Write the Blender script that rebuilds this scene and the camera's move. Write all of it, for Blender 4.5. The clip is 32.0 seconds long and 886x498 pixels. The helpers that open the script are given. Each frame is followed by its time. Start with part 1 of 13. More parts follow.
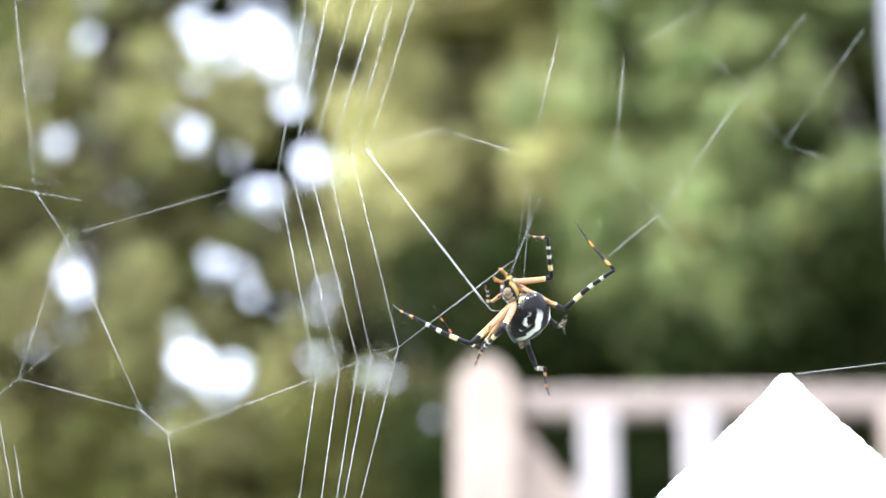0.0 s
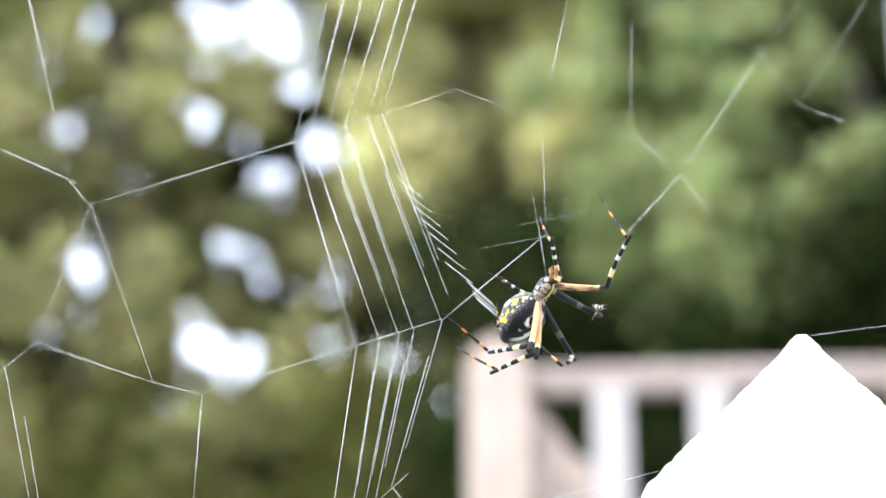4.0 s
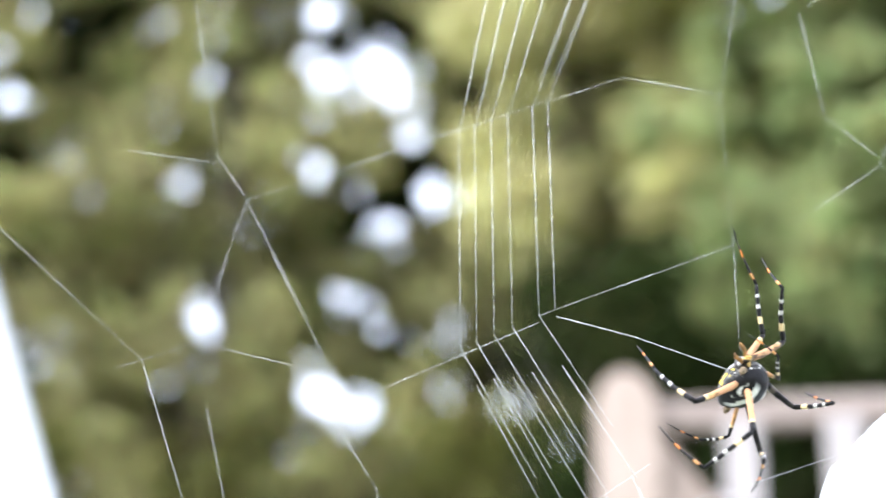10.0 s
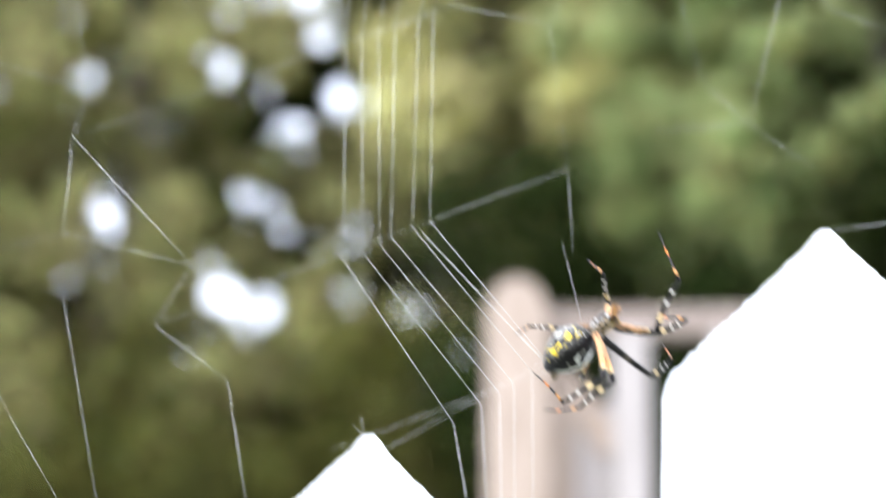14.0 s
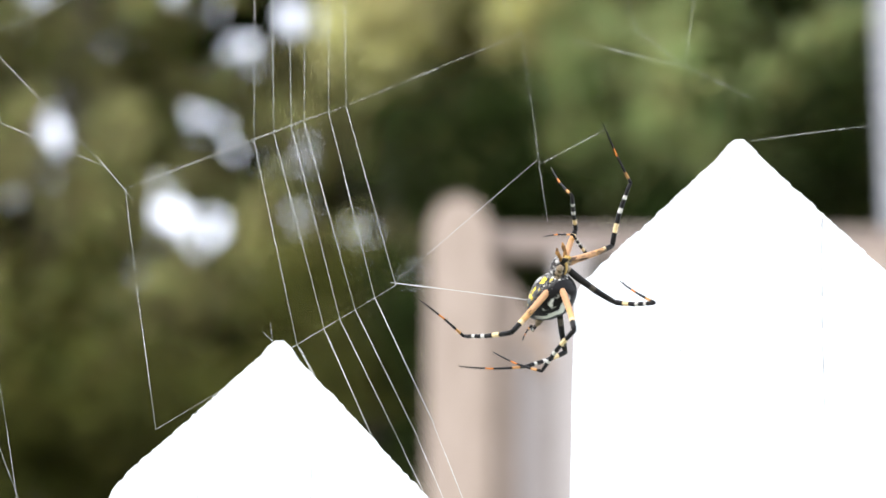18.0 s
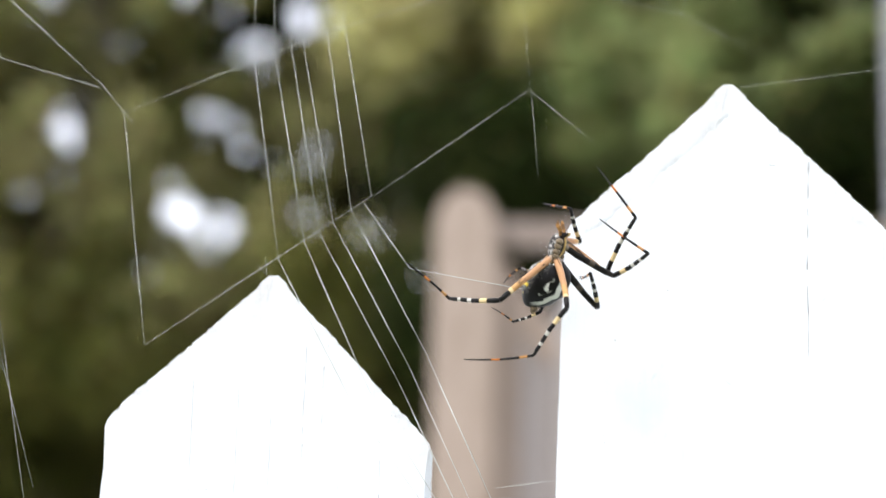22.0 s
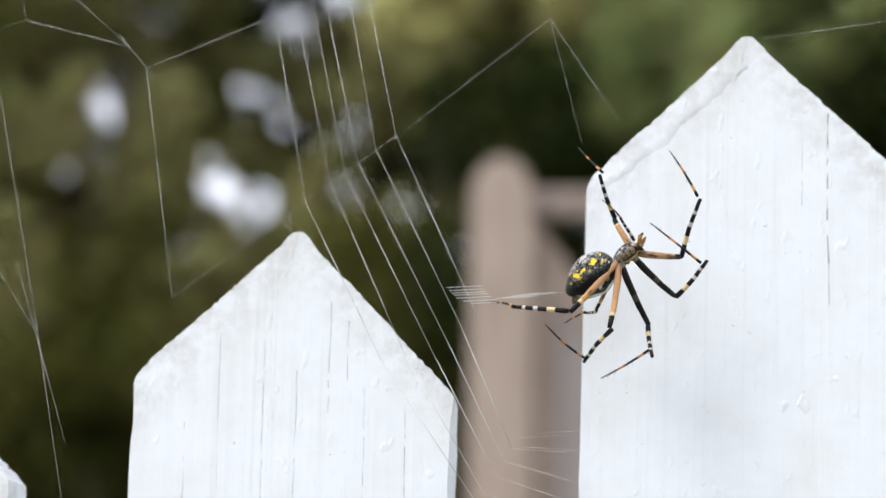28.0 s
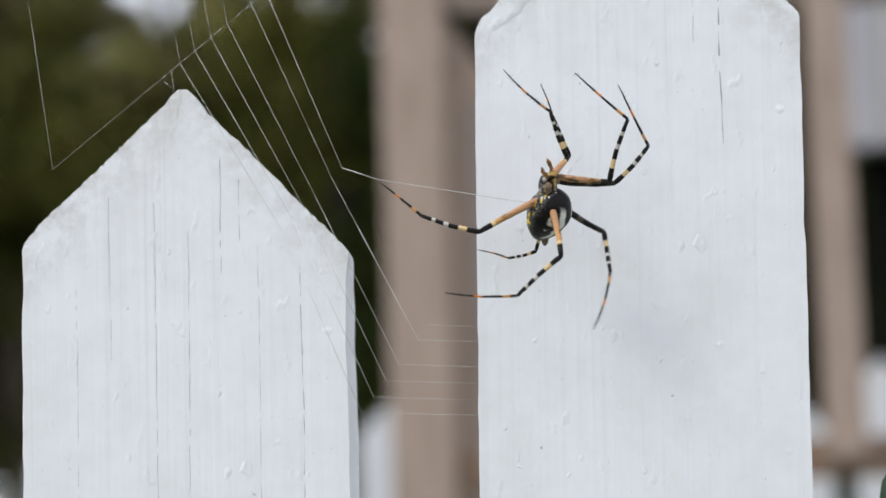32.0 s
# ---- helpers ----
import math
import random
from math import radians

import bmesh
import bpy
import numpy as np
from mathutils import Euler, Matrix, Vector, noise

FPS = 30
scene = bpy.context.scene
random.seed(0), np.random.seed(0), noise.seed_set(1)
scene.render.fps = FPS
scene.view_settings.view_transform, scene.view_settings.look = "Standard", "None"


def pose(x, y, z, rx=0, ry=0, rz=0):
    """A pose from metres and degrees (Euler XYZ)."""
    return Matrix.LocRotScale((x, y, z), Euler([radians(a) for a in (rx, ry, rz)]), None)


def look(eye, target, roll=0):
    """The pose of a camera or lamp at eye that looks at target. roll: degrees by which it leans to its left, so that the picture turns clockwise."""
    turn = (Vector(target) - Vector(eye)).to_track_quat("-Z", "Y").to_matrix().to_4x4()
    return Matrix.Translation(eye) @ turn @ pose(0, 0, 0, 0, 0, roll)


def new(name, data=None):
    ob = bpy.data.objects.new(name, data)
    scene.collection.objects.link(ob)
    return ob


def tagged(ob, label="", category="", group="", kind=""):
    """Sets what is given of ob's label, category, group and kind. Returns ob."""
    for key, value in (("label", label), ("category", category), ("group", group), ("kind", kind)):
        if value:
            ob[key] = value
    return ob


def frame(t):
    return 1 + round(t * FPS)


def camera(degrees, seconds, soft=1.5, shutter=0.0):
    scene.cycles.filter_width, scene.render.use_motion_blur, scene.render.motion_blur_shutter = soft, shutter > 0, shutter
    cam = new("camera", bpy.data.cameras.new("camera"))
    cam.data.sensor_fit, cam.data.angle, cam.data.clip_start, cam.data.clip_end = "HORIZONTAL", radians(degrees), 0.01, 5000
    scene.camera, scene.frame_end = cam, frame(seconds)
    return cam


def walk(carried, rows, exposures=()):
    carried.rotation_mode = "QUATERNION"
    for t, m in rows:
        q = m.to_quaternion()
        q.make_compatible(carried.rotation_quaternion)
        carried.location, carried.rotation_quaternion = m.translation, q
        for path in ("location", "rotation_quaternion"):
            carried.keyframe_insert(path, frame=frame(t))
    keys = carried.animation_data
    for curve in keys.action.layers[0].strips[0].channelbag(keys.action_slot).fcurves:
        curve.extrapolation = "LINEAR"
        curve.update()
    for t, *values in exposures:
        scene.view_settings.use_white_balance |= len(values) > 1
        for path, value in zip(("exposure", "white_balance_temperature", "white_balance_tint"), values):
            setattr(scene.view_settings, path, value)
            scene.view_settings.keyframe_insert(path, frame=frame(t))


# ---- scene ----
cam = camera(24.44, 32.0, soft=1.5, shutter=0.5)
# a 55 mm lens near its closest focus: sharp on the fence, soft behind it
cam.data.dof.use_dof = True
cam.data.dof.focus_distance = 0.545
cam.data.dof.aperture_fstop = 8.2
cam.data.dof.aperture_blades = 0
walk(cam, [
    (0.0, pose(-0.0675, -0.5564, 0.9400, 106.705, 0.017, 2.749)),
    (0.5, pose(-0.0686, -0.5563, 0.9400, 106.277, 0.075, 2.826)),
    (1.0, pose(-0.0666, -0.5560, 0.9403, 106.012, 0.183, 2.549)),
    (1.5, pose(-0.0675, -0.5556, 0.9405, 106.126, 0.324, 2.467)),
    (2.0, pose(-0.0669, -0.5551, 0.9430, 106.328, 0.415, 2.667)),
    (2.5, pose(-0.0657, -0.5542, 0.9432, 106.599, 0.576, 2.738)),
    (3.0, pose(-0.0682, -0.5530, 0.9398, 106.250, 0.640, 2.914)),
    (3.5, pose(-0.0681, -0.5513, 0.9388, 106.300, 0.665, 3.175)),
    (5.5, pose(-0.0661, -0.5422, 0.9273, 105.440, 0.502, 3.196)),
    (6.0, pose(-0.0641, -0.5383, 0.9273, 105.184, 0.486, 3.110)),
    (6.5, pose(-0.0628, -0.5421, 0.9252, 105.302, 0.447, 2.934)),
    (7.0, pose(-0.0601, -0.5443, 0.9236, 105.291, 0.478, 2.634)),
    (7.5, pose(-0.0610, -0.5451, 0.9218, 105.368, 0.532, 2.483)),
    (8.0, pose(-0.0653, -0.5445, 0.9210, 105.433, 0.565, 3.056)),
    (8.5, pose(-0.0657, -0.5427, 0.9214, 105.567, 0.699, 3.668)),
    (9.0, pose(-0.0651, -0.5394, 0.9234, 105.691, 1.155, 3.826)),
    (9.5, pose(-0.0757, -0.5444, 0.9218, 106.252, 0.802, 5.913)),
    (10.0, pose(-0.0860, -0.5480, 0.9201, 107.669, 0.670, 6.521)),
    (10.5, pose(-0.0963, -0.5506, 0.9177, 107.613, 0.453, 7.852)),
    (11.0, pose(-0.1062, -0.5525, 0.9156, 107.860, 0.212, 7.662)),
    (11.5, pose(-0.1064, -0.5539, 0.9173, 108.900, 0.015, 7.607)),
    (12.0, pose(-0.1066, -0.5549, 0.9188, 109.270, -0.084, 7.165)),
    (12.5, pose(-0.1001, -0.5554, 0.9154, 108.353, -0.093, 5.307)),
    (13.0, pose(-0.0942, -0.5556, 0.9125, 107.739, -0.015, 4.480)),
    (13.5, pose(-0.0826, -0.5558, 0.9143, 107.263, -0.053, 4.238)),
    (14.0, pose(-0.0711, -0.5558, 0.9160, 105.002, -0.318, 3.530)),
    (14.2, pose(-0.0644, -0.5555, 0.9176, 103.187, -0.544, 3.108)),
    (14.5, pose(-0.0665, -0.5536, 0.9224, 102.943, -0.416, 2.961)),
    (16.5, pose(-0.0615, -0.5501, 0.9211, 103.279, -0.882, 1.897)),
    (17.0, pose(-0.0612, -0.5525, 0.9176, 103.059, -0.810, 1.768)),
    (17.5, pose(-0.0597, -0.5522, 0.9149, 102.813, -0.487, 1.956)),
    (18.0, pose(-0.0602, -0.5518, 0.9127, 102.822, -0.524, 2.087)),
    (18.5, pose(-0.0630, -0.5535, 0.9136, 102.758, -0.905, 2.102)),
    (19.0, pose(-0.0634, -0.5555, 0.9126, 102.916, -1.145, 2.161)),
    (19.5, pose(-0.0617, -0.5559, 0.9104, 102.737, -0.939, 1.957)),
    (20.0, pose(-0.0624, -0.5562, 0.9062, 102.967, -1.103, 2.054)),
    (20.5, pose(-0.0613, -0.5550, 0.9022, 102.642, -1.038, 2.209)),
    (21.0, pose(-0.0612, -0.5554, 0.9012, 102.994, -1.188, 2.280)),
    (21.5, pose(-0.0583, -0.5571, 0.8971, 103.165, -1.367, 2.298)),
    (22.0, pose(-0.0548, -0.5574, 0.8922, 102.986, -1.289, 2.193)),
    (22.5, pose(-0.0519, -0.5556, 0.8882, 102.744, -1.038, 2.002)),
    (23.0, pose(-0.0501, -0.5568, 0.8862, 102.669, -0.870, 1.796)),
    (23.5, pose(-0.0503, -0.5581, 0.8869, 102.791, -1.095, 1.988)),
    (24.0, pose(-0.0514, -0.5573, 0.8868, 102.541, -1.143, 2.096)),
    (24.5, pose(-0.0456, -0.5544, 0.8909, 101.846, -0.421, 1.923)),
    (25.0, pose(-0.0463, -0.5529, 0.8897, 101.509, -0.499, 2.472)),
    (25.5, pose(-0.0482, -0.5514, 0.8889, 101.721, -0.575, 3.066)),
    (26.0, pose(-0.0482, -0.5515, 0.8901, 101.902, -0.534, 3.105)),
    (26.5, pose(-0.0502, -0.5547, 0.8910, 102.266, -0.967, 3.580)),
    (28.5, pose(-0.0494, -0.5620, 0.8849, 102.136, -0.866, 3.388)),
    (29.0, pose(-0.0514, -0.5596, 0.8858, 101.894, -1.173, 3.053)),
    (29.5, pose(-0.0430, -0.5594, 0.8840, 101.954, -1.024, 3.356)),
    (30.0, pose(-0.0397, -0.5621, 0.8762, 100.886, 0.128, 2.910)),
    (30.3, pose(-0.0389, -0.5613, 0.8821, 100.224, 0.705, 2.427)),
    (30.6, pose(-0.0419, -0.5597, 0.8876, 98.766, 1.123, 1.662)),
    (31.0, pose(-0.0412, -0.5563, 0.8923, 95.479, 1.960, 1.055)),
    (31.3, pose(-0.0419, -0.5571, 0.9052, 96.346, 1.629, 0.993)),
    (31.6, pose(-0.0411, -0.5560, 0.9068, 96.418, 1.763, 1.375)),
    (32.0, pose(-0.0418, -0.5558, 0.9050, 96.224, 1.914, 1.630)),
], exposures=[(0, 1.54, 5900, 10), (2, 1.45, 5900, 10), (5.5, 1.41, 5900, 10), (9, 1.34, 5950, 10), (13, 1.28, 6050, 10), (14, 1.16, 6100, 10), (17, 0.84, 6300, 10), (19, 0.66, 6400, 10), (22, 0.4, 6500, 10), (24, 0.1, 6500, 10), (26, -0.1, 6500, 10), (29, -0.02, 6500, 11), (30, -0.05, 6500, 11), (31, -0.34, 6500, 11), (32, -0.42, 6500, 11)])

# ---- world and light: a bright overcast sky ----
world = bpy.data.worlds.new("sky")
scene.world = world
world.use_nodes = True
wn = world.node_tree.nodes
sky = wn.new("ShaderNodeTexSky")
sky.sky_type = 'NISHITA'
sky.sun_disc = False
sky.sun_elevation = radians(45)
sky.sun_rotation = radians(233)
sky.air_density = 1.4
sky.dust_density = 4.0
sky.ozone_density = 1.0
wn["Background"].inputs["Strength"].default_value = 0.15
cloud = wn.new("ShaderNodeMix")   # an even layer of thin cloud over the sky
cloud.data_type = 'RGBA'
cloud.inputs[0].default_value = 0.85
cloud.inputs[7].default_value = (11.2, 11.6, 12.9, 1)
world.node_tree.links.new(sky.outputs[0], cloud.inputs[6])
world.node_tree.links.new(cloud.outputs[2], wn["Background"].inputs["Color"])

sun_data = bpy.data.lights.new("sun", 'SUN')
sun_data.energy = 1.5
sun_data.angle = radians(16)
sun_data.color = (1.0, 0.96, 0.9)
sun = new("sun", sun_data)
sun.matrix_world = look((-5.0, -3.8, 6.2), (0, 0, 0))

# ---- materials ----


def material(name, rough=0.6, metal=0.0):
    m = bpy.data.materials.new(name)
    m.use_nodes = True
    b = m.node_tree.nodes["Principled BSDF"]
    b.inputs["Roughness"].default_value = rough
    b.inputs["Metallic"].default_value = metal
    return m, m.node_tree.nodes, m.node_tree.links, b


def coords(nt, scale=(1, 1, 1), kind="Object"):
    tc = nt.new("ShaderNodeTexCoord")
    mp = nt.new("ShaderNodeMapping")
    mp.inputs["Scale"].default_value = scale
    nt.id_data.links.new(tc.outputs[kind], mp.inputs["Vector"])
    return mp.outputs["Vector"]


def ramp(nt, fac, stops):
    r = nt.new("ShaderNodeValToRGB")
    e = r.color_ramp.elements
    while len(e) < len(stops):
        e.new(0.5)
    for el, (p, c) in zip(e, stops):
        el.position, el.color = p, (*c, 1)
    nt.id_data.links.new(fac, r.inputs["Fac"])
    return r.outputs["Color"]


def tex(nt, vec, scale, detail=4.0, rough=0.55, distort=0.0):
    n = nt.new("ShaderNodeTexNoise")
    n.inputs["Scale"].default_value = scale
    n.inputs["Detail"].default_value = detail
    n.inputs["Roughness"].default_value = rough
    n.inputs["Distortion"].default_value = distort
    nt.id_data.links.new(vec, n.inputs["Vector"])
    return n.outputs["Fac"]


def mix(nt, fac, a, b, mode='MIX'):
    n = nt.new("ShaderNodeMix")
    n.data_type, n.blend_type = 'RGBA', mode
    for sock, v in ((n.inputs[0], fac), (n.inputs[6], a), (n.inputs[7], b)):
        if isinstance(v, (int, float)):
            sock.default_value = v
        elif isinstance(v, tuple):
            sock.default_value = (*v, 1)
        else:
            nt.id_data.links.new(v, sock)
    return n.outputs[2]


def bump(nt, bsdf, heights):
    prev = None
    for h, strength, dist in heights:
        n = nt.new("ShaderNodeBump")
        n.inputs["Strength"].default_value = strength
        n.inputs["Distance"].default_value = dist
        nt.id_data.links.new(h, n.inputs["Height"])
        if prev:
            nt.id_data.links.new(prev, n.inputs["Normal"])
        prev = n.outputs["Normal"]
    nt.id_data.links.new(prev, bsdf.inputs["Normal"])


def times_value(nt, a, k):
    n = nt.new("ShaderNodeMath")
    n.operation = 'MULTIPLY'
    n.inputs[1].default_value = k
    nt.id_data.links.new(a, n.inputs[0])
    return n.outputs[0]


def picket_paint():
    """Old white paint over grained wood: dirt on the sawn top, hairline cracks along the grain, small blisters."""
    m, nt, ln, b = material("white_picket_paint", 0.55)
    v = coords(nt)
    grain = tex(nt, coords(nt, (700, 700, 7)), 1.0, 5)
    soft_grain = tex(nt, coords(nt, (210, 210, 4)), 1.0, 3)
    stain = tex(nt, v, 38, 6, 0.7)
    speck = tex(nt, v, 420, 3)
    col = mix(nt, ramp(nt, stain, [(0.42, (0, 0, 0)), (0.75, (1, 1, 1))]), (0.835, 0.86, 0.90), (0.765, 0.775, 0.785))
    col = mix(nt, ramp(nt, grain, [(0.60, (0, 0, 0)), (0.78, (0.5, 0.5, 0.5))]), col, (0.71, 0.715, 0.72))
    # grime on the weathered upper edges, where the old paint has gone thin
    tc = nt.new("ShaderNodeTexCoord")
    sep = nt.new("ShaderNodeSeparateXYZ")
    ln.new(tc.outputs["Object"], sep.inputs[0])
    ab = nt.new("ShaderNodeMath")
    ab.operation = 'ABSOLUTE'
    ln.new(sep.outputs["X"], ab.inputs[0])
    top = nt.new("ShaderNodeMath")
    top.operation = 'ADD'
    ln.new(sep.outputs["Z"], top.inputs[0])
    ln.new(ab.outputs[0], top.inputs[1])
    mr = nt.new("ShaderNodeMapRange")
    mr.inputs["From Min"].default_value, mr.inputs["From Max"].default_value = -0.022, 0.003
    ln.new(top.outputs[0], mr.inputs["Value"])
    pat = nt.new("ShaderNodeMath")
    pat.operation = 'MULTIPLY'
    ln.new(mr.outputs[0], pat.inputs[0])
    ln.new(ramp(nt, tex(nt, v, 110, 6, 0.75), [(0.42, (0, 0, 0)), (0.66, (1, 1, 1))]), pat.inputs[1])
    col = mix(nt, times_value(nt, pat.outputs[0], 0.7), col, (0.47, 0.44, 0.40))
    col = mix(nt, ramp(nt, speck, [(0.70, (0, 0, 0)), (0.76, (1, 1, 1))]), col, (0.42, 0.41, 0.39))
    ln.new(col, b.inputs["Base Color"])
    bl = tex(nt, coords(nt, (1, 1, 0.6)), 210, 2)
    bump(nt, b, [(grain, 0.35, 0.0004), (soft_grain, 0.4, 0.0010), (tex(nt, coords(nt, (330, 330, 1.5)), 1.0, 2), 0.3, 0.0007), (tex(nt, coords(nt, (1, 1, 0.5)), 75, 3), 0.3, 0.0012), (ramp(nt, bl, [(0.62, (0, 0, 0)), (0.72, (1, 1, 1))]), 0.5, 0.0004), (speck, 0.15, 0.0003)])
    return m


def plain(name, c1, c2, scale=20.0, rough=0.7, stretch=(1, 1, 1), relief=0.3, dist=0.002, island=0.0, third=None):
    m, nt, ln, b = material(name, rough)
    v = coords(nt, stretch)
    f = tex(nt, v, scale, 6, 0.65)
    col = ramp(nt, f, [(0.3, c1), (0.7, c2)])
    if third:
        col = mix(nt, ramp(nt, tex(nt, v, scale * 6, 4), [(0.55, (0, 0, 0)), (0.75, (1, 1, 1))]), col, third)
    if island:
        g = nt.new("ShaderNodeNewGeometry")
        hsv = nt.new("ShaderNodeHueSaturation")
        for k, lo, hi in (("Hue", 0.5 - 0.06 * island, 0.5 + 0.05 * island), ("Value", 1 - island, 1 + island)):
            r = nt.new("ShaderNodeMapRange")
            r.inputs["To Min"].default_value, r.inputs["To Max"].default_value = lo, hi
            ln.new(g.outputs["Random Per Island"], r.inputs["Value"])
            ln.new(r.outputs[0], hsv.inputs[k])
        ln.new(col, hsv.inputs["Color"])
        col = hsv.outputs["Color"]
    ln.new(col, b.inputs["Base Color"])
    bump(nt, b, [(f, relief, dist), (tex(nt, v, scale * 5, 3), relief * 0.5, dist * 0.4)])
    return m


def leafy(name, c1, c2, island=0.5, sprays=(), hollow_shade=0.5):
    """Thin leaves; sprays are the colours that whole branches take, from place to place."""
    m = plain(name, c1, c2, 3.0, 0.5, relief=0.1, island=island)
    if sprays:
        nt, ln = m.node_tree.nodes, m.node_tree.links
        b = nt["Principled BSDF"]
        hsv = b.inputs["Base Color"].links[0].from_node
        f = tex(nt, coords(nt), 6.5, 5, 0.7, 0.8)
        k = len(sprays)
        col = ramp(nt, f, [(0.38 + 0.24 * i / (k - 1), c) for i, c in enumerate(sprays)])
        # random dark pockets paint the crown's own shade over the spray colours
        dark_pockets = ramp(nt, tex(nt, coords(nt, (1, 1, 1.3)), 3.6, 3, 0.6, 0.5), [(0.48, (0, 0, 0)), (0.60, (1, 1, 1))])
        col = mix(nt, times_value(nt, dark_pockets, hollow_shade), col, (0.040, 0.038, 0.020))
        ln.new(col, hsv.inputs["Color"])
    b = m.node_tree.nodes["Principled BSDF"]
    b.inputs["Specular IOR Level"].default_value = 0.06
    b.inputs["Roughness"].default_value = 0.75
    # thin leaves let the light through
    nt, ln = m.node_tree.nodes, m.node_tree.links
    glow = nt.new("ShaderNodeBsdfTranslucent")
    ln.new(b.inputs["Base Color"].links[0].from_socket, glow.inputs["Color"])
    both = nt.new("ShaderNodeMixShader")
    both.inputs[0].default_value = 0.45
    ln.new(b.outputs[0], both.inputs[1])
    ln.new(glow.outputs[0], both.inputs[2])
    ln.new(both.outputs[0], nt["Material Output"].inputs["Surface"])
    return m


PAINT = picket_paint()
WEATHERED = plain("weathered_deck_wood", (0.305, 0.232, 0.182), (0.445, 0.352, 0.288), 10, 0.85, (6, 6, 1), 0.4, 0.002, third=(0.26, 0.19, 0.145))
# rail wood in a darker tone than the post
RAILWOOD = plain("darker_rail_wood", (0.21, 0.162, 0.132), (0.30, 0.242, 0.205), 10, 0.85, (1, 6, 6), 0.4, 0.002, third=(0.17, 0.125, 0.10))
DECKBOARD = plain("brown_deck_board", (0.20, 0.13, 0.09), (0.32, 0.22, 0.15), 10, 0.8, (1, 6, 6), 0.4, 0.002)
SIDING = plain("grey_siding_paint", (0.42, 0.42, 0.39), (0.50, 0.50, 0.47), 3, 0.6, relief=0.1)
TRIM = plain("white_trim_paint", (0.34, 0.335, 0.36), (0.40, 0.39, 0.42), 3, 0.6, relief=0.1)
# near-black colour stands in for the shade below and behind the siding
DARKVOID = plain("house_shade_black", (0.006, 0.007, 0.005), (0.014, 0.014, 0.011), 4, 0.9)
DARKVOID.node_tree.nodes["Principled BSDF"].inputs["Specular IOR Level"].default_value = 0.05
GRASS = plain("lawn", (0.035, 0.06, 0.018), (0.08, 0.10, 0.03), 2.5, 0.9, relief=0.6, dist=0.02)
BARK = plain("bark", (0.05, 0.04, 0.03), (0.13, 0.11, 0.09), 6, 0.9, (3, 3, 0.7), 0.8, 0.02)
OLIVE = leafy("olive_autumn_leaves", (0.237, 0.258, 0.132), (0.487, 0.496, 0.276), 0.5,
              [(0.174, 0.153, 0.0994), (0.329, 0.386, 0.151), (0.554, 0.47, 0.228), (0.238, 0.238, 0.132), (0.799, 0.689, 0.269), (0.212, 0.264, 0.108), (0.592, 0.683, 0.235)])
# low shrubs: the shade under the trees is put into these leaf colours
SHADE = leafy("shade_painted_shrub_leaves", (0.0154, 0.0188, 0.0059), (0.0407, 0.0419, 0.0126), 0.5,
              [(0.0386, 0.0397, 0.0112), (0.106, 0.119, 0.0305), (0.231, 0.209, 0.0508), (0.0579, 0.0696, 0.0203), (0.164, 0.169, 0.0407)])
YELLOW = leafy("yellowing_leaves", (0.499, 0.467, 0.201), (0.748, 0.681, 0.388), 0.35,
               [(0.413, 0.418, 0.178), (0.792, 0.74, 0.376), (0.524, 0.529, 0.198), (0.889, 0.804, 0.454), (0.665, 0.658, 0.277)], hollow_shade=0.35)
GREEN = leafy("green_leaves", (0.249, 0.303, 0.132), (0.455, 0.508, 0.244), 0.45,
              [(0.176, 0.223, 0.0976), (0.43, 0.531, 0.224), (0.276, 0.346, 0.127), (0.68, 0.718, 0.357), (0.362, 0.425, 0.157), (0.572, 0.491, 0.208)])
# near-black leaf colour paints the shade deep between the crowns
WOODS = leafy("shade_backing_leaves", (0.0101, 0.0146, 0.00383), (0.0253, 0.0292, 0.00765))
# hedge and low shrubs: green darkened to carry the shade near the ground
DARKGREEN = leafy("shade_painted_hedge_leaves", (0.013, 0.0245, 0.00673), (0.0324, 0.0504, 0.0135), 0.5,
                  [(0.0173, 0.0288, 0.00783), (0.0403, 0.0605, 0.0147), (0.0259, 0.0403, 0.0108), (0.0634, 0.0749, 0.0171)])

# ---- mesh helpers ----


def mesh_object(name, bm, mat, parent=None, label="", smooth=False):
    me = bpy.data.meshes.new(name)
    bm.to_mesh(me)
    bm.free()
    me.materials.append(mat)
    if smooth:
        me.polygons.foreach_set("use_smooth", [True] * len(me.polygons))
    ob = new(name, me)
    if parent:
        ob.parent = parent
    if label:
        ob["label"] = label
    return ob


def part(name, bm, mat, parent, label="", smooth=False):
    return mesh_object(name, bm, mat, parent, label, smooth)


def box(bm, x0, x1, y0, y1, z0, z1, bevel=0.0, seg=2):
    r = bmesh.ops.create_cube(bm, size=1.0)
    vs = r["verts"]
    for v in vs:
        v.co = Vector((x0 + (v.co.x + 0.5) * (x1 - x0), y0 + (v.co.y + 0.5) * (y1 - y0), z0 + (v.co.z + 0.5) * (z1 - z0)))
    if bevel:
        es = list({e for v in vs for e in v.link_edges})
        bmesh.ops.bevel(bm, geom=es, offset=bevel, segments=seg, profile=0.5, affect='EDGES')


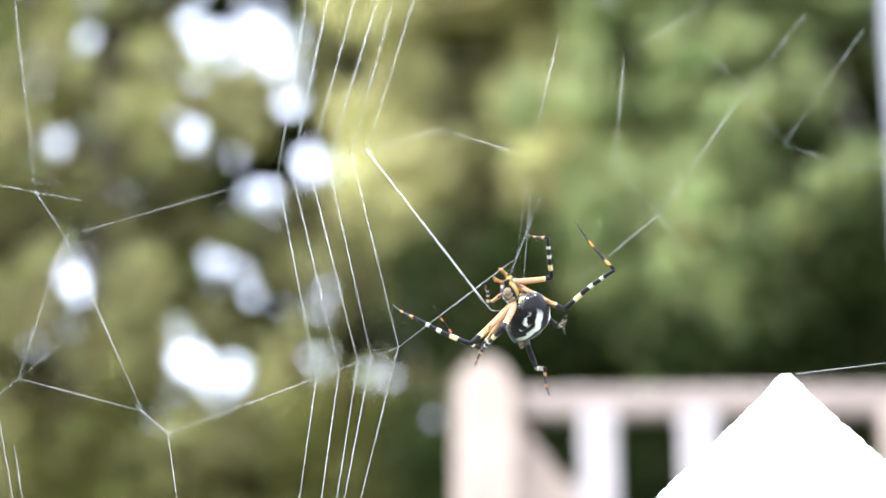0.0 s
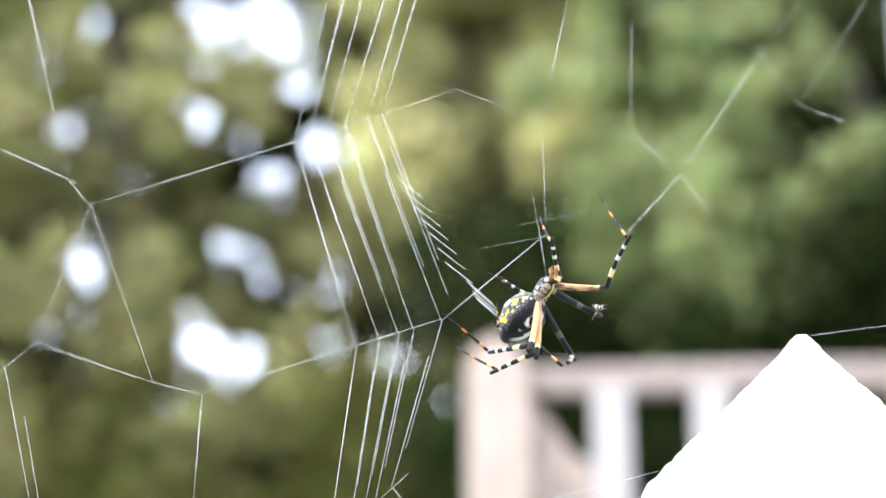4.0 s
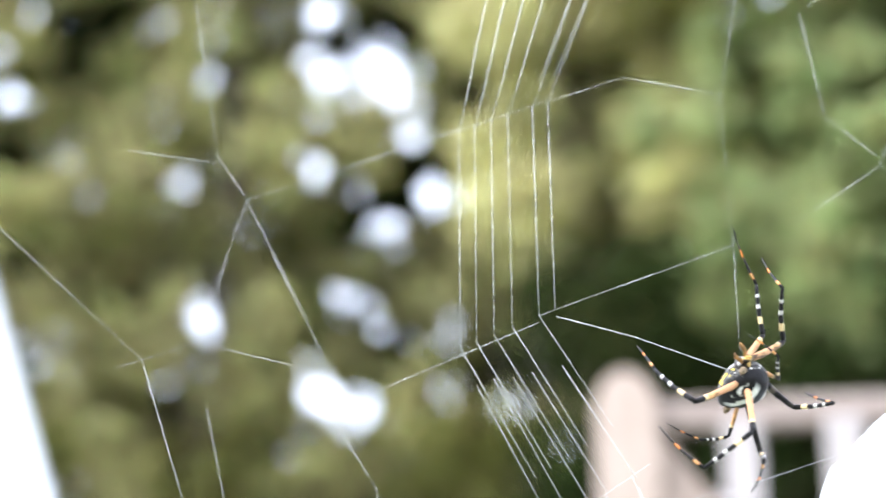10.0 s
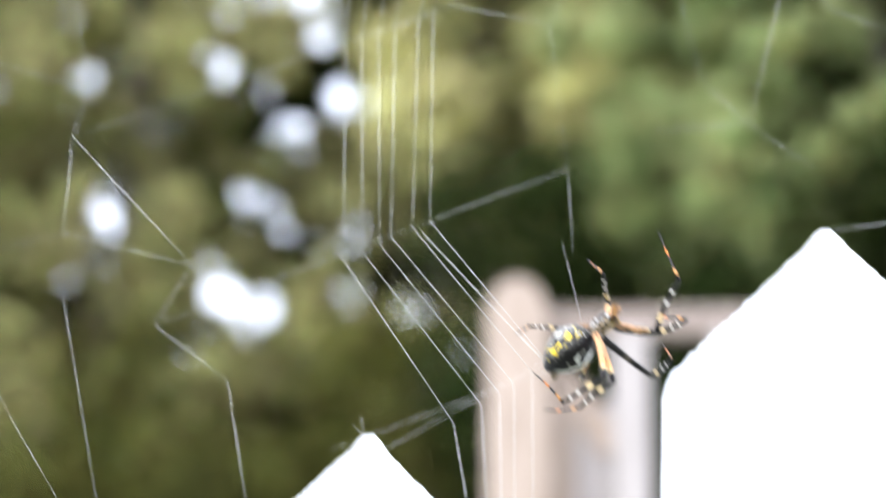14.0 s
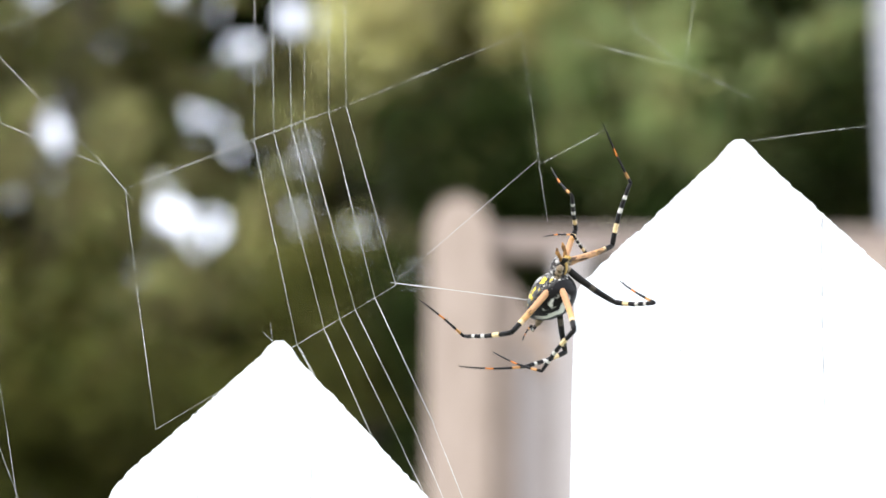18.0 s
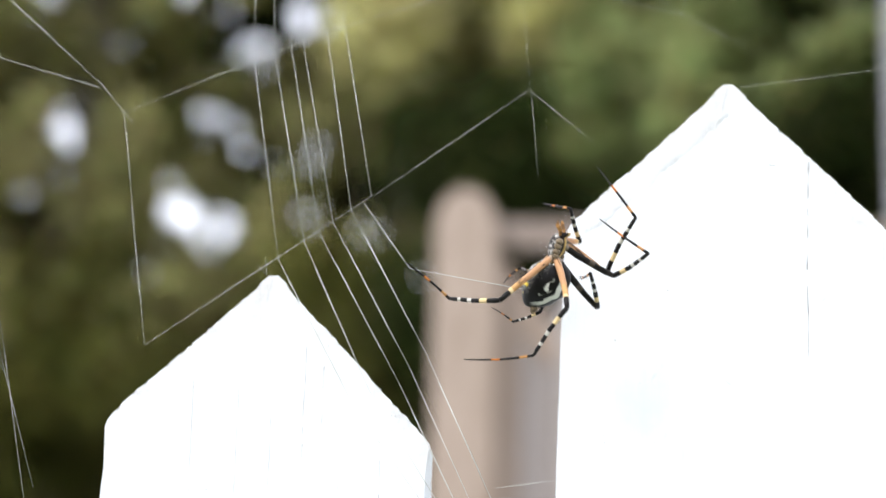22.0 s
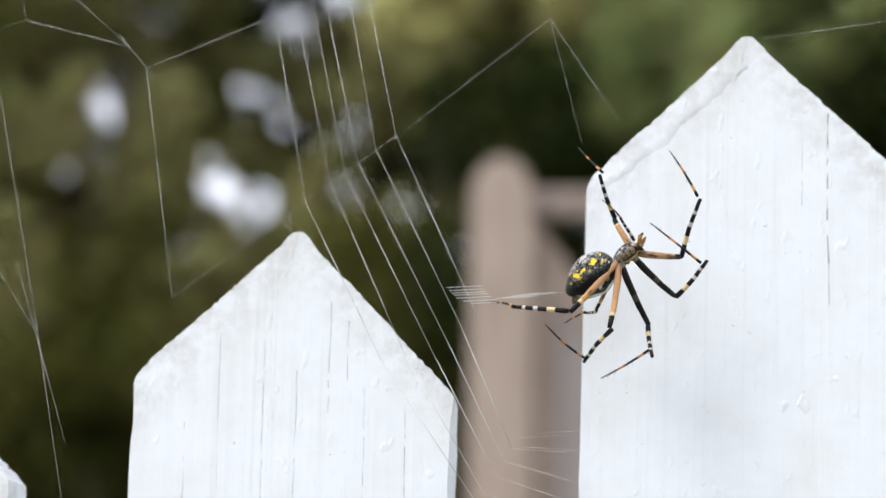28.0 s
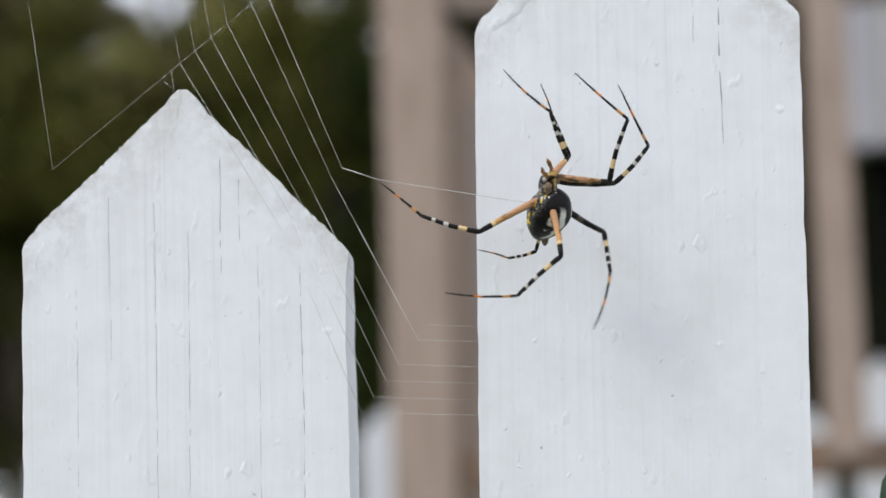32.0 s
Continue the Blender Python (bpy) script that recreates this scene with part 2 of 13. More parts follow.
def tube(bm, pts, radii, sides=8, cap=True):
    """A round tapered tube along points."""
    rings = []
    pts = [Vector(p) for p in pts]
    up = Vector((0.31, 0.2, 0.93)).normalized()
    for i, p in enumerate(pts):
        d = (pts[min(i + 1, len(pts) - 1)] - pts[max(i - 1, 0)]).normalized()
        a = d.cross(up).normalized() if abs(d.dot(up)) < 0.99 else d.cross(Vector((1, 0, 0))).normalized()
        b = d.cross(a)
        rings.append([bm.verts.new(p + radii[i] * (math.cos(k * math.tau / sides) * a + math.sin(k * math.tau / sides) * b)) for k in range(sides)])
    for r0, r1 in zip(rings, rings[1:]):
        for k in range(sides):
            bm.faces.new((r0[k], r0[(k + 1) % sides], r1[(k + 1) % sides], r1[k]))
    if cap:
        bm.faces.new(rings[0][::-1])
        bm.faces.new(rings[-1])


def empty_thing(name, m=None):
    ob = new(name)
    ob.empty_display_size = 0.02
    if m is not None:
        ob.matrix_basis = m
    return ob


# ---- ground ----
bm = bmesh.new()
bmesh.ops.create_grid(bm, x_segments=40, y_segments=40, size=400)
ground = tagged(mesh_object("ground", bm, GRASS), "mown green lawn of a back garden", "lawn", kind="structure")

# ---- the white picket fence ----


def picket(width, tip, shoulder, thick, seed, left=None, chamfer=0.0):
    """A pointed board; its origin is at the middle of its top point, so z runs down from 0."""
    rnd = random.Random(seed)
    bm = bmesh.new()
    half = width / 2
    left = left or shoulder
    bottom = 0.0
    outline = [(-0.0034, -0.0022), (-0.0014, -0.0005), (0.0012, -0.0004), (0.0034, -0.0024)]
    m = 60

    def rough():
        """Crumbled paint along the sawn edge, with a chip here and there."""
        return rnd.gauss(0, 0.00012) - (rnd.uniform(0.0002, 0.0005) if rnd.random() < 0.12 else 0.0)

    for i in range(1, m):
        f = 0.08 + 0.89 * i / m
        e = rough()
        outline.append((half * f + e, -shoulder * f + e))
    outline += [(half - 0.0002, -shoulder - 0.0002), (half, -shoulder - 0.0014)]
    zs = [-shoulder - 0.009 - 0.0055 * k for k in range(44)] + [-(tip - bottom)]
    for z in zs:
        outline.append((half + rough() * 0.7, z))
    for z in reversed(zs):
        outline.append((-half - rough() * 0.7, z))
    outline += [(-half, -left - 0.0024), (-half + 0.0006, -left - 0.0006)]
    for i in range(m - 1, 0, -1):
        f = 0.08 + 0.89 * i / m
        e = rough()
        outline.append((-half * f - e, -left * f + e))
    # the long right edge is planed back by a worn chamfer
    front = [bm.verts.new((x - (chamfer if x > half * 0.985 and z < -shoulder - 0.003 else 0.0), 0.0, z)) for x, z in outline]
    back = [bm.verts.new((x, thick, z)) for x, z in outline]
    k = len(outline)
    ff = bm.faces.new(front)
    bm.faces.new(back[::-1])
    for i in range(k):
        bm.faces.new((front[(i + 1) % k], front[i], back[i], back[(i + 1) % k]))
    es = [e for e in bm.edges if all(v in set(front) for v in e.verts)]
    bmesh.ops.bevel(bm, geom=es, offset=0.0003, segments=2, profile=0.6, affect='EDGES', clamp_overlap=True)
    bmesh.ops.recalc_face_normals(bm, faces=bm.faces)
    return bm


FENCE_GROUP = "pickets of the near fence"


def fence_picket(x, tip, width, shoulder, seed, label, roll=0.0, left=None, chamfer=0.0):
    ob = mesh_object("fence_picket", picket(width, tip, shoulder, 0.019, seed, left, chamfer), PAINT)
    ob.matrix_basis = pose(x, 0, tip, 0, roll, 0)
    return tagged(ob, label, "fence picket", FENCE_GROUP)


PICKETS = [
    (0.0010, 1.0703, 0.0895, 0.0415, 1, "tall white painted pointed fence picket with a cracked face", 1.4, 0.0440),
    (-0.1262, 1.0130, 0.0900, 0.0465, 2, "white painted pointed fence picket with flaking grimy top", 0.3, 0.0415, 0.0012),
    (-0.2500, 0.9850, 0.0895, 0.0430, 3, "white painted pointed fence picket, lower than its neighbours", 0.0),
    (0.1280, 1.0950, 0.0895, 0.0430, 4, "white painted pointed fence picket beside the leafy vine", 0.0),
]
# the fence goes on to both sides
for k in range(2, 12):
    PICKETS.append((-0.1262 - 0.1245 * k, 0.985 - 0.004 * k + (0.02 if k % 2 else 0.0), 0.0895, 0.043, 60 + k, "white painted pointed picket of the fence with worn paint", 0.0))
    PICKETS.append((0.0010 + 0.1265 * k, 1.085 + 0.004 * k - (0.03 if k % 2 else 0.0), 0.0895, 0.043, 80 + k, "white painted pointed picket of the fence with worn paint", 0.0))
for row in PICKETS:
    fence_picket(*row)

CRACK = plain("crack_grime", (0.10, 0.10, 0.10), (0.28, 0.28, 0.27), 300, 0.9, relief=0.1, dist=0.0002)
near_pickets = [o for o in scene.objects if o.name.startswith("fence_picket")]


def crack(parent, x, z0, z1, width, seed, mat):
    """A hairline split along the grain, open in places."""
    rnd = random.Random(seed)
    bm = bmesh.new()
    n = max(6, int((z0 - z1) / 0.0022))
    pts, dx = [], 0.0
    for i in range(n + 1):
        dx += rnd.gauss(0, 0.00007)
        pts.append((x + dx, z0 + (z1 - z0) * i / n, max(0.12, rnd.random()) * width))
    for p, q in zip(pts, pts[1:]):
        if rnd.random() < 0.12:
            continue
        v = [bm.verts.new(c) for c in ((p[0] - p[2], -0.00004, p[1]), (p[0] + p[2], -0.00004, p[1]), (q[0] + q[2], -0.00004, q[1]), (q[0] - q[2], -0.00004, q[1]))]
        w = [bm.verts.new((c.co.x, 0.0003, c.co.z)) for c in v]
        bm.faces.new(v)
        for k in range(4):
            bm.faces.new((v[k], w[k], w[(k + 1) % 4], v[(k + 1) % 4]))
    return part("crack", bm, mat, parent)


def flake(parent, x, z, size, seed):
    """A small curled chip or blister of paint that stands off the face."""
    rnd = random.Random(seed)
    bm = bmesh.new()
    n = 9
    sx, sz = size * rnd.uniform(0.4, 0.9), size * rnd.uniform(0.7, 1.3)
    tilt = rnd.uniform(-0.6, 0.6)
    rim, mid = [], []
    lift = size * rnd.uniform(0.07, 0.22)
    for k in range(n):
        a = math.tau * k / n
        r = rnd.uniform(0.6, 1.0)
        u, v = sx * r * math.cos(a), sz * r * math.sin(a)
        u, v = u * math.cos(tilt) - v * math.sin(tilt), u * math.sin(tilt) + v * math.cos(tilt)
        rim.append(bm.verts.new((x + u, 0.0001, z + v)))
        mid.append(bm.verts.new((x + u * 0.65, -lift * rnd.uniform(0.4, 1.0), z + v * 0.65)))
    top = bm.verts.new((x, -lift * 0.8, z))
    for k in range(n):
        j = (k + 1) % n
        bm.faces.new((rim[k], rim[j], mid[j], mid[k]))
        bm.faces.new((mid[k], mid[j], top))
    return part("paint_flake", bm, PAINT, parent)


tall, low = near_pickets[0], near_pickets[1]
crack(tall, 0.0228, -0.0225, -0.078, 0.00016, 5, CRACK)
crack(tall, 0.0155, -0.030, -0.052, 0.00006, 6, CRACK)
for i, (x, z0, z1, w) in enumerate(((-0.021, -0.030, -0.075, 0.00007), (-0.0085, -0.032, -0.145, 0.00008), (0.0100, -0.020, -0.052, 0.00010), (0.0150, -0.026, -0.043, 0.00012),
                                    (0.0010, -0.040, -0.130, 0.00008), (0.0200, -0.045, -0.150, 0.00007), (0.0315, -0.050, -0.160, 0.00010), (-0.0300, -0.055, -0.120, 0.00006))):
    crack(low, x, z0, z1, w * 0.8, 20 + i, CRACK)
rnd = random.Random(77)
for ob, count in ((tall, 130), (low, 50)):
    for i in range(count):
        z = -0.012 - 0.17 * rnd.random() ** 0.9
        half = min(0.041, -z * 0.92)
        flake(ob, rnd.uniform(-half, half) * (1 if rnd.random() < 0.5 else rnd.uniform(0.3, 1)), z, rnd.choice((0.0004, 0.0004, 0.0005, 0.0006, 0.0009, 0.0013)), 100 + i + count)
# flakes crowd along the weathered right-hand edges
for ob, count in ((tall, 60), (low, 30)):
    for i in range(count):
        f = rnd.random() ** 0.7
        inset = abs(rnd.gauss(0, 0.0035)) + 0.0012
        if rnd.random() < 0.6:
            flake(ob, 0.0447 * f - inset * 0.7, -0.0425 * f - 0.002 - inset * 0.7, rnd.uniform(0.0004, 0.0009), 400 + i + count)
        else:
            flake(ob, 0.0435 - inset * 0.8, -0.046 - 0.12 * rnd.random(), rnd.uniform(0.0004, 0.0009), 500 + i + count)
# a worn lip of thick old paint along the sawn left edge of the tall picket
bm = bmesh.new()
rows, wob = [], 0.0
for i in range(64):
    f = 0.10 + 0.86 * i / 63
    wob = 0.8 * wob + rnd.gauss(0, 0.00032)
    off = 0.0052 + 0.0022 * math.sin(2.6 * f + 0.4) + wob
    ex, ez = -0.0447 * f, -0.0440 * f
    lip = 0.00013 * max(0.1, 0.5 + 0.4 * math.sin(17 * f) + rnd.gauss(0, 0.25))
    rows.append([bm.verts.new(c) for c in ((ex + 0.0006, 0.0001, ez - 0.0006), (ex + off * 0.45, -lip * 0.5, ez - off * 0.45), (ex + off * 0.70, -lip, ez - off * 0.70), (ex + off * 0.70 + 0.0004, 0.0002, ez - off * 0.70 - 0.0004))])
for r0, r1 in zip(rows, rows[1:]):
    for k in range(3):
        bm.faces.new((r0[k], r1[k], r1[k + 1], r0[k + 1]))
bmesh.ops.recalc_face_normals(bm, faces=bm.faces)
part("paint_lip", bm, PAINT, tall, smooth=True)

fence_rail = empty_thing("fence_rail", pose(0, 0, 0))
for z in (0.25, 0.72):
    bm = bmesh.new()
    box(bm, -1.6, 1.6, 0.0192, 0.058, z, z + 0.089, 0.003)
    part("rail_board", bm, PAINT, fence_rail)
tagged(fence_rail, "white painted horizontal rails behind the fence pickets", "fence rail")

# ---- white board leaning at the end of the deck ----
bm = bmesh.new()
box(bm, -0.19, 0.0, 0.0, 0.025, 0.0, 2.45, 0.004)
leaning = tagged(mesh_object("leaning_board", bm, PAINT), "white painted board leaning near the deck railing", "board")
leaning.matrix_basis = pose(-0.421, 2.0, 0.0, 0, -18.1, 0)

# ---- vine leaves beside the tall picket ----
VINELEAF = plain("dark_vine_leaf", (0.008, 0.028, 0.010), (0.030, 0.075, 0.026), 260, 0.45, relief=0.9, dist=0.0006)
YOUNGLEAF = plain("young_vine_leaf", (0.10, 0.20, 0.04), (0.20, 0.32, 0.08), 160, 0.45, relief=0.3, dist=0.0003)
vine = empty_thing("vine", pose(0.078, 0.012, 0.0))


def leaf(length, width, cup, seed):
    """A heart-shaped leaf along +z with a folded midrib and sunken veins."""
    bm = bmesh.new()
    nu, nv = 17, 12
    grid = []
    for i in range(nu):
        f = i / (nu - 1)
        w = width * (math.sin(math.pi * min(1, f * 1.02) ** 0.62) ** 0.8) * (1 - 0.25 * f) if 0 < f < 1 else 0.0
        row = []
        for j in range(nv + 1):
            u = -1 + 2 * j / nv
            vein = 0.0009 * abs(math.sin(9 * f * math.pi + 4 * abs(u)))
            row.append(bm.verts.new((u * w, cup * (u * u) + vein - 0.004 * f * f, f * length - 0.10 * length * abs(u) * (1 - f))))
        grid.append(row)
    for r0, r1 in zip(grid, grid[1:]):
        for j in range(nv):
            bm.faces.new((r0[j], r0[j + 1], r1[j + 1], r1[j]))
    geo = bmesh.ops.extrude_face_region(bm, geom=bm.faces[:])
    bmesh.ops.translate(bm, verts=[v for v in geo["geom"] if isinstance(v, bmesh.types.BMVert)], vec=(0, 0.0003, 0))
    return bm


stem = bmesh.new()
tube(stem, [(0.02, 0.02, 0.0), (0.01, 0.018, 0.4), (0.012, 0.014, 0.75), (0.004, 0.012, 0.87), (-0.014, 0.008, 0.889)], [0.003, 0.0026, 0.002, 0.001, 0.0004], 8)
part("stem", stem, YOUNGLEAF, vine, smooth=True)
for x, y, z, ry, rz, ln, wd, mat, cup in ((-0.0055, -0.004, 0.9008, 176, 8, 0.046, 0.0125, VINELEAF, 0.004), (-0.0252, 0.004, 0.8890, 238, -15, 0.0066, 0.0026, YOUNGLEAF, 0.001),
                                          (-0.0217, 0.003, 0.8910, 195, 20, 0.0060, 0.0028, YOUNGLEAF, 0.001), (-0.0262, 0.002, 0.8865, 190, 0, 0.0070, 0.0026, YOUNGLEAF, 0.001),
                                          (-0.0187, 0.004, 0.8910, 120, 10, 0.0060, 0.0025, YOUNGLEAF, 0.001), (0.030, 0.02, 0.84, 190, 30, 0.05, 0.022, VINELEAF, 0.006)):
    ob = part("leaf", leaf(ln, wd, cup, 1), mat, vine, smooth=True)
    ob.matrix_basis = pose(x, y, z, 0, ry, rz)
tagged(vine, "climbing vine with glossy dark and small pale green leaves", "vine")

# ---- deck railing ----
railing = empty_thing("deck_railing", pose(0, 1.95, 0))
bm = bmesh.new()
prof = [(-0.175, 0.0), (-0.175, 1.508), (-0.168, 1.530), (-0.155, 1.545), (-0.136, 1.552), (-0.117, 1.545), (-0.104, 1.530), (-0.097, 1.508), (-0.097, 0.0)]
fr = [bm.verts.new((x, 0.0, z)) for x, z in prof]
bk = [bm.verts.new((x, 0.088, z)) for x, z in prof]
bm.faces.new(fr[::-1])
bm.faces.new(bk)
for i in range(len(prof)):
    j = (i + 1) % len(prof)
    bm.faces.new((fr[i], fr[j], bk[j], bk[i]))
bmesh.ops.recalc_face_normals(bm, faces=bm.faces)
part("post", bm, WEATHERED, railing, "weathered post with a rounded top")
bm = bmesh.new()
box(bm, -0.098, 2.2, 0.02, 0.06, 1.478, 1.515, 0.005)
part("top_rail", bm, RAILWOOD, railing, "darker weathered top rail")
bm = bmesh.new()
box(bm, -0.092, 2.2, 0.02, 0.06, 0.882, 0.932, 0.005)
part("bottom_rail", bm, DECKBOARD, railing, "brown bottom rail")
BLEACHED = plain("bleached_baluster_wood", (0.335, 0.295, 0.275), (0.42, 0.375, 0.355), 10, 0.85, (6, 6, 1), 0.4, 0.002)
for i in range(16):
    bm = bmesh.new()
    x = -0.018 + 0.1245 * i
    box(bm, x, x + 0.046, -0.016, 0.0195, 0.905, 1.480, 0.004)
    part("baluster", bm, BLEACHED if i < 2 else WEATHERED, railing)
bm = bmesh.new()
box(bm, -0.0965, -0.064, 0.030, 0.070, 0.0, 1.405, 0.003)
part("cleat", bm, WEATHERED, railing, "narrow board nailed beside the post")
bm = bmesh.new()
box(bm, -0.0635, -0.0190, 0.040, 0.060, 0.0, 1.398, 0.003)
part("infill_board", bm, BLEACHED, railing, "pale board between the post and the first baluster")
bm = bmesh.new()
box(bm, -0.018, 0.018, -0.012, 0.012, 0.0, 0.16, 0.003)
brace = part("brace", bm, WEATHERED, railing, "diagonal wooden brace")
brace.matrix_basis = pose(-0.015, 0.045, 1.335, 0, -35, 0)
tagged(railing, "weathered grey-brown wooden deck railing with a round-topped post", "railing")

# ---- far fence ----
for i in range(-12, 12):
    h = 0.985 + (0.025 if i % 2 == 0 else -0.035) + 0.008 * i
    ob = mesh_object("fence_picket", picket(0.0895, h, 0.043, 0.019, 40 + i), PAINT)
    ob.matrix_basis = pose(-0.215 + 0.127 * i, 2.6, h)
    tagged(ob, "white painted pointed picket of the fence beyond the deck", "fence picket", "pickets of the far fence")

# ---- house ----
house = empty_thing("house", pose(0.768, 4.0, 0, 0, 0, -13))
for i in range(24):
    bm = bmesh.new()
    z = 1.595 + 0.12 * i
    box(bm, 0.07, 5.0, 0.0, 0.02, z, z + 0.125, 0.002)
    part("siding_board", bm, SIDING, house)
bm = bmesh.new()
box(bm, 0.0, 0.07, -0.02, 0.10, 1.595, 4.5, 0.004)
part("corner_board", bm, TRIM, house, "white corner trim")
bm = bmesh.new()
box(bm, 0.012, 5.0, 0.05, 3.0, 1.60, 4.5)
part("wall", bm, DARKVOID, house, "dark block behind the siding, shade put into its colour")
# added walls shut the recess off from the sky to keep it dark
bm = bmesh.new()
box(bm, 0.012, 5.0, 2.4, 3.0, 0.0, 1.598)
part("shade_wall", bm, DARKVOID, house, "added wall at the back of the recess, shade put into its colour")
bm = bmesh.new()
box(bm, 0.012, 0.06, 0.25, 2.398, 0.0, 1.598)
part("shade_wall", bm, DARKVOID, house, "added wall at the side of the recess, shade put into its colour")
bm = bmesh.new()
box(bm, 0.125, 0.20, -0.03, 0.045, 0.0, 1.595, 0.004)
part("support_post", bm, TRIM, house, "white painted support post")
tagged(house, "grey clapboard house with white corner trim above an added dark recess", "house")

# ---- trees behind ----
EYE = Vector((-0.06, -0.55, 0.93))
LOWER_GAPS = [(-1.76, 3.27, 0.07), (-1.71, 3.24, 0.055), (-1.81, 3.41, 0.0161), (-1.89, 3.25, 0.0094), (-1.64, 3.09, 0.0094), (-1.52, 3.24, 0.0094), (-1.64, 3.66, 0.014), (-1.58, 3.76, 0.0067), (-1.46, 3.58, 0.016), (-1.11, 3.62, 0.012), (-1.09, 3.51, 0.012), (-1.17, 3.27, 0.0094), (-0.86, 3.17, 0.0094), (-0.57, 2.94, 0.0094), (-1.9, 2.95, 0.003), (-1.19, 4.34, 0.005), (-0.99, 4.32, 0.005), (-3.17, 3.47, 0.0124), (-3.07, 3.6, 0.007), (-2.31, 3.67, 0.006), (-2.41, 3.49, 0.006), (-3.02, 3.34, 0.0067), (-2.5, 3.37, 0.0067), (-0.74, 2.98, 0.0067), (-1.3, 3.53, 0.0067)]
UPPER_GAPS = [(-1.72, 5.31, 0.0263), (-1.75, 4.9, 0.0374), (-1.94, 4.82, 0.0094), (-1.77, 4.72, 0.0161), (-1.52, 5.06, 0.0094), (-1.27, 4.74, 0.0124), (-1.3, 4.56, 0.0179), (-1.43, 4.87, 0.0094), (-1.49, 5.0, 0.0067), (-2.05, 5.27, 0.0067), (-2.34, 5.37, 0.0094), (-2.58, 5.3, 0.0067), (-2.35, 5.16, 0.0094), (-2.56, 4.69, 0.0094), (-2.35, 4.49, 0.0094), (-2.47, 4.38, 0.0124), (-2.58, 4.84, 0.0067), (-3.3, 5.4, 0.0067), (-3.66, 5.03, 0.0221), (-3.38, 4.89, 0.0094), (-3.1, 4.72, 0.0067), (-3.39, 4.32, 0.0067), (-0.05, 5.24, 0.0094), (0.31, 5.15, 0.0094), (-3.47, 5.2, 0.0067), (-3.27, 4.89, 0.0067)]
EDGE_GAPS = [(-1.39, 5.54, 0.019), (-1.27, 5.43, 0.01), (-2.46, 5.43, 0.01), (-3.33, 5.62, 0.011), (-3.48, 5.43, 0.008), (-3.63, 5.73, 0.014), (-3.02, 5.75, 0.011), (0.26, 5.33, 0.016), (0.31, 5.14, 0.016), (0.54, 5.25, 0.014), (-0.24, 5.56, 0.018), (0.13, 5.48, 0.013), (-1.59, 5.48, 0.01)]
# thin places in the crowns: x, z, half width, half height, number of small gaps
THIN_LOW = [(-1.7, 3.23, 0.20, 0.18, 12), (-1.62, 3.68, 0.16, 0.13, 8), (-1.16, 3.58, 0.15, 0.11, 9), (-1.17, 3.24, 0.09, 0.12, 5), (-0.82, 3.21, 0.16, 0.09, 5), (-0.69, 2.98, 0.18, 0.07, 6), (-0.99, 3.03, 0.11, 0.05, 2), (-1.36, 4.02, 0.24, 0.11, 9), (-1.82, 4.46, 0.09, 0.08, 4), (-1.06, 4.26, 0.18, 0.11, 6)]
THIN_HIGH = [(-1.72, 5.23, 0.16, 0.13, 10), (-1.77, 4.86, 0.21, 0.20, 22), (-1.39, 4.93, 0.17, 0.24, 24), (-1.29, 4.66, 0.09, 0.16, 8), (-2.05, 5.25, 0.11, 0.11, 5), (-2.36, 5.24, 0.13, 0.16, 8), (-2.31, 4.95, 0.08, 0.11, 4), (-2.6, 5.22, 0.08, 0.11, 4), (-2.54, 4.76, 0.12, 0.12, 8), (-2.5, 4.38, 0.16, 0.22, 16), (-3.54, 5.12, 0.13, 0.13, 8), (-3.35, 4.9, 0.16, 0.05, 6), (-3.06, 4.64, 0.12, 0.12, 7), (-2.98, 4.4, 0.08, 0.08, 3), (-3.1, 3.57, 0.17, 0.17, 16), (-2.34, 3.66, 0.13, 0.12, 5), (-2.43, 3.43, 0.15, 0.15, 6), (-3.31, 5.4, 0.11, 0.08, 4)]
pin = random.Random(5)
OPENINGS = LOWER_GAPS + UPPER_GAPS + EDGE_GAPS
for gx, gz, w, h, n in THIN_LOW + THIN_HIGH:
    for _ in range(n):
        a, d = pin.uniform(0, math.tau), pin.random() ** 0.6
        OPENINGS.append((gx + w * d * math.cos(a), gz + h * d * math.sin(a), pin.uniform(0.001, 0.008)))


def in_gap(p, q):
    """Leaves from stalk p to tip q that would close one of the openings to the sky; the openings widen with depth."""
    ends = []
    for e in (p, q):
        k = (9.0 - EYE[1]) / (e[:, 1] - EYE[1])
        ends.append((EYE[0] + (e[:, 0] - EYE[0]) * k, EYE[2] + (e[:, 2] - EYE[2]) * k))
    (x0, z0), (x1, z1) = ends
    dx, dz = x1 - x0, z1 - z0
    length2 = dx * dx + dz * dz + 1e-9
    reach = 0.06 * np.sqrt(length2) + np.clip(p[:, 1] - 10.0, 0, 1) * 0.018
    closed = np.zeros(len(p), bool)
    for gx, gz, r in OPENINGS:
        u = np.clip(((gx - x0) * dx + (gz - z0) * dz) / length2, 0, 1)
        closed |= (x0 + u * dx - gx) ** 2 + (z0 + u * dz - gz) ** 2 < (r + reach) ** 2
    return closed


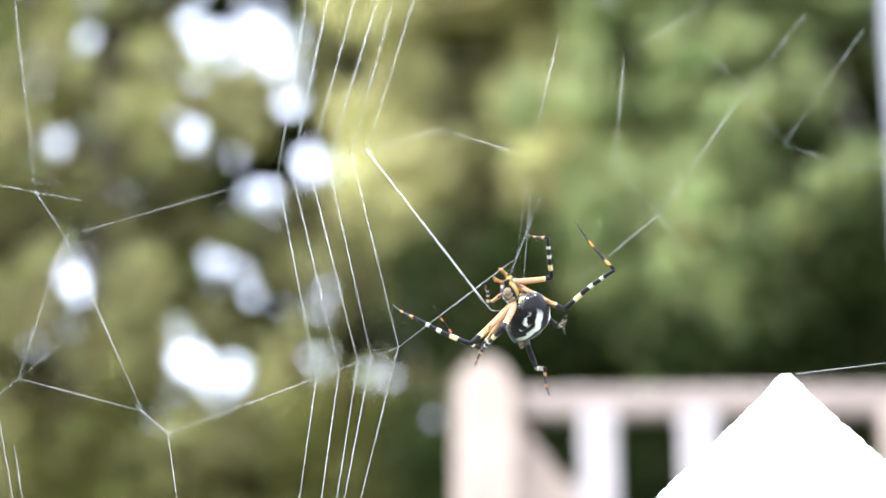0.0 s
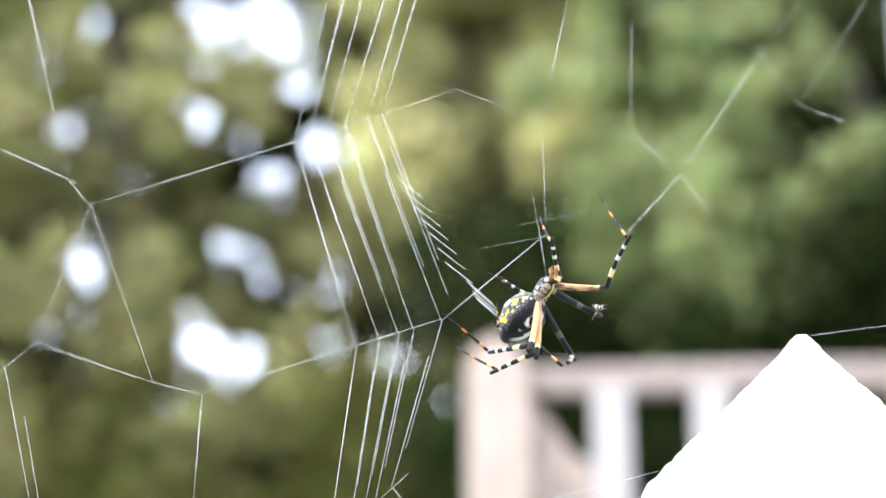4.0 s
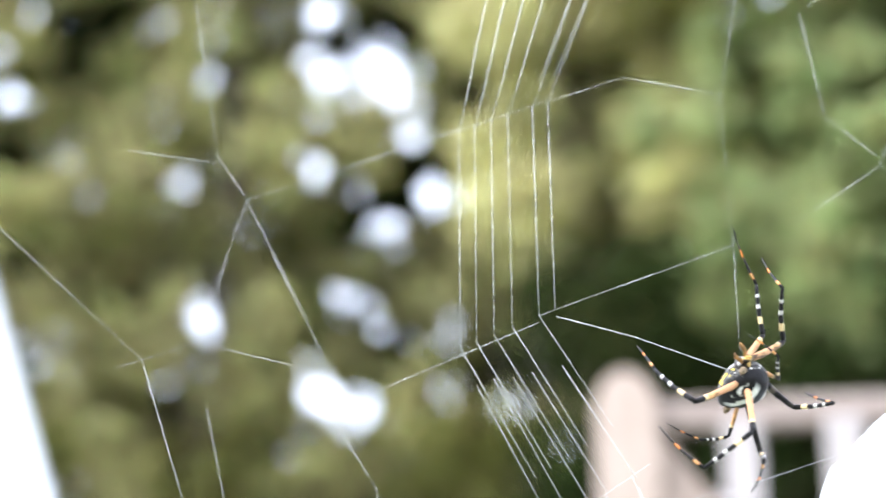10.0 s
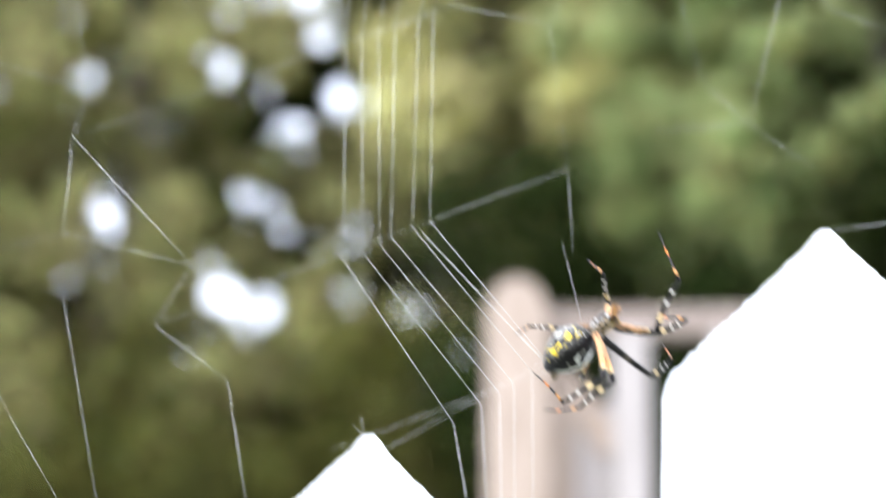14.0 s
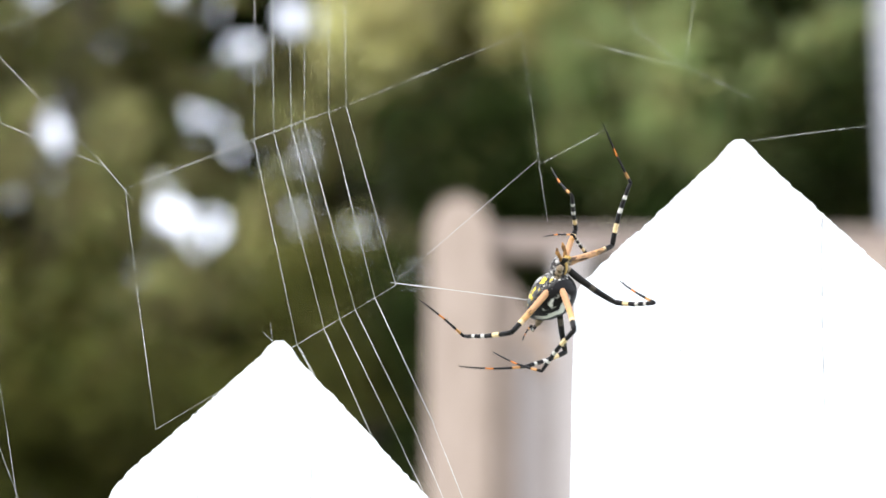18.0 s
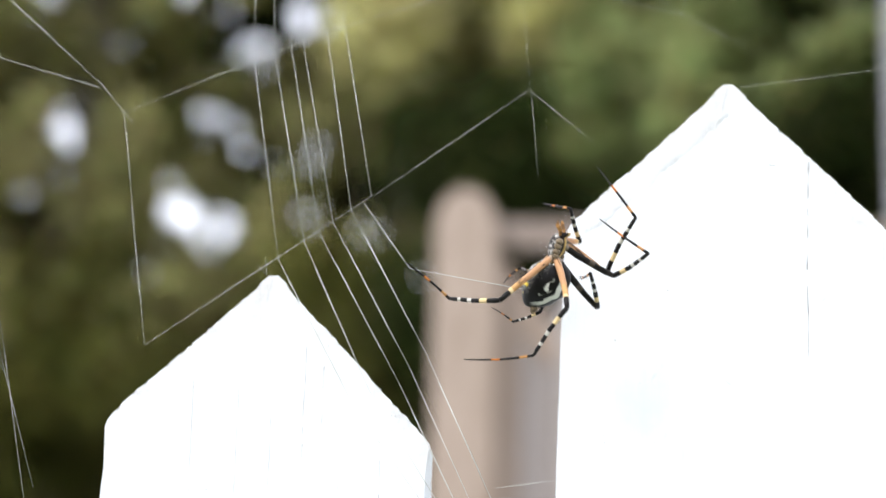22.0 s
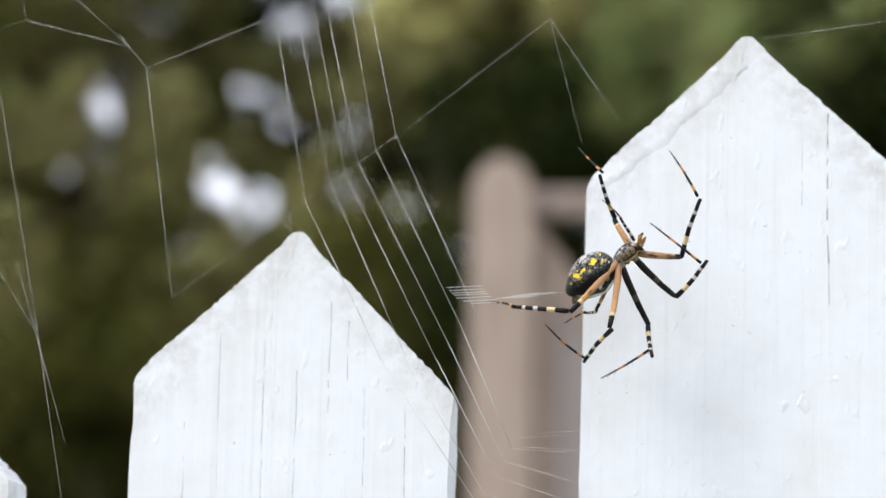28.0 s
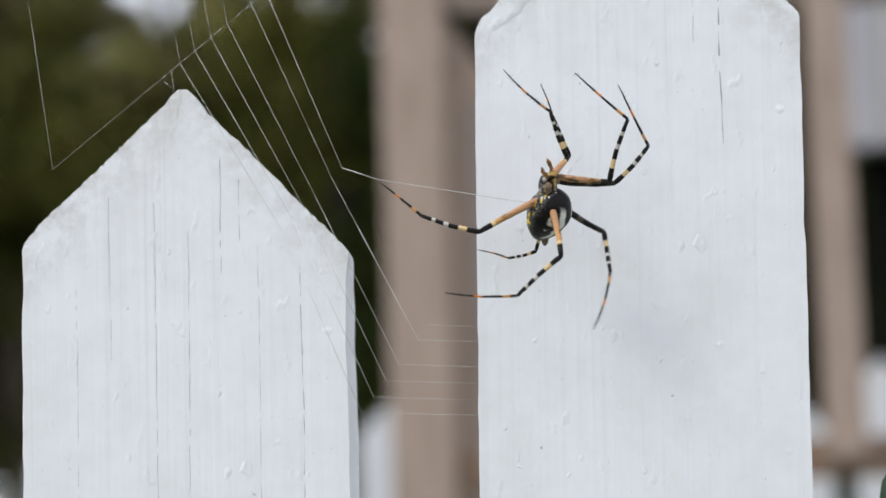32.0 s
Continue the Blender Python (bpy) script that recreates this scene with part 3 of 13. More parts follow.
def leaves(name, mat, centres, count, size, seed, parent=None):
    """A crown of single folded leaves scattered about clump centres (x, y, z, rx, ry, rz), with openings to the sky."""
    rng = np.random.default_rng(seed)
    c = np.array(centres, float)
    w = (c[:, 3] * c[:, 4] * c[:, 5]) ** 0.6
    pick = rng.choice(len(c), count, p=w / w.sum())
    d = rng.normal(size=(count, 3))
    d /= np.linalg.norm(d, axis=1)[:, None]
    p = c[pick, :3] + d * c[pick, 3:] * (rng.random(count)[:, None] ** 0.45)
    n = count
    a = rng.normal(size=(n, 3))
    a[:, 2] -= 0.4
    a /= np.linalg.norm(a, axis=1)[:, None]
    b = np.cross(a, rng.normal(size=(n, 3)))
    b /= np.linalg.norm(b, axis=1)[:, None]
    s = (size * rng.uniform(0.6, 1.4, n))[:, None]
    keep = ~in_gap(p, p + a * s)
    p, a, b, s, n = p[keep], a[keep], b[keep], s[keep], int(keep.sum())
    nrm = np.cross(a, b) * s * 0.12
    v = np.stack([p, p + a * s * 0.45 + b * s * 0.32 + nrm, p + a * s, p + a * s * 0.45 - b * s * 0.32 + nrm], 1).reshape(-1, 3)
    k = np.arange(n)[:, None] * 4
    f = np.concatenate([k + [0, 1, 2], k + [0, 2, 3]], 1).reshape(-1, 3)
    me = bpy.data.meshes.new(name)
    me.from_pydata(v.tolist(), [], f.tolist())
    me.materials.append(mat)
    ob = new(name, me)
    ob.parent = parent
    return ob


def limbs(bm, base, tips, r0):
    base = Vector(base)
    for t in tips:
        t = Vector(t)
        mid = base.lerp(t, 0.5) + Vector((0, 0, 0.15 * (t - base).length))
        tube(bm, [base, base.lerp(mid, 0.5), mid, mid.lerp(t, 0.6), t], [r0, r0 * 0.8, r0 * 0.55, r0 * 0.35, r0 * 0.12], 7)


def tree(x, y, height, crowns, label, seed, trunk=0.12):
    """A tree with a tapered trunk, limbs, and crowns given as (material, clump centres, number of leaves, leaf size)."""
    root = empty_thing("tree", pose(x, y, 0))
    bm = bmesh.new()
    tube(bm, [(0, 0, -0.1), (0.03, 0, 0.5), (0.0, 0.04, height * 0.4), (0.1, 0.0, height * 0.7), (0.05, 0.0, height * 0.95)],
         [trunk * 1.5, trunk, trunk * 0.8, trunk * 0.5, trunk * 0.15], 10)
    part("trunk", bm, BARK, root, smooth=True)
    rnd = random.Random(seed)
    tips = []
    for mat, cs, n, size in crowns:
        tips += [(c[0] - x, c[1] - y, c[2]) for c in rnd.sample(cs, min(6, len(cs)))]
    for t in tips:
        bm = bmesh.new()
        limbs(bm, (0.02, 0.02, min(height * 0.75, t[2] * rnd.uniform(0.4, 0.7))), [t], trunk * 0.4)
        part("limb", bm, BARK, root, smooth=True)
    for mat, cs, n, size in crowns:
        ob = leaves("crown", mat, cs, n, size, seed)
        ob.parent = root
        ob.matrix_parent_inverse = root.matrix_basis.inverted()
        ob["kind"] = "stuff"
    return tagged(root, label, "tree")


def clumps(seed, n, x0, x1, y0, y1, z0, z1, r0, r1):
    rnd = random.Random(seed)
    return [(rnd.uniform(x0, x1), rnd.uniform(y0, y1), rnd.uniform(z0, z1), rnd.uniform(r0, r1), rnd.uniform(r0, r1), rnd.uniform(r0, r1) * 0.8) for _ in range(n)]


tree(-2.4, 9.4, 6.5, [(OLIVE, clumps(1, 300, -5.6, -0.2, 8.6, 10.2, 2.3, 7.2, 0.10, 0.33), 52000, 0.08)], "olive and brown autumn tree with many gaps to the sky", 11, 0.07)
tree(-0.75, 9.0, 6.0, [(YELLOW, clumps(2, 110, -0.95, 0.95, 8.2, 8.9, 3.7, 6.8, 0.10, 0.30), 26000, 0.08)], "tree with yellowing leaves", 12, 0.09)
tree(1.6, 8.0, 6.5, [(GREEN, clumps(3, 540, -0.15, 3.8, 7.4, 8.8, 3.38, 7.2, 0.07, 0.22) + clumps(8, 130, 0.45, 3.0, 7.1, 8.2, 2.95, 3.6, 0.08, 0.22), 96000, 0.07)], "dense green tree behind the deck", 13)
# added leaf backing, dark where the view passes between the trees
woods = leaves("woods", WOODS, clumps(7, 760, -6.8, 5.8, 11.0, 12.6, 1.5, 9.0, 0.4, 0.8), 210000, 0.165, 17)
tagged(woods, "added backing of woods leaves beyond the garden, shade put into their colour", "woods", kind="stuff")
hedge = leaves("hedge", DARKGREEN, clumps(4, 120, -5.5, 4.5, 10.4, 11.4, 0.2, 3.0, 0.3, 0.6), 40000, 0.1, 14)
tagged(hedge, "green hedge at the end of the garden, darkened by painted shade", "hedge", kind="stuff")
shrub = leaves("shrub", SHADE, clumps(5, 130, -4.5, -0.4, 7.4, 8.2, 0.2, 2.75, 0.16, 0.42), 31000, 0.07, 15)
tagged(shrub, "olive shrubs below the trees, shade put into their leaf colour", "shrub", kind="stuff")
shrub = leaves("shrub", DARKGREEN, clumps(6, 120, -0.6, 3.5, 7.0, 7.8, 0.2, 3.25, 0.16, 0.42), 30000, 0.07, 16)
tagged(shrub, "green shrubs behind the railing, darkened by painted shade", "shrub", kind="stuff")

# ---- the spider: origin at the cephalothorax, head along +y, back along +z ----


def masked(nt, sep_out, lo, hi, soft=0.0004):
    """1 between lo and hi of a value, with soft edges."""
    vals = []
    for a, b in ((lo - soft, lo + soft), (hi + soft, hi - soft)):
        r = nt.new("ShaderNodeMapRange")
        r.inputs["From Min"].default_value, r.inputs["From Max"].default_value = a, b
        nt.id_data.links.new(sep_out, r.inputs["Value"])
        vals.append(r.outputs[0])
    return times(nt, *vals)


def times(nt, a, b):
    n = nt.new("ShaderNodeMath")
    n.operation = 'MULTIPLY'
    for s, v in zip(n.inputs, (a, b)):
        if isinstance(v, (int, float)):
            s.default_value = v
        else:
            nt.id_data.links.new(v, s)
    return n.outputs[0]


def axes(nt, kind="Object"):
    tc = nt.new("ShaderNodeTexCoord")
    sep = nt.new("ShaderNodeSeparateXYZ")
    nt.id_data.links.new(tc.outputs[kind], sep.inputs[0])
    ab = nt.new("ShaderNodeMath")
    ab.operation = 'ABSOLUTE'
    nt.id_data.links.new(sep.outputs["X"], ab.inputs[0])
    return sep.outputs["X"], sep.outputs["Y"], sep.outputs["Z"], ab.outputs[0]


def abdomen_skin():
    """Black with a yellow-spotted, silver-flecked back and two curved white lines below."""
    m, nt, ln, b = material("abdomen_skin", 0.38)
    x, y, z, ax = axes(nt)
    v = coords(nt)
    vor = nt.new("ShaderNodeTexVoronoi")
    vor.inputs["Scale"].default_value = 780
    ln.new(v, vor.inputs["Vector"])
    fleck = ramp(nt, vor.outputs["Distance"], [(0.16, (1, 1, 1)), (0.30, (0, 0, 0))])
    wob = tex(nt, v, 520, 3)
    wz = nt.new("ShaderNodeMath")
    wz.operation = 'MULTIPLY_ADD'
    ln.new(wob, wz.inputs[0])
    wz.inputs[1].default_value = 0.0026
    ln.new(z, wz.inputs[2])
    h = wz.outputs[0]   # height above the belly, with wavy borders
    ax_wob = nt.new("ShaderNodeMath")
    ax_wob.operation = 'MULTIPLY_ADD'
    ln.new(tex(nt, v, 300, 3), ax_wob.inputs[0])
    ax_wob.inputs[1].default_value = 0.0022
    ln.new(ax, ax_wob.inputs[2])
    side = ax_wob.outputs[0]   # distance from the middle line, with wavy borders
    vein = ramp(nt, tex(nt, coords(nt, (1, 0.6, 1)), 900, 3, 0.6, 1.2), [(0.47, (0, 0, 0)), (0.55, (1, 1, 1)), (0.63, (0, 0, 0))])
    col = mix(nt, times(nt, times(nt, vein, masked(nt, h, 0.0026, 0.02, 0.0008)), 0.34), (0.010, 0.009, 0.009), (0.55, 0.53, 0.48))
    # the belly: black, with two broad white bands and white blotches outside them
    belly = masked(nt, h, -0.02, -0.0002, 0.0004)
    col = mix(nt, belly, col, (0.010, 0.009, 0.009))
    band = times(nt, times(nt, masked(nt, side, 0.0027, 0.0043, 0.0002), belly), masked(nt, y, -0.0142, -0.0030, 0.0008))
    col = mix(nt, times(nt, band, 0.95), col, (0.78, 0.77, 0.71))
    blotch = times(nt, times(nt, masked(nt, side, 0.0056, 0.02, 0.0003), masked(nt, h, -0.02, -0.0009, 0.0003)),
                   ramp(nt, tex(nt, coords(nt, (1, 1, 0.6)), 420, 2), [(0.47, (0, 0, 0)), (0.52, (1, 1, 1))]))
    col = mix(nt, times(nt, blotch, 0.9), col, (0.76, 0.75, 0.68))
    # the back: silver flecks in front, rows of yellow patches along the sides
    silver = times(nt, masked(nt, h, 0.0062, 0.02, 0.0005), ramp(nt, tex(nt, v, 1100, 3), [(0.46, (0, 0, 0)), (0.58, (1, 1, 1))]))
    col = mix(nt, times(nt, silver, 0.8), col, (0.66, 0.64, 0.60))
    fore = times(nt, masked(nt, y, -0.0060, 0.002, 0.0012), masked(nt, h, 0.0016, 0.02, 0.0006))
    col = mix(nt, times(nt, times(nt, fore, fleck), 0.85), col, (0.78, 0.75, 0.68))
    cells = ramp(nt, tex(nt, coords(nt, (0.4, 1, 1)), 520, 1), [(0.50, (0, 0, 0)), (0.54, (1, 1, 1))])
    yel = times(nt, masked(nt, h, 0.0034, 0.0056, 0.0003), cells)
    tail = masked(nt, y, -0.03, -0.0128, 0.0012)
    col = mix(nt, times(nt, tail, 0.75), col, (0.012, 0.011, 0.010))
    col = mix(nt, yel, col, (0.82, 0.60, 0.05))
    ln.new(col, b.inputs["Base Color"])
    bump(nt, b, [(wob, 0.5, 0.0004), (tex(nt, v, 1500, 2), 0.4, 0.0001)])
    return m


def carapace_skin():
    """Silver-haired above, dark with a yellow middle stripe below."""
    m, nt, ln, b = material("carapace_skin", 0.5)
    x, y, z, ax = axes(nt)
    v = coords(nt)
    n = tex(nt, v, 900, 4)
    top = ramp(nt, n, [(0.46, (0.035, 0.03, 0.028)), (0.66, (0.55, 0.53, 0.50))])
    under = mix(nt, masked(nt, ax, -0.001, 0.0008, 0.0003), (0.022, 0.017, 0.014), (0.50, 0.33, 0.10))
    r = nt.new("ShaderNodeMapRange")
    r.inputs["From Min"].default_value, r.inputs["From Max"].default_value = -0.0005, 0.0003
    ln.new(z, r.inputs["Value"])
    ln.new(mix(nt, r.outputs[0], under, top), b.inputs["Base Color"])
    bump(nt, b, [(n, 0.5, 0.0002)])
    return m


def banded(name, bands, rough=0.42, streak=0.0):
    """Leg skin: colour bands along the length, given as (place, colour), with fine hair."""
    m, nt, ln, b = material(name, rough)
    x, y, z, ax = axes(nt, "Generated")
    r = nt.new("ShaderNodeValToRGB")
    r.color_ramp.interpolation = 'LINEAR'
    e = r.color_ramp.elements
    stops = []
    for i, (p0, p1, c) in enumerate(bands):
        stops += [(p0 + 0.008, c), (p1 - 0.008, c)]
    while len(e) < len(stops):
        e.new(0.5)
    for el, (p, c) in zip(e, stops):
        el.position, el.color = p, (*c, 1)
    ln.new(z, r.inputs["Fac"])
    n = tex(nt, coords(nt), 1600, 3)
    col = mix(nt, ramp(nt, n, [(0.5, (0, 0, 0)), (0.85, (0.45, 0.45, 0.45))]), r.outputs["Color"], (0.05, 0.04, 0.03))
    if streak:
        s = tex(nt, coords(nt, (1, 1, 0.3)), 650, 3, 0.6)
        col = mix(nt, ramp(nt, s, [(0.62 - streak * 0.3, (0, 0, 0)), (0.70 - streak * 0.3, (0.85, 0.85, 0.85))]), col, (0.035, 0.028, 0.025))
    ln.new(col, b.inputs["Base Color"])
    bump(nt, b, [(n, 0.5, 0.0001)])
    return m


INK = (0.012, 0.011, 0.011)
ORANGE = (0.60, 0.30, 0.11)
CREAM = (0.74, 0.56, 0.30)
PALE = (0.60, 0.57, 0.52)
RUST = (0.62, 0.20, 0.04)
FEMUR_BANDS = [(0, 0.10, (0.40, 0.30, 0.22)), (0.10, 0.60, (0.50, 0.275, 0.14)), (0.60, 0.78, (0.58, 0.32, 0.13)), (0.78, 0.83, CREAM), (0.83, 1.0, INK)]
FEMUR_ORANGE = banded("orange_femur_skin", FEMUR_BANDS, streak=0.22)
FEMUR_STREAKED = banded("streaked_femur_skin", FEMUR_BANDS, streak=0.48)
FEMUR_DARK = banded("dark_femur_skin", [(0, 0.12, (0.30, 0.25, 0.20)), (0.12, 0.52, (0.018, 0.016, 0.015)), (0.52, 0.62, (0.09, 0.075, 0.06)), (0.62, 0.86, INK), (0.86, 1.0, (0.03, 0.027, 0.024))])
TIBIA = banded("banded_tibia_skin", [(0, 0.22, INK), (0.22, 0.36, CREAM), (0.36, 0.52, INK), (0.52, 0.60, PALE), (0.60, 0.74, INK), (0.74, 0.80, PALE), (0.80, 1.0, INK)])
TARSUS = banded("banded_tarsus_skin", [(0, 0.09, INK), (0.09, 0.20, ORANGE), (0.20, 0.48, INK), (0.48, 0.60, RUST), (0.60, 1.0, INK)])
ABDOMEN, CARAPACE = abdomen_skin(), carapace_skin()
COXA = plain("coxa_skin", (0.02, 0.017, 0.015), (0.36, 0.27, 0.17), 900, 0.5, relief=0.3, dist=0.0001)
PALP = plain("palp_skin", (0.03, 0.02, 0.015), (0.50, 0.25, 0.08), 800, 0.5, relief=0.3, dist=0.0001)


def ellipsoid(bm, centre, radii, shape=None, u=28, v=18):
    r = bmesh.ops.create_uvsphere(bm, u_segments=u, v_segments=v, radius=1.0)
    for q in r["verts"]:
        c = q.co.copy()
        if shape:
            c = shape(c)
        q.co = Vector((c.x * radii[0], c.y * radii[1], c.z * radii[2])) + Vector(centre)


def egg(c):
    """Shouldered in front, drawn to a blunt point behind."""
    w = 1.0 + 0.16 * c.y - 0.22 * max(0.0, -c.y) ** 2
    bumps = 1 + 0.02 * math.sin(9 * c.y + 2 * c.x)
    return Vector((c.x * w * bumps, c.y, c.z * w * bumps))


for skin in (ABDOMEN, CARAPACE, FEMUR_ORANGE, FEMUR_STREAKED, FEMUR_DARK, TIBIA, TARSUS, COXA, PALP):
    skin.node_tree.nodes["Principled BSDF"].inputs["Specular IOR Level"].default_value = 0.12
spider = empty_thing("garden_spider")
bm = bmesh.new()
ellipsoid(bm, (0, -0.0080, 0.0004), (0.0059, 0.0078, 0.0057), egg, 36, 24)
abdomen = part("abdomen", bm, ABDOMEN, spider, "black egg-shaped abdomen with yellow spots and white lines", True)
abdomen.matrix_basis = pose(0, -0.0030, 0.0002)
bm = bmesh.new()
ellipsoid(bm, (0, 0.0003, 0.0), (0.0031, 0.0040, 0.0022), lambda c: Vector((c.x * (1.0 - 0.28 * max(0.0, c.y)), c.y, c.z * (1.0 + 0.25 * c.y))))
part("cephalothorax", bm, CARAPACE, spider, "silver-haired head and chest", True)
bm = bmesh.new()
tube(bm, [(0, -0.0142, -0.0018), (0, -0.0154, -0.0024), (0, -0.0160, -0.0027)], [0.0012, 0.0008, 0.0003], 10)
part("spinneret", bm, COXA, abdomen, smooth=True)
for s in (-1, 1):
    for yy in (0.0022, 0.0009, -0.0006, -0.0019):
        bm = bmesh.new()
        ellipsoid(bm, (s * 0.0024, yy, -0.0010), (0.0013, 0.0009, 0.0010), None, 12, 8)
        part("coxa", bm, COXA, spider, "short mottled base joint of a leg", True)
    bm = bmesh.new()
    tube(bm, [(s * 0.0009, 0.0034, -0.0005), (s * 0.0018, 0.0050, -0.0002), (s * 0.0022, 0.0062, 0.0008), (s * 0.0020, 0.0074, 0.0012)], [0.0005, 0.0005, 0.0006, 0.0002], 8)
    part("palp", bm, PALP, spider, "short orange palp", True)
    bm = bmesh.new()
    tube(bm, [(s * 0.0008, 0.0030, -0.0006), (s * 0.0009, 0.0042, -0.0012), (s * 0.0006, 0.0048, -0.0024)], [0.0008, 0.0008, 0.0003], 8)
    part("fang", bm, CARAPACE, spider, smooth=True)

LEG_LENGTHS = {'a': (0.0161, 0.0177, 0.0190), 'b': (0.0112, 0.0135, 0.0167), 'c': (0.0124, 0.0114, 0.0110), 'd': (0.0177, 0.0132, 0.0179), 'e': (0.0162, 0.0082, 0.0098), 'f': (0.0204, 0.0165, 0.0160), 'g': (0.0201, 0.0152, 0.0187), 'h': (0.0201, 0.0135, 0.0215)}

THICK = {'a': 0.00078, 'b': 0.00072, 'c': 0.00052, 'd': 0.00078, 'e': 0.00050, 'f': 0.00076, 'g': 0.00074, 'h': 0.00076}
LEG = {}
for leg, (l0, l1, l2) in LEG_LENGTHS.items():
    r = THICK[leg]
    dark = leg in "dh"
    rings = {
        "leg_femur": (l0, [(0, 0.8), (0.06, 1.15), (0.3, 1.25), (0.7, 1.05), (0.93, 0.95), (1.0, 0.8)], FEMUR_DARK if dark else FEMUR_STREAKED if leg in "ac" else FEMUR_ORANGE),
        "leg_tibia": (l1, [(0, 0.8), (0.08, 0.95), (0.2, 0.85), (0.5, 0.8), (0.9, 0.68), (1.0, 0.6)], TIBIA),
        "leg_tarsus": (l2, [(0, 0.55), (0.2, 0.46), (0.5, 0.36), (0.8, 0.27), (1.0, 0.14)], TARSUS),
    }
    LEG[leg] = []
    for name, (length, prof, mat) in rings.items():
        bm = bmesh.new()
        bow = 0.035 * length
        tube(bm, [(bow * math.sin(math.pi * f), 0, f * length) for f, _ in prof], [r * k for _, k in prof], 10)
        # short bristles along the leg
        rnd = random.Random(ord(leg) * 7 + len(name))
        for _ in range(26):
            f = rnd.uniform(0.06, 0.97)
            a = rnd.uniform(0, math.tau)
            k = r * (0.9 - 0.5 * f)
            d = Vector((math.cos(a), math.sin(a), 0.7))
            p = Vector((bow * math.sin(math.pi * f), 0, f * length)) + Vector((math.cos(a), math.sin(a), 0)) * k * 0.5
            tube(bm, [p, p + d * r * 0.9], [0.00004, 0.00001], 3)
        LEG[leg].append(part(name, bm, mat, spider, smooth=True))
tagged(spider, "black and yellow garden spider with banded orange legs spinning its web", "spider")

# ---- the web between the pickets ----


def silk():
    m, nt, ln, b = material("silk", 0.35)
    n = tex(nt, coords(nt), 400, 3)
    ln.new(ramp(nt, n, [(0.3, (0.66, 0.67, 0.62)), (0.7, (0.86, 0.86, 0.82))]), b.inputs["Base Color"])
    b.inputs["Specular IOR Level"].default_value = 0.6
    clear = nt.new("ShaderNodeBsdfTransparent")
    both = nt.new("ShaderNodeMixShader")
    both.inputs[0].default_value = 0.35
    ln.new(b.outputs[0], both.inputs[1])
    ln.new(clear.outputs[0], both.inputs[2])
    ln.new(both.outputs[0], nt["Material Output"].inputs["Surface"])
    return m


SILK = silk()
spider_web = empty_thing("spider_web")


SPIRAL, RADIAL, FINE, DRAG, FAINT = 0.000062, 0.000045, 0.000034, 0.000085, 0.000024


def flat(y, *rows):
    """Rows for a thread that stays in the upright plane y: time, x, z and lean in degrees."""
    return [(t, pose(x, y, z, 0, a, 0)) for t, x, z, a in rows]


def thread(name, length, m, r):
    """One straight silk thread along +z from its start."""
    bm = bmesh.new()
    tube(bm, [(0, 0, 0), (0, 0, length * 0.5), (0, 0, length)], [r, r, r], 6)
    rnd = random.Random(int(length * 1e5))
    if name == "radial_thread":
        for _ in range(2):
            z = rnd.uniform(0.2, 0.9) * length
            bmesh.ops.create_icosphere(bm, subdivisions=1, radius=r * 2.0, matrix=Matrix.Translation((0, 0, z)))
    ob = part(name, bm, SILK, spider_web, smooth=True)
    ob.matrix_basis = m
    return ob


# each thread: its kind, length and first pose
STRAND = []
THREADS = []
THREADS.append(thread('spiral_thread', 0.0468, pose(-0.1289, -0.0120, 1.1809, 180.0, -12.0, 180.0), SPIRAL))
THREADS.append(thread('spiral_thread', 0.0468, pose(-0.1309, -0.0120, 1.1719, 180.0, -12.0, 180.0), SPIRAL))
THREADS.append(thread('spiral_thread', 0.0464, pose(-0.1231, -0.0120, 1.1812, 180.0, -13.5, 180.0), SPIRAL))
THREADS.append(thread('spiral_thread', 0.0464, pose(-0.1252, -0.0120, 1.1724, 180.0, -13.5, 180.0), SPIRAL))
THREADS.append(thread('spiral_thread', 0.0459, pose(-0.1170, -0.0120, 1.1815, 180.0, -15.2, 180.0), SPIRAL))
THREADS.append(thread('spiral_thread', 0.0459, pose(-0.1193, -0.0120, 1.1729, 180.0, -15.2, 180.0), SPIRAL))
THREADS.append(thread('spiral_thread', 0.0455, pose(-0.1106, -0.0120, 1.1818, 180.0, -17.0, 180.0), SPIRAL))
THREADS.append(thread('spiral_thread', 0.0455, pose(-0.1132, -0.0120, 1.1734, 180.0, -17.0, 180.0), SPIRAL))
THREADS.append(thread('spiral_thread', 0.0449, pose(-0.1013, -0.0120, 1.1823, 180.0, -19.7, 180.0), SPIRAL))
THREADS.append(thread('spiral_thread', 0.0449, pose(-0.1042, -0.0120, 1.1741, 180.0, -19.7, 180.0), SPIRAL))
THREADS.append(thread('spiral_thread', 0.0446, pose(-0.0956, -0.0120, 1.1826, 180.0, -21.4, 180.0), SPIRAL))
THREADS.append(thread('spiral_thread', 0.0446, pose(-0.0988, -0.0120, 1.1746, 180.0, -21.4, 180.0), SPIRAL))
THREADS.append(thread('spiral_thread', 0.0470, pose(-0.1406, -0.0120, 1.1261, 180.0, 11.4, 180.0), SPIRAL))
THREADS.append(thread('spiral_thread', 0.0470, pose(-0.1379, -0.0120, 1.1131, 180.0, 11.4, 180.0), SPIRAL))
THREADS.append(thread('spiral_thread', 0.0467, pose(-0.1361, -0.0120, 1.1273, 180.0, 11.0, 180.0), SPIRAL))
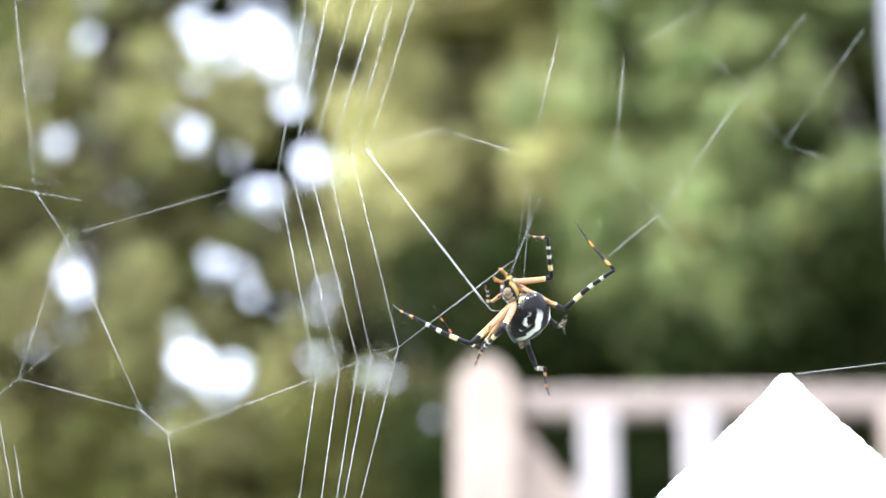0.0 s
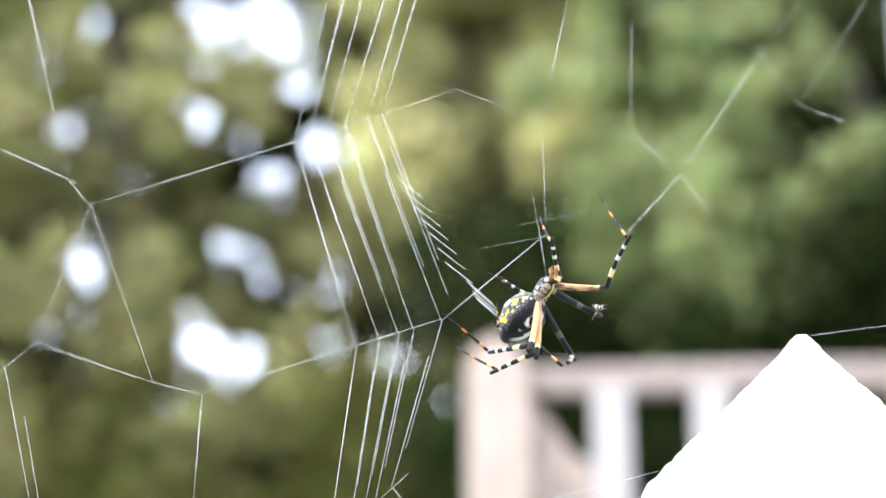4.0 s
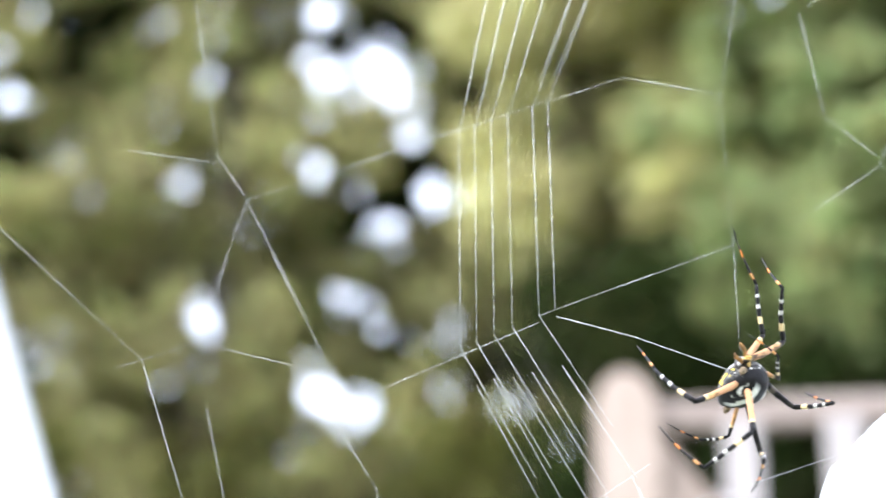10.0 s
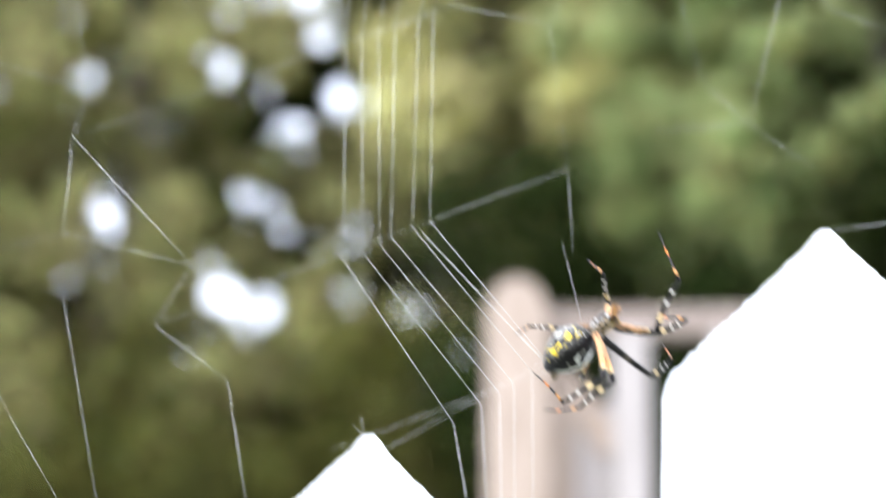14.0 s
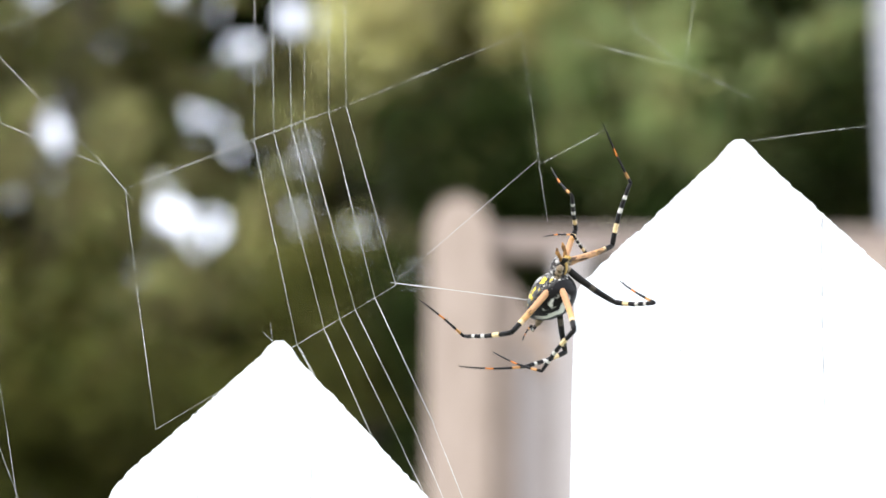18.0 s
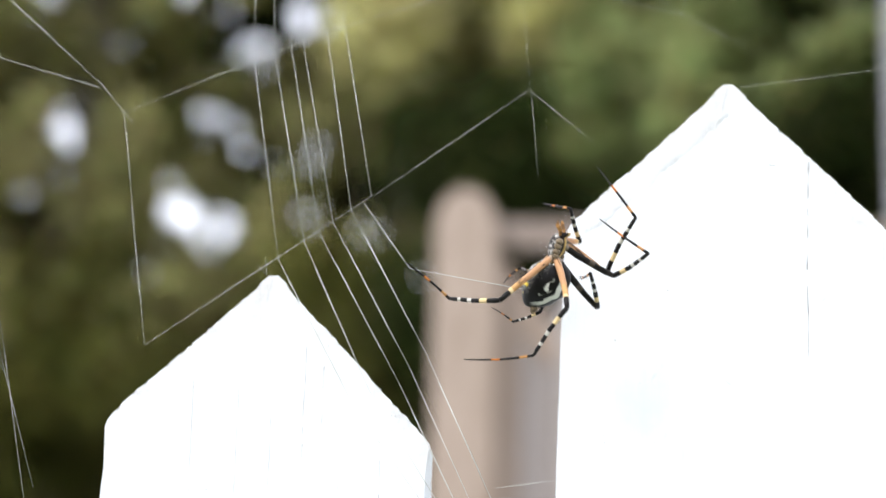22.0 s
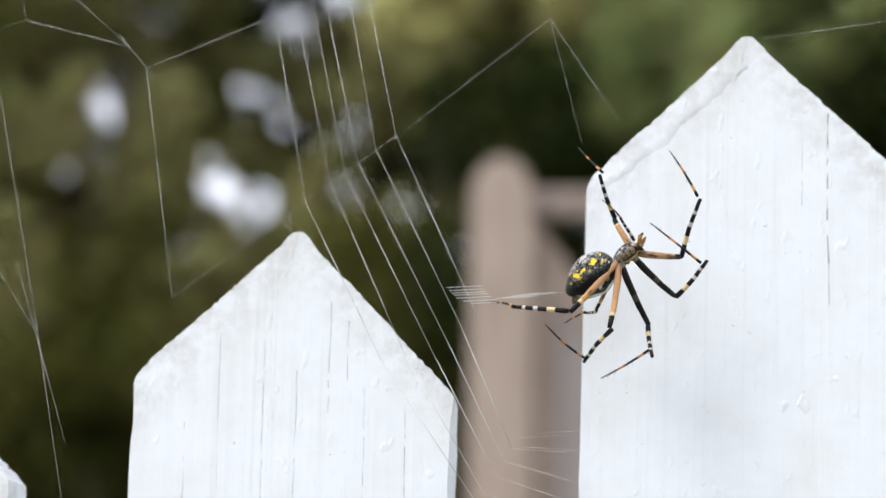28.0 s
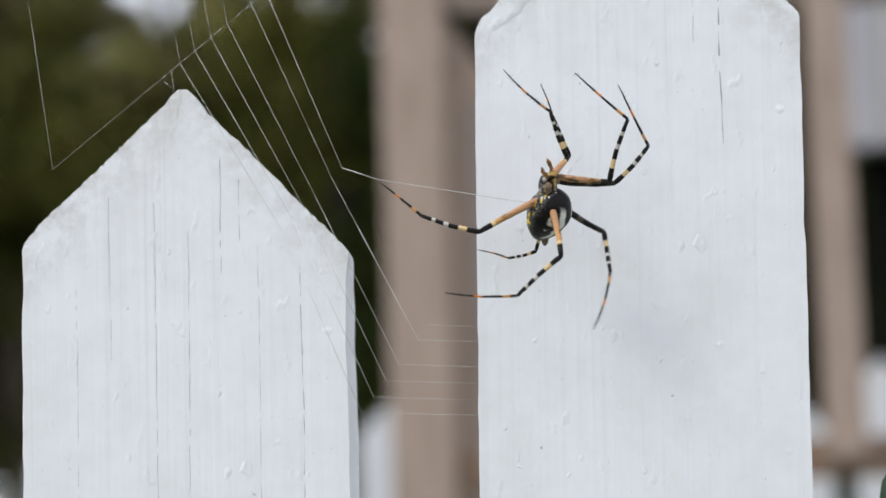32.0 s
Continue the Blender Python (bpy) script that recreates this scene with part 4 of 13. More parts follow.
THREADS.append(thread('spiral_thread', 0.0467, pose(-0.1336, -0.0120, 1.1144, 180.0, 11.0, 180.0), SPIRAL))
THREADS.append(thread('spiral_thread', 0.0466, pose(-0.1314, -0.0120, 1.1286, 180.0, 10.6, 180.0), SPIRAL))
THREADS.append(thread('spiral_thread', 0.0466, pose(-0.1290, -0.0120, 1.1160, 180.0, 10.6, 180.0), SPIRAL))
THREADS.append(thread('spiral_thread', 0.0466, pose(-0.1265, -0.0120, 1.1299, 180.0, 10.1, 180.0), SPIRAL))
THREADS.append(thread('spiral_thread', 0.0466, pose(-0.1243, -0.0120, 1.1176, 180.0, 10.1, 180.0), SPIRAL))
THREADS.append(thread('spiral_thread', 0.0458, pose(-0.1194, -0.0120, 1.1319, 180.0, 9.5, 180.0), SPIRAL))
THREADS.append(thread('spiral_thread', 0.0458, pose(-0.1173, -0.0120, 1.1193, 180.0, 9.5, 180.0), SPIRAL))
THREADS.append(thread('spiral_thread', 0.0453, pose(-0.1150, -0.0120, 1.1331, 180.0, 9.0, 180.0), SPIRAL))
THREADS.append(thread('spiral_thread', 0.0453, pose(-0.1130, -0.0120, 1.1203, 180.0, 9.0, 180.0), SPIRAL))
THREADS.append(thread('spiral_thread', 0.0414, pose(-0.1286, -0.0120, 1.0671, 180.0, -6.5, 180.0), SPIRAL))
THREADS.append(thread('spiral_thread', 0.0414, pose(-0.1305, -0.0120, 1.0505, 180.0, -6.5, 180.0), SPIRAL))
THREADS.append(thread('spiral_thread', 0.0407, pose(-0.1246, -0.0120, 1.0686, 180.0, -7.8, 180.0), SPIRAL))
THREADS.append(thread('spiral_thread', 0.0407, pose(-0.1267, -0.0120, 1.0534, 180.0, -7.8, 180.0), SPIRAL))
THREADS.append(thread('spiral_thread', 0.0398, pose(-0.1204, -0.0120, 1.0701, 180.0, -9.3, 180.0), SPIRAL))
THREADS.append(thread('spiral_thread', 0.0398, pose(-0.1227, -0.0120, 1.0563, 180.0, -9.3, 180.0), SPIRAL))
THREADS.append(thread('spiral_thread', 0.0388, pose(-0.1161, -0.0120, 1.0717, 180.0, -11.0, 180.0), SPIRAL))
THREADS.append(thread('spiral_thread', 0.0388, pose(-0.1186, -0.0120, 1.0591, 180.0, -11.0, 180.0), SPIRAL))
THREADS.append(thread('spiral_thread', 0.0367, pose(-0.1097, -0.0120, 1.0741, 180.0, -13.8, 180.0), SPIRAL))
THREADS.append(thread('spiral_thread', 0.0367, pose(-0.1126, -0.0120, 1.0625, 180.0, -13.8, 180.0), SPIRAL))
THREADS.append(thread('spiral_thread', 0.0341, pose(-0.1059, -0.0120, 1.0756, 180.0, -15.7, 180.0), SPIRAL))
THREADS.append(thread('spiral_thread', 0.0341, pose(-0.1093, -0.0120, 1.0632, 180.0, -15.7, 180.0), SPIRAL))
THREADS.append(thread('spiral_thread', 0.0381, pose(-0.1351, -0.0120, 1.0094, 180.0, 49.4, 180.0), SPIRAL))
THREADS.append(thread('spiral_thread', 0.0381, pose(-0.1246, -0.0120, 1.0004, 180.0, 49.4, 180.0), SPIRAL))
THREADS.append(thread('spiral_thread', 0.0378, pose(-0.1322, -0.0120, 1.0131, 180.0, 48.6, 180.0), SPIRAL))
THREADS.append(thread('spiral_thread', 0.0378, pose(-0.1210, -0.0120, 1.0032, 180.0, 48.6, 180.0), SPIRAL))
THREADS.append(thread('spiral_thread', 0.0376, pose(-0.1292, -0.0120, 1.0170, 180.0, 47.9, 180.0), SPIRAL))
THREADS.append(thread('spiral_thread', 0.0376, pose(-0.1172, -0.0120, 1.0062, 180.0, 47.9, 180.0), SPIRAL))
THREADS.append(thread('spiral_thread', 0.0383, pose(-0.1260, -0.0120, 1.0210, 180.0, 47.1, 180.0), SPIRAL))
THREADS.append(thread('spiral_thread', 0.0383, pose(-0.1140, -0.0120, 1.0098, 180.0, 47.1, 180.0), SPIRAL))
THREADS.append(thread('spiral_thread', 0.0379, pose(-0.1214, -0.0120, 1.0269, 180.0, 46.0, 180.0), SPIRAL))
THREADS.append(thread('spiral_thread', 0.0379, pose(-0.1082, -0.0120, 1.0142, 180.0, 46.0, 180.0), SPIRAL))
THREADS.append(thread('spiral_thread', 0.0373, pose(-0.1185, -0.0120, 1.0304, 180.0, 45.4, 180.0), SPIRAL))
THREADS.append(thread('spiral_thread', 0.0373, pose(-0.1045, -0.0120, 1.0166, 180.0, 45.4, 180.0), SPIRAL))
THREADS.append(thread('spiral_thread', 0.0371, pose(-0.0958, -0.0120, 0.9756, 180.0, 28.1, 180.0), SPIRAL))
THREADS.append(thread('spiral_thread', 0.0371, pose(-0.0917, -0.0120, 0.9680, 180.0, 28.1, 180.0), SPIRAL))
THREADS.append(thread('spiral_thread', 0.0365, pose(-0.0926, -0.0120, 0.9782, 180.0, 26.4, 180.0), SPIRAL))
THREADS.append(thread('spiral_thread', 0.0365, pose(-0.0890, -0.0120, 0.9708, 180.0, 26.4, 180.0), SPIRAL))
THREADS.append(thread('spiral_thread', 0.0359, pose(-0.0893, -0.0120, 0.9809, 180.0, 24.5, 180.0), SPIRAL))
THREADS.append(thread('spiral_thread', 0.0359, pose(-0.0861, -0.0120, 0.9738, 180.0, 24.5, 180.0), SPIRAL))
THREADS.append(thread('spiral_thread', 0.0353, pose(-0.0860, -0.0120, 0.9838, 180.0, 22.5, 180.0), SPIRAL))
THREADS.append(thread('spiral_thread', 0.0353, pose(-0.0831, -0.0120, 0.9768, 180.0, 22.5, 180.0), SPIRAL))
THREADS.append(thread('spiral_thread', 0.0345, pose(-0.0810, -0.0120, 0.9879, 180.0, 19.3, 180.0), SPIRAL))
THREADS.append(thread('spiral_thread', 0.0345, pose(-0.0786, -0.0120, 0.9811, 180.0, 19.3, 180.0), SPIRAL))
THREADS.append(thread('spiral_thread', 0.0340, pose(-0.0779, -0.0120, 0.9904, 180.0, 17.4, 180.0), SPIRAL))
THREADS.append(thread('spiral_thread', 0.0340, pose(-0.0759, -0.0120, 0.9838, 180.0, 17.4, 180.0), SPIRAL))
THREADS.append(thread('spiral_thread', 0.0230, pose(-0.0742, -0.0120, 0.9353, 180.0, 67.2, 180.0), FINE))
THREADS.append(thread('spiral_thread', 0.0230, pose(-0.0688, -0.0120, 0.9330, 180.0, 67.2, 180.0), FINE))
THREADS.append(thread('spiral_thread', 0.0213, pose(-0.0727, -0.0120, 0.9381, 180.0, 71.2, 180.0), FINE))
THREADS.append(thread('spiral_thread', 0.0213, pose(-0.0678, -0.0120, 0.9364, 180.0, 71.2, 180.0), FINE))
THREADS.append(thread('spiral_thread', 0.0195, pose(-0.0712, -0.0120, 0.9411, 180.0, 76.3, 180.0), FINE))
THREADS.append(thread('spiral_thread', 0.0195, pose(-0.0665, -0.0120, 0.9400, 180.0, 76.3, 180.0), FINE))
THREADS.append(thread('spiral_thread', 0.0177, pose(-0.0696, -0.0120, 0.9441, 180.0, 82.5, 180.0), FINE))
THREADS.append(thread('spiral_thread', 0.0177, pose(-0.0650, -0.0120, 0.9435, 180.0, 82.5, 180.0), FINE))
THREADS.append(thread('spiral_thread', 0.0150, pose(-0.0672, -0.0120, 0.9486, 0.0, 86.2, 0.0), FINE))
THREADS.append(thread('spiral_thread', 0.0150, pose(-0.0624, -0.0120, 0.9489, 0.0, 86.2, 0.0), FINE))
THREADS.append(thread('spiral_thread', 0.0121, pose(-0.0657, -0.0120, 0.9514, 0.0, 78.1, 0.0), FINE))
THREADS.append(thread('spiral_thread', 0.0121, pose(-0.0592, -0.0120, 0.9527, 0.0, 78.1, 0.0), FINE))
THREADS.append(thread('radial_thread', 0.0640, pose(-0.2001, -0.0120, 1.1089, 0.0, 74.2, 0.0), RADIAL))
THREADS.append(thread('radial_thread', 0.0640, pose(-0.1766, -0.0120, 1.1156, 0.0, 74.2, 0.0), RADIAL))
THREADS.append(thread('radial_thread', 0.0158, pose(-0.1150, -0.0120, 1.1331, 0.0, 73.7, 0.0), RADIAL))
THREADS.append(thread('radial_thread', 0.0158, pose(-0.1094, -0.0120, 1.1347, 0.0, 73.7, 0.0), RADIAL))
THREADS.append(thread('radial_thread', 0.0205, pose(-0.0942, -0.0120, 1.1392, 180.0, 70.5, 180.0), RADIAL))
THREADS.append(thread('radial_thread', 0.0205, pose(-0.0884, -0.0120, 1.1371, 180.0, 70.5, 180.0), RADIAL))
THREADS.append(thread('radial_thread', 0.0550, pose(-0.1687, -0.0120, 1.0521, 0.0, 69.5, 0.0), RADIAL))
THREADS.append(thread('radial_thread', 0.0550, pose(-0.1574, -0.0120, 1.0563, 0.0, 69.5, 0.0), RADIAL))
THREADS.append(thread('radial_thread', 0.0330, pose(-0.1059, -0.0120, 1.0756, 0.0, 52.3, 0.0), RADIAL))
THREADS.append(thread('radial_thread', 0.0330, pose(-0.0991, -0.0120, 1.0808, 0.0, 52.3, 0.0), RADIAL))
THREADS.append(thread('radial_thread', 0.0555, pose(-0.1571, -0.0120, 0.9863, 0.0, 41.1, 0.0), RADIAL))
THREADS.append(thread('radial_thread', 0.0555, pose(-0.1550, -0.0120, 0.9886, 0.0, 41.1, 0.0), RADIAL))
THREADS.append(thread('radial_thread', 0.0393, pose(-0.1153, -0.0120, 1.0115, 0.0, 75.8, 0.0), FINE))
THREADS.append(thread('radial_thread', 0.0393, pose(-0.1014, -0.0120, 1.0150, 0.0, 75.8, 0.0), FINE))
THREADS.append(thread('radial_thread', 0.0180, pose(-0.0633, -0.0120, 1.0247, 0.0, 78.4, 0.0), FINE))
THREADS.append(thread('radial_thread', 0.0180, pose(-0.0560, -0.0120, 1.0262, 0.0, 78.4, 0.0), FINE))
THREADS.append(thread('radial_thread', 0.0315, pose(-0.0602, -0.0120, 1.1679, 180.0, -13.3, 180.0), FINE))
THREADS.append(thread('radial_thread', 0.0315, pose(-0.0618, -0.0120, 1.1609, 180.0, -13.3, 180.0), FINE))
THREADS.append(thread('radial_thread', 0.0296, pose(-0.0691, -0.0120, 1.1303, 180.0, -7.7, 180.0), FAINT))
THREADS.append(thread('radial_thread', 0.0296, pose(-0.0691, -0.0120, 1.1303, 180.0, -7.7, 180.0), FAINT))
THREADS.append(thread('radial_thread', 0.0198, pose(-0.0730, -0.0120, 1.1010, 0.0, 21.0, 0.0), FAINT))
THREADS.append(thread('radial_thread', 0.0198, pose(-0.0771, -0.0120, 1.0905, 0.0, 21.0, 0.0), FAINT))
THREADS.append(thread('radial_thread', 0.0193, pose(-0.0700, -0.0120, 1.1090, 180.0, -5.2, 180.0), FAINT))
THREADS.append(thread('radial_thread', 0.0193, pose(-0.0690, -0.0120, 1.1202, 180.0, -5.2, 180.0), FAINT))
THREADS.append(thread('radial_thread', 0.0239, pose(-0.2195, -0.0120, 1.1243, 180.0, 78.0, 180.0), RADIAL))
THREADS.append(thread('radial_thread', 0.0239, pose(-0.2325, -0.0120, 1.1271, 180.0, 78.0, 180.0), RADIAL))
THREADS.append(thread('radial_thread', 0.0577, pose(-0.2202, -0.0120, 1.1909, 180.0, 9.1, 180.0), RADIAL))
THREADS.append(thread('radial_thread', 0.0577, pose(-0.2183, -0.0120, 1.1791, 180.0, 9.1, 180.0), RADIAL))
THREADS.append(thread('radial_thread', 0.0093, pose(-0.2092, -0.0120, 1.1221, 180.0, 34.6, 180.0), RADIAL))
THREADS.append(thread('radial_thread', 0.0093, pose(-0.2054, -0.0120, 1.1166, 180.0, 34.6, 180.0), RADIAL))
THREADS.append(thread('radial_thread', 0.0401, pose(-0.2001, -0.0120, 1.1089, 180.0, 25.5, 180.0), RADIAL))
THREADS.append(thread('radial_thread', 0.0401, pose(-0.1932, -0.0120, 1.0946, 180.0, 25.5, 180.0), RADIAL))
THREADS.append(thread('radial_thread', 0.0250, pose(-0.2001, -0.0120, 1.1089, 180.0, -14.7, 180.0), RADIAL))
THREADS.append(thread('radial_thread', 0.0250, pose(-0.2045, -0.0120, 1.0922, 180.0, -14.7, 180.0), RADIAL))
THREADS.append(thread('radial_thread', 0.0127, pose(-0.1760, -0.0120, 1.0584, 180.0, 48.8, 180.0), RADIAL))
THREADS.append(thread('radial_thread', 0.0127, pose(-0.1783, -0.0120, 1.0605, 180.0, 48.8, 180.0), RADIAL))
THREADS.append(thread('radial_thread', 0.0300, pose(-0.2108, -0.0120, 1.0680, 180.0, 74.6, 180.0), RADIAL))
THREADS.append(thread('radial_thread', 0.0300, pose(-0.2049, -0.0120, 1.0664, 180.0, 74.6, 180.0), RADIAL))
THREADS.append(thread('radial_thread', 0.0239, pose(-0.2108, -0.0120, 1.0680, 180.0, -49.5, 180.0), FINE))
THREADS.append(thread('radial_thread', 0.0239, pose(-0.1987, -0.0120, 1.0783, 180.0, -49.5, 180.0), FINE))
THREADS.append(thread('radial_thread', 0.0795, pose(-0.2169, -0.0120, 1.0628, 0.0, -50.6, 0.0), RADIAL))
THREADS.append(thread('radial_thread', 0.0795, pose(-0.2432, -0.0120, 1.0844, 0.0, -50.6, 0.0), RADIAL))
THREADS.append(thread('radial_thread', 0.0470, pose(-0.2169, -0.0120, 1.0628, 180.0, 13.0, 180.0), RADIAL))
THREADS.append(thread('radial_thread', 0.0470, pose(-0.2148, -0.0120, 1.0537, 180.0, 13.0, 180.0), RADIAL))
THREADS.append(thread('radial_thread', 0.0324, pose(-0.2042, -0.0120, 1.0079, 180.0, 15.2, 180.0), FINE))
THREADS.append(thread('radial_thread', 0.0324, pose(-0.2018, -0.0120, 0.9990, 180.0, 15.2, 180.0), FINE))
THREADS.append(thread('radial_thread', 0.0209, pose(-0.1687, -0.0120, 1.0521, 180.0, 10.0, 180.0), RADIAL))
THREADS.append(thread('radial_thread', 0.0209, pose(-0.1677, -0.0120, 1.0461, 180.0, 10.0, 180.0), RADIAL))
THREADS.append(thread('radial_thread', 0.0288, pose(-0.1641, -0.0120, 1.0255, 180.0, 10.1, 180.0), RADIAL))
THREADS.append(thread('radial_thread', 0.0288, pose(-0.1621, -0.0120, 1.0146, 180.0, 10.1, 180.0), RADIAL))
THREADS.append(thread('radial_thread', 0.0633, pose(-0.2109, -0.0120, 1.0493, 180.0, 12.1, 180.0), RADIAL))
THREADS.append(thread('radial_thread', 0.0581, pose(-0.1976, -0.0120, 0.9874, 180.0, 11.4, 180.0), RADIAL))
THREADS.append(thread('radial_thread', 0.0052, pose(-0.1273, -0.0120, 1.0152, 180.0, 7.3, 180.0), RADIAL))
THREADS.append(thread('radial_thread', 0.0041, pose(-0.1295, -0.0120, 1.0129, 180.0, 45.7, 180.0), RADIAL))
THREADS.append(thread('radial_thread', 0.0215, pose(-0.0133, 0.0200, 1.1910, 180.0, -56.4, 180.0), FINE))
THREADS.append(thread('radial_thread', 0.0215, pose(-0.0224, 0.0200, 1.1850, 180.0, -56.4, 180.0), FINE))
THREADS.append(thread('radial_thread', 0.0331, pose(-0.0403, 0.0200, 1.1731, 180.0, -6.1, 180.0), FINE))
THREADS.append(thread('radial_thread', 0.0331, pose(-0.0405, 0.0200, 1.1709, 180.0, -6.1, 180.0), FINE))
THREADS.append(thread('radial_thread', 0.0138, pose(-0.0441, 0.0200, 1.1380, 180.0, 39.3, 180.0), FINE))
THREADS.append(thread('radial_thread', 0.0138, pose(-0.0404, 0.0200, 1.1335, 180.0, 39.3, 180.0), FINE))
THREADS.append(thread('radial_thread', 0.0139, pose(-0.0317, 0.0200, 1.1228, 180.0, 34.7, 180.0), FINE))
THREADS.append(thread('radial_thread', 0.0139, pose(-0.0317, 0.0200, 1.1228, 180.0, 34.7, 180.0), FINE))
THREADS.append(thread('radial_thread', 0.0408, pose(-0.0317, 0.0200, 1.1228, 0.0, 35.3, 0.0), FINE))
THREADS.append(thread('radial_thread', 0.0408, pose(-0.0279, 0.0200, 1.1281, 0.0, 35.3, 0.0), FINE))
THREADS.append(thread('radial_thread', 0.0321, pose(-0.0044, 0.0200, 1.1615, 0.0, 38.1, 0.0), FINE))
THREADS.append(thread('radial_thread', 0.0134, pose(-0.0132, 0.0200, 1.1716, 180.0, 41.1, 180.0), FINE))
THREADS.append(thread('radial_thread', 0.0198, pose(-0.0044, 0.0200, 1.1615, 180.0, 31.6, 180.0), FINE))
THREADS.append(thread('radial_thread', 0.0138, pose(0.0062, 0.0200, 1.1442, 180.0, 67.9, 180.0), FINE))
THREADS.append(thread('radial_thread', 0.0138, pose(0.0117, 0.0200, 1.1420, 180.0, 67.9, 180.0), FINE))
THREADS.append(thread('radial_thread', 0.0112, pose(0.0245, 0.0200, 1.1368, 180.0, 87.2, 180.0), FINE))
THREADS.append(thread('radial_thread', 0.0450, pose(0.0062, 0.0200, 1.1442, 0.0, 35.2, 0.0), FINE))
THREADS.append(thread('radial_thread', 0.0230, pose(-0.0561, 0.0200, 1.1024, 0.0, 50.2, 0.0), FINE))
THREADS.append(thread('radial_thread', 0.0230, pose(-0.0493, 0.0200, 1.1081, 0.0, 50.2, 0.0), FINE))
THREADS.append(thread('radial_thread', 0.0283, pose(0.0041, 0.0040, 1.0706, 92.6, 56.5, 58.8), FINE))
THREADS.append(thread('radial_thread', 0.0283, pose(0.0047, 0.0036, 1.0705, 92.6, 56.5, 58.8), FINE))
STRAND.append(thread('drag_line', 0.0095, pose(0, 0, 0), DRAG))
STRAND.append(thread('drag_line', 0.0095, pose(0, 0, 0), DRAG))
STRAND.append(thread('drag_line', 0.0095, pose(0, 0, 0), DRAG))
STRAND.append(thread('drag_line', 0.0095, pose(0, 0, 0), DRAG))
STRAND.append(thread('drag_line', 0.0095, pose(0, 0, 0), DRAG))
STRAND.append(thread('drag_line', 0.0095, pose(0, 0, 0), DRAG))
STRAND.append(thread('drag_line', 0.0095, pose(0, 0, 0), DRAG))
STRAND.append(thread('drag_line', 0.0095, pose(0, 0, 0), DRAG))
STRAND.append(thread('drag_line', 0.0095, pose(0, 0, 0), DRAG))
STRAND.append(thread('drag_line', 0.0095, pose(0, 0, 0), DRAG))
STRAND.append(thread('drag_line', 0.0095, pose(0, 0, 0), DRAG))
STRAND.append(thread('drag_line', 0.0095, pose(0, 0, 0), DRAG))

tagged(spider_web, "half-built white silk orb web strung between fence pickets", "spider web")


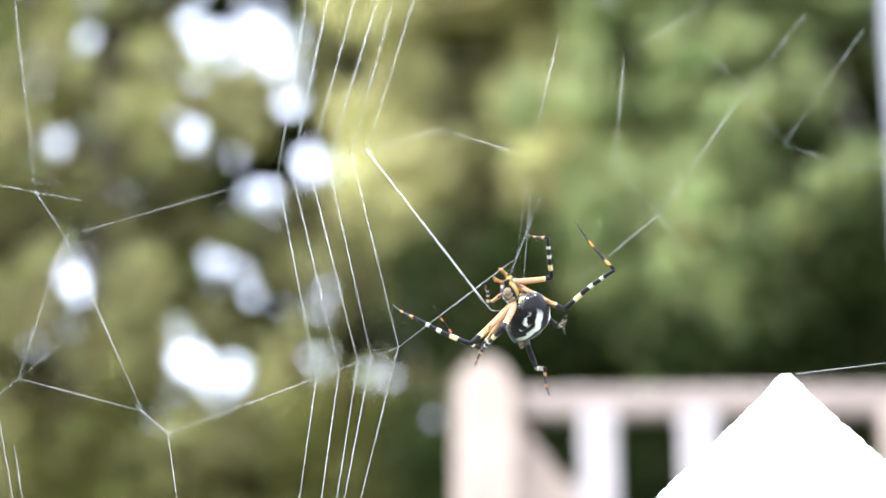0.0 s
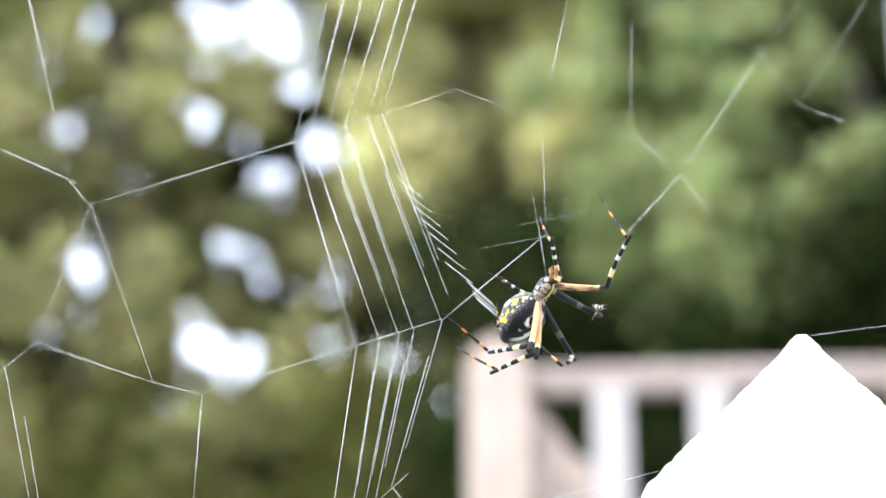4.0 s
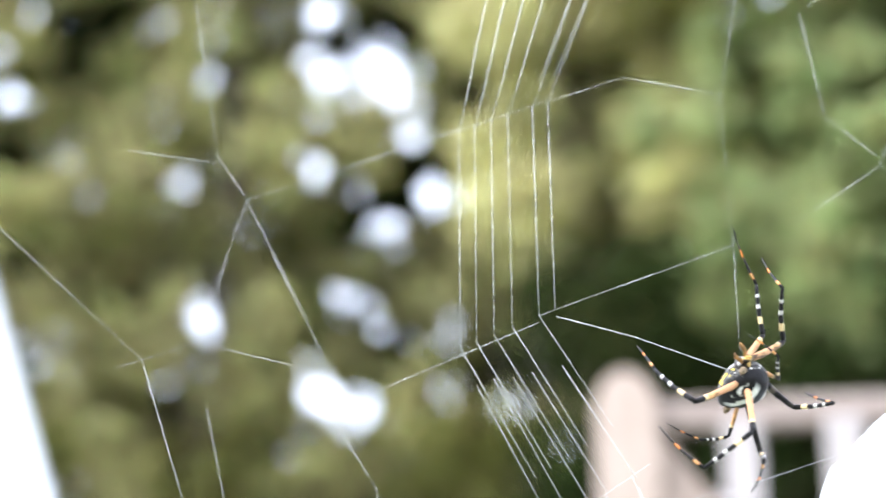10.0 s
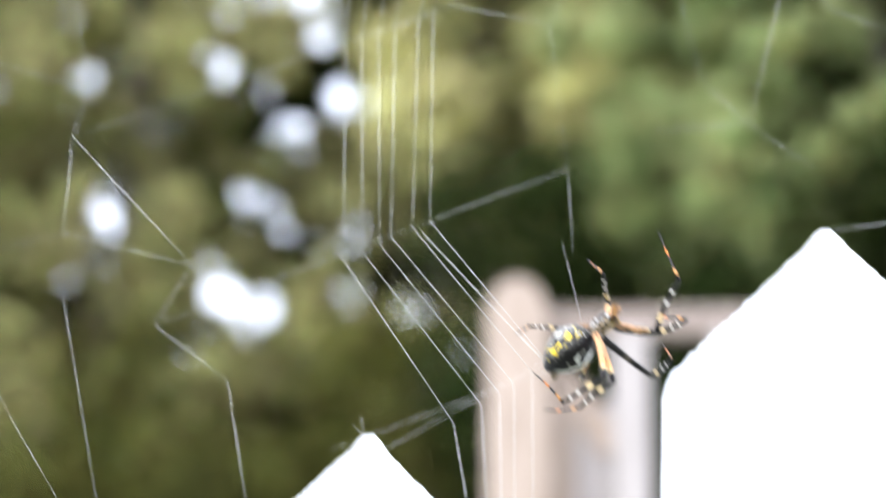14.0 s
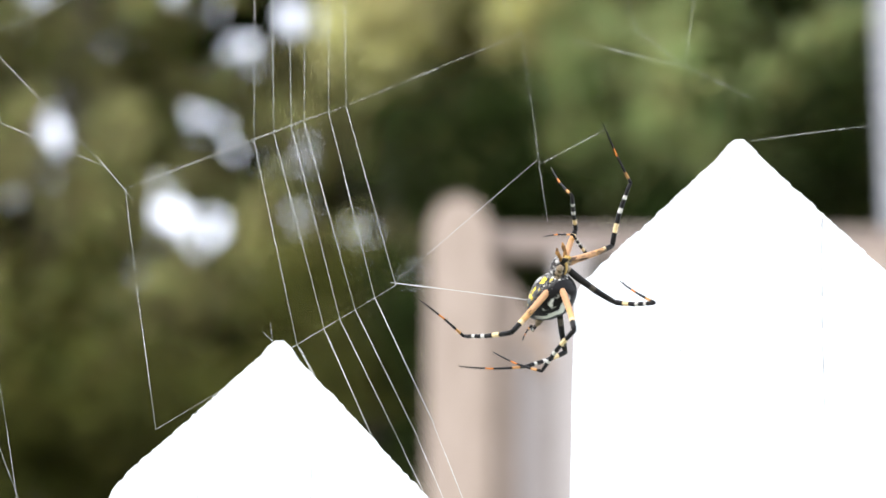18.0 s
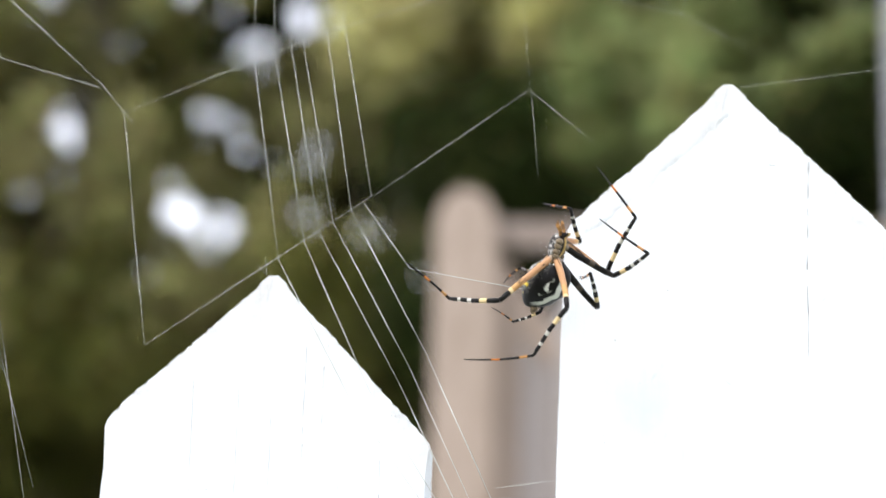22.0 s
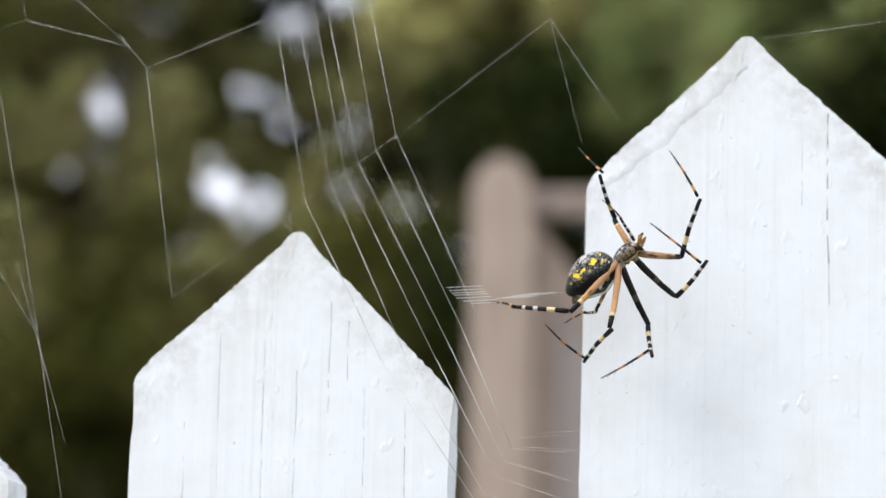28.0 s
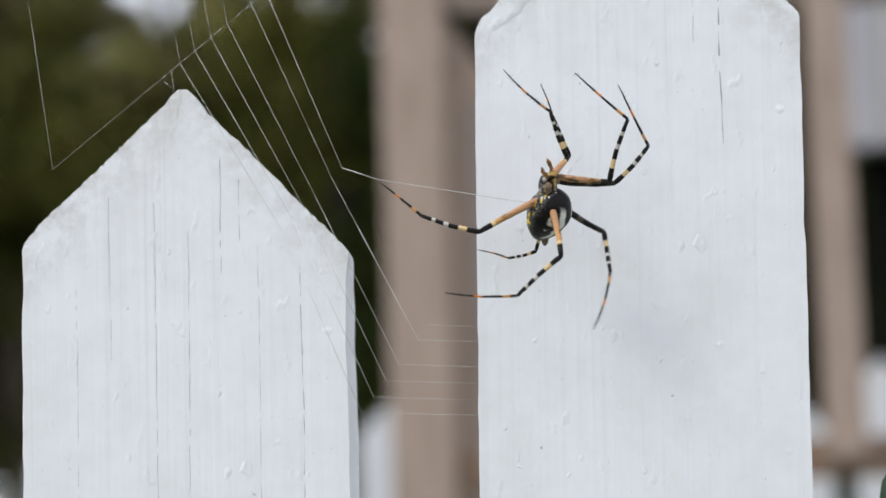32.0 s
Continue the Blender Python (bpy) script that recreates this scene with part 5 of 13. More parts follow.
def motions():
    walk(spider, [(0, pose(-0.07455, -0.02400, 1.08711, 91, 46, -125)), (1, pose(-0.06837, -0.02400, 1.08261, 73, 48, -127)), (2, pose(-0.07031, -0.02400, 1.08422, 40, 9, -107)), (3, pose(-0.07300, -0.02400, 1.08198, 44, 2, -104)), (5.5, pose(-0.06032, -0.02400, 1.06810, 45, 43, -123)), (6, pose(-0.05872, -0.02400, 1.06419, 57, 38, -120)), (7, pose(-0.05894, -0.02400, 1.05949, 73, 49, -128)), (8, pose(-0.06102, -0.02400, 1.06193, 56, 47, -126)), (9, pose(-0.06064, -0.02400, 1.05730, 63, 42, -122)), (10, pose(-0.06557, -0.02400, 1.05112, 60, 50, -129)), (11, pose(-0.06795, -0.02400, 1.04754, 63, 19, -111)), (12.5, pose(-0.05816, -0.02400, 1.03303, 33, 10, -107)), (13, pose(-0.07069, -0.02400, 1.03339, 30, 5, -105)), (14, pose(-0.06278, -0.02400, 1.03721, 38, 3, -104)), (14.5, pose(-0.06315, -0.02400, 1.03508, 37, -2, -103)), (16.5, pose(-0.05086, -0.02400, 1.03704, 47, 19, -110)), (17, pose(-0.04946, -0.02400, 1.03330, 46, 29, -115)), (18, pose(-0.05009, -0.02400, 1.02693, 63, 32, -117)), (19, pose(-0.04661, -0.02400, 1.01984, 53, 46, -125)), (20, pose(-0.04822, -0.02400, 1.01941, 59, 49, -128)), (21, pose(-0.05083, -0.02400, 1.01527, 64, 45, -125)), (22, pose(-0.04767, -0.02400, 1.01584, 70, 12, -108)), (23, pose(-0.04894, -0.02400, 1.01406, 66, 18, -110)), (24, pose(-0.05135, -0.02400, 1.01217, 63, 3, -105)), (25, pose(-0.05358, -0.02400, 1.00863, 57, 2, -104)), (26, pose(-0.04787, -0.02400, 1.00990, 52, 11, -107)), (26.5, pose(-0.04396, -0.02400, 1.01384, 45, -0, -103)), (28.5, pose(-0.03357, -0.02400, 0.99565, 34, -2, -103)), (29, pose(-0.03330, -0.02400, 0.99300, 59, 18, -110)), (30, pose(-0.03470, -0.02400, 0.99352, 68, 34, -118)), (31, pose(-0.03209, -0.02400, 0.98323, 63, 40, -121)), (32, pose(-0.02716, -0.02400, 0.97847, 64, 41, -121))])
    walk(abdomen, [(0, pose(-0.0019, -0.0031, -0.0070, -45, 0, 29)), (1, pose(-0.0009, -0.0007, -0.0055, -34, -7, 32)), (2, pose(0, -0.003, 0.0002, 0, 12, 0)), (3, pose(0, -0.003, 0.0002, 0, 18, 0)), (5.5, pose(0.0002, 0.0009, -0.0031, -22, -25, 27)), (6, pose(-0.0001, 0.0005, -0.0036, -31, -19, 25)), (7, pose(-0.0029, 0.0002, -0.0051, -49, -7, 42)), (8, pose(-0.0008, 0.0009, -0.0032, -34, -18, 36)), (9, pose(-0.0016, 0.0007, -0.0053, -42, -16, 34)), (10, pose(-0.0017, 0.0002, -0.0053, -43, -15, 44)), (11, pose(0, -0.003, 0.0002, 0, 5, 0)), (12.5, pose(0.0002, -0.0037, -0.0012, 0, 13, 0)), (13, pose(0.0002, -0.0043, -0.0028, 0, 15, 0)), (14, pose(0, -0.003, 0.0002, 0, 20, 0)), (14.5, pose(0, -0.003, 0.0002, 0, 23, 0)), (16.5, pose(0.0001, -0.0010, -0.0013, -15, -10, 7)), (17, pose(0.0002, -0.0009, -0.0023, -19, -14, 18)), (18, pose(0.0000, -0.0008, -0.0041, -29, -11, 20)), (19, pose(-0.0010, 0.0008, -0.0030, -21, -15, 33)), (20, pose(-0.0009, -0.0001, -0.0055, -29, -13, 37)), (21, pose(-0.0006, -0.0008, -0.0047, -33, -11, 37)), (22, pose(-0.0002, -0.0033, -0.0036, -28, -8, 3)), (23, pose(-0.0007, -0.001, -0.0018, -16, 11, 3)), (24, pose(0, -0.003, 0.0002, 0, 25, 0)), (25, pose(0, -0.003, 0.0002, 0, 27, 0)), (26, pose(0, -0.003, 0.0002, 0, 21, 0)), (26.5, pose(0, -0.003, 0.0002, 0, 25, 0)), (28.5, pose(0, -0.003, 0.0002, 0, 23, 0)), (29, pose(0.0, -0.0006, 0.0001, -8, 11, 1)), (30, pose(0.0000, -0.0009, -0.0043, -22, -10, 19)), (31, pose(0.0002, 0.0000, -0.0039, -14, -9, 18)), (32, pose(0.0003, -0.0001, -0.0039, -15, -9, 19))])
    walk(LEG['a'][0], [(0, pose(-0.00181, 0.00232, -0.00060, 131, -5, -11)), (1, pose(-0.00181, 0.00232, -0.00060, 141, 0, -17)), (2, pose(-0.00181, 0.00232, -0.00060, 166, 43, -39)), (3, pose(-0.00181, 0.00232, -0.00060, -178, 52, -40)), (5.5, pose(-0.00181, 0.00232, -0.00060, 165, 42, -38)), (6, pose(-0.00181, 0.00232, -0.00060, 158, 49, -42)), (7, pose(-0.00181, 0.00232, -0.00060, 153, 47, -40)), (8, pose(-0.00181, 0.00232, -0.00060, 123, 57, -55)), (9, pose(-0.00181, 0.00232, -0.00060, 93, 63, -90)), (10, pose(-0.00181, 0.00232, -0.00060, 121, 56, -46)), (11, pose(-0.00181, 0.00232, -0.00060, 148, 44, -28)), (12.5, pose(-0.00181, 0.00232, -0.00060, 163, 50, -32)), (13, pose(-0.00181, 0.00232, -0.00060, 171, 64, -38)), (14, pose(-0.00181, 0.00232, -0.00060, 172, 64, -38)), (14.5, pose(-0.00181, 0.00232, -0.00060, 177, 64, -38)), (16.5, pose(-0.00181, 0.00232, -0.00060, 158, 59, -36)), (17, pose(-0.00181, 0.00232, -0.00060, 155, 55, -33)), (18, pose(-0.00181, 0.00232, -0.00060, 158, 58, -35)), (19, pose(-0.00181, 0.00232, -0.00060, 116, 74, -71)), (20, pose(-0.00181, 0.00232, -0.00060, 85, 75, -88)), (21, pose(-0.00181, 0.00232, -0.00060, 162, 23, 3)), (22, pose(-0.00181, 0.00232, -0.00060, 157, 39, -4)), (23, pose(-0.00181, 0.00232, -0.00060, 164, 43, -6)), (24, pose(-0.00181, 0.00232, -0.00060, -175, 46, -6)), (25, pose(-0.00181, 0.00232, -0.00060, -155, 56, -2)), (26, pose(-0.00181, 0.00232, -0.00060, -165, 53, -4)), (26.5, pose(-0.00181, 0.00232, -0.00060, -160, 52, -5)), (28.5, pose(-0.00181, 0.00232, -0.00060, -130, 66, 14)), (29, pose(-0.00181, 0.00232, -0.00060, 168, 40, -1)), (30, pose(-0.00181, 0.00232, -0.00060, 174, 21, 2)), (31, pose(-0.00181, 0.00232, -0.00060, -179, 33, 1)), (32, pose(-0.00181, 0.00232, -0.00060, 168, 33, 2))])
    walk(LEG['a'][1], [(0, pose(-0.00327, -0.00982, -0.01103, -162, -22, 101)), (1, pose(-0.00481, -0.00727, -0.01314, -143, -42, 88)), (1.5, pose(-0.00867, -0.00060, -0.01255, -147, -67, 60)), (2, pose(-0.01253, 0.00608, -0.01196, -58, -80, -59)), (3, pose(-0.01121, 0.01083, -0.01046, -53, -78, -73)), (5.5, pose(-0.01261, 0.00541, -0.01209, -58, -84, -18)), (6, pose(-0.01429, 0.00531, -0.01027, -113, -85, 27)), (7, pose(-0.01443, 0.00348, -0.01047, -157, -70, 87)), (8, pose(-0.01703, 0.00054, -0.00544, -112, -82, 39)), (9, pose(-0.01786, 0.00299, -0.00094, -104, -83, 29)), (10, pose(-0.01647, -0.00237, -0.00523, -86, -83, -1)), (11, pose(-0.01424, -0.00053, -0.01037, -32, -72, -73)), (12.5, pose(-0.01423, 0.00448, -0.01056, -19, -62, -85)), (13, pose(-0.01459, 0.00911, -0.00759, -10, -56, -88)), (14, pose(-0.01454, 0.00928, -0.00751, -50, -69, -71)), (14.5, pose(-0.01365, 0.01060, -0.00762, -21, -63, -83)), (16.5, pose(-0.01568, 0.00479, -0.00832, -38, -74, -65)), (17, pose(-0.01555, 0.00309, -0.00889, -6, -72, -69)), (18, pose(-0.01562, 0.00442, -0.00853, -17, -87, -52)), (19, pose(-0.01767, 0.00403, -0.00252, 12, -77, -55)), (20, pose(-0.01777, 0.00051, -0.00024, -70, -88, -12)), (21, pose(-0.00759, -0.00304, -0.01460, -168, -74, 97)), (22, pose(-0.01157, -0.00313, -0.01214, 161, -75, 98)), (23, pose(-0.01265, -0.00103, -0.01198, 156, -79, 103)), (24, pose(-0.01316, 0.00514, -0.01161, 131, -79, 107)), (25, pose(-0.01365, 0.00957, -0.00868, 81, -82, 156)), (26, pose(-0.01395, 0.00734, -0.00985, 66, -81, -178)), (26.5, pose(-0.01327, 0.00868, -0.00989, 20, -74, -151)), (28.5, pose(-0.01380, 0.01214, -0.00483, 16, -64, -141)), (29, pose(-0.01196, -0.00069, -0.01269, 86, -76, 178)), (30, pose(-0.00743, 0.00048, -0.01554, 143, -69, 130)), (31, pose(-0.01063, 0.00227, -0.01403, 123, -79, 168)), (32, pose(-0.01019, -0.00123, -0.01384, 114, -80, -180))])
    walk(LEG['a'][2], [(0, pose(-0.00993, -0.00465, -0.02664, -48, -32, 14)), (1, pose(-0.01510, 0.00263, -0.02367, -20, -31, 14)), (2, pose(-0.00427, 0.02170, -0.01029, -9, -23, 11)), (3, pose(-0.00063, 0.02490, -0.00819, -13, -29, 13)), (5.5, pose(-0.01675, 0.02264, -0.01115, -17, -27, 12)), (6, pose(-0.01565, 0.02299, -0.01092, -25, -37, 16)), (7, pose(-0.02042, 0.01920, -0.01613, -39, -51, 29)), (8, pose(-0.02225, 0.01748, -0.00636, -35, -50, 27)), (9, pose(-0.02261, 0.02008, -0.00149, -56, -61, 46)), (10, pose(-0.01747, 0.01535, -0.00508, -15, -52, 34)), (11, pose(-0.00945, 0.01589, -0.00564, -41, -37, 24)), (12.5, pose(-0.00978, 0.01978, -0.00273, -26, 24, -13)), (13, pose(-0.01214, 0.02375, 0.00215, -25, 38, -21)), (14, pose(-0.00499, 0.02368, -0.00349, -13, -26, 0)), (14.5, pose(-0.00925, 0.02604, -0.00005, -22, 35, -18)), (16.5, pose(-0.01158, 0.02164, -0.00455, -5, -23, -5)), (17, pose(-0.01990, 0.01939, -0.00337, -36, 9, -17)), (18, pose(-0.02221, 0.02087, -0.00773, -58, 5, -12)), (19, pose(-0.03047, 0.01568, 0.00142, -68, -2, 0)), (19.5, pose(-0.02547, 0.01686, 0.00071, -56, -19, 32)), (20, pose(-0.02047, 0.01805, -0.00000, -55, -40, 65)), (21, pose(-0.01352, 0.01297, -0.01944, -42, -22, 42)), (22, pose(-0.00804, 0.01373, -0.01639, -35, -0, 25)), (23, pose(-0.00912, 0.01607, -0.01520, -29, -5, 28)), (24, pose(-0.00377, 0.02004, -0.01376, -30, 0, 25)), (25, pose(-0.00420, 0.02459, -0.00830, -33, -19, 37)), (26, pose(-0.00762, 0.02388, -0.00871, -17, -11, 33)), (26.5, pose(-0.00218, 0.02178, -0.00541, -7, -4, 32)), (28.5, pose(-0.00502, 0.02559, 0.00271, -22, -15, 34)), (29, pose(-0.01011, 0.01696, -0.01236, -27, -2, 28)), (30, pose(-0.00762, 0.01748, -0.02064, -33, -2, 28)), (31, pose(-0.01679, 0.01881, -0.01590, -26, -36, 48)), (32, pose(-0.01728, 0.01499, -0.01507, -25, -5, 33))])
    walk(LEG['b'][0], [(0, pose(-0.00151, 0.00268, -0.00060, 152, -33, -100)), (1, pose(-0.00151, 0.00268, -0.00060, 129, -37, -95)), (2, pose(-0.00151, 0.00268, -0.00060, 82, -37, -95)), (3, pose(-0.00151, 0.00268, -0.00060, 62, -35, -85)), (5.5, pose(-0.00151, 0.00268, -0.00060, 107, -35, -86)), (6, pose(-0.00151, 0.00268, -0.00060, 92, -35, -85)), (7, pose(-0.00151, 0.00268, -0.00060, 115, -34, -87)), (8, pose(-0.00151, 0.00268, -0.00060, 102, -37, -77)), (9, pose(-0.00151, 0.00268, -0.00060, 93, -32, -125)), (10, pose(-0.00151, 0.00268, -0.00060, 93, -33, -88)), (11, pose(-0.00151, 0.00268, -0.00060, 75, -33, -86)), (12.5, pose(-0.00151, 0.00268, -0.00060, 83, -31, -72)), (13, pose(-0.00151, 0.00268, -0.00060, 70, -32, -76)), (14, pose(-0.00151, 0.00268, -0.00060, 46, -32, -77)), (14.5, pose(-0.00151, 0.00268, -0.00060, 40, -31, -76)), (16.5, pose(-0.00151, 0.00268, -0.00060, 55, -11, -53)), (17, pose(-0.00151, 0.00268, -0.00060, 63, -25, -78)), (18, pose(-0.00151, 0.00268, -0.00060, 79, -35, -110)), (18.5, pose(-0.00151, 0.00268, -0.00060, 119, -36, -104)), (19, pose(-0.00151, 0.00268, -0.00060, 159, -40, -99)), (20, pose(-0.00151, 0.00268, -0.00060, 177, -23, -103)), (21, pose(-0.00151, 0.00268, -0.00060, 140, -46, -93)), (22, pose(-0.00151, 0.00268, -0.00060, 101, -43, -98)), (23, pose(-0.00151, 0.00268, -0.00060, 91, -44, -96)), (24, pose(-0.00151, 0.00268, -0.00060, 78, -43, -93)), (25, pose(-0.00151, 0.00268, -0.00060, 54, -41, -87)), (26, pose(-0.00151, 0.00268, -0.00060, 55, -43, -90)), (26.5, pose(-0.00151, 0.00268, -0.00060, 36, -30, -74)), (28.5, pose(-0.00151, 0.00268, -0.00060, -4, -3, -66)), (29, pose(-0.00151, 0.00268, -0.00060, 45, -34, -78)), (30, pose(-0.00151, 0.00268, -0.00060, 105, -37, -87)), (31, pose(-0.00151, 0.00268, -0.00060, 75, -37, -102)), (32, pose(-0.00151, 0.00268, -0.00060, 93, -35, -82))])
    walk(LEG['b'][1], [(0, pose(-0.00765, -0.00178, -0.00889, -114, 3, -4)), (1, pose(-0.01061, -0.00075, -0.00622, -92, 4, 1)), (2, pose(-0.01252, 0.00456, 0.00059, -67, 14, -52)), (3, pose(-0.01169, 0.00469, 0.00370, -71, 16, -55)), (5.5, pose(-0.01208, -0.00000, -0.00331, -54, -21, 8)), (6, pose(-0.01268, 0.00153, -0.00093, -52, -26, 16)), (7, pose(-0.01154, -0.00051, -0.00452, -81, -29, 23)), (8, pose(-0.01188, -0.00120, -0.00249, -66, -25, 7)), (9, pose(-0.01087, 0.00887, -0.00108, -83, -23, 1)), (10, pose(-0.01271, 0.00193, -0.00101, -67, -30, 29)), (11, pose(-0.01246, 0.00338, 0.00178, -59, -18, 3)), (12.5, pose(-0.01231, -0.00019, 0.00056, -58, 16, -47)), (13, pose(-0.01224, 0.00207, 0.00266, -65, 21, -58)), (14, pose(-0.01029, 0.00499, 0.00601, -71, 22, -60)), (14.5, pose(-0.00962, 0.00512, 0.00677, -68, 21, -58)), (16.5, pose(-0.00956, -0.00193, 0.00573, -75, 11, -27)), (17, pose(-0.01179, 0.00273, 0.00393, -59, 8, -20)), (18, pose(-0.01149, 0.00755, 0.00109, -84, 10, -26)), (19, pose(-0.00663, -0.00324, -0.00866, -47, -11, 19)), (20, pose(-0.00301, -0.00145, -0.01093, -67, -9, 16)), (21, pose(-0.00902, -0.00309, -0.00664, -82, -7, 6)), (22, pose(-0.01262, 0.00267, -0.00222, -80, 3, -49)), (23, pose(-0.01269, 0.00376, -0.00077, -77, 2, -48)), (24, pose(-0.01240, 0.00487, 0.00104, -74, 3, -49)), (25, pose(-0.01080, 0.00661, 0.00433, -77, 5, -59)), (26, pose(-0.01071, 0.00704, 0.00414, -67, 3, -52)), (26.5, pose(-0.00912, 0.00520, 0.00726, -68, 7, -61)), (28.5, pose(-0.00109, 0.00361, 0.01058, -36, 1, -53)), (29, pose(-0.01016, 0.00547, 0.00600, -38, -35, -26)), (30, pose(-0.01229, 0.00048, -0.00288, -72, -32, -32)), (31, pose(-0.01174, 0.00669, 0.00170, -83, -34, -21)), (32, pose(-0.01256, 0.00075, -0.00112, -51, -37, -11))])
    walk(LEG['b'][2], [(0, pose(-0.00699, 0.01053, -0.01435, 11, -38, -4)), (1, pose(-0.01085, 0.01272, -0.00663, 24, -43, -6)), (2, pose(-0.00198, 0.01123, 0.00570, 15, -49, -9)), (3, pose(-0.00056, 0.01109, 0.00783, 7, -52, -10)), (5.5, pose(-0.01643, 0.01044, 0.00402, -3, -30, -9)), (6, pose(-0.01912, 0.01073, 0.00654, -46, -19, -14)), (7, pose(-0.01773, 0.01133, -0.00272, -23, -33, -3)), (8, pose(-0.01572, 0.01069, 0.00258, -18, -30, -4)), (9, pose(-0.01181, 0.02225, 0.00034, -0, -39, -3)), (10, pose(-0.02107, 0.01145, 0.00361, -45, -41, -2)), (11, pose(-0.01524, 0.01480, 0.00840, -63, -18, -37)), (11.75, pose(-0.00889, 0.01046, 0.00789, -16, -30, -26)), (12.5, pose(-0.00254, 0.00613, 0.00738, 38, -45, -30)), (13, pose(-0.00082, 0.00685, 0.00801, 30, -40, -25)), (14, pose(0.00160, 0.00992, 0.01003, 31, -48, -32)), (14.5, pose(0.00195, 0.01011, 0.01155, 21, -44, -29)), (16.5, pose(-0.00296, 0.00932, 0.00913, 26, -38, -25)), (17, pose(-0.00680, 0.01321, 0.01079, 28, -31, -21)), (18, pose(-0.00536, 0.01950, 0.00236, 21, -44, -29)), (19, pose(-0.01160, 0.00549, 0.00034, -41, -14, -35)), (20, pose(-0.00722, 0.01030, -0.00583, 8, -22, -32)), (21, pose(-0.01052, 0.01019, -0.00487, -9, -32, -32)), (22, pose(-0.00253, 0.01130, 0.00008, 28, -39, -33)), (23, pose(-0.00278, 0.01236, 0.00235, 31, -42, -36)), (24, pose(-0.00250, 0.01326, 0.00471, 22, -47, -39)), (25, pose(0.00053, 0.01321, 0.00746, 37, -55, -46)), (26, pose(-0.00070, 0.01442, 0.00935, 37, -47, -38)), (26.5, pose(0.00211, 0.01077, 0.01223, 28, -36, -28)), (28.5, pose(0.00542, 0.00825, 0.02143, 7, -27, -24)), (29, pose(-0.01199, 0.01566, 0.01464, -54, -12, -31)), (30, pose(-0.00741, 0.01252, 0.00073, 6, -20, -28)), (31, pose(-0.00795, 0.01955, 0.00316, 39, -26, -30)), (32, pose(-0.01553, 0.01203, 0.00566, -22, -21, -30))])
    walk(LEG['c'][0], [(0, pose(-0.00249, 0.00119, -0.00060, 20, -1, -0)), (1, pose(-0.00249, 0.00119, -0.00060, 33, -2, -1)), (2, pose(-0.00249, 0.00119, -0.00060, 58, -24, -23)), (3, pose(-0.00249, 0.00119, -0.00060, 35, -14, -12)), (4.25, pose(-0.00249, 0.00119, -0.00060, 84, -30, -40)), (5.5, pose(-0.00249, 0.00119, -0.00060, 135, -20, -71)), (6, pose(-0.00249, 0.00119, -0.00060, 120, -19, -72)), (7, pose(-0.00249, 0.00119, -0.00060, 99, -18, -74)), (8, pose(-0.00249, 0.00119, -0.00060, 125, -28, -47)), (9, pose(-0.00249, 0.00119, -0.00060, 124, -26, -51)), (10, pose(-0.00249, 0.00119, -0.00060, 125, -27, -48)), (11, pose(-0.00249, 0.00119, -0.00060, 89, -11, -101)), (11.75, pose(-0.00249, 0.00119, -0.00060, 80, -6, -47)), (12.5, pose(-0.00249, 0.00119, -0.00060, 80, 5, 6)), (13, pose(-0.00249, 0.00119, -0.00060, 82, 2, -11)), (14, pose(-0.00249, 0.00119, -0.00060, 53, 9, 4)), (14.5, pose(-0.00249, 0.00119, -0.00060, 57, 8, 3)), (15.5, pose(-0.00249, 0.00119, -0.00060, 83, -5, -32)), (16.5, pose(-0.00249, 0.00119, -0.00060, 111, -1, -69)), (17, pose(-0.00249, 0.00119, -0.00060, 91, 2, -82)), (18, pose(-0.00249, 0.00119, -0.00060, 100, 2, -84)), (19, pose(-0.00249, 0.00119, -0.00060, 88, 2, -83)), (20, pose(-0.00249, 0.00119, -0.00060, 130, -14, -40)), (21, pose(-0.00249, 0.00119, -0.00060, 111, -0, -63)), (22, pose(-0.00249, 0.00119, -0.00060, 55, 6, -19)), (23, pose(-0.00249, 0.00119, -0.00060, 58, 24, 10)), (24, pose(-0.00249, 0.00119, -0.00060, 65, 4, -27)), (25, pose(-0.00249, 0.00119, -0.00060, 51, 16, -9)), (25.5, pose(-0.00249, 0.00119, -0.00060, 35, -12, -34)), (26, pose(-0.00249, 0.00119, -0.00060, 31, -43, -56)), (26.5, pose(-0.00249, 0.00119, -0.00060, 38, -29, -45)), (28.5, pose(-0.00249, 0.00119, -0.00060, 57, -55, -81)), (29, pose(-0.00249, 0.00119, -0.00060, 119, -56, -114)), (30, pose(-0.00249, 0.00119, -0.00060, 138, -58, -110)), (31, pose(-0.00249, 0.00119, -0.00060, 131, -51, -121)), (32, pose(-0.00249, 0.00119, -0.00060, 93, -59, -87))])
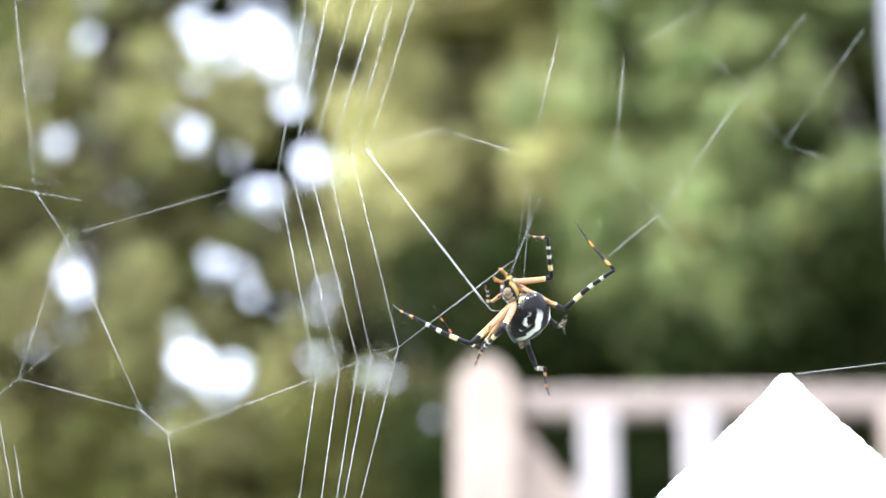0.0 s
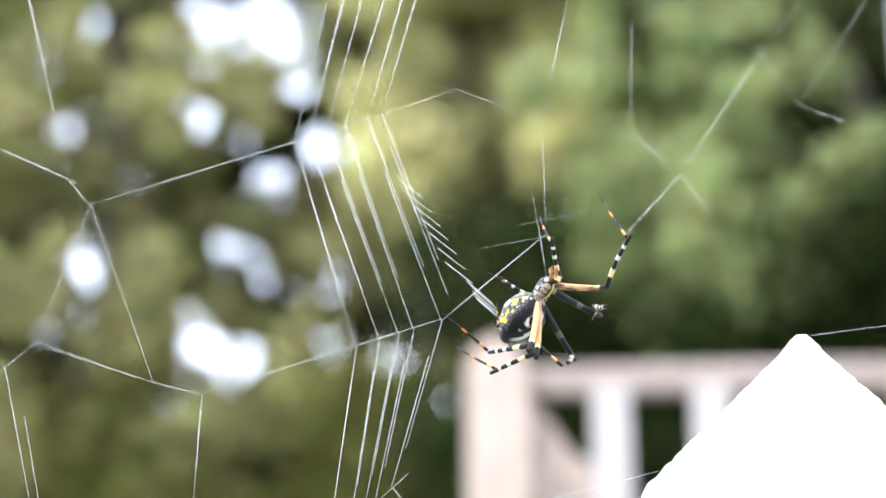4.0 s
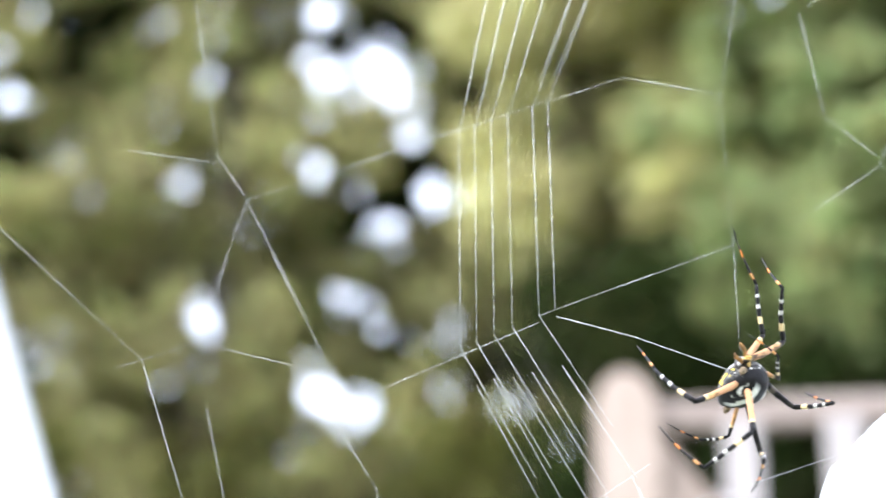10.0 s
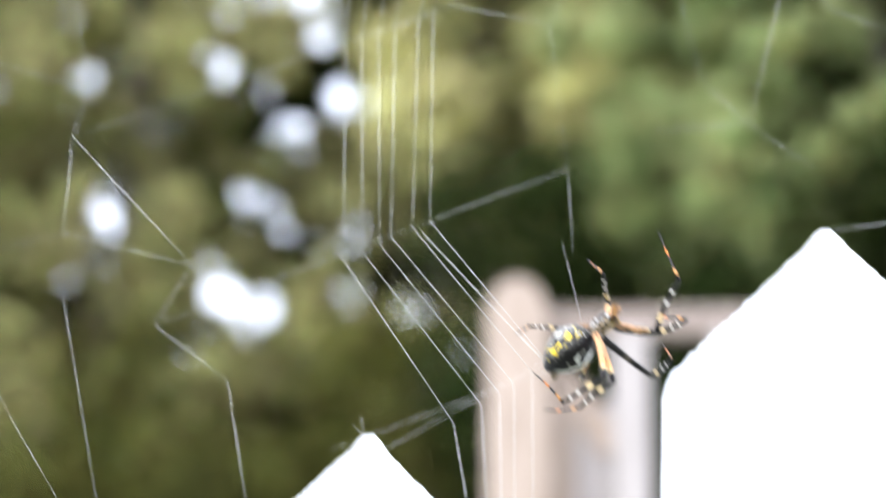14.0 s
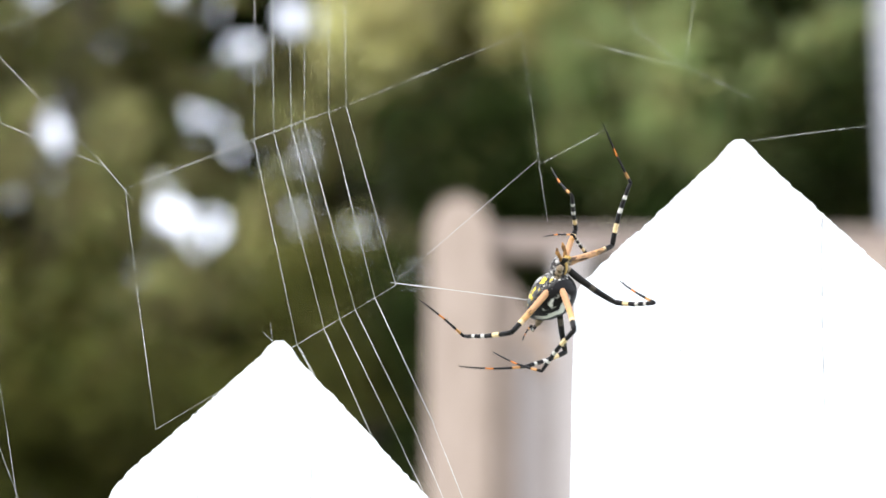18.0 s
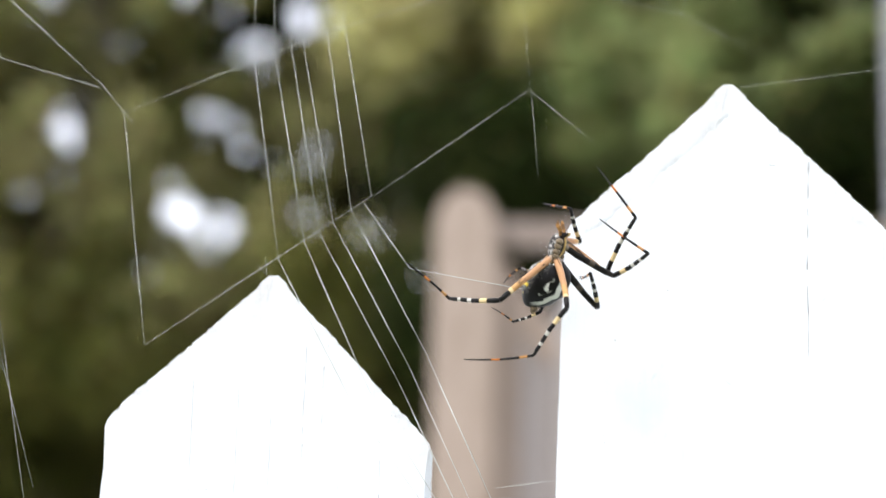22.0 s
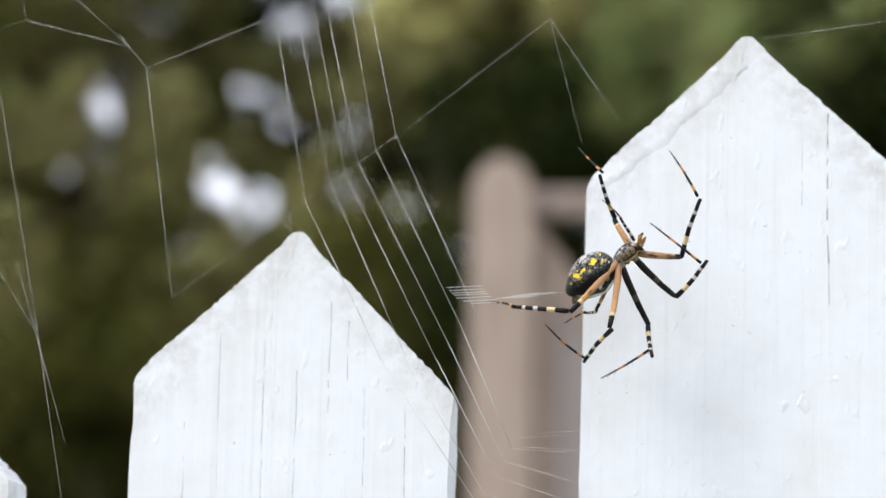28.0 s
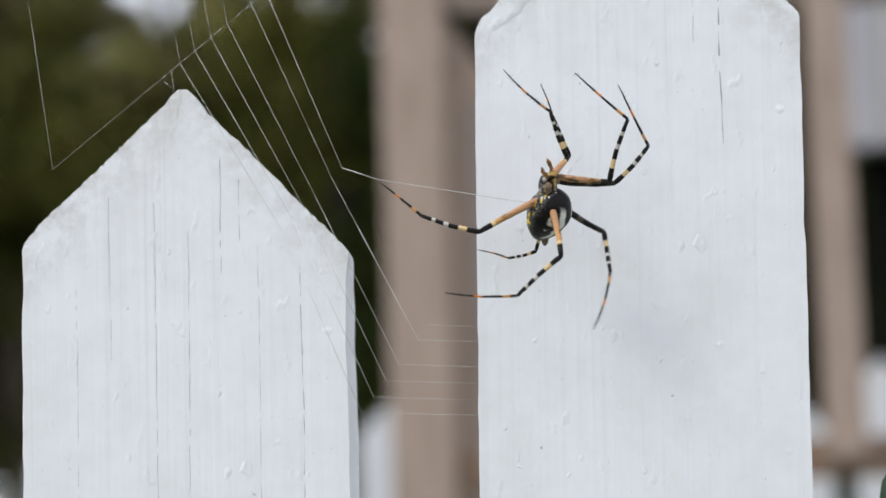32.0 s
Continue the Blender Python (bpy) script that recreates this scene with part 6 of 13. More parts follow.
    walk(LEG['c'][1], [(0, pose(-0.00269, -0.00307, 0.01103, -129, 23, -47)), (1, pose(-0.00301, -0.00553, 0.00979, -102, 23, -48)), (1.5, pose(-0.00603, -0.00646, 0.00762, -74, 23, -64)), (2, pose(-0.00905, -0.00738, 0.00546, -45, 31, -79)), (3, pose(-0.00646, -0.00524, 0.00921, -31, 38, -85)), (4.25, pose(-0.00810, -0.00486, 0.00017, -25, 1, -65)), (5.5, pose(-0.00975, -0.00447, -0.00888, -34, -36, -43)), (6, pose(-0.01205, -0.00405, -0.00647, -43, -33, -47)), (7, pose(-0.01408, -0.00272, -0.00251, -95, -46, -2)), (8, pose(-0.00765, -0.00820, -0.00680, -80, -46, -17)), (9, pose(-0.00864, -0.00756, -0.00683, -81, -46, -17)), (10, pose(-0.00792, -0.00802, -0.00684, -99, -46, -9)), (11, pose(-0.01462, 0.00367, -0.00031, -79, -45, -77)), (12.5, pose(-0.00109, -0.01090, 0.00164, -71, -36, -120)), (13, pose(-0.00485, -0.01083, 0.00121, -65, -29, -141)), (14, pose(-0.00060, -0.00852, 0.00684, -70, -33, -130)), (14.5, pose(-0.00099, -0.00916, 0.00603, -83, -35, -119)), (15.5, pose(-0.00712, -0.00610, 0.00050, -28, -30, -127)), (16.5, pose(-0.01325, -0.00304, -0.00503, 23, -22, -128)), (17, pose(-0.01474, -0.00058, -0.00075, 4, -57, -139)), (18, pose(-0.01464, 0.00008, -0.00271, 11, -75, -145)), (19, pose(-0.01477, -0.00037, -0.00026, 28, -68, -137)), (20, pose(-0.00720, -0.00732, -0.00826, 34, -50, -117)), (21, pose(-0.01278, -0.00406, -0.00505, 73, -75, 177)), (22, pose(-0.00506, -0.00862, 0.00650, 92, -78, 94)), (23, pose(0.00199, -0.00869, 0.00536, 53, -76, 133)), (24, pose(-0.00731, -0.00893, 0.00464, -7, -43, 160)), (25, pose(-0.00188, -0.00863, 0.00692, -1, -57, 161)), (26, pose(-0.01184, 0.00353, 0.00717, 69, -64, 151)), (26.5, pose(-0.01129, -0.00091, 0.00785, 44, -61, 163)), (28.5, pose(-0.01354, 0.00519, 0.00329, 33, -69, 147)), (29, pose(-0.01439, 0.00098, -0.00399, 39, -42, -180)), (30, pose(-0.01294, -0.00325, -0.00555, 42, -12, -151)), (31, pose(-0.01375, 0.00051, -0.00571, 55, -8, -148)), (32, pose(-0.01481, 0.00004, -0.00092, 55, -13, -154))])
    walk(LEG['c'][2], [(0, pose(0.00181, 0.00508, 0.00447, 36, -39, -13)), (1, pose(0.00456, 0.00268, 0.00757, 35, -14, 7)), (2, pose(-0.00028, -0.00985, 0.01229, 67, 12, 38)), (3, pose(-0.00017, -0.01076, 0.01693, 94, 19, 81)), (4.25, pose(-0.00478, -0.00338, 0.00782, 64, 22, 95)), (5.5, pose(-0.00939, 0.00400, -0.00128, 34, 31, 107)), (6, pose(-0.00940, 0.00456, 0.00050, 58, 35, 112)), (6.5, pose(-0.01117, 0.00657, -0.00137, 15, 29, 106)), (7, pose(-0.01294, 0.00858, -0.00324, -25, 21, 107)), (8, pose(-0.00561, 0.00292, -0.00549, -7, 15, 109)), (9, pose(-0.00669, 0.00359, -0.00558, -12, 6, 111)), (10, pose(-0.00487, 0.00287, -0.00813, -12, 19, 108)), (11, pose(-0.00406, 0.00764, 0.00126, -49, 4, 116)), (12.5, pose(0.00935, -0.01439, 0.00457, -73, -17, 153)), (13, pose(0.00347, -0.01737, 0.00540, -73, -16, 149)), (14, pose(0.00895, -0.01379, 0.01008, -72, -6, 118)), (14.5, pose(0.00929, -0.01390, 0.00724, -61, -4, 114)), (16.5, pose(-0.01442, 0.00275, 0.00471, 4, 18, 102)), (17, pose(-0.00813, 0.00637, 0.00538, 15, -14, 96)), (18, pose(-0.00708, 0.00809, 0.00020, -19, -28, 97)), (19, pose(-0.01163, 0.00988, 0.00359, -39, -32, 99)), (19.5, pose(-0.01069, 0.00594, 0.00068, -6, 14, 81)), (20, pose(-0.00974, 0.00200, -0.00224, 34, 63, 95)), (20.5, pose(-0.00938, 0.00433, -0.00323, 3, 26, 79)), (21, pose(-0.00902, 0.00665, -0.00421, -15, -12, 83)), (22, pose(0.00626, -0.00746, 0.00641, -50, -39, 101)), (23, pose(0.01317, -0.00737, 0.00709, -30, -43, 105)), (23.5, pose(0.00630, -0.01010, 0.01001, 13, -40, 104)), (24, pose(-0.00057, -0.01283, 0.01294, 55, -38, 106)), (24.5, pose(0.00325, -0.01239, 0.01303, -2, -25, 114)), (25, pose(0.00707, -0.01196, 0.01312, -54, -13, 107)), (26, pose(-0.00347, 0.01102, 0.00898, -67, -5, 92)), (26.25, pose(-0.00281, 0.00780, 0.01041, -10, 16, 76)), (26.5, pose(-0.00216, 0.00458, 0.01185, 53, 40, 87)), (28.5, pose(-0.00267, 0.00556, 0.00665, 62, 28, 66)), (29, pose(-0.00848, 0.00816, 0.00257, 29, 26, 63)), (30, pose(-0.01510, 0.00422, 0.00276, 28, 53, 82)), (31, pose(-0.01799, 0.00893, 0.00067, -11, 26, 77)), (32, pose(-0.01756, 0.00902, 0.00552, -26, 67, 57))])
    walk(LEG['d'][0], [(0, pose(-0.00138, 0.00149, -0.00060, 106, -11, -14)), (1, pose(-0.00138, 0.00149, -0.00060, 125, -8, -22)), (2, pose(-0.00138, 0.00149, -0.00060, 149, 31, -56)), (3, pose(-0.00138, 0.00149, -0.00060, 140, 50, -73)), (4.25, pose(-0.00138, 0.00149, -0.00060, 151, 18, -48)), (5.5, pose(-0.00138, 0.00149, -0.00060, 147, -15, -29)), (6, pose(-0.00138, 0.00149, -0.00060, 140, -17, -27)), (7, pose(-0.00138, 0.00149, -0.00060, 117, -28, -13)), (8, pose(-0.00138, 0.00149, -0.00060, 137, -24, -18)), (9, pose(-0.00138, 0.00149, -0.00060, 130, -24, -19)), (10, pose(-0.00138, 0.00149, -0.00060, 136, -19, -23)), (11, pose(-0.00138, 0.00149, -0.00060, 137, -4, -38)), (12.5, pose(-0.00138, 0.00149, -0.00060, 148, 25, -61)), (13, pose(-0.00138, 0.00149, -0.00060, 143, 42, -75)), (14, pose(-0.00138, 0.00149, -0.00060, 127, 51, -87)), (14.5, pose(-0.00138, 0.00149, -0.00060, 131, 53, -90)), (16.5, pose(-0.00138, 0.00149, -0.00060, 138, 24, -54)), (17, pose(-0.00138, 0.00149, -0.00060, 149, 8, -42)), (18, pose(-0.00138, 0.00149, -0.00060, 144, 0, -37)), (19, pose(-0.00138, 0.00149, -0.00060, 145, -10, -29)), (20, pose(-0.00138, 0.00149, -0.00060, 159, -20, -24)), (21, pose(-0.00138, 0.00149, -0.00060, 151, -11, -28)), (22, pose(-0.00138, 0.00149, -0.00060, 142, 16, -46)), (23, pose(-0.00138, 0.00149, -0.00060, 143, 23, -52)), (24, pose(-0.00138, 0.00149, -0.00060, 154, 36, -61)), (25, pose(-0.00138, 0.00149, -0.00060, 153, 50, -70)), (26, pose(-0.00138, 0.00149, -0.00060, 130, 74, -109)), (26.5, pose(-0.00138, 0.00149, -0.00060, 154, 38, -63)), (28.5, pose(-0.00138, 0.00149, -0.00060, 150, 27, -56)), (29, pose(-0.00138, 0.00149, -0.00060, 142, 8, -43)), (30, pose(-0.00138, 0.00149, -0.00060, 157, 7, -42)), (31, pose(-0.00138, 0.00149, -0.00060, 161, 24, -49)), (32, pose(-0.00138, 0.00149, -0.00060, 149, 17, -45))])
    walk(LEG['d'][1], [(0, pose(-0.00472, -0.01520, -0.00546, -144, 34, -87)), (1, pose(-0.00542, -0.01243, -0.01076, -172, 17, -94)), (2, pose(-0.01328, 0.00303, -0.01361, -109, 45, -67)), (3, pose(-0.01526, 0.00805, -0.00941, -115, 40, -86)), (5.5, pose(-0.00257, -0.00872, -0.01501, -127, 41, -83)), (6, pose(-0.00284, -0.01054, -0.01351, -128, 42, -81)), (7, pose(-0.00113, -0.01471, -0.00774, -148, 36, -89)), (8, pose(-0.00003, -0.01163, -0.01241, -134, 50, -73)), (9, pose(-0.00132, -0.01275, -0.01111, -177, 20, -89)), (10, pose(-0.00244, -0.01155, -0.01253, -174, 28, -89)), (11, pose(-0.00811, -0.00868, -0.01343, -140, 32, -87)), (12.5, pose(-0.01272, 0.00255, -0.01415, -114, 57, -44)), (13, pose(-0.01409, 0.00797, -0.01107, -117, 54, -53)), (14, pose(-0.01584, 0.00919, -0.00729, -124, 48, -69)), (14.5, pose(-0.01479, 0.01066, -0.00761, -120, 47, -71)), (16.5, pose(-0.01409, -0.00129, -0.01260, -99, 49, -65)), (17, pose(-0.00902, -0.00386, -0.01564, -110, 48, -66)), (18, pose(-0.00756, -0.00681, -0.01496, -165, 27, -90)), (19, pose(-0.00404, -0.00870, -0.01483, -176, 38, -88)), (20, pose(0.00138, -0.00665, -0.01608, 171, 31, -87)), (21, pose(-0.00303, -0.00749, -0.01576, 164, 39, -90)), (22, pose(-0.01185, -0.00343, -0.01400, -161, 46, -90)), (23, pose(-0.01313, -0.00077, -0.01365, -159, 54, -85)), (24, pose(-0.01276, 0.00568, -0.01349, -172, 49, -87)), (25, pose(-0.01304, 0.01015, -0.01071, -172, 59, -85)), (26, pose(-0.01060, 0.01626, -0.00376, -32, 76, 36)), (26.5, pose(-0.01271, 0.00665, -0.01318, -158, 64, -108)), (28.5, pose(-0.01267, 0.00216, -0.01422, -22, 71, 67)), (29, pose(-0.01017, -0.00509, -0.01448, -169, 63, -55)), (30, pose(-0.00762, -0.00228, -0.01673, 172, 54, -55)), (31, pose(-0.01030, 0.00287, -0.01583, 176, 54, -55)), (32, pose(-0.01088, -0.00174, -0.01518, 165, 64, -58))])
    walk(LEG['d'][2], [(0, pose(0.00262, -0.00880, -0.01433, 46, -34, -15)), (1, pose(-0.00325, -0.00870, -0.02321, 19, -40, -20)), (2, pose(-0.00292, 0.01061, -0.01657, 65, -74, -72)), (3, pose(-0.00361, 0.01244, -0.01375, 67, -73, -61)), (5.5, pose(0.00716, -0.00215, -0.02101, 48, -51, 4)), (6, pose(0.00654, -0.00346, -0.01949, 36, -52, 3)), (7, pose(0.00562, -0.00802, -0.01687, 74, -60, -18)), (8, pose(0.00700, -0.00217, -0.01831, 97, -61, -40)), (9, pose(-0.00061, -0.00823, -0.02347, 6, -39, 0)), (10, pose(-0.00119, -0.00534, -0.02409, 31, -42, -1)), (11, pose(-0.00002, -0.00290, -0.02208, 21, -58, -13)), (12.5, pose(-0.00764, 0.01435, -0.01713, 31, -25, 8)), (13, pose(-0.00774, 0.01897, -0.01461, 32, -22, 10)), (14, pose(-0.00774, 0.01832, -0.01226, 32, -47, -9)), (14.5, pose(-0.00555, 0.01891, -0.01210, 26, -49, -11)), (16.5, pose(-0.00300, 0.00569, -0.01398, 132, -62, -101)), (17, pose(0.00085, 0.00432, -0.01869, 133, -63, -97)), (18, pose(-0.00409, -0.00095, -0.02625, 13, -40, -3)), (19, pose(-0.00342, -0.00062, -0.02523, 17, -37, -2)), (20, pose(-0.00095, -0.00012, -0.02729, -13, -29, -1)), (21, pose(-0.00677, 0.00051, -0.02554, -21, -25, -3)), (22, pose(-0.00761, 0.00553, -0.02269, -14, -15, -6)), (23, pose(-0.00934, 0.00954, -0.02094, 1, -10, -7)), (24, pose(-0.01136, 0.01560, -0.02205, -26, 36, -17)), (25, pose(-0.01224, 0.02150, -0.01737, -24, 40, -19)), (25.5, pose(-0.00909, 0.02489, -0.00919, -11, -3, -6)), (26, pose(-0.00594, 0.02828, -0.00102, -5, -47, 1)), (26.5, pose(-0.00471, 0.01568, -0.01848, 1, -42, 1)), (28.5, pose(-0.01278, 0.01471, -0.01021, 18, 14, 10)), (29, pose(-0.01476, 0.00573, -0.02045, -49, 21, 8)), (30, pose(-0.01513, 0.00545, -0.02432, -62, -5, 44)), (31, pose(-0.01710, 0.01105, -0.02360, -62, -8, 50)), (32, pose(-0.01974, 0.00623, -0.02080, -49, 4, 33))])
    walk(LEG['e'][0], [(0, pose(0.00144, -0.00193, -0.00060, 33, 26, 8)), (1, pose(0.00144, -0.00193, -0.00060, 56, 34, 17)), (2, pose(0.00144, -0.00193, -0.00060, 98, 27, -17)), (3, pose(0.00144, -0.00193, -0.00060, 94, 27, -21)), (5.5, pose(0.00144, -0.00193, -0.00060, 55, 32, -2)), (6, pose(0.00144, -0.00193, -0.00060, 78, 36, 9)), (7, pose(0.00144, -0.00193, -0.00060, 58, 35, 8)), (8, pose(0.00144, -0.00193, -0.00060, 53, 45, 26)), (9, pose(0.00144, -0.00193, -0.00060, 80, 41, 13)), (10, pose(0.00144, -0.00193, -0.00060, 81, 42, 22)), (11, pose(0.00144, -0.00193, -0.00060, 94, 42, 23)), (12.5, pose(0.00144, -0.00193, -0.00060, 137, 44, 17)), (13, pose(0.00144, -0.00193, -0.00060, 141, 48, 12)), (14, pose(0.00144, -0.00193, -0.00060, 126, 59, -7)), (14.5, pose(0.00144, -0.00193, -0.00060, 118, 61, -14)), (16.5, pose(0.00144, -0.00193, -0.00060, 82, 60, 3)), (17, pose(0.00144, -0.00193, -0.00060, 58, 59, -2)), (18, pose(0.00144, -0.00193, -0.00060, 71, 56, -11)), (19, pose(0.00144, -0.00193, -0.00060, 86, 60, 22)), (20, pose(0.00144, -0.00193, -0.00060, 67, 59, 9)), (21, pose(0.00144, -0.00193, -0.00060, 75, 59, 11)), (22, pose(0.00144, -0.00193, -0.00060, 86, 56, -18)), (23, pose(0.00144, -0.00193, -0.00060, 84, 57, -10)), (24, pose(0.00144, -0.00193, -0.00060, 100, 57, -16)), (25, pose(0.00144, -0.00193, -0.00060, 138, 54, -5)), (26, pose(0.00144, -0.00193, -0.00060, 90, 55, -13)), (26.5, pose(0.00144, -0.00193, -0.00060, 95, 55, 5)), (28.5, pose(0.00144, -0.00193, -0.00060, 134, 55, 6)), (29, pose(0.00144, -0.00193, -0.00060, 97, 57, -3)), (30, pose(0.00144, -0.00193, -0.00060, 93, 57, 10)), (31, pose(0.00144, -0.00193, -0.00060, 97, 57, 11)), (32, pose(0.00144, -0.00193, -0.00060, 88, 56, 16))])
    walk(LEG['e'][1], [(0, pose(0.00855, -0.00993, 0.01161, -49, 6, -3)), (1, pose(0.01010, -0.01338, 0.00699, -87, 16, -27)), (2, pose(-0.00428, -0.01698, -0.00272, -95, 15, -73)), (3, pose(-0.00479, -0.01689, -0.00171, -101, 14, -82)), (4.25, pose(0.00049, -0.01618, 0.00277, -56, 8, -51)), (5.5, pose(0.00577, -0.01547, 0.00726, -19, -17, -32)), (6, pose(0.00583, -0.01734, 0.00207, -57, 30, -67)), (7, pose(0.00817, -0.01489, 0.00650, -57, 15, -43)), (8, pose(0.01339, -0.01054, 0.00623, -59, 24, -58)), (9, pose(0.00692, -0.01706, 0.00159, -71, 26, -63)), (10, pose(0.00908, -0.01613, 0.00136, -47, 20, -50)), (11, pose(0.00690, -0.01720, -0.00150, -43, 39, -73)), (12.5, pose(-0.00313, -0.01495, -0.00917, -92, 47, -96)), (13, pose(-0.00566, -0.01384, -0.00905, -99, 47, -91)), (14, pose(-0.00841, -0.01386, -0.00555, -95, 48, -81)), (14.5, pose(-0.00863, -0.01415, -0.00423, -103, 47, -91)), (16.5, pose(0.00429, -0.01788, 0.00052, -44, 43, -73)), (17, pose(0.00842, -0.01591, 0.00381, -41, -1, -32)), (18, pose(0.00284, -0.01783, 0.00239, -99, 8, -55)), (19, pose(0.00840, -0.01659, -0.00001, -53, 10, -66)), (20, pose(0.00916, -0.01584, 0.00266, -34, 14, -69)), (21, pose(0.00790, -0.01668, 0.00152, -49, 17, -72)), (22, pose(-0.00281, -0.01760, 0.00001, -27, 39, -91)), (23, pose(-0.00004, -0.01808, 0.00026, -58, 24, -75)), (24, pose(-0.00527, -0.01664, -0.00219, -88, 27, -86)), (25, pose(-0.00920, -0.01193, -0.00772, -104, 28, -81)), (26, pose(-0.00213, -0.01778, -0.00058, -57, 27, -77)), (26.5, pose(0.00171, -0.01815, -0.00138, -56, 40, -101)), (28.5, pose(-0.00650, -0.01448, -0.00718, -103, 42, -112)), (29, pose(-0.00100, -0.01796, -0.00161, -76, 42, -83)), (30, pose(0.00349, -0.01803, -0.00113, -84, 38, -55)), (31, pose(0.00299, -0.01806, -0.00167, -55, 34, -43)), (32, pose(0.00617, -0.01746, -0.00034, -35, 36, -46))])
    walk(LEG['e'][2], [(0, pose(0.00942, -0.00380, 0.01699, -67, -18, 12)), (1, pose(0.01392, -0.00615, 0.00741, -30, -42, 43)), (2, pose(0.00348, -0.01446, -0.00343, -122, -65, 147)), (3, pose(0.00312, -0.01535, -0.00319, -63, -66, 87)), (4.25, pose(0.00418, -0.01369, 0.00574, -44, -31, 24)), (5.5, pose(0.00524, -0.01202, 0.01468, -64, 1, -18)), (6, pose(0.01303, -0.01675, 0.00595, -56, 23, -56)), (7, pose(0.01371, -0.01061, 0.01076, -57, 3, -25)), (7.5, pose(0.01697, -0.00943, 0.01044, -18, 16, -35)), (8, pose(0.02023, -0.00825, 0.01011, 24, 33, -34)), (9, pose(0.01435, -0.01456, 0.00396, -34, 35, -34)), (10, pose(0.01491, -0.01370, 0.00658, -24, -1, -14)), (11, pose(0.01335, -0.01916, 0.00316, 3, -17, -11)), (11.75, pose(0.00919, -0.01739, -0.00310, 41, -43, -23)), (12.5, pose(0.00503, -0.01561, -0.00936, 103, -52, -62)), (13, pose(0.00244, -0.01307, -0.00998, 101, -51, -67)), (13.5, pose(0.00101, -0.01261, -0.00799, 158, -59, -51)), (14, pose(-0.00041, -0.01215, -0.00600, -126, -70, -58)), (14.25, pose(-0.00053, -0.01250, -0.00577, 157, -65, -55)), (14.5, pose(-0.00064, -0.01284, -0.00554, 91, -62, -64)), (15.5, pose(0.00515, -0.01641, -0.00036, 37, -40, 0)), (16.5, pose(0.01094, -0.01998, 0.00482, 26, -2, 24)), (17, pose(0.01123, -0.01134, 0.01001, -11, -9, 23)), (18, pose(0.00940, -0.01308, 0.00118, 56, -59, -1)), (18.5, pose(0.01207, -0.01389, 0.00300, 25, -17, 41)), (19, pose(0.01474, -0.01471, 0.00482, 25, 30, 62)), (20, pose(0.01407, -0.01579, 0.00922, 0, 45, 66)), (21, pose(0.01426, -0.01635, 0.00668, 10, 37, 65)), (22, pose(0.00084, -0.02225, 0.00568, 48, 49, 74)), (22.5, pose(0.00397, -0.02015, 0.00497, 3, 20, 58)), (23, pose(0.00711, -0.01805, 0.00426, -33, -11, 66)), (24, pose(0.00291, -0.01621, -0.00198, -75, -11, 66)), (25, pose(-0.00151, -0.00972, -0.00949, -90, -18, 120)), (26, pose(0.00501, -0.01824, 0.00340, -42, -7, 94)), (26.5, pose(0.00780, -0.02236, 0.00213, -32, -13, 99)), (28.5, pose(0.00136, -0.01638, -0.00852, -77, -38, 136)), (29, pose(0.00704, -0.01830, -0.00009, -43, -32, 123)), (30, pose(0.01047, -0.01379, -0.00048, -59, -32, 122)), (30.5, pose(0.00998, -0.01435, 0.00086, -13, 1, 98)), (31, pose(0.00950, -0.01491, 0.00219, 28, 41, 103)), (32, pose(0.01231, -0.01705, 0.00507, 32, 28, 94))])
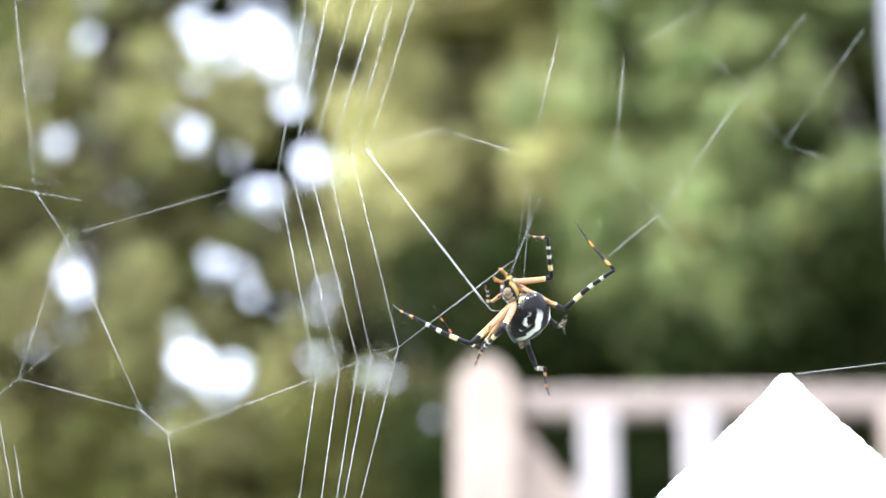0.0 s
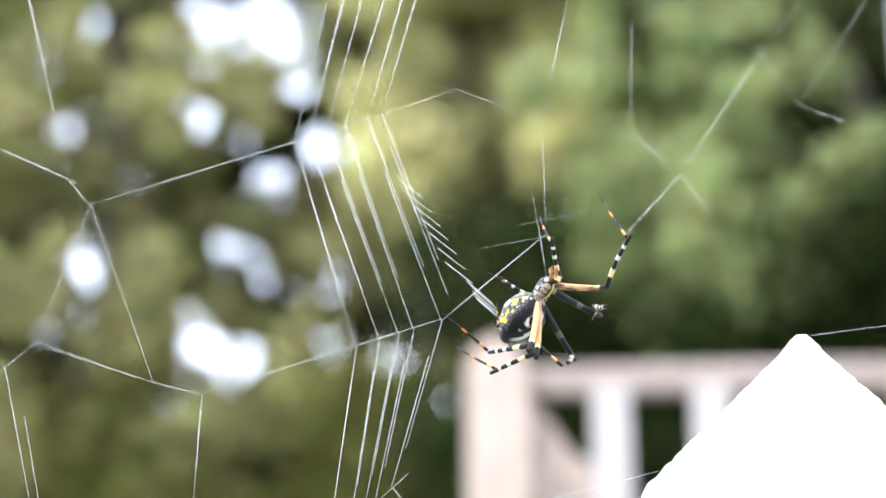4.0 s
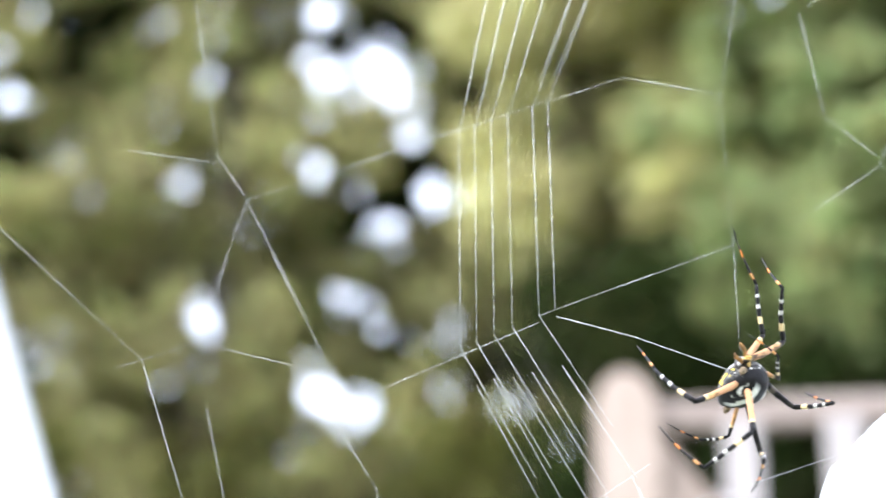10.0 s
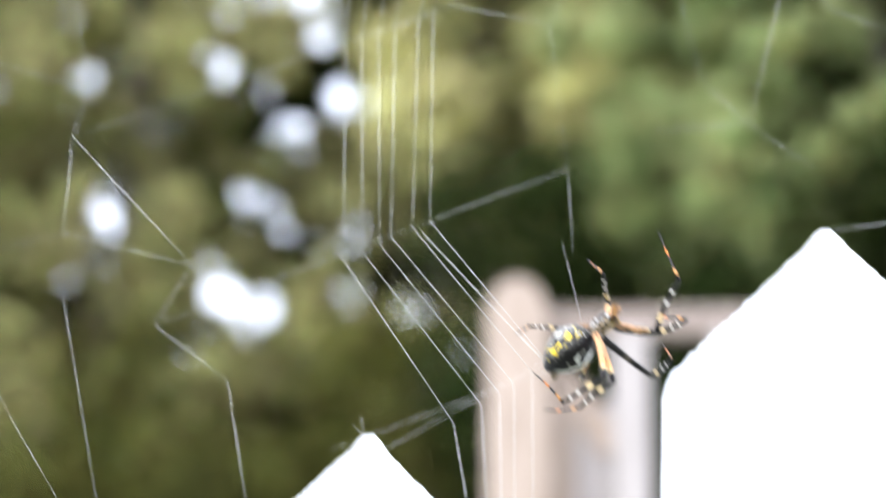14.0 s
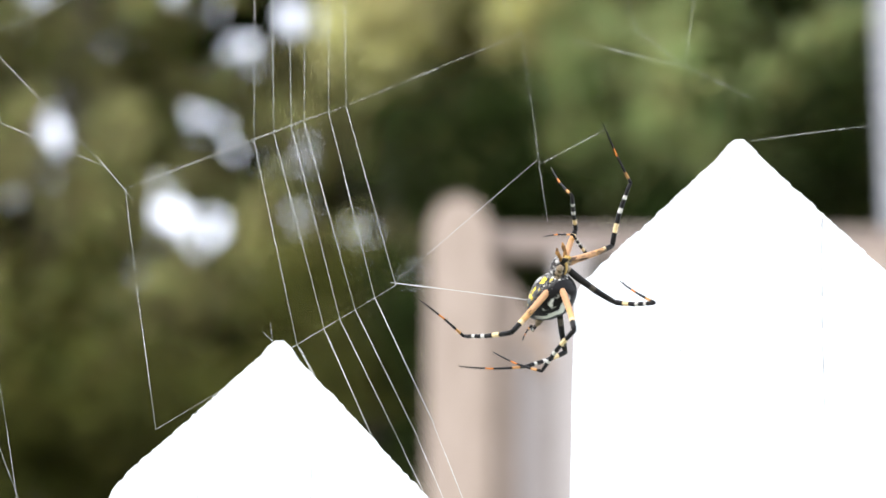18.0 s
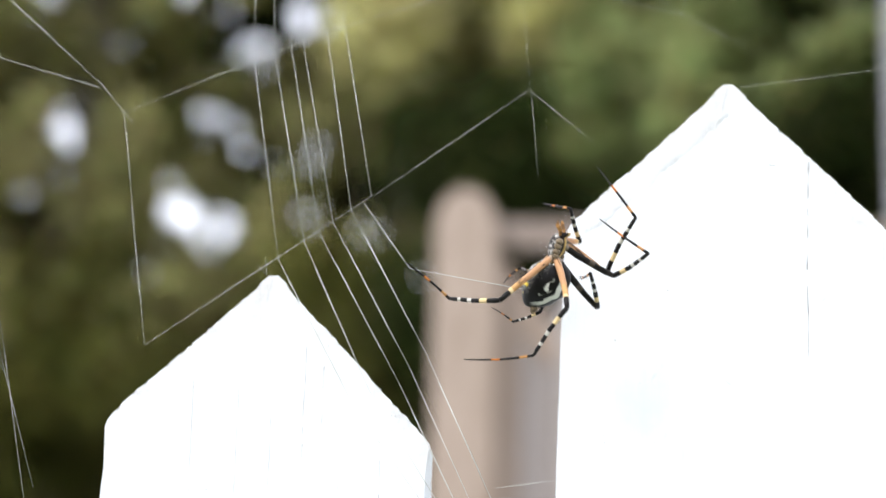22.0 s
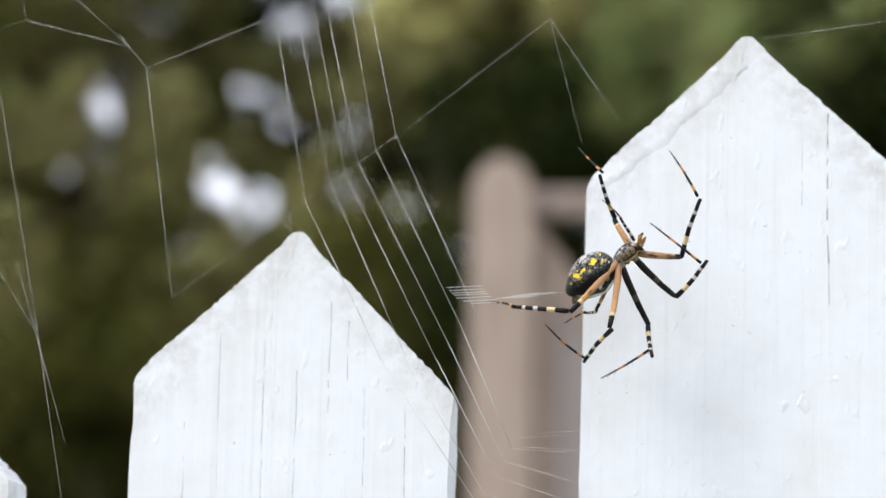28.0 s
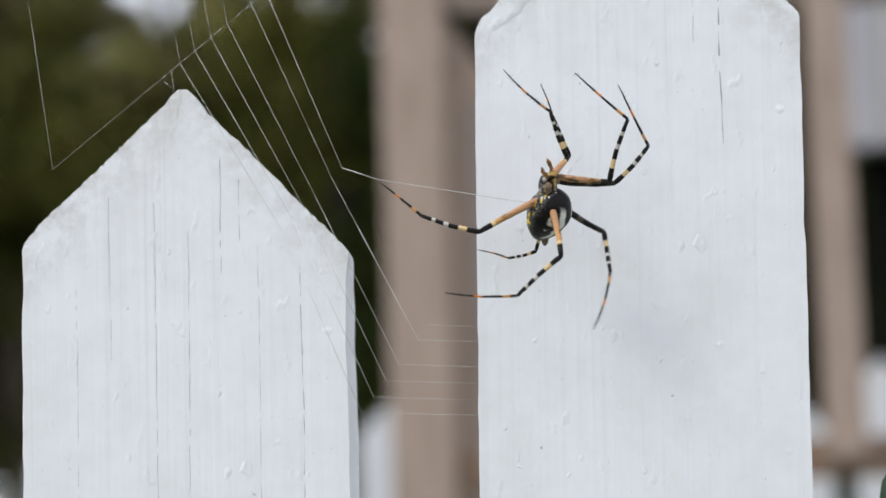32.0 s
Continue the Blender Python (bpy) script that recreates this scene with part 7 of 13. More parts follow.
    walk(LEG['f'][0], [(0, pose(0.00155, -0.00185, -0.00060, -11, 79, -9)), (1, pose(0.00155, -0.00185, -0.00060, -152, 85, -140)), (2, pose(0.00155, -0.00185, -0.00060, -152, 55, 177)), (3, pose(0.00155, -0.00185, -0.00060, -151, 43, 167)), (5.5, pose(0.00155, -0.00185, -0.00060, -74, 82, -72)), (6, pose(0.00155, -0.00185, -0.00060, -43, 80, -48)), (7, pose(0.00155, -0.00185, -0.00060, -39, 66, -9)), (8, pose(0.00155, -0.00185, -0.00060, -3, 52, 2)), (9, pose(0.00155, -0.00185, -0.00060, -129, 84, -116)), (10, pose(0.00155, -0.00185, -0.00060, -17, 72, 2)), (11, pose(0.00155, -0.00185, -0.00060, 38, 50, -6)), (11.75, pose(0.00155, -0.00185, -0.00060, 108, 60, 50)), (12.5, pose(0.00155, -0.00185, -0.00060, 159, 37, 85)), (13, pose(0.00155, -0.00185, -0.00060, 160, 34, 87)), (14, pose(0.00155, -0.00185, -0.00060, 141, 22, 94)), (14.5, pose(0.00155, -0.00185, -0.00060, 142, 25, 92)), (16.5, pose(0.00155, -0.00185, -0.00060, 117, 41, 68)), (17, pose(0.00155, -0.00185, -0.00060, 89, 42, 63)), (18, pose(0.00155, -0.00185, -0.00060, 76, 41, 51)), (19, pose(0.00155, -0.00185, -0.00060, 105, 41, 101)), (20, pose(0.00155, -0.00185, -0.00060, 77, 41, 96)), (21, pose(0.00155, -0.00185, -0.00060, 54, 33, 75)), (22, pose(0.00155, -0.00185, -0.00060, 68, 11, 35)), (23, pose(0.00155, -0.00185, -0.00060, 85, 23, 84)), (24, pose(0.00155, -0.00185, -0.00060, 91, 22, 62)), (25, pose(0.00155, -0.00185, -0.00060, 88, 23, 69)), (26, pose(0.00155, -0.00185, -0.00060, 86, 23, 88)), (26.5, pose(0.00155, -0.00185, -0.00060, 107, 25, 72)), (28.5, pose(0.00155, -0.00185, -0.00060, 110, 38, 28)), (29, pose(0.00155, -0.00185, -0.00060, 119, 22, 67)), (30, pose(0.00155, -0.00185, -0.00060, 91, 20, 74)), (31, pose(0.00155, -0.00185, -0.00060, 69, 23, 88)), (32, pose(0.00155, -0.00185, -0.00060, 52, 10, 66))])
    walk(LEG['f'][1], [(0, pose(0.02155, -0.00113, 0.00322, -40, -2, 1)), (1, pose(0.02140, 0.00241, -0.00232, 16, 3, -0)), (2, pose(0.01571, -0.01225, -0.01091, 69, -15, -17)), (3, pose(0.01130, -0.01412, -0.01362, 56, -21, -30)), (5.5, pose(0.02189, -0.00104, 0.00016, 48, -7, -10)), (6, pose(0.02170, -0.00333, 0.00200, 42, -11, -15)), (7, pose(0.01791, 0.00846, 0.00581, 16, -8, -13)), (8, pose(0.01745, -0.00017, 0.01203, 51, -16, -18)), (9, pose(0.02140, 0.00252, -0.00190, 27, -35, -35)), (10, pose(0.01977, 0.00501, 0.00539, 16, -25, -31)), (11, pose(0.01254, -0.01542, 0.00988, -3, -5, -29)), (11.75, pose(0.01018, -0.01465, -0.00296, 36, -1, -28)), (12.5, pose(0.00781, -0.01388, -0.01580, 75, 1, -24)), (13, pose(0.00778, -0.01293, -0.01652, 77, -3, -38)), (14, pose(0.01489, -0.00672, -0.01520, 75, -1, -33)), (14.5, pose(0.01424, -0.00823, -0.01521, 77, -3, -42)), (16.5, pose(0.01628, -0.01415, -0.00744, 54, 3, -27)), (17, pose(0.01982, -0.01085, -0.00032, 53, 5, -26)), (18, pose(0.01900, -0.01166, 0.00318, 34, 2, -28)), (19, pose(0.02151, -0.00148, -0.00465, 47, -9, -37)), (20, pose(0.02097, 0.00321, 0.00291, 27, -10, -38)), (21, pose(0.01915, 0.00020, 0.00945, 29, -8, -37)), (22, pose(0.01343, -0.01653, 0.00704, 22, -5, -36)), (23, pose(0.02181, -0.00333, 0.00098, 59, -23, -51)), (24, pose(0.01952, -0.01144, -0.00095, 61, -31, -67)), (25, pose(0.02071, -0.00873, 0.00006, 59, -28, -60)), (26, pose(0.02187, -0.00214, 0.00075, 67, -27, -60)), (26.5, pose(0.01924, -0.01039, -0.00600, 79, -30, -68)), (28.5, pose(0.00658, -0.02079, -0.00618, 44, 8, -5)), (29, pose(0.01665, -0.01214, -0.00961, 47, -20, -33)), (30, pose(0.02113, -0.00746, -0.00105, 30, -18, -31)), (31, pose(0.02062, 0.00036, 0.00621, -6, -4, -28)), (32, pose(0.01717, -0.00650, 0.01162, -7, 3, -29))])
    walk(LEG['f'][2], [(0, pose(0.02094, 0.00956, 0.01574, -3, -36, 1)), (1, pose(0.02231, -0.00223, 0.01346, -13, -19, -2)), (2, pose(0.00970, -0.02646, -0.00512, 41, -65, -16)), (2.5, pose(0.00567, -0.02544, -0.00513, 23, -6, 25)), (3, pose(0.00163, -0.02442, -0.00514, 50, 49, 66)), (4.25, pose(0.01002, -0.01868, 0.00293, 10, 16, 43)), (5.5, pose(0.01841, -0.01294, 0.01101, -18, -21, 46)), (6, pose(0.01663, -0.01332, 0.01407, -18, -1, 39)), (7, pose(0.01467, 0.00462, 0.02150, -12, -30, 47)), (7.5, pose(0.01272, -0.00343, 0.02173, -22, 13, 34)), (8, pose(0.01077, -0.01149, 0.02195, -52, 50, 3)), (8.5, pose(0.01050, -0.00502, 0.01605, -45, 22, 41)), (9, pose(0.01023, 0.00145, 0.01015, -57, -5, 73)), (10, pose(0.01160, 0.00461, 0.01968, -47, -20, 93)), (11, pose(0.01161, -0.01393, 0.02626, -43, -3, 76)), (11.75, pose(0.00652, -0.02118, 0.00741, 1, 13, 70)), (12.5, pose(0.00143, -0.02843, -0.01145, 48, 30, 78)), (13, pose(-0.00229, -0.02539, -0.01269, 52, 27, 74)), (13.5, pose(0.00194, -0.02271, -0.01181, 14, 5, 59)), (14, pose(0.00617, -0.02003, -0.01093, -21, -22, 60)), (14.5, pose(0.00329, -0.02000, -0.01162, -24, -36, 67)), (16.5, pose(0.01068, -0.02631, 0.00216, 12, 28, 60)), (17, pose(0.01484, -0.02308, 0.00953, 6, 17, 59)), (18, pose(0.01525, -0.02000, 0.01688, 4, 43, 61)), (18.5, pose(0.01409, -0.01507, 0.01167, -21, 16, 66)), (19, pose(0.01294, -0.01014, 0.00645, -47, -6, 81)), (20, pose(0.01431, -0.00098, 0.01739, -44, 6, 68)), (21, pose(0.01284, -0.00495, 0.02377, -38, 22, 54)), (22, pose(0.00858, -0.02081, 0.02219, 6, 42, 47)), (23, pose(0.00879, -0.00970, 0.00881, -18, -9, 52)), (24, pose(0.00467, -0.01326, 0.00595, -21, -22, 57)), (25, pose(0.00647, -0.01234, 0.00751, -47, -43, 74)), (26, pose(0.00729, -0.00726, 0.00646, -39, -35, 64)), (26.5, pose(0.00368, -0.01512, -0.00334, -75, -50, 96)), (28.5, pose(0.00707, -0.03236, 0.00554, -16, -25, 64)), (29, pose(0.00676, -0.01998, 0.00098, -35, 33, 38)), (30, pose(0.01308, -0.01224, 0.01251, -42, 16, 52)), (31, pose(0.02040, 0.00244, 0.02255, -34, -0, 65)), (32, pose(0.01878, -0.00520, 0.02796, -24, -5, 68))])
    walk(LEG['g'][0], [(0, pose(0.00131, -0.00199, -0.00060, -159, 70, -150)), (1, pose(0.00131, -0.00199, -0.00060, -139, 73, -146)), (2, pose(0.00131, -0.00199, -0.00060, -149, 39, 173)), (3, pose(0.00131, -0.00199, -0.00060, -148, 34, 169)), (5.5, pose(0.00131, -0.00199, -0.00060, -152, 71, -157)), (6, pose(0.00131, -0.00199, -0.00060, -146, 65, -167)), (7, pose(0.00131, -0.00199, -0.00060, -175, 60, -171)), (8, pose(0.00131, -0.00199, -0.00060, -156, 69, -165)), (9, pose(0.00131, -0.00199, -0.00060, -165, 63, -170)), (10, pose(0.00131, -0.00199, -0.00060, -172, 63, -171)), (11, pose(0.00131, -0.00199, -0.00060, -122, 65, -168)), (12.5, pose(0.00131, -0.00199, -0.00060, -160, 31, 153)), (13, pose(0.00131, -0.00199, -0.00060, -167, 22, 151)), (14, pose(0.00131, -0.00199, -0.00060, 175, 35, 152)), (14.5, pose(0.00131, -0.00199, -0.00060, 175, 36, 152)), (16.5, pose(0.00131, -0.00199, -0.00060, -152, 52, 156)), (17, pose(0.00131, -0.00199, -0.00060, -175, 59, 160)), (18, pose(0.00131, -0.00199, -0.00060, 174, 53, 160)), (19, pose(0.00131, -0.00199, -0.00060, 166, 57, 159)), (20, pose(0.00131, -0.00199, -0.00060, 166, 66, 154)), (21, pose(0.00131, -0.00199, -0.00060, 167, 71, 151)), (22, pose(0.00131, -0.00199, -0.00060, -171, 57, 152)), (23, pose(0.00131, -0.00199, -0.00060, -165, 66, 156)), (24, pose(0.00131, -0.00199, -0.00060, -169, 44, 148)), (25, pose(0.00131, -0.00199, -0.00060, -175, 41, 147)), (26, pose(0.00131, -0.00199, -0.00060, 178, 55, 148)), (26.5, pose(0.00131, -0.00199, -0.00060, -151, 45, 144)), (28.5, pose(0.00131, -0.00199, -0.00060, -169, 34, 138)), (29, pose(0.00131, -0.00199, -0.00060, 174, 51, 139)), (30, pose(0.00131, -0.00199, -0.00060, 171, 48, 140)), (31, pose(0.00131, -0.00199, -0.00060, 151, 41, 143)), (32, pose(0.00131, -0.00199, -0.00060, 151, 54, 133))])
    walk(LEG['g'][1], [(0, pose(0.02022, 0.00046, -0.00696, 29, -19, -5)), (1, pose(0.02068, -0.00487, -0.00509, 33, -6, 3)), (2, pose(0.01090, -0.01348, -0.01401, 64, -20, -13)), (3, pose(0.00858, -0.01416, -0.01485, 52, -21, -14)), (5.5, pose(0.02049, -0.00412, -0.00621, 78, -6, 18)), (6, pose(0.01862, -0.00936, -0.00766, 62, -9, 9)), (7, pose(0.01870, -0.00108, -0.01063, 54, 8, 36)), (8, pose(0.01994, -0.00565, -0.00719, 56, 2, 28)), (9, pose(0.01924, -0.00419, -0.00940, 52, 5, 31)), (10, pose(0.01924, -0.00178, -0.00967, 51, 18, 48)), (11, pose(0.01438, -0.01658, -0.00511, 39, -35, -1)), (12.5, pose(0.00691, -0.01235, -0.01688, 77, -39, -10)), (13, pose(0.00552, -0.00964, -0.01870, 75, -40, -15)), (14, pose(0.01234, -0.00601, -0.01691, 75, -43, -28)), (14.5, pose(0.01254, -0.00608, -0.01676, 76, -44, -36)), (16.5, pose(0.01029, -0.01619, -0.01162, 93, -44, -27)), (17, pose(0.01685, -0.00957, -0.01084, 98, -45, -11)), (18, pose(0.01701, -0.00552, -0.01263, 61, -40, 23)), (19, pose(0.01832, -0.00322, -0.01123, 59, -41, 20)), (20, pose(0.01944, -0.00522, -0.00864, 55, -11, 68)), (21, pose(0.01969, -0.00686, -0.00712, 49, -23, 52)), (22, pose(0.01441, -0.01265, -0.01149, 68, -39, 23)), (23, pose(0.01560, -0.01378, -0.00838, 43, -36, 28)), (24, pose(0.01094, -0.01263, -0.01467, 54, -48, 9)), (25, pose(0.01138, -0.01058, -0.01572, 50, -51, 3)), (26, pose(0.01557, -0.01031, -0.01206, 65, -47, 14)), (26.5, pose(0.00542, -0.01716, -0.01312, 37, -45, 17)), (28.5, pose(0.00681, -0.01223, -0.01700, 98, -63, -48)), (29, pose(0.01455, -0.01036, -0.01319, 48, -52, 15)), (30, pose(0.01459, -0.00892, -0.01400, 43, -28, 45)), (31, pose(0.01639, -0.00094, -0.01384, 71, -28, 46)), (32, pose(0.01807, -0.00590, -0.01098, 57, -20, 62))])
    walk(LEG['g'][2], [(0, pose(0.01518, -0.00659, 0.00558, 37, -30, -10)), (1, pose(0.01982, -0.01313, 0.00769, -35, -8, -10)), (2, pose(0.00551, -0.02625, -0.00766, -20, 29, -29)), (3, pose(0.00249, -0.02500, -0.00603, 7, -28, -22)), (5.5, pose(0.02487, -0.01839, -0.00312, 48, -23, -19)), (5.75, pose(0.02227, -0.02060, -0.00185, 0, -7, -12)), (6, pose(0.01967, -0.02282, -0.00058, -46, 10, -19)), (7, pose(0.02697, -0.01028, -0.00172, -1, -3, -13)), (8, pose(0.02614, -0.01674, 0.00123, 14, -5, -13)), (9, pose(0.02615, -0.01401, -0.00001, 4, -20, -16)), (10, pose(0.02996, -0.00753, -0.00047, 5, -30, -17)), (10.5, pose(0.01877, -0.01684, 0.00207, -23, 10, -23)), (11, pose(0.00758, -0.02616, 0.00461, -67, 40, -54)), (12.5, pose(0.00216, -0.02661, -0.01432, -41, 41, -57)), (13, pose(-0.00077, -0.02318, -0.01559, -42, 46, -63)), (13.5, pose(0.00110, -0.02042, -0.01479, 11, 33, -58)), (14, pose(0.00297, -0.01767, -0.01399, 57, 21, -67)), (14.5, pose(0.00184, -0.01660, -0.01411, 48, 17, -72)), (15.5, pose(0.00283, -0.02329, -0.01313, -4, 21, -70)), (16.5, pose(0.00382, -0.02998, -0.01215, -59, 25, -73)), (17, pose(0.01546, -0.02468, -0.01233, -54, 15, -57)), (17.5, pose(0.01671, -0.02218, -0.00969, -13, 6, -51)), (18, pose(0.01797, -0.01968, -0.00706, 27, -4, -52)), (19, pose(0.01788, -0.01724, -0.00526, -15, -24, -54)), (20, pose(0.03037, -0.01149, -0.00007, 5, 11, -58)), (21, pose(0.02646, -0.01701, 0.00201, -8, -6, -57)), (22, pose(0.01673, -0.02706, -0.00711, 5, 21, -58)), (23, pose(0.01462, -0.02606, 0.00061, 19, 3, -62)), (24, pose(0.00624, -0.02582, -0.00865, 27, 3, -61)), (25, pose(0.00438, -0.02264, -0.00958, 22, -6, -66)), (26, pose(0.01439, -0.02484, -0.00763, 32, 19, -53)), (26.5, pose(-0.00026, -0.02837, -0.00449, -34, 17, -53)), (28.5, pose(-0.00304, -0.02382, -0.01799, -51, 40, -77)), (29, pose(0.00970, -0.02337, -0.00690, 8, 9, -64)), (30, pose(0.01824, -0.01998, -0.00416, 3, -16, -66)), (31, pose(0.02519, -0.01260, -0.00950, -11, 10, -68)), (32, pose(0.02797, -0.01438, -0.00309, -11, 11, -68))])
    walk(LEG['h'][0], [(0, pose(0.00139, -0.00185, -0.00060, 85, 9, 8)), (1, pose(0.00139, -0.00185, -0.00060, 103, 9, 10)), (2, pose(0.00139, -0.00185, -0.00060, 149, 24, -13)), (3, pose(0.00139, -0.00185, -0.00060, 153, 31, -17)), (5.5, pose(0.00139, -0.00185, -0.00060, 135, -11, 13)), (6, pose(0.00139, -0.00185, -0.00060, 124, -16, 19)), (7, pose(0.00139, -0.00185, -0.00060, 78, -19, 35)), (8, pose(0.00139, -0.00185, -0.00060, 85, -17, 53)), (9, pose(0.00139, -0.00185, -0.00060, 102, -15, 28)), (10, pose(0.00139, -0.00185, -0.00060, 111, -13, 20)), (11, pose(0.00139, -0.00185, -0.00060, 126, 6, -15)), (12.5, pose(0.00139, -0.00185, -0.00060, 159, 16, -22)), (13, pose(0.00139, -0.00185, -0.00060, 167, 26, -26)), (14, pose(0.00139, -0.00185, -0.00060, 173, 35, -27)), (14.5, pose(0.00139, -0.00185, -0.00060, 178, 43, -28)), (16.5, pose(0.00139, -0.00185, -0.00060, 142, 7, -14)), (17, pose(0.00139, -0.00185, -0.00060, 142, -15, 3)), (18, pose(0.00139, -0.00185, -0.00060, 111, -12, -1)), (19, pose(0.00139, -0.00185, -0.00060, 122, -17, 9)), (20, pose(0.00139, -0.00185, -0.00060, 96, -27, 38)), (21, pose(0.00139, -0.00185, -0.00060, 102, -26, 33)), (21.5, pose(0.00139, -0.00185, -0.00060, 122, -10, -5)), (22, pose(0.00139, -0.00185, -0.00060, 128, 13, -37)), (23, pose(0.00139, -0.00185, -0.00060, 141, 16, -41)), (24, pose(0.00139, -0.00185, -0.00060, 153, 26, -47)), (25, pose(0.00139, -0.00185, -0.00060, 159, 37, -53)), (26, pose(0.00139, -0.00185, -0.00060, 155, 24, -47)), (26.5, pose(0.00139, -0.00185, -0.00060, 151, 20, -45)), (28.5, pose(0.00139, -0.00185, -0.00060, 147, 14, -41)), (29, pose(0.00139, -0.00185, -0.00060, 135, -3, -27)), (30, pose(0.00139, -0.00185, -0.00060, 110, -21, 2)), (31, pose(0.00139, -0.00185, -0.00060, 123, -18, -6)), (32, pose(0.00139, -0.00185, -0.00060, 137, -0, -27))])
    walk(LEG['h'][1], [(0, pose(0.00441, -0.02163, 0.00125, -155, 40, -117)), (1, pose(0.00408, -0.02126, -0.00505, -161, 56, -107)), (2, pose(-0.00776, -0.01053, -0.01625, -128, 60, -101)), (3, pose(-0.01009, -0.00801, -0.01591, -119, 61, -99)), (5.5, pose(0.00745, -0.01511, -0.01444, -114, 55, -123)), (6, pose(0.00989, -0.01647, -0.01146, -115, 64, -82)), (7, pose(0.01165, -0.01867, 0.00338, -139, 61, -93)), (8, pose(0.01703, -0.01436, 0.00115, -73, 69, -33)), (9, pose(0.01165, -0.01869, -0.00448, -77, 72, -68)), (10, pose(0.00924, -0.01897, -0.00761, -148, 66, -107)), (11, pose(-0.00401, -0.01732, -0.01224, -142, 33, -142)), (12.5, pose(-0.00604, -0.00657, -0.01867, 178, 71, -122)), (13, pose(-0.00834, -0.00222, -0.01818, -177, 73, -122)), (14, pose(-0.00992, 0.00132, -0.01691, -154, 76, -119)), (14.5, pose(-0.01117, 0.00395, -0.01518, -146, 78, -115)), (16.5, pose(-0.00356, -0.01332, -0.01634, -110, 85, -58)), (17, pose(0.00633, -0.01382, -0.01597, -136, 75, -132)), (18, pose(0.00244, -0.02058, -0.00780, -14, 59, -26)), (19, pose(0.00712, -0.01813, -0.01090, -97, 78, -90)), (20, pose(0.01451, -0.01697, -0.00239, -6, 47, -19)), (21, pose(0.01375, -0.01721, -0.00448, -1, 55, -19)), (22, pose(-0.01034, -0.01274, -0.01275, -71, 63, -30)), (23, pose(-0.01019, -0.00866, -0.01555, -118, 62, -54)), (24, pose(-0.01067, -0.00246, -0.01667, -145, 46, -84)), (25, pose(-0.01113, 0.00269, -0.01565, -137, 53, -75)), (26, pose(-0.00978, -0.00234, -0.01730, -128, 60, -62)), (26.5, pose(-0.00972, -0.00437, -0.01716, -129, 58, -66)), (27.5, pose(-0.00928, -0.00602, -0.01702, -140, 27, -106)), (28.5, pose(-0.00885, -0.00767, -0.01689, -129, -2, -136)), (29, pose(-0.00443, -0.01486, -0.01477, -99, 6, -118)), (30, pose(0.00453, -0.02069, -0.00686, -74, 5, -94)), (31, pose(0.00305, -0.01896, -0.01101, -69, 9, -106)), (32, pose(-0.00468, -0.01408, -0.01535, -117, 9, -105))])
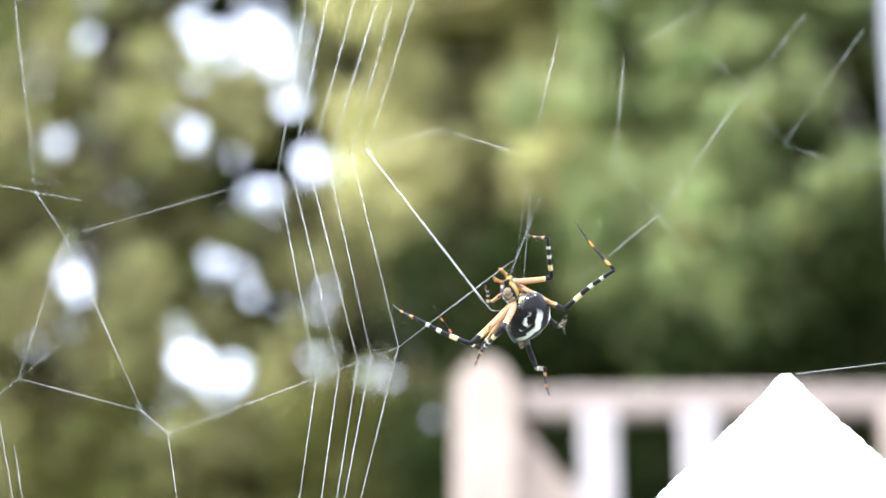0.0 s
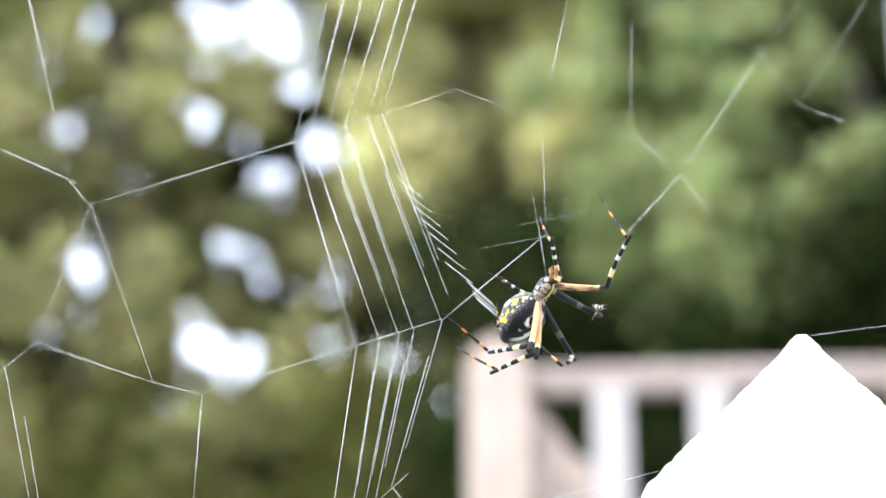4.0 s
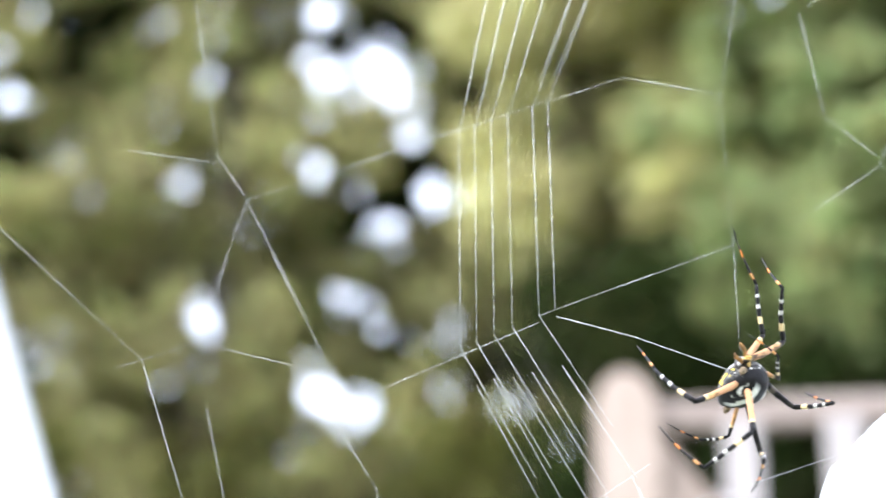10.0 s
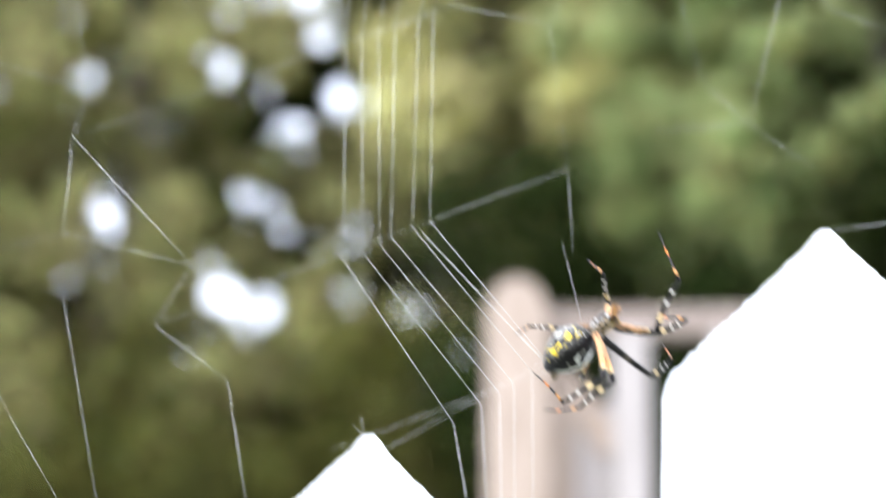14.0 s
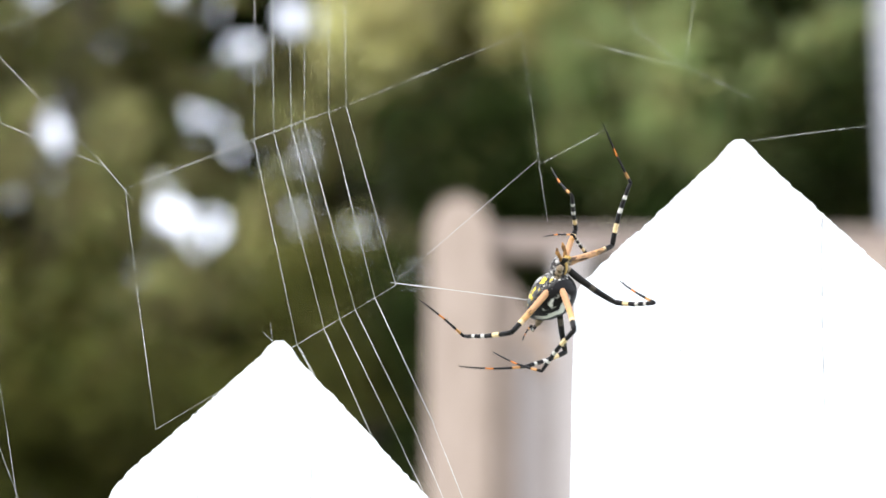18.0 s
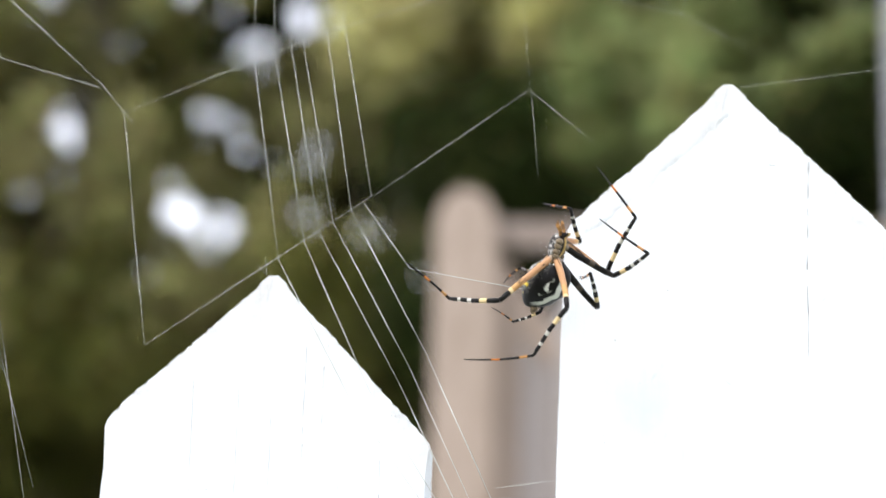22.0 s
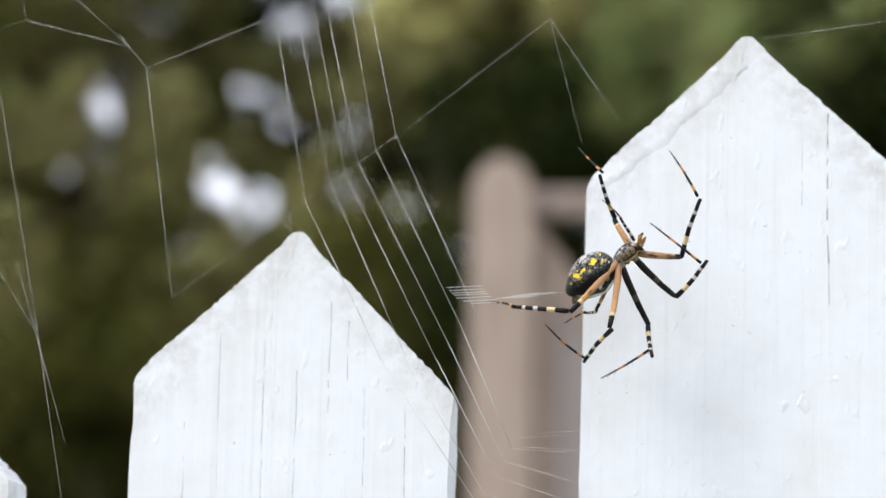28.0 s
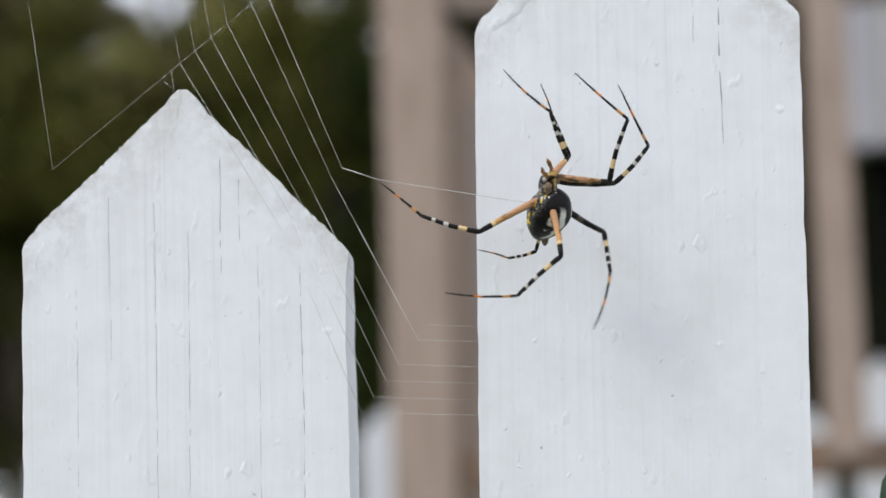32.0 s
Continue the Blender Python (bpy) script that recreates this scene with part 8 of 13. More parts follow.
    walk(LEG['h'][2], [(0, pose(0.01306, -0.01724, -0.00814, 52, -30, -15)), (1, pose(0.01138, -0.01246, -0.01223, 66, -32, -19)), (2, pose(0.00406, -0.00549, -0.02038, 94, -40, -73)), (3, pose(0.00246, -0.00419, -0.01910, 88, -40, -79)), (3.62, pose(0.00690, -0.00762, -0.01874, 41, -30, -54)), (4.25, pose(0.01135, -0.01106, -0.01838, 5, -10, -45)), (4.88, pose(0.01580, -0.01449, -0.01802, -27, 12, -49)), (5.5, pose(0.02025, -0.01793, -0.01766, -65, 27, -66)), (5.75, pose(0.02077, -0.01381, -0.01580, -33, 51, -100)), (6, pose(0.02129, -0.00968, -0.01395, -17, 85, -140)), (7, pose(0.02104, -0.01034, -0.00158, -6, 41, -121)), (8, pose(0.02717, -0.00558, 0.00258, -16, 55, -125)), (9, pose(0.02494, -0.01656, -0.00352, -40, 20, -102)), (10, pose(0.01918, -0.01113, -0.01226, -43, 66, -153)), (11, pose(0.00565, -0.02021, -0.02120, -64, 77, 161)), (12.5, pose(0.00038, 0.00443, -0.02315, -7, 68, -177)), (13, pose(-0.00094, 0.00833, -0.02220, -1, 63, -176)), (14, pose(0.00095, 0.00879, -0.01977, 3, 63, -176)), (14.5, pose(0.00027, 0.01071, -0.01756, 4, 62, -176)), (16.5, pose(0.00483, -0.00276, -0.01674, 0, 54, -177)), (17, pose(0.01959, -0.01320, -0.01841, -68, 48, -171)), (17.5, pose(0.01680, -0.01789, -0.00977, -49, 22, -122)), (18, pose(0.01400, -0.02258, -0.00114, -55, -8, -85)), (19, pose(0.02051, -0.01651, -0.01123, -55, 18, -120)), (20, pose(0.02420, -0.01882, 0.00682, -39, -13, -88)), (21, pose(0.02426, -0.02075, 0.00322, -54, -17, -84)), (21.5, pose(0.01184, -0.01220, -0.00378, 8, -7, -88)), (22, pose(-0.00057, -0.00364, -0.01078, 68, 2, -81)), (23, pose(-0.00394, 0.00291, -0.01857, 72, -1, -92)), (24, pose(-0.00389, 0.00626, -0.02442, 71, -7, -107)), (25, pose(-0.00433, 0.01269, -0.02165, 65, -7, -108)), (26, pose(-0.00393, 0.00906, -0.02152, 55, -4, -103)), (26.5, pose(-0.00307, 0.00649, -0.02163, 44, -8, -107)), (27.5, pose(-0.00246, -0.00452, -0.02348, 55, 20, -76)), (28.5, pose(-0.00186, -0.01554, -0.02534, 83, 35, -32)), (29, pose(0.00747, -0.02082, -0.01697, 55, 35, -33)), (30, pose(0.01745, -0.02194, -0.00319, 13, 44, -25)), (31, pose(0.01497, -0.02318, -0.00628, 3, 54, -23)), (32, pose(0.00719, -0.01623, -0.02141, -152, 81, -155))])
    walk(THREADS[0], flat(-0.012, (0, -0.1327, 1.1832, -172.4), (1, -0.1284, 1.1825, -172.2), (2, -0.1312, 1.1838, -173.0), (3, -0.1301, 1.1825, -170.6), (6, -0.1203, 1.1787, -166.7), (8, -0.1255, 1.1810, -168.8), (9, -0.1289, 1.1809, -174.0), (11, -0.1289, 1.1809, -163.2), (12, -0.1289, 1.1809, -172.6), (13, -0.1289, 1.1809, -161.3), (14, -0.1289, 1.1809, -175.4), (17, -0.1289, 1.1809, -174.3), (19, -0.1289, 1.1809, -171.8), (21, -0.1289, 1.1809, -174.5), (23, -0.1289, 1.1809, -170.5), (32, -0.1289, 1.1809, -170.5)))
    walk(THREADS[1], flat(-0.012, (0, -0.1342, 1.1725, -172.4), (1, -0.1298, 1.1720, -172.2), (2, -0.1325, 1.1734, -173.0), (3, -0.1318, 1.1723, -170.6), (6, -0.1224, 1.1698, -166.7), (8, -0.1274, 1.1709, -168.8), (9, -0.1296, 1.1739, -174.0), (10, -0.1309, 1.1713, -168.3), (11, -0.1327, 1.1683, -163.2), (12, -0.1315, 1.1610, -172.6), (13, -0.1354, 1.1618, -161.3), (14, -0.1298, 1.1699, -175.4), (14.5, -0.1298, 1.1699, -175.4), (16.5, -0.1295, 1.1752, -174.3), (17, -0.1295, 1.1752, -174.3), (19, -0.1292, 1.1788, -171.8), (21, -0.1290, 1.1798, -174.5), (23, -0.1283, 1.1847, -170.5), (32, -0.1283, 1.1847, -170.5)))
    walk(THREADS[2], flat(-0.012, (0, -0.1262, 1.1840, -169.7), (1, -0.1219, 1.1829, -169.5), (2, -0.1242, 1.1845, -169.9), (3, -0.1238, 1.1830, -168.1), (6, -0.1160, 1.1799, -166.6), (8, -0.1214, 1.1826, -168.7), (9, -0.1231, 1.1812, -172.3), (11, -0.1231, 1.1812, -161.8), (12, -0.1231, 1.1812, -171.4), (13, -0.1231, 1.1812, -159.8), (14, -0.1231, 1.1812, -174.1), (14.5, -0.1231, 1.1812, -174.1), (16.5, -0.1231, 1.1812, -171.7), (19, -0.1231, 1.1812, -171.3), (21, -0.1231, 1.1812, -171.9), (23, -0.1231, 1.1812, -169.5), (32, -0.1231, 1.1812, -169.5)))
    walk(THREADS[3], flat(-0.012, (0, -0.1281, 1.1730, -169.7), (1, -0.1238, 1.1722, -169.5), (2, -0.1261, 1.1739, -169.9), (3, -0.1260, 1.1726, -168.1), (6, -0.1182, 1.1706, -166.6), (8, -0.1235, 1.1721, -168.7), (9, -0.1240, 1.1746, -172.3), (10, -0.1253, 1.1719, -166.8), (11, -0.1271, 1.1690, -161.8), (12, -0.1260, 1.1619, -171.4), (13, -0.1300, 1.1625, -159.8), (14, -0.1242, 1.1705, -174.1), (14.5, -0.1242, 1.1705, -174.1), (16.5, -0.1238, 1.1762, -171.7), (17, -0.1238, 1.1762, -171.7), (19, -0.1234, 1.1793, -171.3), (21, -0.1230, 1.1817, -171.9), (23, -0.1222, 1.1859, -169.5), (32, -0.1222, 1.1859, -169.5)))
    walk(THREADS[4], flat(-0.012, (0, -0.1180, 1.1844, -166.5), (1, -0.1142, 1.1836, -166.7), (2, -0.1162, 1.1851, -166.5), (3, -0.1164, 1.1835, -165.4), (6, -0.1115, 1.1832, -166.5), (8, -0.1165, 1.1842, -168.6), (9, -0.1170, 1.1815, -170.4), (11, -0.1170, 1.1815, -160.2), (12, -0.1170, 1.1815, -170.0), (13, -0.1170, 1.1815, -158.2), (14, -0.1170, 1.1815, -172.6), (14.5, -0.1170, 1.1815, -172.6), (16.5, -0.1170, 1.1815, -169.7), (21, -0.1170, 1.1815, -169.9), (23, -0.1170, 1.1815, -167.0), (32, -0.1170, 1.1815, -167.0)))
    walk(THREADS[5], flat(-0.012, (0, -0.1207, 1.1733, -166.5), (1, -0.1168, 1.1727, -166.7), (2, -0.1188, 1.1742, -166.5), (3, -0.1192, 1.1728, -165.4), (6, -0.1139, 1.1733, -166.5), (8, -0.1188, 1.1731, -168.6), (9, -0.1181, 1.1753, -170.4), (10, -0.1194, 1.1725, -165.0), (11, -0.1213, 1.1696, -160.2), (12, -0.1203, 1.1627, -170.0), (13, -0.1243, 1.1632, -158.2), (14, -0.1183, 1.1716, -172.6), (14.5, -0.1183, 1.1716, -172.6), (16.5, -0.1177, 1.1777, -169.7), (17, -0.1177, 1.1777, -169.7), (19, -0.1172, 1.1807, -169.7), (21, -0.1168, 1.1827, -169.9), (23, -0.1157, 1.1871, -167.0), (32, -0.1157, 1.1871, -167.0)))
    walk(THREADS[6], flat(-0.012, (0, -0.1109, 1.1851, -164.5), (1, -0.1066, 1.1845, -164.6), (2, -0.1091, 1.1860, -164.6), (3, -0.1088, 1.1844, -163.0), (6, -0.1061, 1.1851, -166.4), (8, -0.1114, 1.1890, -168.5), (9, -0.1106, 1.1818, -168.3), (11, -0.1106, 1.1818, -158.4), (12, -0.1106, 1.1818, -168.5), (13, -0.1106, 1.1818, -156.5), (14, -0.1106, 1.1818, -170.7), (14.5, -0.1106, 1.1818, -170.7), (16.5, -0.1106, 1.1818, -168.3), (17, -0.1106, 1.1818, -168.3), (19, -0.1106, 1.1818, -166.7), (21, -0.1106, 1.1818, -167.8), (23, -0.1106, 1.1818, -162.7), (32, -0.1106, 1.1818, -162.7)))
    walk(THREADS[7], flat(-0.012, (0, -0.1140, 1.1737, -164.5), (1, -0.1097, 1.1733, -164.6), (2, -0.1122, 1.1748, -164.6), (3, -0.1121, 1.1736, -163.0), (6, -0.1086, 1.1747, -166.4), (8, -0.1137, 1.1773, -168.5), (9, -0.1118, 1.1758, -168.3), (10, -0.1132, 1.1732, -163.0), (11, -0.1152, 1.1703, -158.4), (12, -0.1143, 1.1637, -168.5), (13, -0.1184, 1.1639, -156.5), (14, -0.1120, 1.1730, -170.7), (14.5, -0.1120, 1.1730, -170.7), (16.5, -0.1112, 1.1787, -168.3), (17, -0.1112, 1.1787, -168.3), (19, -0.1107, 1.1812, -166.7), (21, -0.1102, 1.1838, -167.8), (23, -0.1088, 1.1876, -162.7), (32, -0.1088, 1.1876, -162.7)))
    walk(THREADS[8], flat(-0.012, (0, -0.1058, 1.1879, -166.2), (1, -0.1005, 1.1863, -165.1), (2, -0.1034, 1.1879, -165.4), (3, -0.1035, 1.1866, -164.2), (6, -0.0995, 1.1870, -166.3), (8, -0.1047, 1.1912, -168.4), (9, -0.1013, 1.1823, -165.1), (11, -0.1013, 1.1823, -155.9), (12, -0.1013, 1.1823, -166.3), (13, -0.1013, 1.1823, -154.0), (14, -0.1013, 1.1823, -167.6), (14.5, -0.1013, 1.1823, -167.6), (16.5, -0.1013, 1.1823, -164.3), (17, -0.1013, 1.1823, -164.3), (19, -0.1013, 1.1823, -162.5), (21, -0.1013, 1.1823, -162.9), (23, -0.1013, 1.1823, -157.8), (32, -0.1013, 1.1823, -157.8)))
    walk(THREADS[9], flat(-0.012, (0, -0.1088, 1.1756, -166.2), (1, -0.1037, 1.1743, -165.1), (2, -0.1065, 1.1760, -165.4), (3, -0.1068, 1.1749, -164.2), (6, -0.1023, 1.1759, -166.3), (8, -0.1072, 1.1788, -168.4), (9, -0.1028, 1.1768, -165.1), (10, -0.1043, 1.1741, -160.2), (11, -0.1062, 1.1713, -155.9), (12, -0.1055, 1.1650, -166.3), (13, -0.1097, 1.1650, -154.0), (14, -0.1031, 1.1740, -167.6), (14.5, -0.1031, 1.1740, -167.6), (16.5, -0.1019, 1.1803, -164.3), (17, -0.1019, 1.1803, -164.3), (19, -0.1012, 1.1826, -162.5), (21, -0.1004, 1.1853, -162.9), (23, -0.0986, 1.1889, -157.8), (32, -0.0986, 1.1889, -157.8)))
    walk(THREADS[10], flat(-0.012, (0, -0.0994, 1.1884, -164.2), (1, -0.0962, 1.1875, -165.2), (2, -0.0980, 1.1889, -164.5), (3, -0.0990, 1.1878, -163.8), (6, -0.0954, 1.1882, -166.2), (8, -0.1003, 1.1925, -168.3), (9, -0.0956, 1.1826, -163.1), (11, -0.0956, 1.1826, -154.3), (12, -0.0956, 1.1826, -164.8), (13, -0.0956, 1.1826, -152.4), (14, -0.0956, 1.1826, -165.6), (14.5, -0.0956, 1.1826, -165.6), (16.5, -0.0956, 1.1826, -161.5), (19, -0.0956, 1.1826, -160.6), (21, -0.0956, 1.1826, -160.4), (23, -0.0956, 1.1826, -156.0), (32, -0.0956, 1.1826, -156.0)))
    walk(THREADS[11], flat(-0.012, (0, -0.1029, 1.1760, -164.2), (1, -0.0994, 1.1752, -165.2), (2, -0.1013, 1.1767, -164.5), (3, -0.1025, 1.1758, -163.8), (6, -0.0982, 1.1768, -166.2), (8, -0.1030, 1.1797, -168.3), (9, -0.0972, 1.1773, -163.1), (10, -0.0988, 1.1746, -158.4), (11, -0.1008, 1.1718, -154.3), (12, -0.1002, 1.1658, -164.8), (13, -0.1045, 1.1656, -152.4), (14, -0.0975, 1.1750, -165.6), (14.5, -0.0975, 1.1750, -165.6), (16.5, -0.0960, 1.1815, -161.5), (17, -0.0960, 1.1815, -161.5), (19, -0.0951, 1.1842, -160.6), (21, -0.0943, 1.1862, -160.4), (23, -0.0924, 1.1899, -156.0), (32, -0.0924, 1.1899, -156.0)))
    walk(THREADS[12], flat(-0.012, (0, -0.1404, 1.1261, 168.4), (1, -0.1361, 1.1256, 166.9), (2, -0.1381, 1.1269, 163.8), (3, -0.1394, 1.1261, 160.9), (6, -0.1332, 1.1242, 174.9), (8, -0.1365, 1.1250, 179.4), (9, -0.1345, 1.1274, 180.5), (11, -0.1462, 1.1235, 180.4), (12, -0.1375, 1.1146, 179.8), (13, -0.1504, 1.1175, 179.7), (14, -0.1335, 1.1232, 179.6), (14.5, -0.1335, 1.1232, 179.6), (16.5, -0.1341, 1.1286, 179.6), (17, -0.1341, 1.1286, 179.6), (19, -0.1359, 1.1325, 177.2), (21, -0.1335, 1.1332, 178.9), (23, -0.1360, 1.1385, 178.0), (25, -0.1360, 1.1385, 180.2), (26, -0.1360, 1.1385, 178.5), (29, -0.1360, 1.1385, 177.5), (30, -0.1360, 1.1385, 176.1), (31, -0.1360, 1.1385, 178.3), (32, -0.1360, 1.1385, 178.3)))
    walk(THREADS[13], flat(-0.012, (0, -0.1378, 1.1134, 168.4), (1, -0.1330, 1.1121, 166.9), (3, -0.1349, 1.1132, 160.9), (6, -0.1317, 1.1072, 174.9), (8, -0.1364, 1.1101, 179.4), (9, -0.1346, 1.1110, 180.5), (11, -0.1463, 1.1053, 180.4), (12, -0.1374, 1.0976, 179.8), (13, -0.1503, 1.0974, 179.7), (14, -0.1334, 1.1063, 179.6), (14.5, -0.1334, 1.1063, 179.6), (16.5, -0.1340, 1.1120, 179.6), (17, -0.1340, 1.1120, 179.6), (19, -0.1351, 1.1149, 177.2), (21, -0.1332, 1.1163, 178.9), (23, -0.1353, 1.1193, 178.0), (25, -0.1361, 1.1202, 180.2), (26, -0.1355, 1.1196, 178.5), (29, -0.1352, 1.1198, 177.5), (30, -0.1346, 1.1170, 176.1), (31, -0.1355, 1.1196, 178.3), (32, -0.1355, 1.1196, 178.3)))
    walk(THREADS[14], flat(-0.012, (0, -0.1364, 1.1274, 166.2), (1, -0.1323, 1.1266, 164.1), (2, -0.1342, 1.1282, 161.4), (3, -0.1356, 1.1272, 158.1), (6, -0.1290, 1.1254, 173.4), (8, -0.1326, 1.1266, 177.7), (9, -0.1302, 1.1286, 180.4), (11, -0.1416, 1.1249, 180.3), (12, -0.1330, 1.1160, 179.6), (13, -0.1460, 1.1190, 179.5), (14, -0.1290, 1.1243, 178.8), (14.5, -0.1290, 1.1243, 178.8), (16.5, -0.1305, 1.1303, 177.9), (17, -0.1305, 1.1303, 177.9), (19, -0.1304, 1.1334, 177.2), (21, -0.1296, 1.1358, 177.4), (23, -0.1307, 1.1403, 177.7), (25, -0.1307, 1.1403, 179.5), (26.5, -0.1307, 1.1403, 178.6), (28.5, -0.1307, 1.1403, 176.7), (30, -0.1307, 1.1403, 177.2), (31, -0.1307, 1.1403, 179.0), (32, -0.1307, 1.1403, 179.0)))
    walk(THREADS[15], flat(-0.012, (0, -0.1333, 1.1147, 166.2), (1, -0.1286, 1.1136, 164.1), (2, -0.1293, 1.1137, 161.4), (3, -0.1305, 1.1145, 158.1), (6, -0.1269, 1.1079, 173.4), (8, -0.1320, 1.1123, 177.7), (9, -0.1303, 1.1125, 180.4), (11, -0.1417, 1.1067, 180.3), (12, -0.1329, 1.0990, 179.6), (13, -0.1458, 1.0990, 179.5), (14, -0.1287, 1.1080, 178.8), (14.5, -0.1287, 1.1080, 178.8), (16.5, -0.1299, 1.1144, 177.9), (17, -0.1299, 1.1144, 177.9), (19, -0.1296, 1.1158, 177.2), (21, -0.1288, 1.1188, 177.4), (23, -0.1300, 1.1216, 177.7), (25, -0.1305, 1.1219, 179.5), (26, -0.1303, 1.1225, 178.6), (26.5, -0.1303, 1.1225, 178.6), (28.5, -0.1296, 1.1211, 176.7), (29, -0.1296, 1.1211, 176.7), (30, -0.1298, 1.1225, 177.2), (31, -0.1304, 1.1211, 179.0), (32, -0.1304, 1.1211, 179.0)))
    walk(THREADS[16], flat(-0.012, (0, -0.1315, 1.1286, 165.8), (1, -0.1274, 1.1280, 163.7), (2, -0.1295, 1.1296, 160.8), (3, -0.1308, 1.1284, 157.7), (6, -0.1246, 1.1286, 172.8), (8, -0.1278, 1.1281, 178.0), (9, -0.1257, 1.1300, 180.2), (11, -0.1368, 1.1264, 180.2), (12, -0.1283, 1.1175, 179.5), (13, -0.1413, 1.1206, 179.5), (14, -0.1242, 1.1261, 178.9), (14.5, -0.1242, 1.1261, 178.9), (16.5, -0.1259, 1.1325, 177.6), (17, -0.1259, 1.1325, 177.6), (19, -0.1254, 1.1355, 177.6), (21, -0.1248, 1.1375, 177.7), (23, -0.1260, 1.1424, 177.7), (25, -0.1260, 1.1424, 179.5), (26, -0.1260, 1.1424, 177.8), (29, -0.1260, 1.1424, 176.9), (31, -0.1260, 1.1424, 179.0), (32, -0.1260, 1.1424, 179.0)))
    walk(THREADS[17], flat(-0.012, (0, -0.1284, 1.1166, 165.8), (1, -0.1236, 1.1151, 163.7), (2, -0.1245, 1.1151, 160.8), (3, -0.1257, 1.1159, 157.7), (6, -0.1221, 1.1085, 172.8), (8, -0.1274, 1.1146, 178.0), (9, -0.1258, 1.1142, 180.2), (11, -0.1369, 1.1084, 180.2), (12, -0.1281, 1.1007, 179.5), (13, -0.1411, 1.1010, 179.5), (14, -0.1239, 1.1101, 178.9), (14.5, -0.1239, 1.1101, 178.9), (16.5, -0.1252, 1.1160, 177.6), (17, -0.1252, 1.1160, 177.6), (19, -0.1247, 1.1178, 177.6), (21, -0.1241, 1.1204, 177.7), (23, -0.1253, 1.1238, 177.7), (25, -0.1258, 1.1239, 179.5), (26, -0.1253, 1.1248, 177.8), (26.5, -0.1253, 1.1248, 177.8), (28.5, -0.1249, 1.1227, 176.9), (29, -0.1249, 1.1227, 176.9), (30, -0.1253, 1.1253, 177.7), (31, -0.1256, 1.1229, 179.0), (32, -0.1256, 1.1229, 179.0)))
    walk(THREADS[18], flat(-0.012, (0, -0.1262, 1.1299, 167.2), (1, -0.1218, 1.1294, 165.3), (2, -0.1243, 1.1310, 162.0), (3, -0.1254, 1.1301, 158.9), (6, -0.1193, 1.1305, 174.2), (8, -0.1228, 1.1327, 178.9), (9, -0.1211, 1.1313, 180.0), (11, -0.1319, 1.1280, 180.0), (12, -0.1234, 1.1191, 179.3), (13, -0.1365, 1.1222, 179.4), (14, -0.1194, 1.1281, 180.5), (14.5, -0.1194, 1.1281, 180.5), (16.5, -0.1205, 1.1342, 179.6), (17, -0.1205, 1.1342, 179.6), (19, -0.1212, 1.1369, 178.1), (21, -0.1198, 1.1393, 179.3), (23, -0.1223, 1.1442, 177.9), (25, -0.1223, 1.1442, 179.1), (29, -0.1223, 1.1442, 177.1), (30, -0.1223, 1.1442, 178.7), (31, -0.1223, 1.1442, 177.9), (32, -0.1223, 1.1442, 177.9)))
    walk(THREADS[19], flat(-0.012, (0, -0.1236, 1.1184, 167.2), (1, -0.1185, 1.1168, 165.3), (2, -0.1197, 1.1168, 162.0), (3, -0.1206, 1.1175, 158.9), (6, -0.1172, 1.1094, 174.2), (8, -0.1225, 1.1153, 178.9), (9, -0.1211, 1.1161, 180.0), (11, -0.1319, 1.1103, 180.0), (12, -0.1232, 1.1026, 179.3), (13, -0.1363, 1.1031, 179.4), (14, -0.1195, 1.1122, 180.5), (14.5, -0.1195, 1.1122, 180.5), (16.5, -0.1204, 1.1171, 179.6), (17, -0.1204, 1.1171, 179.6), (19, -0.1206, 1.1191, 178.1), (21, -0.1196, 1.1219, 179.3), (23, -0.1216, 1.1250, 177.9), (25, -0.1220, 1.1255, 179.1), (26.5, -0.1218, 1.1256, 178.3), (29, -0.1213, 1.1247, 177.1), (30, -0.1219, 1.1290, 178.7), (31, -0.1216, 1.1249, 177.9), (32, -0.1216, 1.1249, 177.9)))
    walk(THREADS[20], flat(-0.012, (0, -0.1195, 1.1320, 166.4), (1, -0.1153, 1.1310, 164.1), (2, -0.1178, 1.1325, 160.8), (3, -0.1190, 1.1317, 157.4), (6, -0.1129, 1.1323, 173.7), (8, -0.1163, 1.1348, 178.8), (9, -0.1143, 1.1334, 179.6), (11, -0.1246, 1.1303, 179.8), (12, -0.1162, 1.1214, 179.1), (13, -0.1294, 1.1246, 179.3), (14, -0.1128, 1.1302, 181.1), (14.5, -0.1128, 1.1302, 181.1), (16.5, -0.1140, 1.1371, 179.5), (17, -0.1140, 1.1371, 179.5), (19, -0.1147, 1.1398, 177.9), (21, -0.1136, 1.1424, 178.8), (23, -0.1156, 1.1473, 178.2), (25, -0.1156, 1.1473, 179.4), (28.5, -0.1156, 1.1473, 177.3), (30, -0.1156, 1.1473, 177.7), (32, -0.1156, 1.1473, 177.5)))
